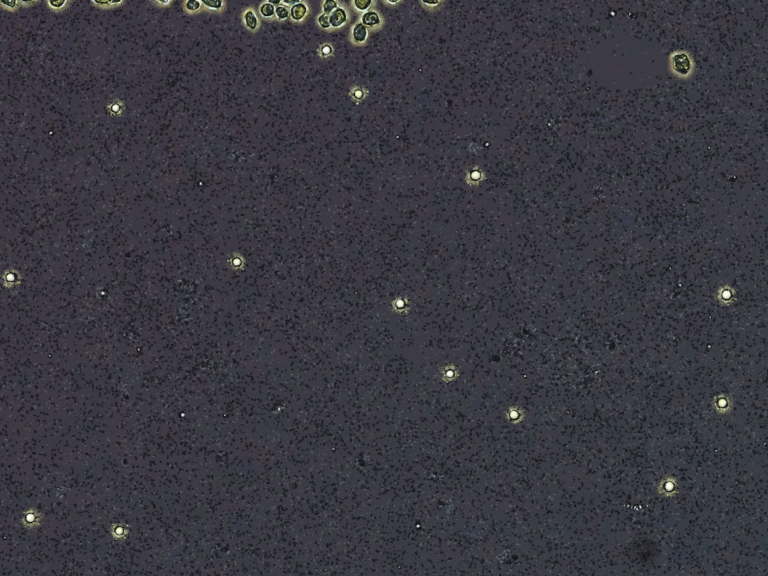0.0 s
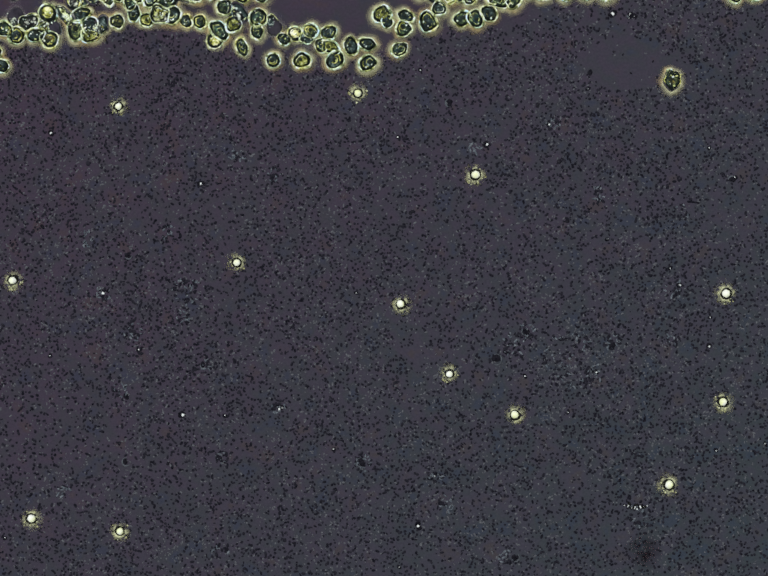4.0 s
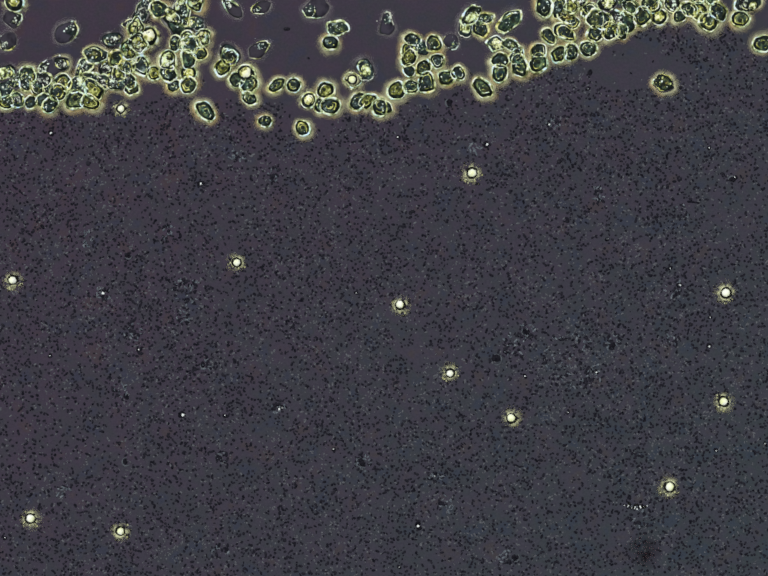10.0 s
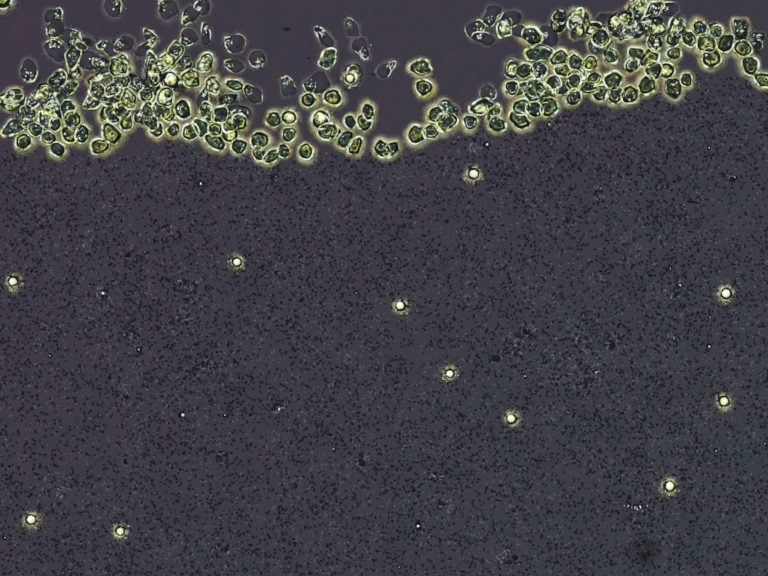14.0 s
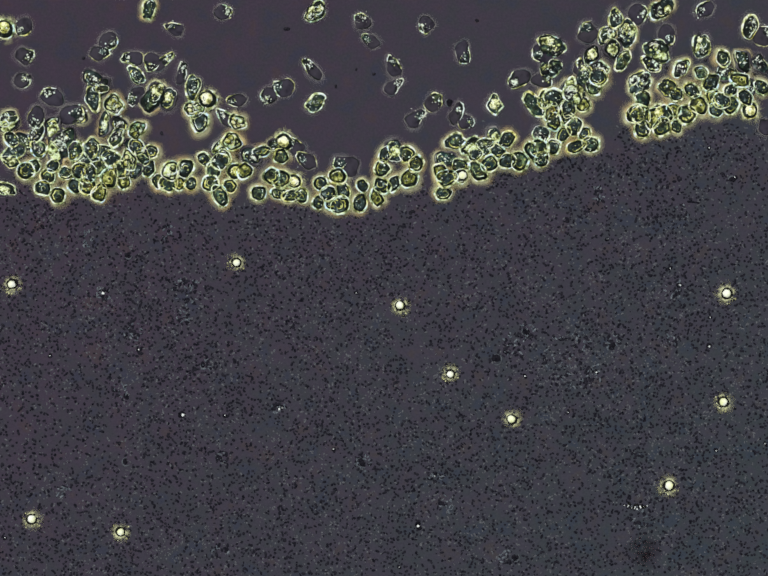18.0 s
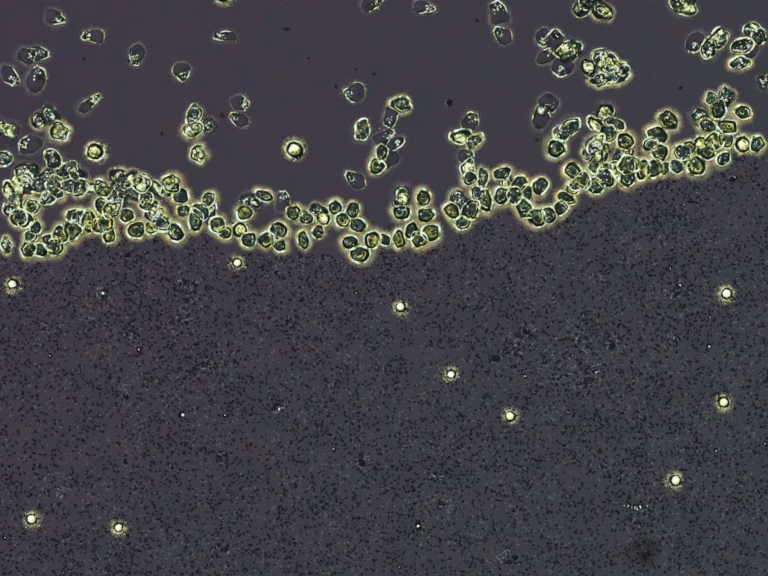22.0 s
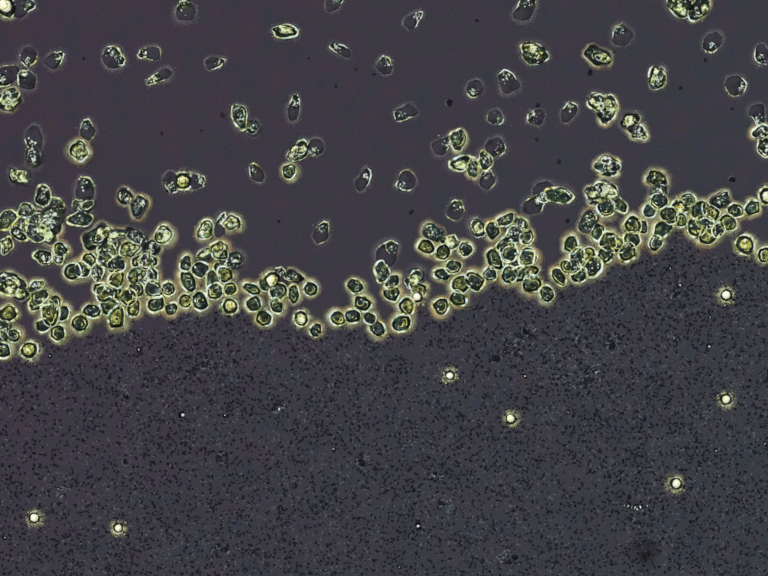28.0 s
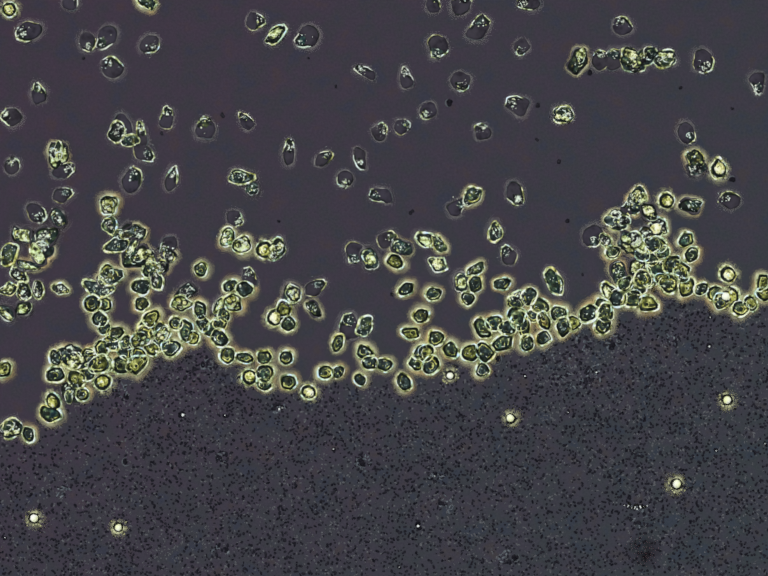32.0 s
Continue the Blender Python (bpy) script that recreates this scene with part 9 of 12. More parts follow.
    walk(CELLS[139], [at(0, 387, -176, 111), at(10, 425, -35, 77), at(11, 425, 30, 113), at(12, 425, 20, 107), at(13, 390, 50, 88), at(14, 385, 75, 66), at(17, 350, 70, 80), at(18, 310, 125, 89), at(19, 335, 70, 121), at(20, 340, 150, 97), at(21, 410, 190, 94), at(22, 370, 145, 115), at(23, 340, 45, 100), at(24, 345, 10, 111), at(25, 345, -35, 148), at(28, 460, -35, 123), at(29, 460, 15, 140), at(30, 475, 85, 171), at(31, 520, 70, 176), at(32, 520, 45, 192)])
    walk(CELLS[140], [at(0, 371, -139, 299), at(10, 410, -35, 290), at(11, 410, 35, 270), at(12, 415, 50, 288), at(13, 450, 75, 324), at(14, 420, 75, 274), at(17, 380, 90, 224), at(18, 370, 155, 261), at(19, 460, 130, 311), at(20, 480, 120, 361), at(21, 470, 135, 311), at(22, 465, 75, 361), at(23, 500, 55, 390), at(24, 570, 30, 380), at(25, 635, 75, 330), at(28, 700, 105, 335), at(29, 725, 230, 285), at(30, 570, 180, 235), at(31, 635, 260, 285), at(32, 750, 150, 335)])
    walk(CELLS[141], [at(0, 1310, -152, 28), at(10, 1290, -35, 3), at(11, 1290, 20, 5), at(12, 1290, 60, 39), at(13, 1325, 70, 33), at(14, 1325, 120, 45), at(17, 1345, 195, 62), at(18, 1330, 240, 93), at(19, 1330, 230, 130), at(20, 1320, 285, 99), at(21, 1310, 325, 82), at(22, 1310, 345, 93), at(23, 1290, 375, 110), at(24, 1290, 400, 124), at(25, 1260, 440, 153), at(28, 1255, 500, 171), at(29, 1245, 530, 187), at(30, 1260, 565, 177), at(31, 1290, 605, 166), at(32, 1320, 620, 175)])
    walk(CELLS[142], [at(0, 378, -126, 245), at(10, 355, -35, 237), at(11, 355, 12, 237), at(12, 355, -35, 217), at(17, 455, -35, 199), at(18, 455, 25, 175), at(19, 470, 85, 156), at(20, 535, 125, 146), at(21, 515, 200, 127), at(22, 490, 210, 155), at(23, 490, 155, 173), at(24, 380, 190, 203), at(25, 395, 265, 174), at(28, 400, 370, 181), at(29, 455, 315, 152), at(30, 485, 310, 174), at(31, 500, 330, 138), at(32, 480, 445, 129)])
    walk(CELLS[143], [at(0, 347, -193, 280), at(10, 310, -35, 308), at(11, 310, 8, 271), at(12, 310, -35, 234), at(17, 305, -35, 242), at(18, 305, 20, 252), at(19, 305, -35, 240), at(30, 255, -35, 259), at(31, 255, 35, 287), at(32, 300, 5, 323)])
    walk(CELLS[144], [at(0, 222, -127, 36), at(10, 235, -35, 33), at(11, 235, 75, 18), at(12, 260, 105, -2), at(13, 260, 90, 26), at(14, 255, 90, 26), at(17, 285, 165, 57), at(18, 280, 195, 54), at(19, 225, 195, 65), at(20, 310, 140, 56), at(21, 370, 160, 46), at(22, 280, 110, 79), at(23, 250, 140, 96), at(24, 345, 160, 60), at(25, 400, 250, 71), at(28, 350, 370, 103), at(29, 385, 475, 109), at(30, 360, 390, 88), at(31, 340, 420, 61), at(32, 345, 500, 56)])
    walk(CELLS[145], [at(0, 1077, -155, 176), at(10, 1110, -35, 168), at(11, 1110, 30, 187), at(12, 1095, 60, 176), at(13, 1105, 55, 151), at(14, 1065, 65, 180), at(17, 1090, 120, 150), at(18, 1105, 165, 182), at(19, 1120, 130, 204), at(20, 1145, 200, 237), at(21, 1115, 195, 260), at(22, 1115, 115, 223), at(23, 1160, 130, 223), at(24, 1170, 50, 223), at(25, 1140, 175, 261), at(28, 1160, 230, 250), at(29, 1190, 330, 257), at(30, 1250, 310, 246), at(31, 1260, 305, 246), at(32, 1280, 430, 248)])
    walk(CELLS[146], [at(0, 439, -143, 143), at(10, 415, -35, 155), at(11, 415, 75, 136), at(12, 450, 105, 159), at(13, 450, 180, 168), at(14, 465, 205, 192), at(17, 505, 265, 156), at(18, 565, 295, 190), at(19, 560, 330, 209), at(20, 545, 355, 173), at(21, 605, 380, 169), at(22, 650, 430, 158), at(23, 625, 430, 136), at(24, 620, 470, 110), at(25, 600, 515, 146), at(28, 600, 565, 151), at(29, 600, 580, 113), at(30, 640, 570, 76), at(31, 640, 610, 94), at(32, 640, 630, 119)])
    walk(CELLS[147], [at(0, 1066, -135, 269), at(10, 1080, -35, 284), at(11, 1080, 80, 305), at(12, 1075, 110, 302), at(13, 1090, 120, 289), at(14, 1100, 145, 321), at(17, 1105, 225, 295), at(18, 1105, 275, 329), at(19, 1100, 305, 292), at(20, 1105, 265, 320), at(21, 1110, 310, 332), at(22, 1145, 275, 303), at(23, 1160, 290, 299), at(24, 1110, 360, 291), at(25, 1015, 360, 286), at(28, 1050, 480, 255), at(29, 1055, 540, 269), at(30, 1040, 560, 233), at(31, 1050, 570, 222), at(32, 1060, 610, 215)])
    walk(CELLS[148], [at(0, 489, -122, 335), at(10, 475, -35, 285), at(11, 475, 30, 270), at(12, 535, 75, 320), at(13, 480, 20, 370), at(14, 390, 30, 420), at(17, 390, -35, 450), at(20, 240, -35, 500), at(21, 240, 65, 550), at(22, 110, 35, 527), at(23, 120, 80, 577), at(24, 100, 100, 585), at(25, 135, 195, 635), at(28, 110, 125, 585), at(29, 125, 135, 635), at(30, 145, 200, 647), at(31, 120, 110, 697), at(32, 80, 195, 647)])
    walk(CELLS[149], [at(0, 870, -150, 168), at(10, 885, -35, 218), at(11, 885, 85, 268), at(12, 865, 120, 240), at(13, 825, 115, 190), at(14, 785, 145, 217), at(17, 760, 115, 167), at(18, 800, 180, 217), at(19, 770, 205, 220), at(20, 850, 140, 270), at(21, 845, 110, 220), at(22, 860, 15, 170), at(23, 860, -35, 120), at(25, 840, -35, 170), at(28, 840, 45, 220), at(29, 765, 135, 230), at(30, 805, 170, 280), at(31, 910, 185, 330), at(32, 830, 165, 280)])
    walk(CELLS[150], [at(0, 326, -139, 331), at(10, 350, -35, 283), at(11, 350, 60, 270), at(12, 360, 70, 315), at(13, 325, 75, 265), at(14, 295, 100, 220), at(17, 355, 115, 270), at(18, 330, 130, 220), at(19, 345, 165, 270), at(20, 325, 175, 220), at(21, 340, 205, 270), at(22, 180, 215, 220), at(23, 220, 240, 270), at(24, 225, 215, 320), at(25, 315, 250, 339), at(28, 330, 155, 389), at(29, 370, 255, 339), at(30, 305, 250, 289), at(31, 395, 305, 329), at(32, 290, 280, 279)])
    walk(CELLS[151], [at(0, 327, -184, 315), at(10, 300, -35, 295), at(11, 300, 45, 274), at(12, 335, 45, 255), at(13, 345, 90, 285), at(14, 345, 125, 304), at(17, 350, 150, 317), at(18, 320, 185, 323), at(19, 310, 260, 358), at(20, 300, 230, 369), at(21, 265, 300, 349), at(22, 195, 310, 348), at(23, 245, 250, 354), at(24, 310, 245, 366), at(25, 395, 300, 403), at(28, 375, 370, 366), at(29, 455, 370, 400), at(30, 480, 345, 433), at(31, 500, 395, 401), at(32, 540, 510, 422)])
    walk(CELLS[152], [at(0, -128, 125, 309), at(10, -40, 165, 302), at(11, 60, 165, 313), at(12, 70, 170, 305), at(13, 90, 185, 328), at(14, 110, 225, 299), at(17, 90, 290, 304), at(18, 120, 305, 278), at(19, 55, 330, 294), at(20, 60, 350, 257), at(21, 60, 350, 246), at(22, 50, 375, 254), at(23, 65, 340, 256), at(24, 65, 375, 231), at(25, 90, 400, 261), at(28, 100, 465, 297), at(29, 120, 500, 261), at(30, 150, 510, 266), at(31, 155, 465, 255), at(32, 85, 510, 287)])
    walk(CELLS[153], [at(0, 414, -171, 339), at(10, 435, -35, 322), at(11, 435, 90, 308), at(12, 475, 130, 317), at(13, 490, 165, 323), at(14, 480, 175, 344), at(17, 480, 245, 350), at(18, 535, 310, 371), at(19, 510, 290, 352), at(20, 485, 360, 346), at(21, 495, 320, 369), at(22, 540, 400, 339), at(23, 500, 455, 328), at(24, 485, 480, 350), at(25, 520, 525, 340), at(28, 515, 590, 335), at(29, 540, 605, 352), at(30, 545, 640, 358), at(31, 500, 675, 386), at(32, 500, 730, 349)])
    walk(CELLS[154], [at(0, 655, -134, 328), at(10, 670, -35, 301), at(11, 670, 95, 330), at(12, 600, 115, 305), at(13, 580, 165, 280), at(14, 590, 180, 298), at(17, 640, 215, 289), at(18, 605, 300, 326), at(19, 605, 260, 301), at(20, 565, 300, 314), at(21, 595, 355, 309), at(22, 580, 415, 281), at(23, 605, 395, 280), at(24, 570, 455, 245), at(25, 565, 480, 282), at(28, 575, 570, 288), at(29, 570, 590, 261), at(30, 555, 610, 257), at(31, 515, 575, 270), at(32, 510, 570, 288)])
    walk(CELLS[155], [at(0, 533, -191, 168), at(10, 545, -35, 157), at(11, 545, 15, 128), at(12, 570, 80, 109), at(13, 510, 110, 128), at(14, 525, 120, 98), at(17, 515, 245, 76), at(18, 550, 195, 38), at(19, 540, 250, 30), at(20, 555, 245, 63), at(21, 615, 245, 68), at(22, 605, 310, 48), at(23, 620, 315, 11), at(24, 555, 160, 48), at(25, 650, 305, 41), at(28, 645, 300, 44), at(29, 630, 310, 24), at(30, 610, 325, 33), at(31, 620, 315, 66), at(32, 705, 365, 69)])
    walk(CELLS[156], [at(0, 571, -129, 333), at(11, 550, -35, 357), at(12, 550, 50, 382), at(13, 510, 35, 373), at(14, 480, 90, 346), at(17, 510, 160, 346), at(18, 580, 180, 345), at(19, 550, 120, 327), at(20, 560, 150, 354), at(21, 630, 215, 342), at(22, 725, 190, 365), at(23, 755, 215, 370), at(24, 770, 155, 347), at(25, 725, 300, 381), at(28, 830, 370, 399), at(29, 885, 420, 389), at(30, 790, 480, 423), at(31, 690, 480, 412), at(32, 725, 515, 438)])
    walk(CELLS[157], [at(0, 1250, -172, 325), at(11, 1275, -35, 358), at(12, 1275, 50, 332), at(13, 1295, 50, 342), at(14, 1295, 60, 378), at(17, 1310, 115, 406), at(18, 1305, 170, 410), at(19, 1320, 150, 447), at(20, 1300, 215, 434), at(21, 1275, 215, 402), at(22, 1260, 150, 389), at(23, 1250, 200, 378), at(24, 1270, 230, 410), at(25, 1265, 240, 389), at(28, 1240, 340, 359), at(29, 1250, 370, 347), at(30, 1245, 370, 344), at(31, 1285, 390, 375), at(32, 1260, 450, 359)])
    walk(CELLS[158], [at(0, 982, -141, 89), at(11, 1020, -35, 39), at(12, 1020, 60, -11), at(13, 970, 75, -61), at(14, 990, 80, -14), at(17, 975, 215, -64), at(18, 930, 235, -114), at(19, 915, 245, -146), at(20, 900, 290, -108), at(21, 890, 320, -108), at(22, 800, 295, -158), at(23, 735, 330, -152), at(24, 700, 400, -117), at(25, 725, 350, -167), at(28, 740, 370, -117), at(29, 740, 310, -167), at(30, 680, 335, -157), at(31, 720, 315, -207), at(32, 735, 320, -257)])
    walk(CELLS[159], [at(0, 1284, -125, 110), at(11, 1265, -35, 124), at(12, 1265, 15, 99), at(13, 1290, 10, 72), at(14, 1275, 40, 40), at(17, 1300, 80, 71), at(18, 1250, 100, 81), at(19, 1260, 125, 75), at(20, 1280, 190, 39), at(21, 1245, 215, 43), at(22, 1235, 230, 13), at(23, 1240, 270, 38), at(24, 1305, 310, 75), at(25, 1285, 350, 66), at(28, 1245, 395, 54), at(29, 1195, 430, 28), at(30, 1230, 480, 59), at(31, 1275, 550, 33), at(32, 1300, 545, 28)])
    walk(CELLS[160], [at(0, 699, -205, 96), at(11, 680, -35, 146), at(12, 680, 5, 196), at(13, 685, 30, 246), at(14, 720, 60, 296), at(17, 725, 90, 279), at(18, 760, 85, 329), at(19, 660, 35, 279), at(20, 675, 10, 329), at(21, 700, 95, 286), at(22, 700, -35, 336), at(24, 690, -35, 286), at(25, 690, 15, 270), at(28, 680, 10, 220), at(29, 680, -35, 170), at(32, 680, -45, 120)])
    walk(CELLS[161], [at(0, 1177, -168, 120), at(11, 1160, -35, 122), at(12, 1160, 40, 137), at(13, 1200, 10, 117), at(14, 1180, 50, 85), at(17, 1185, 130, 64), at(18, 1170, 190, 101), at(19, 1175, 185, 124), at(20, 1200, 250, 125), at(21, 1190, 250, 95), at(22, 1220, 305, 76), at(23, 1210, 360, 38), at(24, 1220, 385, 26), at(25, 1185, 390, -8), at(28, 1225, 395, 1), at(29, 1240, 470, 18), at(30, 1300, 490, 0), at(31, 1290, 500, -12), at(32, 1290, 495, -33)])
    walk(CELLS[162], [at(0, 1338, -132, 340), at(11, 1365, -35, 308), at(12, 1365, 20, 281), at(13, 1370, 40, 290), at(14, 1380, 60, 259), at(17, 1420, 70, 253), at(18, 1430, 95, 269), at(19, 1440, 90, 256), at(20, 1440, 110, 229), at(21, 1465, 75, 210), at(22, 1465, 80, 232), at(23, 1405, 40, 241), at(24, 1380, 15, 266), at(25, 1360, 60, 242), at(28, 1340, 160, 262), at(29, 1300, 105, 225), at(30, 1320, 110, 191), at(31, 1385, 105, 199), at(32, 1355, 120, 189)])
    walk(CELLS[163], [at(0, 1774, 17, 60), at(11, 1608, 60, 88), at(12, 1550, 60, 101), at(13, 1550, 65, 110), at(14, 1545, 85, 73), at(17, 1550, 95, 93), at(18, 1550, 130, 119), at(19, 1550, 130, 144), at(20, 1550, 165, 177), at(21, 1530, 180, 193), at(22, 1565, 165, 189), at(23, 1608, 165, 166), at(28, 1608, 350, 168), at(29, 1455, 350, 166), at(30, 1465, 310, 184), at(31, 1395, 325, 184), at(32, 1420, 345, 184)])
    walk(CELLS[164], [at(0, 1342, -152, 137), at(11, 1310, -35, 122), at(12, 1310, 15, 91), at(13, 1335, 20, 80), at(14, 1335, 20, 52), at(17, 1375, 85, 84), at(18, 1390, 140, 66), at(19, 1465, 115, 57), at(20, 1450, 150, 47), at(21, 1460, 140, 29), at(22, 1510, 130, 21), at(23, 1500, 180, -8), at(24, 1525, 190, -43), at(25, 1465, 205, -7), at(28, 1555, 270, 27), at(29, 1565, 260, 7), at(30, 1608, 260, -4), at(32, 1608, 260, -1)])
    walk(CELLS[165], [at(0, 1161, -130, 227), at(11, 1140, -35, 213), at(12, 1140, 20, 193), at(13, 1125, 15, 227), at(14, 1140, 45, 262), at(17, 1155, 125, 234), at(18, 1125, 140, 205), at(19, 1190, 85, 195), at(20, 1240, 50, 202), at(21, 1240, 50, 220), at(22, 1190, 15, 230), at(23, 1220, 30, 243), at(24, 1220, -35, 266), at(28, 1300, -35, 293), at(29, 1300, 70, 259), at(30, 1345, 75, 258), at(31, 1340, 60, 222), at(32, 1320, 115, 217)])
    walk(CELLS[166], [at(0, 1114, -132, 4), at(11, 1115, -35, 5), at(12, 1115, 45, -20), at(13, 1130, 55, 8), at(14, 1120, 75, -20), at(17, 1120, 70, -22), at(18, 1110, 110, -4), at(19, 1140, 100, 20), at(20, 1135, 120, 15), at(21, 1130, 185, 44), at(22, 1150, 135, 47), at(23, 1185, 150, 51), at(24, 1145, 215, 28), at(25, 1110, 255, 59), at(28, 1110, 390, 71), at(29, 1145, 375, 51), at(30, 1170, 385, 62), at(31, 1150, 470, 88), at(32, 1210, 480, 86)])
    walk(CELLS[167], [at(0, 578, -205, 111), at(11, 570, -35, 161), at(12, 570, 5, 211), at(13, 575, 25, 261), at(14, 665, 80, 311), at(17, 675, 75, 361), at(18, 640, 145, 311), at(19, 600, 65, 361), at(20, 565, 70, 311), at(21, 600, 40, 361), at(22, 600, -35, 411), at(24, 645, -35, 361), at(25, 645, 240, 311), at(28, 600, 225, 261), at(29, 515, 290, 217), at(30, 515, 275, 167), at(31, 545, 300, 217), at(32, 590, 315, 267)])
    walk(CELLS[168], [at(0, 142, -197, 91), at(11, 115, -35, 141), at(12, 115, 25, 191), at(13, 165, 100, 241), at(14, 140, 75, 191), at(17, 185, 25, 141), at(18, 200, 110, 191), at(19, 160, 55, 141), at(20, 155, 55, 180), at(21, 145, 165, 230), at(22, 75, 110, 180), at(23, 100, 110, 130), at(24, 105, 165, 180), at(25, 130, 260, 230), at(28, 180, 270, 280), at(29, 130, 345, 236), at(30, 160, 295, 186), at(31, 170, 380, 236), at(32, 125, 400, 204)])
    walk(CELLS[169], [at(0, 1017, -186, 23), at(12, 1055, -35, 44), at(13, 1055, 10, 20), at(14, 1040, 40, 30), at(17, 1090, 85, 66), at(18, 1060, 160, 32), at(19, 1015, 140, 9), at(20, 1095, 230, -26), at(21, 1055, 200, -58), at(22, 1105, 240, -96), at(23, 1095, 310, -65), at(24, 1095, 330, -89), at(25, 1110, 310, -124), at(28, 1090, 420, -141), at(29, 1095, 405, -168), at(30, 1090, 450, -205), at(31, 1050, 435, -239), at(32, 1050, 395, -249)])
    walk(CELLS[170], [at(0, 862, -170, 44), at(12, 855, -35, 38), at(13, 855, 15, 12), at(14, 855, -35, 35), at(17, 870, -35, 30), at(18, 870, 50, 64), at(19, 870, -35, 70), at(24, 1040, -35, 55), at(25, 1040, 205, 37), at(28, 1095, 240, 0), at(29, 1145, 330, -25), at(30, 1140, 270, -15), at(31, 995, 290, -46), at(32, 985, 270, -61)])
    walk(CELLS[171], [at(0, 1440, -226, 36), at(12, 1480, -35, 50), at(13, 1480, 10, 83), at(14, 1510, 60, 90), at(17, 1515, 110, 75), at(18, 1515, 125, 94), at(19, 1535, 110, 57), at(20, 1490, 150, 86), at(21, 1475, 165, 98), at(22, 1480, 200, 62), at(23, 1510, 235, 63), at(24, 1495, 230, 44), at(25, 1485, 300, 52), at(28, 1470, 410, 20), at(29, 1425, 415, -8), at(30, 1425, 430, 22), at(31, 1425, 405, -6), at(32, 1410, 420, -16)])
    walk(CELLS[172], [at(0, 1039, -178, 231), at(12, 1000, -35, 203), at(13, 1000, 35, 198), at(14, 970, 60, 229), at(17, 930, 170, 262), at(18, 885, 210, 249), at(19, 930, 205, 249), at(20, 990, 185, 265), at(21, 980, 245, 288), at(22, 960, 250, 258), at(23, 955, 220, 280), at(24, 900, 270, 302), at(25, 885, 330, 277), at(28, 930, 430, 264), at(29, 920, 470, 226), at(30, 875, 500, 228), at(31, 830, 525, 210), at(32, 790, 490, 226)])
    walk(CELLS[173], [at(0, 368, -168, 323), at(12, 340, -35, 329), at(13, 340, 15, 335), at(14, 345, 20, 316), at(17, 345, -35, 293), at(24, 440, -35, 293), at(25, 440, 60, 270), at(28, 380, 25, 286), at(29, 450, 115, 295), at(30, 470, 195, 283), at(31, 440, 240, 300), at(32, 420, 265, 278)])
    walk(CELLS[174], [at(0, -147, 179, 33), at(12, -40, 265, 65), at(13, 25, 265, 89), at(14, 50, 290, 64), at(17, 90, 360, 67), at(18, 120, 400, 97), at(19, 85, 410, 83), at(20, 78, 470, 113), at(21, 75, 495, 111), at(22, 60, 510, 90), at(23, 35, 550, 119), at(24, 50, 550, 119), at(25, 90, 565, 140), at(28, 120, 680, 121), at(29, 165, 680, 85), at(30, 165, 710, 75), at(31, 170, 690, 67), at(32, 210, 710, 86)])
    walk(CELLS[175], [at(0, -162, 129, 202), at(12, -40, 205, 212), at(13, 20, 205, 217), at(14, 25, 205, 200), at(17, 25, 215, 237), at(18, 15, 250, 204), at(19, -40, 250, 185), at(20, -40, 215, 207), at(21, 20, 215, 192), at(22, -40, 215, 226), at(25, -40, 205, 192), at(28, 20, 205, 215), at(29, 95, 260, 236), at(30, 155, 255, 273), at(31, 110, 280, 288), at(32, 120, 315, 267)])
    walk(CELLS[176], [at(0, 197, -224, 103), at(12, 190, -35, 102), at(13, 190, 70, 124), at(14, 160, 88, 159), at(17, 120, 175, 174), at(18, 200, 180, 191), at(19, 185, 215, 164), at(20, 215, 310, 162), at(21, 200, 325, 147), at(22, 150, 350, 136), at(23, 165, 275, 154), at(24, 175, 290, 176), at(25, 255, 350, 196), at(28, 170, 420, 212), at(29, 190, 495, 230), at(30, 180, 470, 204), at(31, 200, 460, 171), at(32, 250, 480, 208)])
    walk(CELLS[177], [at(0, -230, 77, 147), at(12, -40, 115, 123), at(13, 65, 115, 142), at(14, 60, 145, 108), at(17, 65, 225, 108), at(18, 75, 240, 95), at(19, 10, 240, 115), at(20, 10, 240, 150), at(21, 20, 245, 152), at(22, -40, 245, 173), at(29, -40, 425, 177), at(30, 60, 425, 142), at(31, 50, 445, 131), at(32, 75, 435, 148)])
    walk(CELLS[178], [at(0, 1017, -194, 1), at(13, 1005, -35, 38), at(14, 1005, 30, 56), at(17, 985, 80, 91), at(18, 945, 105, 93), at(19, 915, 155, 57), at(20, 935, 125, 70), at(21, 890, 215, 60), at(22, 800, 235, 65), at(23, 835, 150, 77), at(24, 830, 145, 40), at(25, 800, 250, 29), at(28, 830, 230, 17), at(29, 815, 260, -2), at(30, 820, 365, -16), at(31, 880, 415, -31), at(32, 780, 400, -15)])
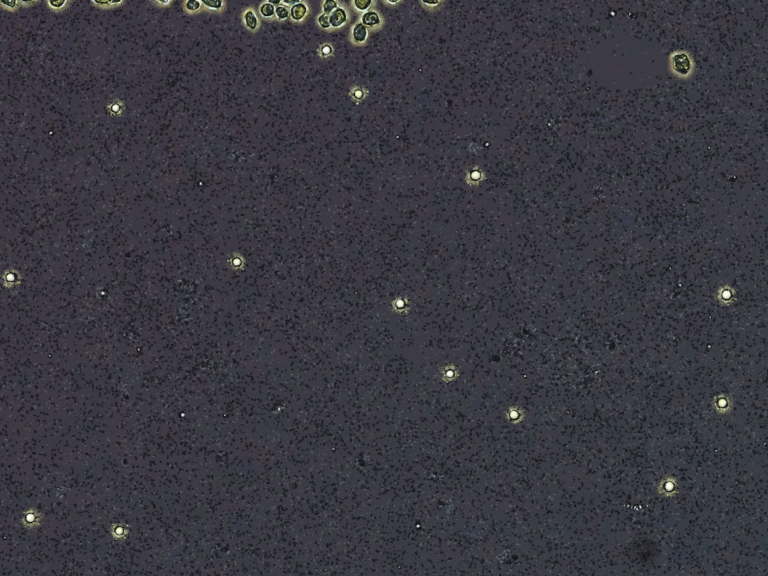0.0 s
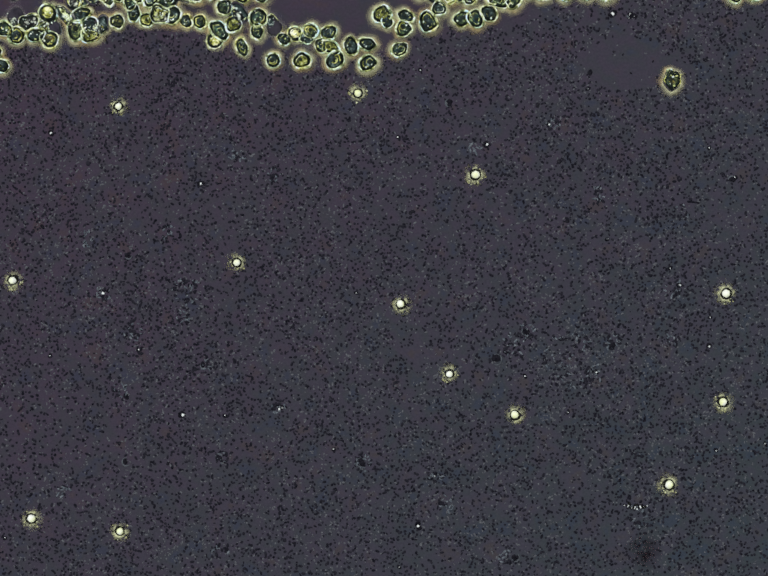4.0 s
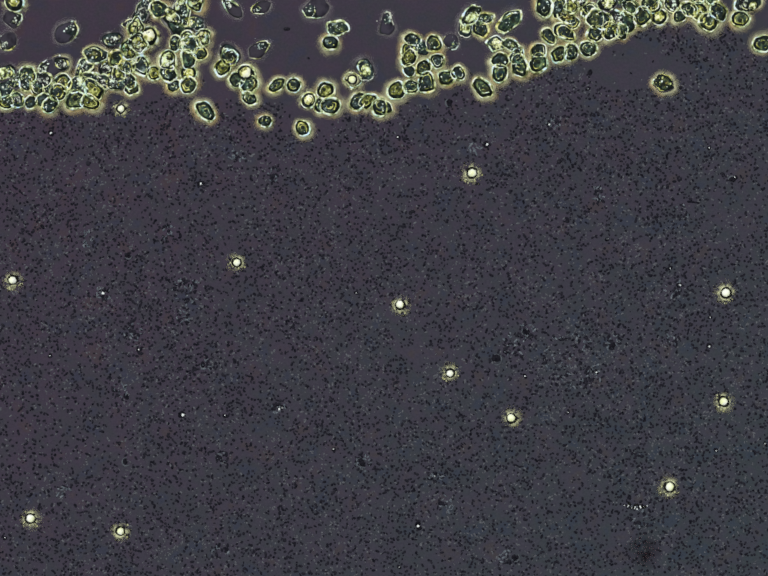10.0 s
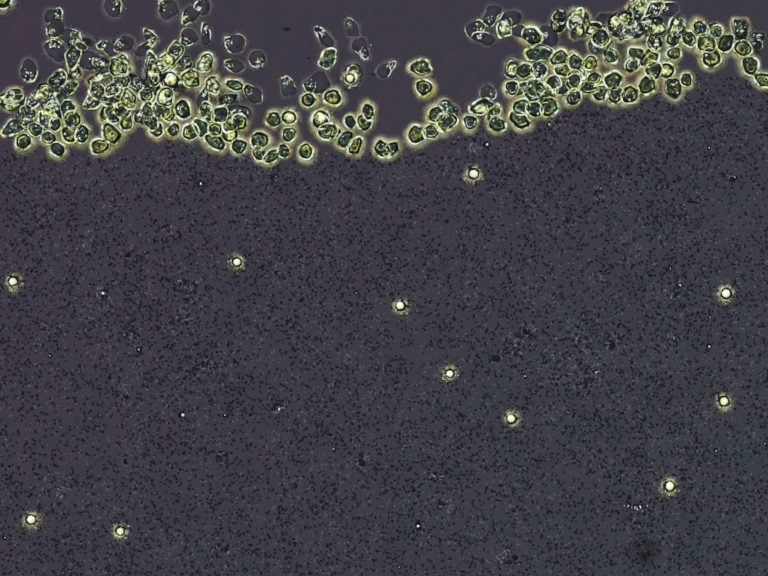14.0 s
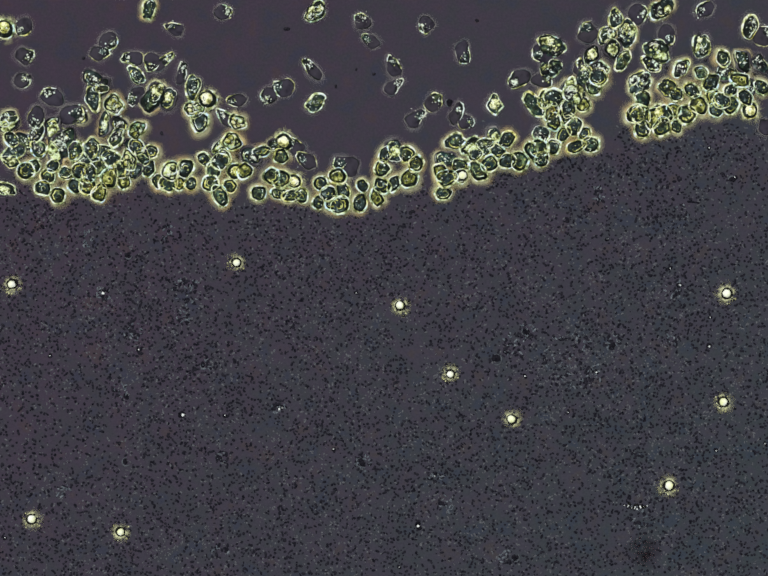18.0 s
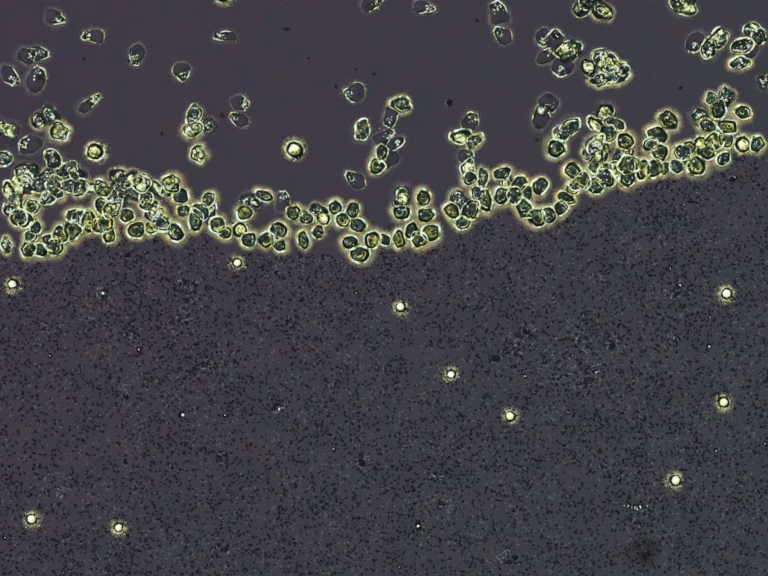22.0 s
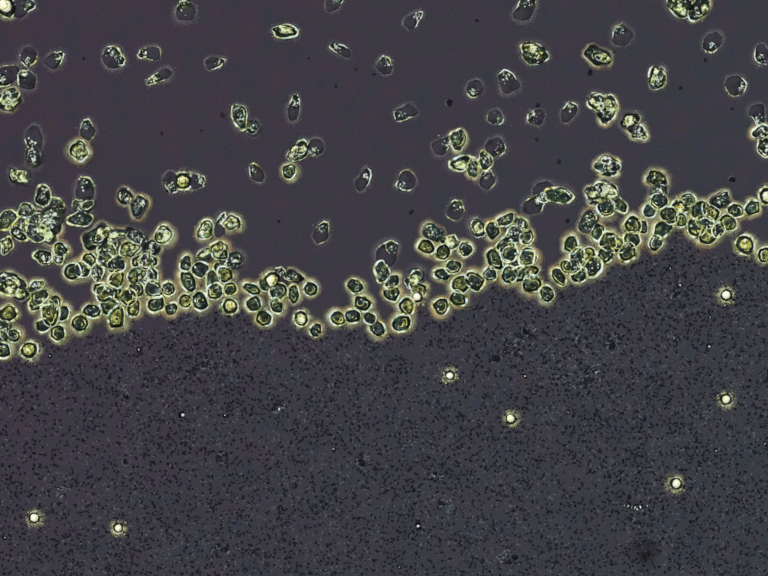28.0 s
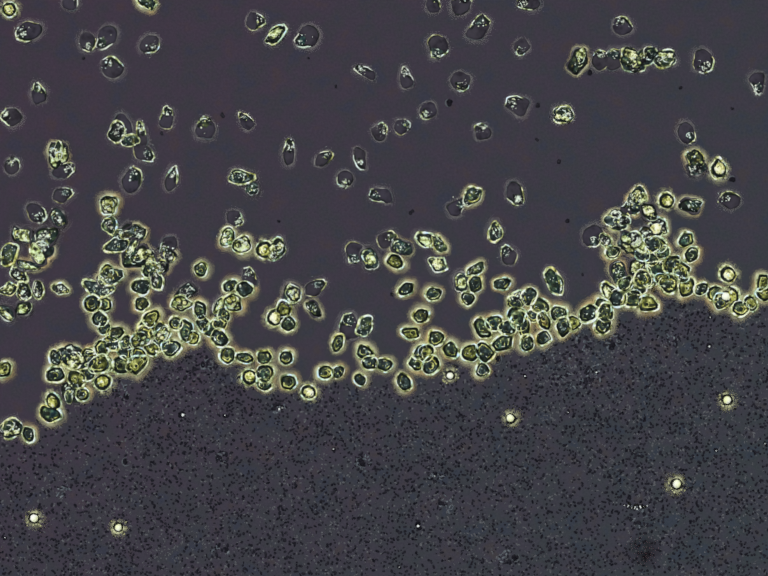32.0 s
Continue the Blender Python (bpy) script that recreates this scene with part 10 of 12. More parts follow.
    walk(CELLS[179], [at(0, 1343, -143, 332), at(13, 1365, -35, 347), at(14, 1365, 20, 365), at(17, 1425, 30, 376), at(18, 1440, 20, 388), at(19, 1460, 65, 390), at(20, 1445, 70, 398), at(21, 1495, 110, 372), at(22, 1530, 105, 378), at(23, 1550, 65, 395), at(24, 1608, 65, 397), at(25, 1608, 110, 425), at(28, 1555, 110, 448), at(29, 1608, 110, 438), at(32, 1608, 110, 419)])
    walk(CELLS[180], [at(0, 1770, 124, 327), at(13, 1608, 165, 335), at(14, 1560, 165, 349), at(17, 1540, 170, 324), at(18, 1510, 165, 347), at(19, 1510, 150, 312), at(20, 1465, 215, 305), at(21, 1490, 220, 328), at(22, 1485, 260, 350), at(23, 1500, 280, 364), at(24, 1515, 310, 339), at(25, 1500, 340, 304), at(28, 1450, 435, 322), at(29, 1410, 455, 327), at(30, 1400, 445, 311), at(31, 1400, 490, 290), at(32, 1390, 550, 324)])
    walk(CELLS[181], [at(0, 1275, -194, 71), at(13, 1235, -35, 84), at(14, 1235, 45, 109), at(17, 1210, 85, 91), at(18, 1190, 140, 104), at(19, 1200, 140, 90), at(20, 1220, 180, 96), at(21, 1150, 205, 60), at(22, 1120, 210, 71), at(23, 1100, 270, 98), at(24, 1045, 280, 107), at(25, 1010, 285, 117), at(28, 1010, 300, 131), at(29, 1035, 315, 123), at(30, 985, 240, 86), at(31, 995, 200, 73), at(32, 940, 165, 86)])
    walk(CELLS[182], [at(0, 1294, -223, 121), at(13, 1300, -35, 113), at(14, 1300, 20, 81), at(17, 1310, 15, 99), at(18, 1280, 70, 91), at(19, 1330, 65, 87), at(20, 1330, 45, 116), at(21, 1275, 140, 87), at(22, 1245, 140, 90), at(23, 1220, 130, 126), at(24, 1250, 180, 147), at(25, 1265, 190, 117), at(28, 1240, 225, 79), at(29, 1240, 285, 66), at(30, 1245, 285, 68), at(31, 1255, 285, 76), at(32, 1300, 410, 80)])
    walk(CELLS[183], [at(0, 1538, -173, 93), at(14, 1520, -35, 106), at(17, 1520, 50, 89), at(18, 1530, 55, 74), at(19, 1505, 70, 45), at(20, 1545, 85, 7), at(21, 1485, 75, 18), at(22, 1515, 95, 12), at(23, 1545, 15, -9), at(24, 1545, -35, -44), at(29, 1395, -35, -70), at(30, 1395, 15, -64), at(31, 1395, -35, -53), at(32, 1395, -45, -65)])
    walk(CELLS[184], [at(0, -161, 304, 186), at(14, -40, 325, 189), at(17, 35, 325, 185), at(18, 55, 350, 175), at(19, 40, 365, 178), at(20, 50, 385, 191), at(21, 50, 430, 166), at(22, 40, 445, 164), at(23, 50, 500, 150), at(24, 40, 500, 132), at(25, 120, 540, 168), at(28, 150, 555, 170), at(29, 140, 595, 183), at(30, 165, 590, 175), at(31, 220, 605, 212), at(32, 190, 620, 196)])
    walk(CELLS[185], [at(0, -236, 281, 13), at(14, -40, 340, 7), at(17, 10, 340, -31), at(18, 25, 330, -7), at(19, -40, 330, 12), at(20, -40, 370, 44), at(21, 10, 370, 72), at(22, -40, 370, 35), at(24, -40, 475, 49), at(25, 20, 475, 75), at(28, 15, 500, 80), at(29, 25, 560, 58), at(30, 30, 570, 37), at(31, 45, 580, 50), at(32, 20, 590, 25)])
    walk(CELLS[186], [at(0, 1766, 141, 319), at(14, 1608, 175, 298), at(17, 1550, 175, 329), at(18, 1520, 200, 297), at(19, 1525, 190, 301), at(20, 1495, 230, 328), at(21, 1555, 230, 292), at(22, 1608, 230, 258), at(24, 1608, 330, 257), at(25, 1565, 330, 236), at(28, 1608, 330, 262), at(32, 1608, 330, 284)])
    walk(CELLS[187], [at(0, 1594, -232, 217), at(14, 1555, -35, 241), at(17, 1555, 10, 244), at(18, 1555, 75, 209), at(19, 1608, 75, 176), at(23, 1608, 180, 143), at(24, 1550, 180, 124), at(25, 1520, 155, 149), at(28, 1500, 175, 164), at(29, 1515, 170, 160), at(30, 1608, 170, 152), at(32, 1608, 170, 169)])
    walk(CELLS[188], [at(0, 1156, -217, 312), at(14, 1170, -35, 284), at(17, 1170, 5, 295), at(18, 1200, 70, 279), at(19, 1200, -35, 261), at(24, 1255, -35, 279), at(25, 1255, 65, 281), at(28, 1270, 75, 290), at(29, 1250, 75, 313), at(30, 1280, 110, 289), at(31, 1225, 80, 271), at(32, 1250, 125, 256)])
    walk(CELLS[189], [at(0, 1760, 164, 21), at(14, 1608, 225, 48), at(17, 1535, 225, 67), at(18, 1530, 225, 96), at(19, 1560, 290, 60), at(20, 1495, 275, 61), at(21, 1510, 280, 90), at(22, 1515, 295, 119), at(23, 1520, 305, 148), at(24, 1545, 310, 150), at(25, 1525, 325, 128), at(28, 1565, 400, 99), at(29, 1500, 425, 100), at(30, 1475, 440, 87), at(31, 1465, 520, 121), at(32, 1485, 560, 142)])
    walk(CELLS[190], [at(0, 1765, 119, 232), at(14, 1608, 145, 198), at(17, 1515, 145, 171), at(18, 1490, 185, 184), at(19, 1500, 225, 150), at(20, 1475, 240, 164), at(21, 1480, 275, 194), at(22, 1475, 325, 195), at(23, 1465, 340, 160), at(24, 1530, 365, 193), at(25, 1500, 410, 211), at(28, 1465, 470, 214), at(29, 1420, 490, 238), at(30, 1420, 510, 203), at(31, 1450, 540, 199), at(32, 1430, 590, 185)])
    walk(CELLS[191], [at(0, 1730, 142, 109), at(14, 1608, 200, 116), at(17, 1485, 200, 108), at(18, 1460, 225, 106), at(19, 1460, 245, 114), at(20, 1400, 310, 110), at(21, 1375, 320, 92), at(22, 1380, 340, 94), at(23, 1355, 375, 126), at(24, 1355, 385, 140), at(25, 1330, 395, 161), at(28, 1325, 430, 195), at(29, 1245, 450, 214), at(30, 1290, 470, 236), at(31, 1300, 520, 260), at(32, 1310, 520, 297)])
    walk(CELLS[192], [at(0, -201, 316, 20), at(14, -40, 355, 20), at(17, 75, 355, 53), at(18, 90, 385, 28), at(19, 65, 420, 18), at(20, 40, 435, 35), at(21, 70, 465, 43), at(22, 55, 450, 74), at(23, 80, 470, 87), at(24, 80, 470, 118), at(25, 135, 480, 153), at(28, 170, 550, 182), at(29, 180, 600, 212), at(30, 200, 600, 189), at(31, 240, 600, 201), at(32, 205, 650, 179)])
    walk(CELLS[193], [at(0, 802, -190, 322), at(14, 785, -35, 272), at(17, 785, 80, 270), at(18, 805, 140, 288), at(19, 735, 30, 238), at(20, 775, 30, 288), at(21, 730, 140, 248), at(22, 755, 10, 198), at(23, 765, 55, 248), at(24, 810, 10, 298), at(25, 740, 20, 248), at(28, 740, -35, 198), at(31, 885, -35, 248), at(32, 885, 10, 270)])
    walk(CELLS[194], [at(0, 1289, -263, 232), at(17, 1300, -35, 212), at(18, 1300, 30, 196), at(19, 1300, -35, 162), at(22, 1300, -35, 161), at(23, 1300, 40, 140), at(24, 1320, 40, 144), at(25, 1320, 25, 169), at(28, 1320, -35, 191), at(32, 1320, -45, 163)])
    walk(CELLS[195], [at(0, 1817, 187, 122), at(17, 1608, 260, 172), at(18, 1565, 260, 180), at(19, 1608, 260, 130), at(23, 1608, 250, 90), at(24, 1565, 250, 140), at(25, 1505, 225, 157), at(28, 1545, 230, 107), at(29, 1475, 295, 157), at(30, 1535, 290, 107), at(31, 1510, 275, 149), at(32, 1545, 165, 99)])
    walk(CELLS[196], [at(0, 633, -212, 211), at(17, 645, -35, 208), at(18, 645, 25, 230), at(19, 640, 10, 250), at(20, 640, -35, 283), at(23, 655, -35, 254), at(24, 655, 45, 220), at(25, 660, 220, 211), at(28, 610, 310, 225), at(29, 650, 380, 241), at(30, 625, 365, 257), at(31, 560, 390, 252), at(32, 565, 510, 243)])
    walk(CELLS[197], [at(0, 1848, 141, 321), at(17, 1608, 180, 330), at(18, 1555, 180, 317), at(19, 1608, 180, 352), at(24, 1608, 400, 380), at(25, 1560, 400, 370), at(28, 1608, 400, 340), at(32, 1608, 400, 355)])
    walk(CELLS[198], [at(0, 1267, -188, 60), at(17, 1255, -35, 65), at(18, 1255, 40, 90), at(19, 1255, -35, 82), at(24, 1000, -35, 107), at(25, 1000, 210, 83), at(28, 990, 330, 101), at(29, 1010, 350, 109), at(30, 1020, 415, 84), at(31, 1005, 420, 104), at(32, 1010, 475, 86)])
    walk(CELLS[199], [at(0, -293, 330, 107), at(17, -40, 385, 132), at(18, 10, 385, 161), at(19, -40, 385, 134), at(20, -40, 400, 162), at(21, 20, 400, 138), at(22, 20, 390, 109), at(23, -40, 390, 123), at(28, -40, 335, 100), at(29, 20, 335, 67), at(30, 25, 370, 32), at(31, 35, 415, 29), at(32, -40, 415, 27)])
    walk(CELLS[200], [at(0, 1209, -295, 28), at(17, 1240, -35, 35), at(18, 1240, 75, 68), at(19, 1290, 100, 34), at(20, 1255, 85, 56), at(21, 1200, 130, 53), at(22, 1225, 120, 74), at(23, 1190, 120, 36), at(24, 1215, 165, 6), at(25, 1155, 200, -18), at(28, 1220, 210, -30), at(29, 1165, 245, -21), at(30, 1155, 200, -10), at(31, 1110, 185, -15), at(32, 1150, 235, 0)])
    walk(CELLS[201], [at(0, 1374, -290, 171), at(17, 1360, -35, 140), at(18, 1360, 70, 107), at(19, 1375, 35, 108), at(20, 1375, 20, 80), at(21, 1420, 45, 81), at(22, 1420, 85, 65), at(23, 1385, 90, 42), at(24, 1435, 110, 33), at(25, 1430, 60, 28), at(28, 1455, 85, 64), at(29, 1360, 110, 51), at(30, 1350, 200, 64), at(31, 1350, 280, 92), at(32, 1400, 270, 121)])
    walk(CELLS[202], [at(0, -187, 86, 252), at(17, -40, 165, 218), at(18, 45, 165, 190), at(19, -40, 165, 209), at(24, -40, 350, 185), at(25, 15, 350, 165), at(28, -40, 350, 181), at(30, -40, 360, 212), at(31, 40, 360, 249), at(32, 25, 340, 251)])
    walk(CELLS[203], [at(0, 1108, -239, 185), at(17, 1125, -35, 175), at(18, 1125, 95, 177), at(19, 1130, 70, 204), at(20, 1120, 40, 205), at(21, 1180, 120, 189), at(22, 1160, 105, 213), at(23, 1180, 85, 222), at(24, 1170, 20, 199), at(25, 1115, 85, 201), at(28, 1090, 110, 173), at(29, 1190, 185, 171), at(30, 1285, 175, 182), at(31, 1290, 205, 148), at(32, 1290, 125, 153)])
    walk(CELLS[204], [at(0, 723, -181, 279), at(17, 740, -35, 291), at(18, 740, 45, 298), at(19, 740, -35, 260), at(24, 690, -35, 223), at(25, 690, 190, 258), at(28, 785, 135, 256), at(29, 770, 180, 259), at(30, 810, 330, 278), at(31, 760, 330, 255), at(32, 775, 270, 231)])
    walk(CELLS[205], [at(0, 1203, -323, 182), at(19, 1180, -35, 218), at(20, 1180, 20, 191), at(21, 1130, 100, 217), at(22, 1130, 85, 245), at(23, 1135, 15, 218), at(24, 1135, -35, 231), at(28, 910, -35, 222), at(29, 910, 50, 252), at(30, 920, 65, 249), at(31, 955, 15, 260), at(32, 940, 10, 233)])
    walk(CELLS[206], [at(0, -331, 134, 108), at(19, -40, 205, 126), at(20, 20, 205, 117), at(21, 60, 205, 134), at(22, 20, 155, 130), at(23, 15, 145, 154), at(24, 10, 110, 178), at(25, -40, 110, 207), at(29, -40, 275, 208), at(30, 60, 275, 172), at(31, 75, 330, 208), at(32, 130, 350, 201)])
    walk(CELLS[207], [at(0, 1278, -310, 321), at(19, 1265, -35, 353), at(20, 1265, 30, 320), at(21, 1255, 70, 342), at(22, 1225, 20, 320), at(23, 1225, 70, 330), at(24, 1240, 100, 346), at(25, 1200, 160, 355), at(28, 1220, 115, 333), at(29, 1200, 115, 334), at(30, 1230, 110, 372), at(31, 1085, 115, 388), at(32, 1180, 125, 425)])
    walk(CELLS[208], [at(0, 1094, -305, 19), at(19, 1100, -35, 53), at(20, 1100, 50, 67), at(21, 1060, 140, 81), at(22, 1110, 75, 66), at(23, 1010, 95, 43), at(24, 960, 15, 61), at(25, 920, 155, 59), at(28, 970, 180, 47), at(29, 940, 200, 70), at(30, 860, 275, 66), at(31, 935, 215, 41), at(32, 875, 225, 41)])
    walk(CELLS[209], [at(0, -266, 348, 176), at(19, -40, 425, 168), at(20, 15, 425, 152), at(21, 45, 460, 131), at(22, 15, 500, 115), at(23, 20, 515, 93), at(24, 20, 510, 69), at(25, 60, 525, 61), at(28, 75, 585, 48), at(29, 105, 590, 37), at(30, 85, 605, 15), at(31, 130, 630, -6), at(32, 125, 590, 4)])
    walk(CELLS[210], [at(0, 993, -294, 300), at(19, 990, -35, 269), at(20, 990, 60, 270), at(21, 995, 105, 276), at(22, 1030, 75, 326), at(23, 990, 155, 276), at(24, 955, 230, 245), at(25, 985, 290, 295), at(28, 995, 370, 277), at(29, 1000, 420, 276), at(30, 985, 475, 255), at(31, 1020, 490, 305), at(32, 1040, 525, 300)])
    walk(CELLS[211], [at(0, 1532, -190, 142), at(19, 1535, -35, 115), at(20, 1535, 25, 131), at(21, 1545, 40, 112), at(22, 1540, 70, 137), at(23, 1608, 70, 146), at(32, 1608, 70, 170)])
    walk(CELLS[212], [at(0, 1884, 229, 247), at(19, 1608, 290, 265), at(20, 1565, 290, 264), at(21, 1560, 300, 263), at(22, 1545, 295, 239), at(23, 1540, 335, 253), at(24, 1560, 365, 230), at(25, 1545, 380, 214), at(28, 1535, 425, 215), at(29, 1450, 415, 193), at(30, 1440, 435, 195), at(31, 1410, 460, 190), at(32, 1400, 490, 220)])
    walk(CELLS[213], [at(0, 1543, -195, 56), at(20, 1510, -35, 53), at(21, 1510, 45, 64), at(22, 1510, -35, 40), at(28, 1540, -35, 19), at(29, 1540, 25, 54), at(30, 1540, -35, 19), at(32, 1540, -45, -7)])
    walk(CELLS[214], [at(0, -308, 377, 197), at(20, -40, 450, 190), at(21, 20, 450, 160), at(22, 25, 430, 145), at(23, 45, 465, 155), at(24, 35, 455, 121), at(25, 55, 455, 146), at(28, 40, 475, 132), at(29, 60, 560, 147), at(30, 60, 560, 112), at(31, 110, 530, 133), at(32, 40, 560, 136)])
    walk(CELLS[215], [at(0, 1031, -304, 299), at(20, 1010, -35, 287), at(21, 1010, 35, 281), at(22, 1020, 30, 300), at(23, 1015, 75, 308), at(24, 1025, 25, 331), at(25, 1030, 125, 302), at(28, 1040, 170, 310), at(29, 1010, 210, 302), at(30, 1130, 205, 329), at(31, 1070, 170, 344), at(32, 1060, 215, 349)])
    walk(CELLS[216], [at(0, -314, 482, 117), at(23, -40, 550, 110), at(24, 15, 550, 134), at(25, 70, 540, 115), at(28, 100, 625, 144), at(29, 155, 640, 114), at(30, 230, 660, 91), at(31, 260, 680, 62), at(32, 260, 700, 82)])
    walk(CELLS[217], [at(0, -395, 519, 319), at(23, -40, 585, 313), at(24, 15, 585, 336), at(25, 50, 610, 324), at(28, 90, 665, 331), at(29, 95, 675, 350), at(30, 100, 735, 354), at(31, 140, 760, 333), at(32, 180, 765, 315)])
    walk(CELLS[218], [at(0, -290, 574, 99), at(24, -40, 635, 133), at(25, 10, 635, 158), at(28, 30, 685, 165), at(29, 95, 710, 193), at(30, 90, 770, 177), at(31, 130, 790, 198), at(32, 170, 805, 189)])
    walk(CELLS[219], [at(0, -330, 489, 45), at(24, -40, 560, 14), at(25, 20, 560, 12), at(28, 20, 580, -4), at(29, 70, 625, 0), at(30, 75, 640, 13), at(31, 150, 650, -7), at(32, 150, 730, -20)])
    walk(CELLS[220], [at(0, -356, 503, 218), at(24, -40, 565, 205), at(25, 45, 565, 239), at(28, 75, 620, 225), at(29, 110, 655, 218), at(30, 130, 715, 183), at(31, 150, 700, 210), at(32, 180, 725, 242)])
    walk(CELLS[221], [at(0, -403, 442, 323), at(24, -40, 490, 358), at(25, 60, 490, 379), at(28, 90, 525, 342), at(29, 120, 545, 360), at(30, 70, 575, 332), at(31, 65, 600, 321), at(32, 50, 595, 283)])
    walk(CELLS[222], [at(0, -345, 471, 55), at(24, -40, 510, 27), at(25, 25, 510, 26), at(28, 45, 600, -8), at(29, 80, 650, 6), at(30, 75, 670, 5), at(31, 60, 660, 34), at(32, 50, 630, 17)])
    walk(CELLS[223], [at(0, -374, 541, 141), at(24, -40, 600, 108), at(25, 20, 600, 139), at(28, 10, 675, 125), at(29, 55, 705, 143), at(30, 65, 735, 117), at(31, 110, 770, 106), at(32, 145, 800, 100)])
    walk(CELLS[224], [at(0, -346, 672, 292), at(25, -40, 715, 321), at(28, 5, 715, 357), at(29, 20, 710, 379), at(30, 10, 760, 415), at(31, 75, 770, 379), at(32, 115, 765, 372)])
    walk(CELLS[225], [at(0, -300, 686, 70), at(25, -40, 715, 33), at(28, 60, 715, 37), at(29, 120, 730, 57), at(30, 130, 740, 40), at(31, 160, 780, 43), at(32, 210, 780, 22)])
    walk(CELLS[226], [at(0, 1880, 454, 223), at(25, 1608, 520, 259), at(28, 1560, 520, 227), at(29, 1515, 520, 241), at(30, 1560, 560, 225), at(31, 1540, 575, 255), at(32, 1530, 620, 288)])
    walk(CELLS[227], [at(0, 1994, 472, 155), at(25, 1608, 500, 158), at(28, 1520, 500, 128), at(29, 1455, 495, 106), at(30, 1530, 550, 82), at(31, 1510, 550, 74), at(32, 1490, 605, 109)])
    walk(CELLS[228], [at(0, -454, 743, 146), at(28, -40, 780, 119), at(29, 10, 780, 143), at(30, 10, 820, 158), at(31, 50, 855, 128), at(32, 60, 885, 111)])
    walk(CELLS[229], [at(0, -312, 686, 306), at(28, -40, 765, 315), at(29, 30, 765, 294), at(30, 40, 790, 307), at(31, 70, 825, 336), at(32, 105, 845, 334)])
    walk(CELLS[230], [at(0, -268, 734, 344), at(28, -40, 775, 360), at(29, 60, 775, 340), at(30, 60, 790, 302), at(31, 90, 800, 275), at(32, 110, 820, 294)])
    walk(CELLS[231], [at(0, 1838, 505, 117), at(28, 1608, 540, 140), at(29, 1560, 540, 127), at(30, 1608, 540, 157), at(32, 1608, 540, 180)])
    walk(CELLS[232], [at(0, 2012, 430, 186), at(28, 1608, 480, 149), at(29, 1545, 480, 156), at(30, 1608, 480, 137), at(32, 1608, 480, 122)])
    walk(CELLS[233], [at(0, 2019, 445, 208), at(28, 1608, 505, 208), at(29, 1480, 505, 196), at(30, 1480, 540, 229), at(31, 1480, 590, 221), at(32, 1470, 615, 198)])
    walk(CELLS[234], [at(0, 1176, -321, 309), at(30, 1150, -35, 314), at(31, 1150, 25, 283), at(32, 1225, 125, 262)])
    walk(CELLS[235], [at(0, 1063, -326, 55), at(30, 1080, -35, 38), at(31, 1080, 80, 26), at(32, 1065, 95, 55)])
    walk(CELLS[236], [at(0, -337, 601, 316), at(30, -40, 655, 336), at(31, 30, 655, 322), at(32, 15, 640, 316)])
    walk(CELLS[237], [at(0, 2021, 549, 188), at(30, 1608, 600, 170), at(31, 1560, 600, 177), at(32, 1560, 600, 173)])
    walk(CELLS[238], [at(0, -280, 806, 355), at(30, -40, 850, 384), at(31, 15, 850, 406), at(32, 25, 875, 383)])
    walk(CELLS[239], [at(0, 1041, -358, 2), at(30, 1020, -35, 22), at(31, 1020, 10, -16), at(32, 1020, -35, -11)])
    walk(CELLS[240], [at(0, 1919, 504, 99), at(30, 1608, 560, 66), at(31, 1555, 560, 64), at(32, 1555, 575, 74)])
    walk(CELLS[241], [at(0, 195, -352, 352), at(30, 170, -35, 371), at(31, 170, 10, 381), at(32, 170, -35, 412)])
    walk(CELLS[242], [at(0, 1114, -371, 322), at(30, 1100, -35, 314), at(31, 1100, 70, 326), at(32, 1080, 5, 358)])
    walk(CELLS[243], [at(0, 315, -433, 359), at(30, 290, -35, 342), at(31, 290, 10, 318), at(32, 290, -35, 349)])
    walk(CELLS[244], [at(0, 1877, 559, 13), at(30, 1608, 600, 4), at(31, 1510, 600, -8), at(32, 1510, 630, 19)])
    walk(CELLS[245], [at(0, -486, 727, 250), at(30, -40, 810, 220), at(31, 20, 810, 201), at(32, -40, 810, 197)])
    walk(CELLS[246], [at(0, 895, -527, 72), at(31, 895, -35, 60), at(32, 895, 95, 77)])
    walk(CELLS[247], [at(0, -125, 112, 302), at(10, -37, 145, 300), at(11, 70, 136, 310), at(12, 77, 150, 273), at(13, 97, 163, 263), at(14, 114, 198, 276), at(17, 100, 264, 258), at(18, 134, 285, 240), at(19, 62, 302, 206), at(20, 74, 328, 208), at(21, 70, 321, 205), at(22, 54, 352, 211), at(23, 76, 315, 197), at(24, 73, 348, 202), at(25, 98, 375, 211), at(28, 110, 440, 224), at(29, 128, 473, 244), at(30, 161, 490, 243), at(31, 161, 443, 244), at(32, 96, 483, 212)])
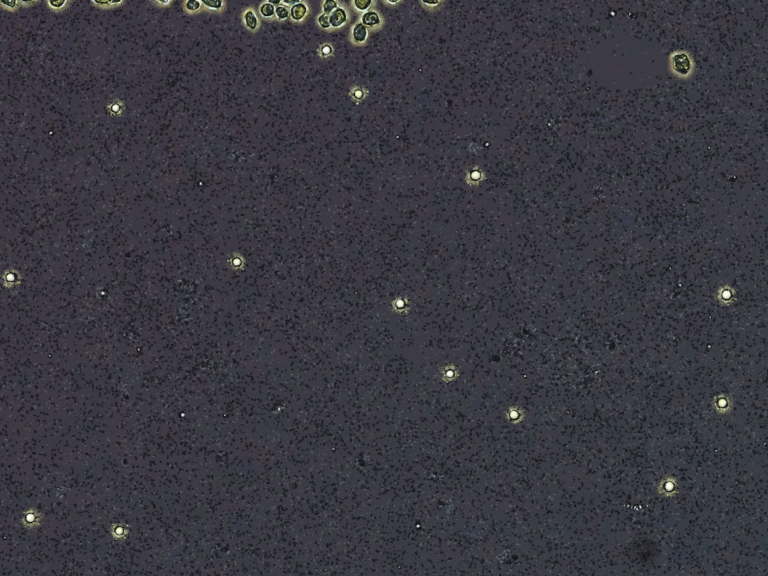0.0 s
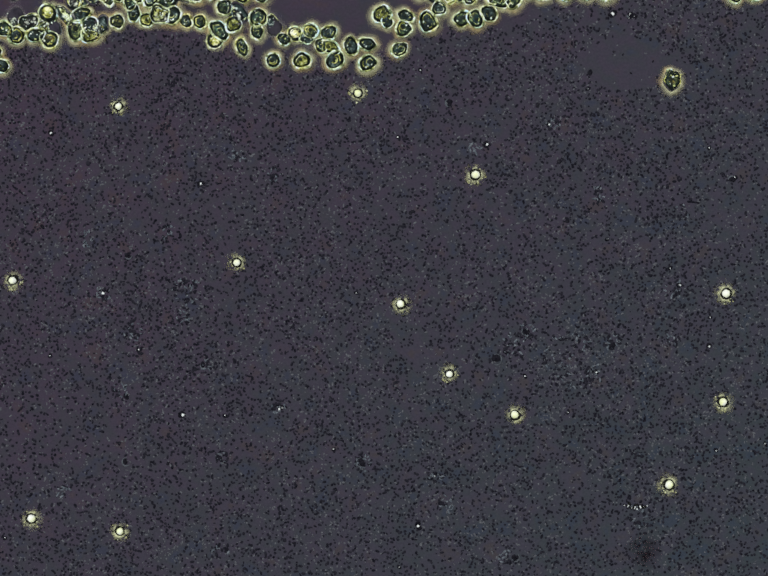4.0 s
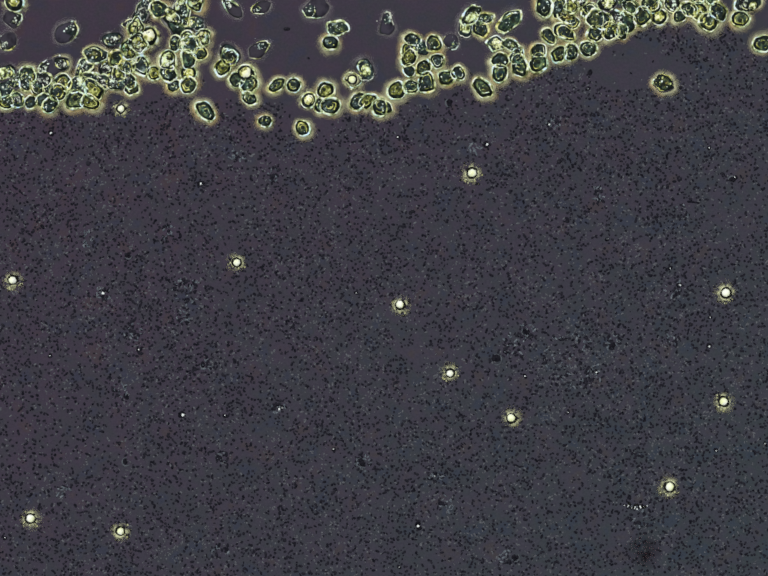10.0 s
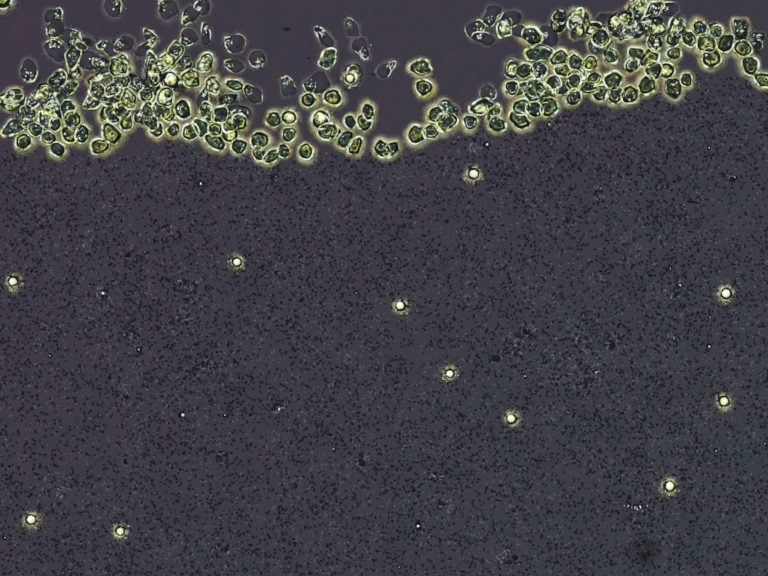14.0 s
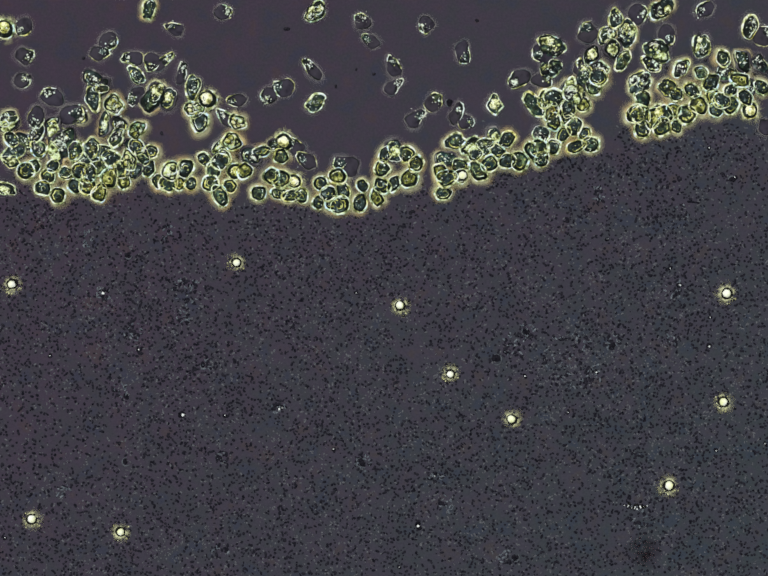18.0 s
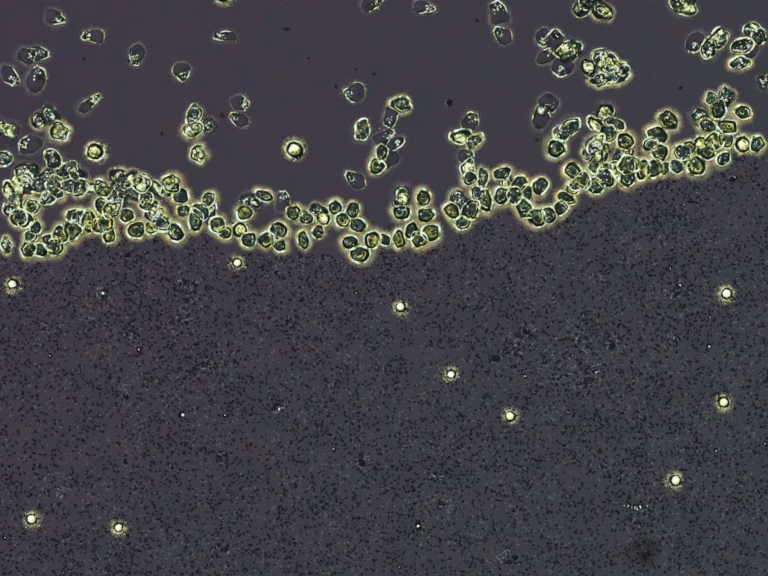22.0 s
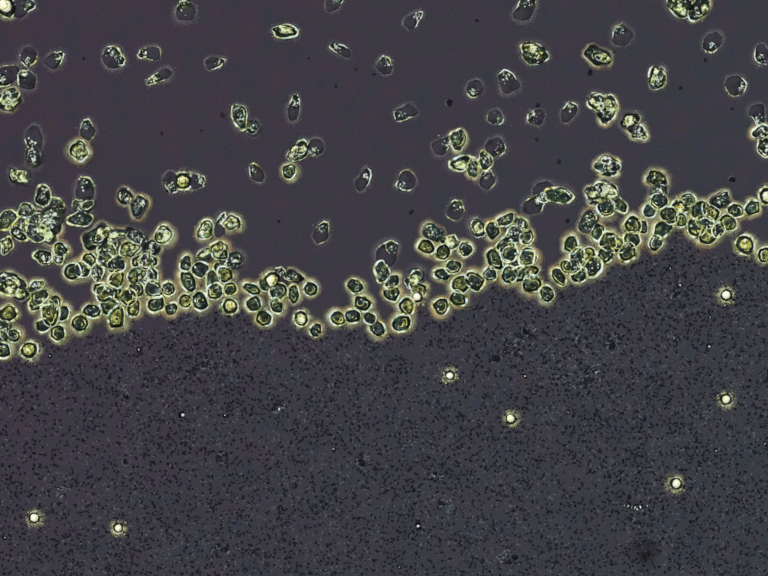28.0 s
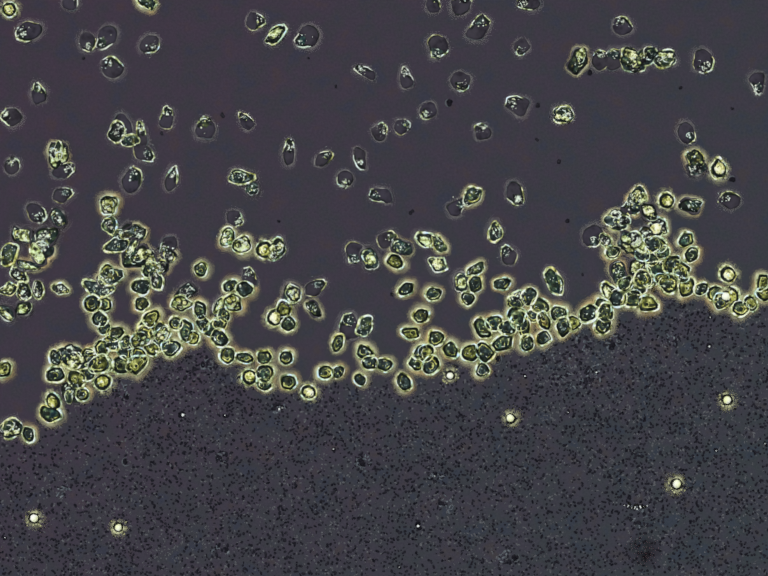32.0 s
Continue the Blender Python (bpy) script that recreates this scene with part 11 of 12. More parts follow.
    walk(CELLS[248], [at(0, 1302, -157, 165), at(7, 1297, -55, 169), at(8, 1315, -25, 132), at(9, 1317, -11, 134), at(10, 1324, 7, 171), at(11, 1306, 56, 205), at(12, 1311, 43, 188), at(13, 1343, 72, 216), at(14, 1333, 146, 249), at(17, 1349, 201, 271), at(18, 1356, 235, 297), at(19, 1344, 245, 276), at(20, 1345, 287, 270), at(21, 1344, 307, 235), at(22, 1346, 314, 243), at(23, 1320, 342, 240), at(24, 1317, 372, 218), at(25, 1308, 393, 233), at(28, 1287, 491, 198), at(29, 1280, 517, 225), at(30, 1298, 511, 219), at(31, 1294, 564, 196), at(32, 1300, 586, 176)])
    walk(CELLS[249], [at(0, 1237, -157, 109), at(8, 1259, -55, 121), at(9, 1262, 38, 97), at(10, 1267, 66, 101), at(11, 1262, 94, 78), at(12, 1248, 111, 41), at(13, 1259, 132, 45), at(14, 1289, 135, 48), at(17, 1320, 174, 29), at(18, 1299, 227, -3), at(19, 1299, 207, -29), at(20, 1330, 251, -27), at(21, 1327, 278, 11), at(22, 1326, 296, 28), at(23, 1320, 338, 53), at(24, 1375, 390, 71), at(25, 1352, 426, 38), at(28, 1337, 497, 66), at(29, 1300, 512, 83), at(30, 1327, 522, 105), at(31, 1326, 565, 127), at(32, 1323, 573, 139)])
    walk(CELLS[250], [at(0, -88, 78, 79), at(3, -60, 115, 78), at(6, 49, 106, 58), at(7, 52, 128, 51), at(8, 50, 133, 61), at(9, 48, 132, 76), at(10, 77, 181, 104), at(11, 95, 198, 90), at(12, 92, 208, 96), at(13, 112, 251, 124), at(14, 100, 282, 160), at(17, 100, 330, 168), at(18, 136, 354, 176), at(19, 107, 387, 151), at(20, 76, 403, 184), at(21, 79, 440, 213), at(22, 65, 482, 219), at(23, 67, 509, 226), at(24, 61, 525, 210), at(25, 99, 540, 243), at(28, 113, 619, 252), at(29, 153, 634, 232), at(30, 200, 660, 247), at(31, 208, 707, 278), at(32, 205, 723, 315)])
    walk(CELLS[251], [at(0, 383, -102, 40), at(3, 385, -55, 68), at(6, 373, 22, 50), at(7, 361, 37, 68), at(8, 343, 43, 90), at(9, 340, 76, 53), at(10, 359, 88, 78), at(11, 362, 125, 82), at(12, 396, 128, 50), at(13, 404, 205, 83), at(14, 420, 223, 71), at(17, 417, 286, 105), at(18, 417, 325, 128), at(19, 372, 318, 160), at(20, 392, 348, 196), at(21, 365, 382, 167), at(22, 344, 391, 180), at(23, 355, 425, 208), at(24, 329, 443, 207), at(25, 358, 471, 224), at(28, 380, 540, 259), at(29, 412, 591, 269), at(30, 434, 591, 240), at(31, 446, 595, 239), at(32, 469, 584, 208)])
    walk(CELLS[252], [at(0, 1742, 100, 129), at(14, 1619, 180, 149), at(17, 1495, 179, 163), at(18, 1470, 206, 168), at(19, 1471, 220, 161), at(20, 1409, 284, 133), at(21, 1390, 292, 157), at(22, 1390, 312, 166), at(23, 1364, 352, 162), at(24, 1366, 364, 167), at(25, 1346, 371, 182), at(28, 1343, 411, 186), at(29, 1257, 429, 171), at(30, 1306, 443, 160), at(31, 1317, 492, 166), at(32, 1326, 500, 181)])
    walk(CELLS[253], [at(0, -375, 522, 251), at(24, -25, 580, 225), at(25, 31, 571, 236), at(28, 18, 640, 202), at(29, 63, 672, 201), at(30, 77, 708, 169), at(31, 124, 737, 165), at(32, 158, 773, 142)])
    walk(CELLS[254], [at(0, 1146, -116, 221), at(6, 1116, -55, 189), at(7, 1135, -21, 225), at(8, 1111, 33, 202), at(9, 1127, 37, 215), at(10, 1168, 48, 194), at(11, 1180, 84, 206), at(12, 1176, 103, 205), at(13, 1183, 123, 193), at(14, 1212, 161, 201), at(17, 1196, 247, 210), at(18, 1193, 274, 235), at(19, 1183, 317, 221), at(20, 1176, 342, 194), at(21, 1175, 357, 209), at(22, 1169, 386, 175), at(23, 1171, 392, 156), at(24, 1180, 408, 153), at(25, 1169, 457, 160), at(28, 1156, 545, 128), at(29, 1152, 558, 142), at(30, 1112, 590, 177), at(31, 1095, 622, 198), at(32, 1088, 645, 166)])
    walk(CELLS[255], [at(0, 565, -31, 234), at(1, 535, -2, 236), at(2, 537, 22, 234), at(3, 529, 19, 204), at(6, 527, 119, 218), at(7, 523, 146, 209), at(8, 521, 162, 202), at(9, 519, 160, 212), at(10, 509, 173, 244), at(11, 509, 190, 246), at(12, 521, 185, 212), at(13, 529, 204, 217), at(14, 531, 288, 234), at(17, 551, 337, 247), at(18, 575, 366, 230), at(19, 576, 362, 242), at(20, 542, 416, 215), at(21, 562, 421, 210), at(22, 569, 472, 218), at(23, 573, 487, 222), at(24, 541, 481, 193), at(25, 550, 529, 217), at(28, 569, 595, 237), at(29, 570, 634, 264), at(30, 593, 667, 231), at(31, 553, 688, 267), at(32, 542, 762, 253)])
    walk(CELLS[256], [at(0, 958, -161, 242), at(8, 942, -55, 238), at(9, 931, 57, 236), at(10, 950, 58, 254), at(11, 937, 130, 277), at(12, 989, 127, 272), at(13, 1035, 142, 264), at(14, 1044, 143, 254), at(17, 1054, 215, 262), at(18, 1010, 282, 284), at(19, 1010, 313, 303), at(20, 1002, 338, 298), at(21, 1010, 339, 296), at(22, 1033, 376, 271), at(23, 1022, 348, 284), at(24, 1001, 343, 288), at(25, 957, 369, 275), at(28, 975, 467, 289), at(29, 981, 539, 274), at(30, 946, 579, 270), at(31, 995, 586, 287), at(32, 941, 578, 262)])
    walk(CELLS[257], [at(0, 480, -64, 216), at(1, 506, -55, 185), at(2, 510, -19, 175), at(3, 506, 13, 137), at(6, 452, 43, 156), at(7, 457, 59, 145), at(8, 441, 92, 151), at(9, 483, 115, 121), at(10, 470, 111, 153), at(11, 475, 158, 153), at(12, 492, 139, 162), at(13, 483, 189, 196), at(14, 489, 232, 186), at(17, 505, 283, 160), at(18, 514, 319, 176), at(19, 538, 312, 186), at(20, 515, 342, 175), at(21, 568, 367, 154), at(22, 514, 412, 189), at(23, 454, 396, 217), at(24, 474, 439, 194), at(25, 486, 473, 218), at(28, 475, 533, 216), at(29, 568, 547, 252), at(30, 574, 567, 271), at(31, 552, 627, 264), at(32, 595, 602, 277)])
    walk(CELLS[258], [at(0, 1447, -113, 259), at(7, 1429, -55, 271), at(8, 1444, -12, 253), at(9, 1454, -9, 274), at(10, 1453, -3, 263), at(11, 1456, 15, 299), at(12, 1454, 42, 323), at(13, 1468, 53, 349), at(14, 1460, 66, 376), at(17, 1458, 121, 346), at(18, 1430, 149, 311), at(19, 1464, 154, 276), at(20, 1423, 203, 307), at(21, 1444, 187, 283), at(22, 1452, 203, 273), at(23, 1451, 242, 298), at(24, 1470, 263, 272), at(25, 1448, 342, 280), at(28, 1405, 408, 317), at(29, 1367, 445, 320), at(30, 1367, 452, 344), at(31, 1362, 480, 352), at(32, 1353, 515, 388)])
    walk(CELLS[259], [at(0, 365, -166, 337), at(7, 405, -55, 328), at(8, 397, 16, 302), at(9, 399, 22, 313), at(10, 400, 5, 294), at(11, 390, 93, 312), at(12, 401, 98, 308), at(13, 388, 110, 342), at(14, 392, 162, 322), at(17, 430, 266, 348), at(18, 475, 290, 346), at(19, 424, 280, 346), at(20, 416, 333, 326), at(21, 399, 320, 337), at(22, 352, 376, 314), at(23, 373, 378, 315), at(24, 377, 422, 301), at(25, 423, 436, 314), at(28, 450, 512, 316), at(29, 437, 548, 306), at(30, 442, 543, 290), at(31, 451, 592, 291), at(32, 477, 618, 322)])
    walk(CELLS[260], [at(0, 269, -65, 336), at(1, 271, -55, 374), at(2, 265, -27, 411), at(3, 267, -15, 445), at(6, 266, 43, 450), at(7, 261, 53, 458), at(8, 249, 81, 420), at(9, 285, 95, 435), at(10, 254, 141, 464), at(11, 291, 140, 494), at(12, 292, 154, 510), at(13, 292, 175, 472), at(14, 303, 227, 439), at(17, 261, 319, 453), at(18, 292, 320, 477), at(19, 293, 344, 450), at(20, 309, 364, 487), at(21, 302, 394, 519), at(22, 305, 419, 538), at(23, 319, 434, 571), at(24, 279, 459, 581), at(25, 310, 473, 563), at(28, 304, 533, 530), at(29, 376, 544, 515), at(30, 365, 565, 481), at(31, 394, 608, 460), at(32, 409, 633, 459)])
    walk(CELLS[261], [at(0, -234, 467, 99), at(23, -46, 530, 71), at(24, -11, 528, 37), at(25, 44, 516, 42), at(28, 82, 606, 30), at(29, 138, 618, 38), at(30, 208, 634, 14), at(31, 238, 662, 30), at(32, 236, 681, 24)])
    walk(CELLS[262], [at(0, 159, -70, 48), at(1, 168, -55, 46), at(2, 178, -17, 52), at(3, 175, 2, 30), at(6, 151, 93, 18), at(7, 168, 103, 12), at(8, 164, 128, -12), at(9, 162, 139, 15), at(10, 158, 173, 32), at(11, 186, 198, 42), at(12, 171, 197, 59), at(13, 179, 202, 25), at(14, 229, 204, 0), at(17, 181, 278, -15), at(18, 214, 311, -21), at(19, 187, 335, -12), at(20, 177, 387, -14), at(21, 175, 398, -3), at(22, 156, 441, -5), at(23, 170, 465, -41), at(24, 164, 506, -77), at(25, 217, 522, -48), at(28, 234, 593, -52), at(29, 258, 624, -41), at(30, 267, 641, -60), at(31, 275, 670, -54), at(32, 256, 716, -62)])
    walk(CELLS[263], [at(0, 1097, -139, 180), at(10, 1062, -55, 166), at(11, 1077, 110, 150), at(12, 1064, 139, 137), at(13, 1084, 156, 153), at(14, 1093, 181, 174), at(17, 1094, 261, 137), at(18, 1100, 304, 150), at(19, 1088, 336, 179), at(20, 1096, 297, 168), at(21, 1104, 339, 197), at(22, 1135, 305, 164), at(23, 1149, 321, 138), at(24, 1103, 389, 149), at(25, 1004, 394, 122), at(28, 1038, 515, 108), at(29, 1048, 569, 102), at(30, 1027, 595, 106), at(31, 1037, 604, 92), at(32, 1053, 644, 69)])
    walk(CELLS[264], [at(0, 1056, -89, 169), at(3, 1083, -55, 151), at(6, 1097, -6, 179), at(7, 1096, -6, 207), at(8, 1076, -14, 206), at(9, 1103, 22, 188), at(10, 1148, 63, 175), at(11, 1144, 110, 147), at(12, 1144, 139, 135), at(13, 1143, 159, 150), at(14, 1174, 163, 118), at(17, 1176, 237, 91), at(18, 1171, 259, 54), at(19, 1158, 308, 29), at(20, 1163, 312, 53), at(21, 1141, 332, 64), at(22, 1101, 380, 42), at(23, 1096, 408, 38), at(24, 1088, 432, 67), at(25, 1073, 445, 55), at(28, 1075, 524, 72), at(29, 1087, 540, 88), at(30, 1086, 564, 64), at(31, 1084, 575, 79), at(32, 1079, 605, 55)])
    walk(CELLS[265], [at(0, 1249, -169, 300), at(9, 1209, -55, 268), at(10, 1185, 1, 269), at(11, 1187, 35, 305), at(12, 1189, 102, 305), at(13, 1184, 97, 280), at(14, 1166, 125, 273), at(17, 1157, 187, 298), at(18, 1142, 220, 284), at(19, 1156, 230, 251), at(20, 1167, 264, 270), at(21, 1162, 307, 306), at(22, 1203, 319, 337), at(23, 1179, 352, 325), at(24, 1130, 358, 306), at(25, 1053, 378, 331), at(28, 1064, 458, 335), at(29, 1136, 451, 371), at(30, 1162, 450, 371), at(31, 1153, 484, 333), at(32, 1236, 493, 317)])
    walk(CELLS[266], [at(0, 270, -85, 234), at(3, 295, -55, 207), at(6, 280, 7, 200), at(7, 289, 10, 223), at(8, 263, 33, 255), at(9, 268, 77, 257), at(10, 264, 104, 276), at(11, 244, 104, 292), at(12, 243, 97, 318), at(13, 243, 107, 308), at(14, 253, 134, 277), at(17, 235, 232, 244), at(18, 282, 267, 225), at(19, 277, 282, 261), at(20, 263, 315, 242), at(21, 242, 357, 276), at(22, 212, 386, 313), at(23, 237, 404, 295), at(24, 220, 455, 258), at(25, 257, 483, 226), at(28, 281, 563, 207), at(29, 328, 590, 186), at(30, 292, 624, 189), at(31, 302, 659, 191), at(32, 288, 694, 189)])
    walk(CELLS[267], [at(0, 267, -79, 50), at(3, 248, -55, 18), at(6, 231, 47, -15), at(7, 217, 78, -40), at(8, 206, 82, -63), at(9, 224, 92, -74), at(10, 219, 138, -111), at(11, 228, 140, -136), at(12, 218, 144, -127), at(13, 221, 133, -104), at(14, 243, 156, -87), at(17, 194, 249, -73), at(18, 243, 254, -51), at(19, 271, 243, -49), at(20, 283, 294, -57), at(21, 267, 315, -37), at(22, 241, 360, -16), at(23, 276, 363, 0), at(24, 289, 383, 32), at(25, 379, 413, 10), at(28, 310, 505, 7), at(29, 334, 533, 21), at(30, 317, 518, 44), at(31, 320, 531, 13), at(32, 327, 546, 38)])
    walk(CELLS[268], [at(0, 253, -98, 166), at(3, 215, -55, 164), at(6, 196, 22, 185), at(7, 199, 37, 191), at(8, 178, 63, 218), at(9, 185, 81, 189), at(10, 195, 113, 177), at(11, 202, 137, 180), at(12, 182, 154, 152), at(13, 204, 167, 115), at(14, 204, 187, 137), at(17, 179, 281, 105), at(18, 190, 305, 106), at(19, 142, 335, 134), at(20, 160, 377, 107), at(21, 155, 374, 113), at(22, 115, 381, 115), at(23, 163, 381, 137), at(24, 144, 369, 147), at(25, 181, 450, 152), at(28, 220, 530, 141), at(29, 237, 546, 153), at(30, 212, 539, 154), at(31, 242, 554, 185), at(32, 228, 564, 194)])
    walk(CELLS[269], [at(0, -216, 264, 16), at(14, -31, 335, 34), at(17, 88, 335, 52), at(18, 99, 360, 20), at(19, 78, 394, 27), at(20, 49, 409, 38), at(21, 84, 439, 14), at(22, 69, 422, -7), at(23, 89, 444, -14), at(24, 88, 442, 18), at(25, 145, 459, 8), at(28, 183, 531, -11), at(29, 189, 574, -30), at(30, 208, 576, -1), at(31, 247, 579, -14), at(32, 215, 621, -48)])
    walk(CELLS[270], [at(0, 146, -218, 229), at(12, 183, -55, 207), at(13, 182, 93, 232), at(14, 151, 116, 269), at(17, 118, 202, 268), at(18, 191, 202, 292), at(19, 176, 239, 258), at(20, 207, 336, 222), at(21, 191, 348, 208), at(22, 147, 381, 186), at(23, 160, 306, 151), at(24, 169, 319, 186), at(25, 247, 378, 192), at(28, 166, 448, 194), at(29, 186, 522, 202), at(30, 171, 499, 218), at(31, 197, 484, 221), at(32, 240, 501, 205)])
    walk(CELLS[271], [at(0, 300, -136, 158), at(6, 288, -55, 192), at(7, 295, -16, 176), at(8, 310, -5, 207), at(9, 305, 27, 233), at(10, 289, 27, 244), at(11, 303, 86, 280), at(12, 291, 115, 302), at(13, 254, 147, 316), at(14, 283, 172, 317), at(17, 258, 270, 338), at(18, 280, 301, 330), at(19, 262, 319, 299), at(20, 274, 367, 316), at(21, 269, 391, 321), at(22, 239, 406, 333), at(23, 278, 427, 355), at(24, 266, 449, 341), at(25, 276, 449, 307), at(28, 279, 484, 317), at(29, 350, 482, 338), at(30, 377, 504, 370), at(31, 356, 552, 390), at(32, 381, 596, 389)])
    walk(CELLS[272], [at(0, 1390, -122, 65), at(7, 1420, -55, 92), at(8, 1423, -17, 123), at(9, 1430, -22, 115), at(10, 1420, -8, 105), at(11, 1408, 2, 135), at(12, 1403, 35, 134), at(13, 1423, 43, 119), at(14, 1429, 60, 119), at(17, 1432, 135, 96), at(18, 1411, 186, 126), at(19, 1429, 179, 122), at(20, 1393, 215, 141), at(21, 1397, 211, 160), at(22, 1443, 258, 133), at(23, 1432, 285, 146), at(24, 1470, 319, 152), at(25, 1456, 366, 186), at(28, 1437, 454, 149), at(29, 1398, 481, 143), at(30, 1443, 523, 151), at(31, 1432, 550, 153), at(32, 1388, 561, 117)])
    walk(CELLS[273], [at(0, 1320, -144, 124), at(7, 1353, -55, 107), at(8, 1346, -20, 137), at(9, 1351, -10, 138), at(10, 1341, -9, 144), at(11, 1339, 31, 123), at(12, 1336, 37, 137), at(13, 1363, 82, 108), at(14, 1373, 82, 117), at(17, 1354, 178, 106), at(18, 1380, 193, 75), at(19, 1398, 212, 62), at(20, 1379, 237, 36), at(21, 1374, 248, 47), at(22, 1406, 302, 48), at(23, 1384, 336, 37), at(24, 1416, 361, 45), at(25, 1405, 388, 26), at(28, 1396, 419, 39), at(29, 1343, 456, 45), at(30, 1353, 477, 73), at(31, 1379, 509, 60), at(32, 1358, 545, 91)])
    walk(CELLS[274], [at(0, 418, -93, 331), at(3, 451, -55, 345), at(6, 436, -5, 358), at(7, 432, 47, 325), at(8, 426, 62, 299), at(9, 421, 92, 293), at(10, 399, 92, 279), at(11, 427, 122, 305), at(12, 418, 157, 318), at(13, 395, 192, 320), at(14, 424, 233, 301), at(17, 437, 293, 304), at(18, 458, 321, 309), at(19, 428, 330, 272), at(20, 432, 358, 286), at(21, 452, 390, 256), at(22, 426, 407, 244), at(23, 424, 408, 236), at(24, 431, 411, 201), at(25, 454, 432, 172), at(28, 453, 548, 154), at(29, 483, 599, 139), at(30, 474, 594, 110), at(31, 448, 613, 96), at(32, 458, 644, 92)])
    walk(CELLS[275], [at(0, -79, 129, 259), at(9, -4, 160, 227), at(10, 37, 163, 224), at(11, 39, 174, 246), at(12, 43, 201, 273), at(13, 38, 211, 293), at(14, 51, 243, 288), at(17, 62, 278, 296), at(18, 52, 288, 331), at(19, 40, 296, 359), at(20, 48, 324, 379), at(21, 76, 355, 390), at(22, 97, 362, 392), at(23, 124, 369, 406), at(24, 90, 381, 436), at(25, 106, 445, 462), at(28, 86, 450, 499), at(29, 138, 498, 509), at(30, 115, 532, 542), at(31, 189, 526, 530), at(32, 220, 570, 558)])
    walk(CELLS[276], [at(0, -312, 390, 306), at(20, -32, 430, 270), at(21, 33, 431, 253), at(22, 38, 414, 273), at(23, 59, 448, 281), at(24, 56, 434, 293), at(25, 74, 437, 278), at(28, 57, 455, 255), at(29, 82, 538, 290), at(30, 78, 536, 294), at(31, 128, 515, 316), at(32, 57, 543, 338)])
    walk(CELLS[277], [at(0, -215, 417, 260), at(24, -20, 470, 271), at(25, 85, 489, 302), at(28, 120, 523, 286), at(29, 142, 546, 281), at(30, 97, 576, 265), at(31, 91, 598, 288), at(32, 79, 593, 272)])
    walk(CELLS[278], [at(0, 1251, -140, 223), at(9, 1232, -55, 212), at(10, 1238, 9, 181), at(11, 1233, 25, 193), at(12, 1225, 23, 219), at(13, 1233, 11, 204), at(14, 1253, 48, 236), at(17, 1252, 105, 203), at(18, 1206, 114, 232), at(19, 1220, 100, 265), at(20, 1244, 134, 272), at(21, 1193, 184, 285), at(22, 1201, 141, 289), at(23, 1225, 197, 324), at(24, 1263, 221, 334), at(25, 1290, 205, 341), at(28, 1286, 247, 372), at(29, 1251, 322, 352), at(30, 1285, 323, 328), at(31, 1319, 372, 294), at(32, 1324, 433, 305)])
    walk(CELLS[279], [at(0, 96, -78, 108), at(2, 87, -55, 95), at(3, 89, 39, 77), at(6, 86, 87, 43), at(7, 95, 119, 35), at(8, 105, 115, 26), at(9, 101, 162, 0), at(10, 110, 182, 1), at(11, 145, 183, -20), at(12, 152, 189, -4), at(13, 167, 191, 7), at(14, 142, 180, 23), at(17, 146, 258, 2), at(18, 153, 300, 1), at(19, 171, 305, -8), at(20, 162, 355, 28), at(21, 152, 296, 1), at(22, 134, 347, 20), at(23, 128, 352, 2), at(24, 137, 363, -17), at(25, 99, 342, 9), at(28, 113, 416, -26), at(29, 175, 388, -8), at(30, 182, 377, 17), at(31, 211, 422, -1), at(32, 266, 287, -6)])
    walk(CELLS[280], [at(0, 811, -55, 200), at(1, 822, -10, 194), at(2, 823, -8, 170), at(3, 826, 8, 157), at(6, 835, 65, 168), at(7, 849, 17, 164), at(8, 853, 74, 189), at(9, 859, 69, 188), at(10, 841, 81, 169), at(11, 848, 133, 146), at(12, 857, 158, 129), at(13, 816, 184, 124), at(14, 752, 228, 103), at(17, 779, 331, 73), at(18, 787, 315, 68), at(19, 778, 323, 45), at(20, 732, 347, 31), at(21, 724, 369, 59), at(22, 780, 311, 88), at(23, 724, 410, 91), at(24, 716, 436, 68), at(25, 769, 498, 38), at(28, 802, 575, 46), at(29, 791, 624, 76), at(30, 799, 685, 47), at(31, 843, 695, 48), at(32, 859, 717, 51)])
    walk(CELLS[281], [at(0, -272, 469, 75), at(24, -15, 545, 85), at(25, 68, 587, 85), at(28, 105, 642, 93), at(29, 142, 675, 58), at(30, 157, 736, 33), at(31, 174, 722, 8), at(32, 205, 743, 25)])
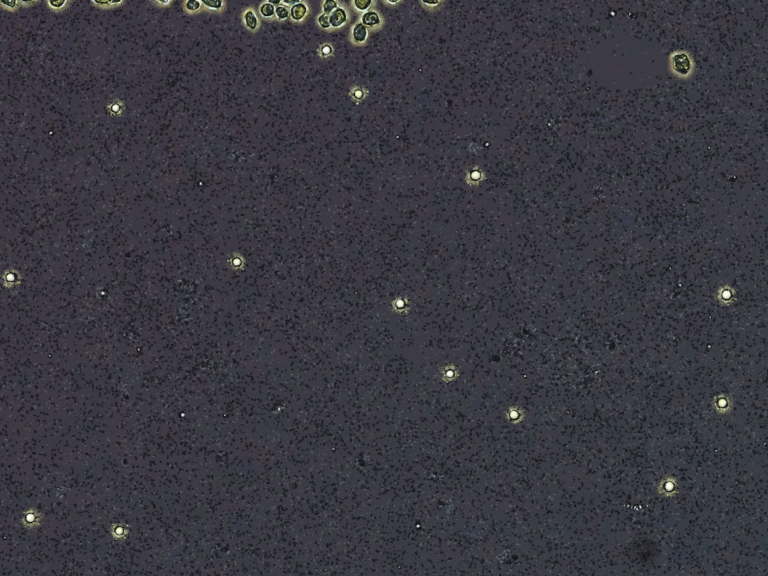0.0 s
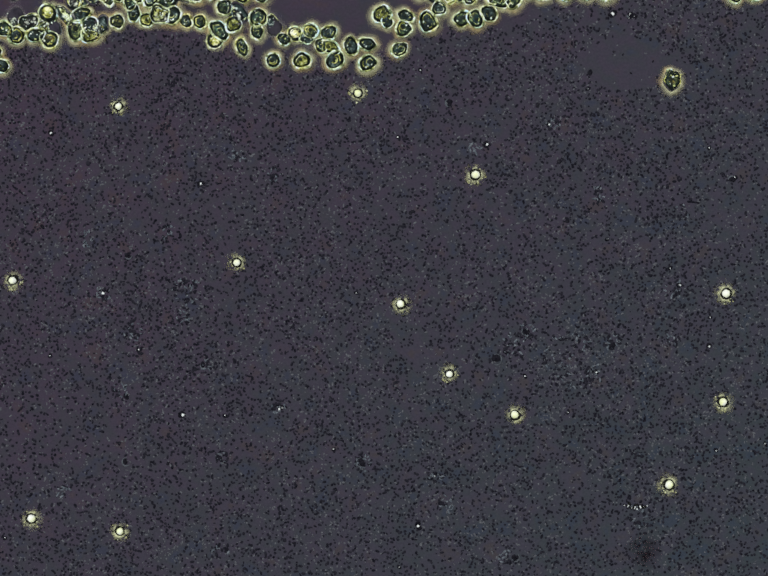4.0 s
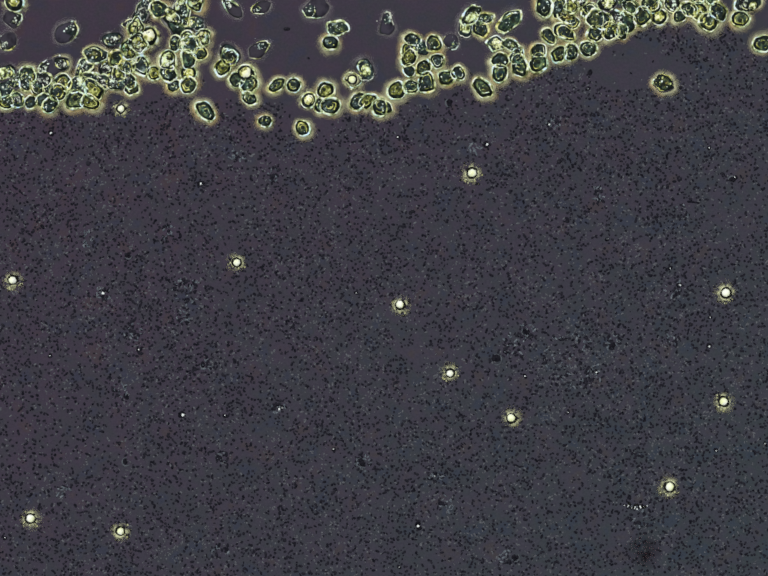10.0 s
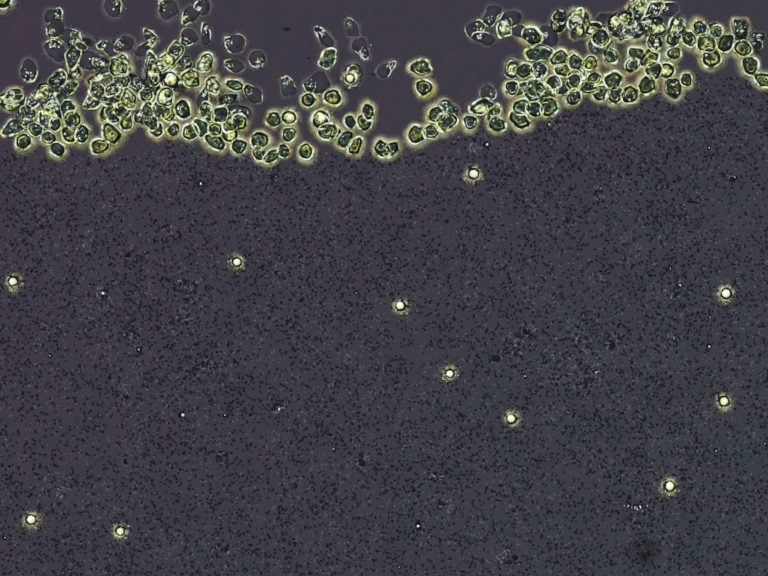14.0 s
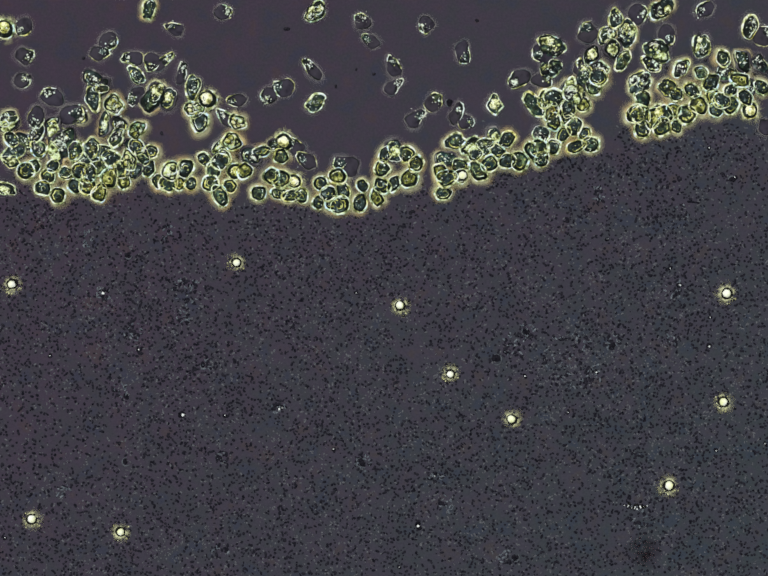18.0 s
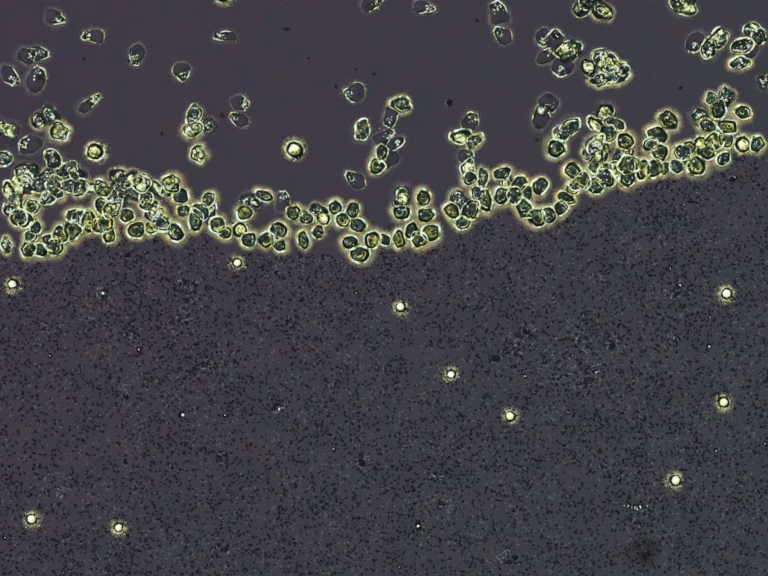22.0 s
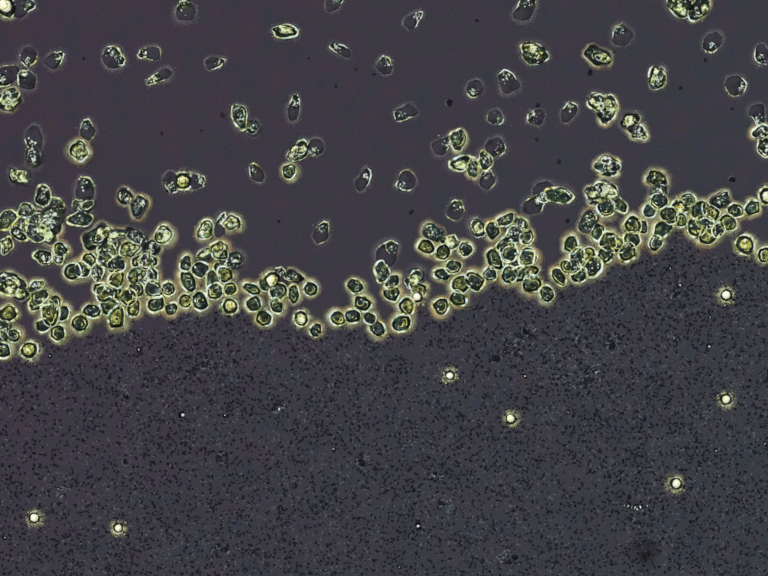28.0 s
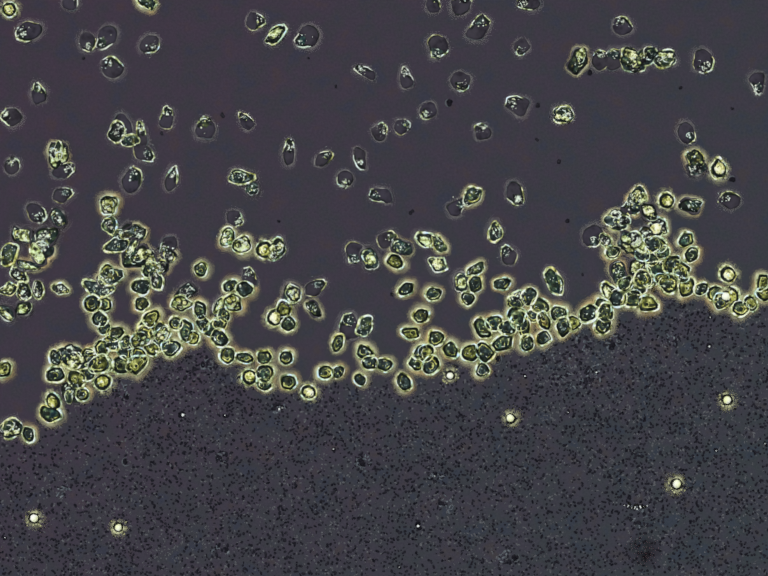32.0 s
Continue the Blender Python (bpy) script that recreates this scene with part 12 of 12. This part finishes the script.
    walk(CELLS[282], [at(0, 1226, -81, 122), at(3, 1229, -55, 148), at(6, 1209, -9, 166), at(7, 1222, -9, 184), at(8, 1218, 12, 183), at(9, 1201, 15, 158), at(10, 1207, 27, 193), at(11, 1211, 30, 212), at(12, 1205, 59, 195), at(13, 1211, 52, 164), at(14, 1207, 60, 181), at(17, 1184, 141, 175), at(18, 1195, 137, 146), at(19, 1201, 157, 149), at(20, 1240, 243, 179), at(21, 1238, 250, 174), at(22, 1215, 254, 145), at(23, 1247, 321, 171), at(24, 1226, 358, 142), at(25, 1223, 374, 157), at(28, 1212, 401, 137), at(29, 1196, 446, 161), at(30, 1233, 508, 138), at(31, 1233, 572, 137), at(32, 1242, 594, 132)])
    walk(CELLS[283], [at(0, 1138, -105, 7), at(6, 1170, -55, -17), at(7, 1163, -18, -54), at(8, 1177, -4, -68), at(9, 1189, 9, -86), at(10, 1214, 41, -96), at(11, 1217, 45, -120), at(12, 1215, 102, -100), at(13, 1236, 123, -109), at(14, 1250, 167, -121), at(17, 1287, 251, -99), at(18, 1309, 238, -88), at(19, 1303, 268, -93), at(20, 1301, 284, -80), at(21, 1282, 304, -116), at(22, 1278, 339, -91), at(23, 1262, 333, -73), at(24, 1263, 373, -87), at(25, 1229, 410, -90), at(28, 1240, 494, -87), at(29, 1213, 503, -59), at(30, 1237, 551, -44), at(31, 1232, 594, -67), at(32, 1235, 639, -89)])
    walk(CELLS[284], [at(0, 992, -134, 180), at(8, 973, -55, 189), at(9, 988, 53, 174), at(10, 989, 40, 195), at(11, 935, 126, 181), at(12, 961, 180, 208), at(13, 962, 200, 229), at(14, 1008, 233, 242), at(17, 983, 279, 208), at(18, 984, 311, 209), at(19, 954, 301, 191), at(20, 953, 312, 210), at(21, 947, 302, 195), at(22, 969, 288, 217), at(23, 983, 260, 224), at(24, 998, 286, 249), at(25, 997, 247, 274), at(28, 965, 343, 267), at(29, 1005, 431, 278), at(30, 955, 467, 280), at(31, 977, 454, 299), at(32, 896, 498, 303)])
    walk(CELLS[285], [at(0, 1828, 95, 299), at(14, 1614, 155, 333), at(17, 1554, 150, 305), at(18, 1528, 177, 311), at(19, 1534, 160, 284), at(20, 1508, 198, 257), at(21, 1560, 199, 279), at(22, 1602, 210, 266), at(24, 1601, 310, 299), at(25, 1577, 299, 282), at(28, 1616, 310, 285), at(32, 1616, 310, 283)])
    walk(CELLS[286], [at(0, 1268, -187, 164), at(11, 1270, -55, 189), at(12, 1283, 31, 167), at(13, 1308, 28, 176), at(14, 1297, 65, 194), at(17, 1316, 100, 226), at(18, 1271, 125, 244), at(19, 1275, 147, 257), at(20, 1299, 210, 282), at(21, 1266, 237, 307), at(22, 1253, 253, 344), at(23, 1260, 288, 307), at(24, 1321, 327, 281), at(25, 1308, 374, 294), at(28, 1261, 416, 322), at(29, 1210, 446, 332), at(30, 1251, 501, 305), at(31, 1294, 570, 319), at(32, 1319, 564, 291)])
    walk(CELLS[287], [at(0, 817, -84, 280), at(3, 853, -55, 249), at(6, 866, 43, 249), at(7, 865, 60, 275), at(8, 858, 85, 275), at(9, 871, 106, 243), at(10, 835, 119, 233), at(11, 845, 181, 264), at(12, 875, 219, 263), at(13, 887, 223, 260), at(14, 903, 251, 266), at(17, 917, 314, 266), at(18, 899, 352, 288), at(19, 888, 322, 289), at(20, 916, 372, 325), at(21, 896, 379, 313), at(22, 922, 431, 311), at(23, 935, 417, 317), at(24, 904, 449, 335), at(25, 854, 458, 319), at(28, 870, 504, 334), at(29, 885, 532, 300), at(30, 809, 523, 305), at(31, 835, 573, 329), at(32, 806, 534, 331)])
    walk(CELLS[288], [at(0, 186, -97, 243), at(3, 195, -55, 242), at(6, 211, 7, 243), at(7, 248, 14, 212), at(8, 219, 47, 248), at(9, 218, 92, 245), at(10, 241, 122, 279), at(11, 236, 138, 305), at(12, 233, 152, 281), at(13, 220, 199, 315), at(14, 252, 226, 347), at(17, 243, 325, 320), at(18, 250, 347, 297), at(19, 251, 350, 322), at(20, 251, 422, 306), at(21, 254, 422, 310), at(22, 218, 456, 303), at(23, 255, 458, 269), at(24, 229, 481, 231), at(25, 267, 516, 260), at(28, 264, 607, 248), at(29, 280, 627, 281), at(30, 300, 639, 301), at(31, 326, 652, 338), at(32, 297, 682, 325)])
    walk(CELLS[289], [at(0, 1099, -167, 240), at(8, 1139, -55, 268), at(9, 1151, 14, 262), at(10, 1140, 18, 245), at(11, 1144, 17, 271), at(12, 1135, 74, 292), at(13, 1149, 90, 309), at(14, 1175, 131, 292), at(17, 1200, 189, 264), at(18, 1160, 221, 251), at(19, 1181, 237, 226), at(20, 1224, 303, 203), at(21, 1202, 331, 215), at(22, 1234, 352, 240), at(23, 1215, 364, 256), at(24, 1204, 404, 223), at(25, 1157, 480, 210), at(28, 1177, 525, 243), at(29, 1171, 544, 233), at(30, 1172, 570, 250), at(31, 1131, 632, 267), at(32, 1149, 667, 262)])
    walk(CELLS[290], [at(0, 1305, -164, 41), at(9, 1281, -55, 63), at(10, 1273, -5, 33), at(11, 1271, 24, 51), at(12, 1253, 55, 50), at(13, 1252, 49, 31), at(14, 1226, 94, -2), at(17, 1223, 147, 32), at(18, 1193, 153, 67), at(19, 1254, 207, 99), at(20, 1289, 253, 62), at(21, 1245, 296, 70), at(22, 1271, 316, 48), at(23, 1267, 320, 70), at(24, 1273, 340, 49), at(25, 1247, 387, 33), at(28, 1201, 452, 54), at(29, 1175, 453, 70), at(30, 1189, 454, 76), at(31, 1181, 489, 80), at(32, 1262, 557, 103)])
    walk(CELLS[291], [at(0, 381, -89, 165), at(3, 369, -55, 139), at(6, 370, 44, 143), at(7, 397, 35, 168), at(8, 419, 29, 156), at(9, 396, 58, 147), at(10, 389, 47, 172), at(11, 347, 107, 153), at(12, 337, 116, 123), at(13, 331, 137, 128), at(14, 342, 165, 95), at(17, 373, 185, 89), at(18, 345, 201, 61), at(19, 331, 292, 47), at(20, 330, 316, 74), at(21, 304, 352, 67), at(22, 289, 374, 47), at(23, 281, 320, 53), at(24, 218, 345, 82), at(25, 269, 429, 97), at(28, 224, 490, 127), at(29, 271, 512, 131), at(30, 288, 534, 142), at(31, 295, 538, 120), at(32, 306, 530, 97)])
    walk(CELLS[292], [at(0, 413, -138, 107), at(8, 383, -55, 115), at(9, 399, -9, 85), at(10, 375, 25, 97), at(11, 370, 68, 93), at(12, 356, 56, 65), at(13, 357, 53, 94), at(14, 359, 108, 67), at(17, 382, 124, 46), at(18, 395, 178, 81), at(19, 450, 213, 84), at(20, 400, 199, 68), at(21, 378, 205, 61), at(22, 397, 237, 73), at(23, 329, 246, 100), at(24, 335, 201, 91), at(25, 414, 226, 83), at(28, 490, 237, 103), at(29, 387, 233, 121), at(30, 439, 228, 139), at(31, 505, 311, 175), at(32, 491, 362, 176)])
    walk(CELLS[293], [at(0, 283, -81, 188), at(3, 296, -55, 180), at(6, 299, 14, 152), at(7, 275, 29, 154), at(8, 267, 74, 128), at(9, 295, 80, 141), at(10, 274, 113, 145), at(11, 323, 102, 182), at(12, 339, 70, 152), at(13, 303, 88, 162), at(14, 332, 135, 183), at(17, 334, 214, 202), at(18, 394, 222, 170), at(19, 352, 266, 191), at(20, 356, 346, 169), at(21, 339, 375, 139), at(22, 319, 433, 147), at(23, 333, 435, 120), at(24, 332, 462, 92), at(25, 335, 480, 105), at(28, 300, 560, 118), at(29, 351, 612, 151), at(30, 333, 608, 142), at(31, 350, 659, 179), at(32, 333, 683, 214)])
    walk(CELLS[294], [at(0, 1133, -167, 354), at(8, 1112, -55, 317), at(9, 1134, -9, 341), at(10, 1151, 10, 346), at(11, 1146, 61, 364), at(12, 1125, 105, 330), at(13, 1130, 76, 365), at(14, 1142, 120, 381), at(17, 1114, 176, 384), at(18, 1114, 202, 416), at(19, 1124, 243, 420), at(20, 1137, 252, 449), at(21, 1123, 294, 472), at(22, 1169, 349, 491), at(23, 1176, 374, 505), at(24, 1146, 381, 492), at(25, 1083, 427, 503), at(28, 1075, 527, 540), at(29, 1070, 546, 553), at(30, 1043, 589, 534), at(31, 1059, 577, 543), at(32, 1102, 624, 510)])
    walk(CELLS[295], [at(0, 80, -45, 237), at(22, 80, -45, 246), at(23, 80, 10, 239), at(24, 20, -45, 226), at(27, 35, -45, 204), at(28, 40, 15, 185), at(29, 35, 20, 210), at(30, 30, 15, 223), at(31, 100, 30, 193), at(32, 70, -45, 184)])
    walk(CELLS[296], [at(0, 300, -45, 257), at(22, 300, -45, 256), at(23, 280, 50, 283), at(24, 260, 50, 291), at(25, 290, 175, 266), at(26.5, 260, 150, 257), at(28, 230, 120, 262), at(29, 245, 60, 291), at(30, 230, 110, 300), at(31, 225, 130, 314), at(32, 230, 140, 286)])
    walk(CELLS[297], [at(0, -45, 430, 194), at(23, -45, 430, 174), at(24, 10, 425, 189), at(25, 20, 425, 219), at(28, 15, 450, 217), at(29, -45, 480, 247), at(30, 35, 530, 263), at(31, 20, 515, 260), at(32, 20, 520, 240)])
    walk(CELLS[298], [at(0, -45, 150, 86), at(27, -45, 150, 71), at(28, 15, 155, 44), at(29, 40, 135, 21), at(30, 50, 135, -1), at(31, 60, 100, 1), at(32, 60, 65, 26)])
    walk(CELLS[299], [at(0, -45, 180, 302), at(27, -45, 180, 276), at(28, 55, 165, 295), at(29, 40, 195, 309), at(30, 105, 205, 303), at(31, 60, 285, 323), at(32, 25, 240, 340)])
    walk(CELLS[300], [at(0, 15, -45, 52), at(27.2, 15, -45, 80), at(28, 15, 15, 68), at(28.7, -48, 10, 51), at(31.2, -48, 15, 64), at(32, 20, 20, 48)])
    walk(CELLS[301], [at(0, 1020, -45, 215), at(24, 1020, -45, 241), at(25, 1020, 85, 216), at(28, 1070, 20, 235), at(29, 995, 30, 222), at(30, 985, 70, 250), at(31, 1040, 85, 233), at(32, 975, 60, 228)])
    walk(CELLS[302], [at(0, 200, -45, 143), at(27.2, 200, -45, 134), at(28, 230, 115, 155), at(29, 240, 205, 127), at(30, 245, 270, 109), at(31, 265, 390, 124), at(32, 290, 310, 150)])
    walk(CELLS[303], [at(0, 630, -45, 2), at(24, 630, -45, 28), at(25, 630, 5, 24), at(28, 585, 65, -3), at(29, 620, 90, 24), at(30, 510, 190, 18), at(31, 470, 180, 42), at(32, 565, 70, 43)])
    walk(CELLS[304], [at(0, 690, -45, 71), at(30, 690, -45, 42), at(31, 695, 50, 27), at(32, 630, 75, 24)])
    walk(CELLS[305], [at(0, -45, 660, 57), at(28, -45, 660, 65), at(29, 15, 670, 35), at(30, -45, 690, 12), at(31, -45, 740, 30), at(32, 10, 755, 37)])
    walk(CELLS[306], [at(0, 1380, -45, 101), at(29, 1380, -45, 128), at(30, 1380, 50, 152), at(31, 1440, -45, 134), at(32, 1435, 125, 125)])
    walk(CELLS[307], [at(0, 1613, 440, 4), at(30, 1613, 440, 31), at(31, 1525, 445, 6), at(32, 1490, 410, -16)])
    walk(CELLS[308], [at(0, 1270, -45, 276), at(31, 1270, -45, 304), at(32, 1270, 55, 275)])
    walk(CELLS[309], [at(0, 165, -45, 256), at(29, 165, -45, 231), at(30, 160, 20, 237), at(31, 165, -45, 238), at(32, 145, 5, 242)])
    walk(CELLS[310], [at(0, 262, -60, 0), at(6.5, 262, -60, 20), at(7.5, 266, 56, 40), at(8, 272, 60, 50), at(9, 292, 50, 60), at(10, 305, 75, 70), at(11, 312, 90, 80), at(12, 330, 152, 95), at(14, 350, 165, 110), at(17, 345, 160, 140), at(18, 424, 204, 160), at(19, 396, 240, 180), at(21, 440, 90, 200), at(23, 460, -60, 220), at(32, 460, -60, 230)])
    walk(CELLS[311], [at(0, 500, -60, 0), at(8, 490, -60, 10), at(9, 484, 50, 15), at(10, 502, 150, 20), at(11, 503, 151, 25), at(12, 512, 166, 40), at(13, 586, 176, 60), at(14, 655, 243, 80), at(17, 632, 210, 120), at(18, 580, 290, 140), at(19, 590, 330, 150), at(22, 602, 306, 170), at(24, 564, 378, 190), at(25, 566, 482, 200), at(28, 556, 572, 230), at(32, 562, 648, 250)])
    walk(CELLS[312], [at(0, -70, 290, 0), at(23, -70, 290, 20), at(23.6, 20, 281, 35), at(24, 40, 278, 50), at(24.4, 30, 280, 60), at(25.2, -70, 290, 70), at(27, -70, 30, 90), at(27.7, 0, 18, 100), at(28, 14, 15, 110), at(28.8, -70, 0, 120), at(32, -70, 0, 130)])
    walk(CELLS[313], [at(0, 1230, -70, 0), at(24, 1215, -70, 30), at(24.7, 1208, 146, 40), at(25, 1202, 158, 50), at(25.5, 1212, 163, 60), at(27.5, 1240, 385, 100), at(28, 1236, 392, 110), at(29, 1250, 385, 130), at(30, 1300, 420, 150), at(31, 1322, 432, 160), at(32, 1338, 468, 170)])
    walk(CELLS[314], [at(0, 1640, 250, 0), at(28, 1640, 275, 20), at(29, 1545, 286, 40), at(30, 1532, 291, 60), at(31, 1540, 330, 80), at(32, 1466, 346, 100)])


motions()
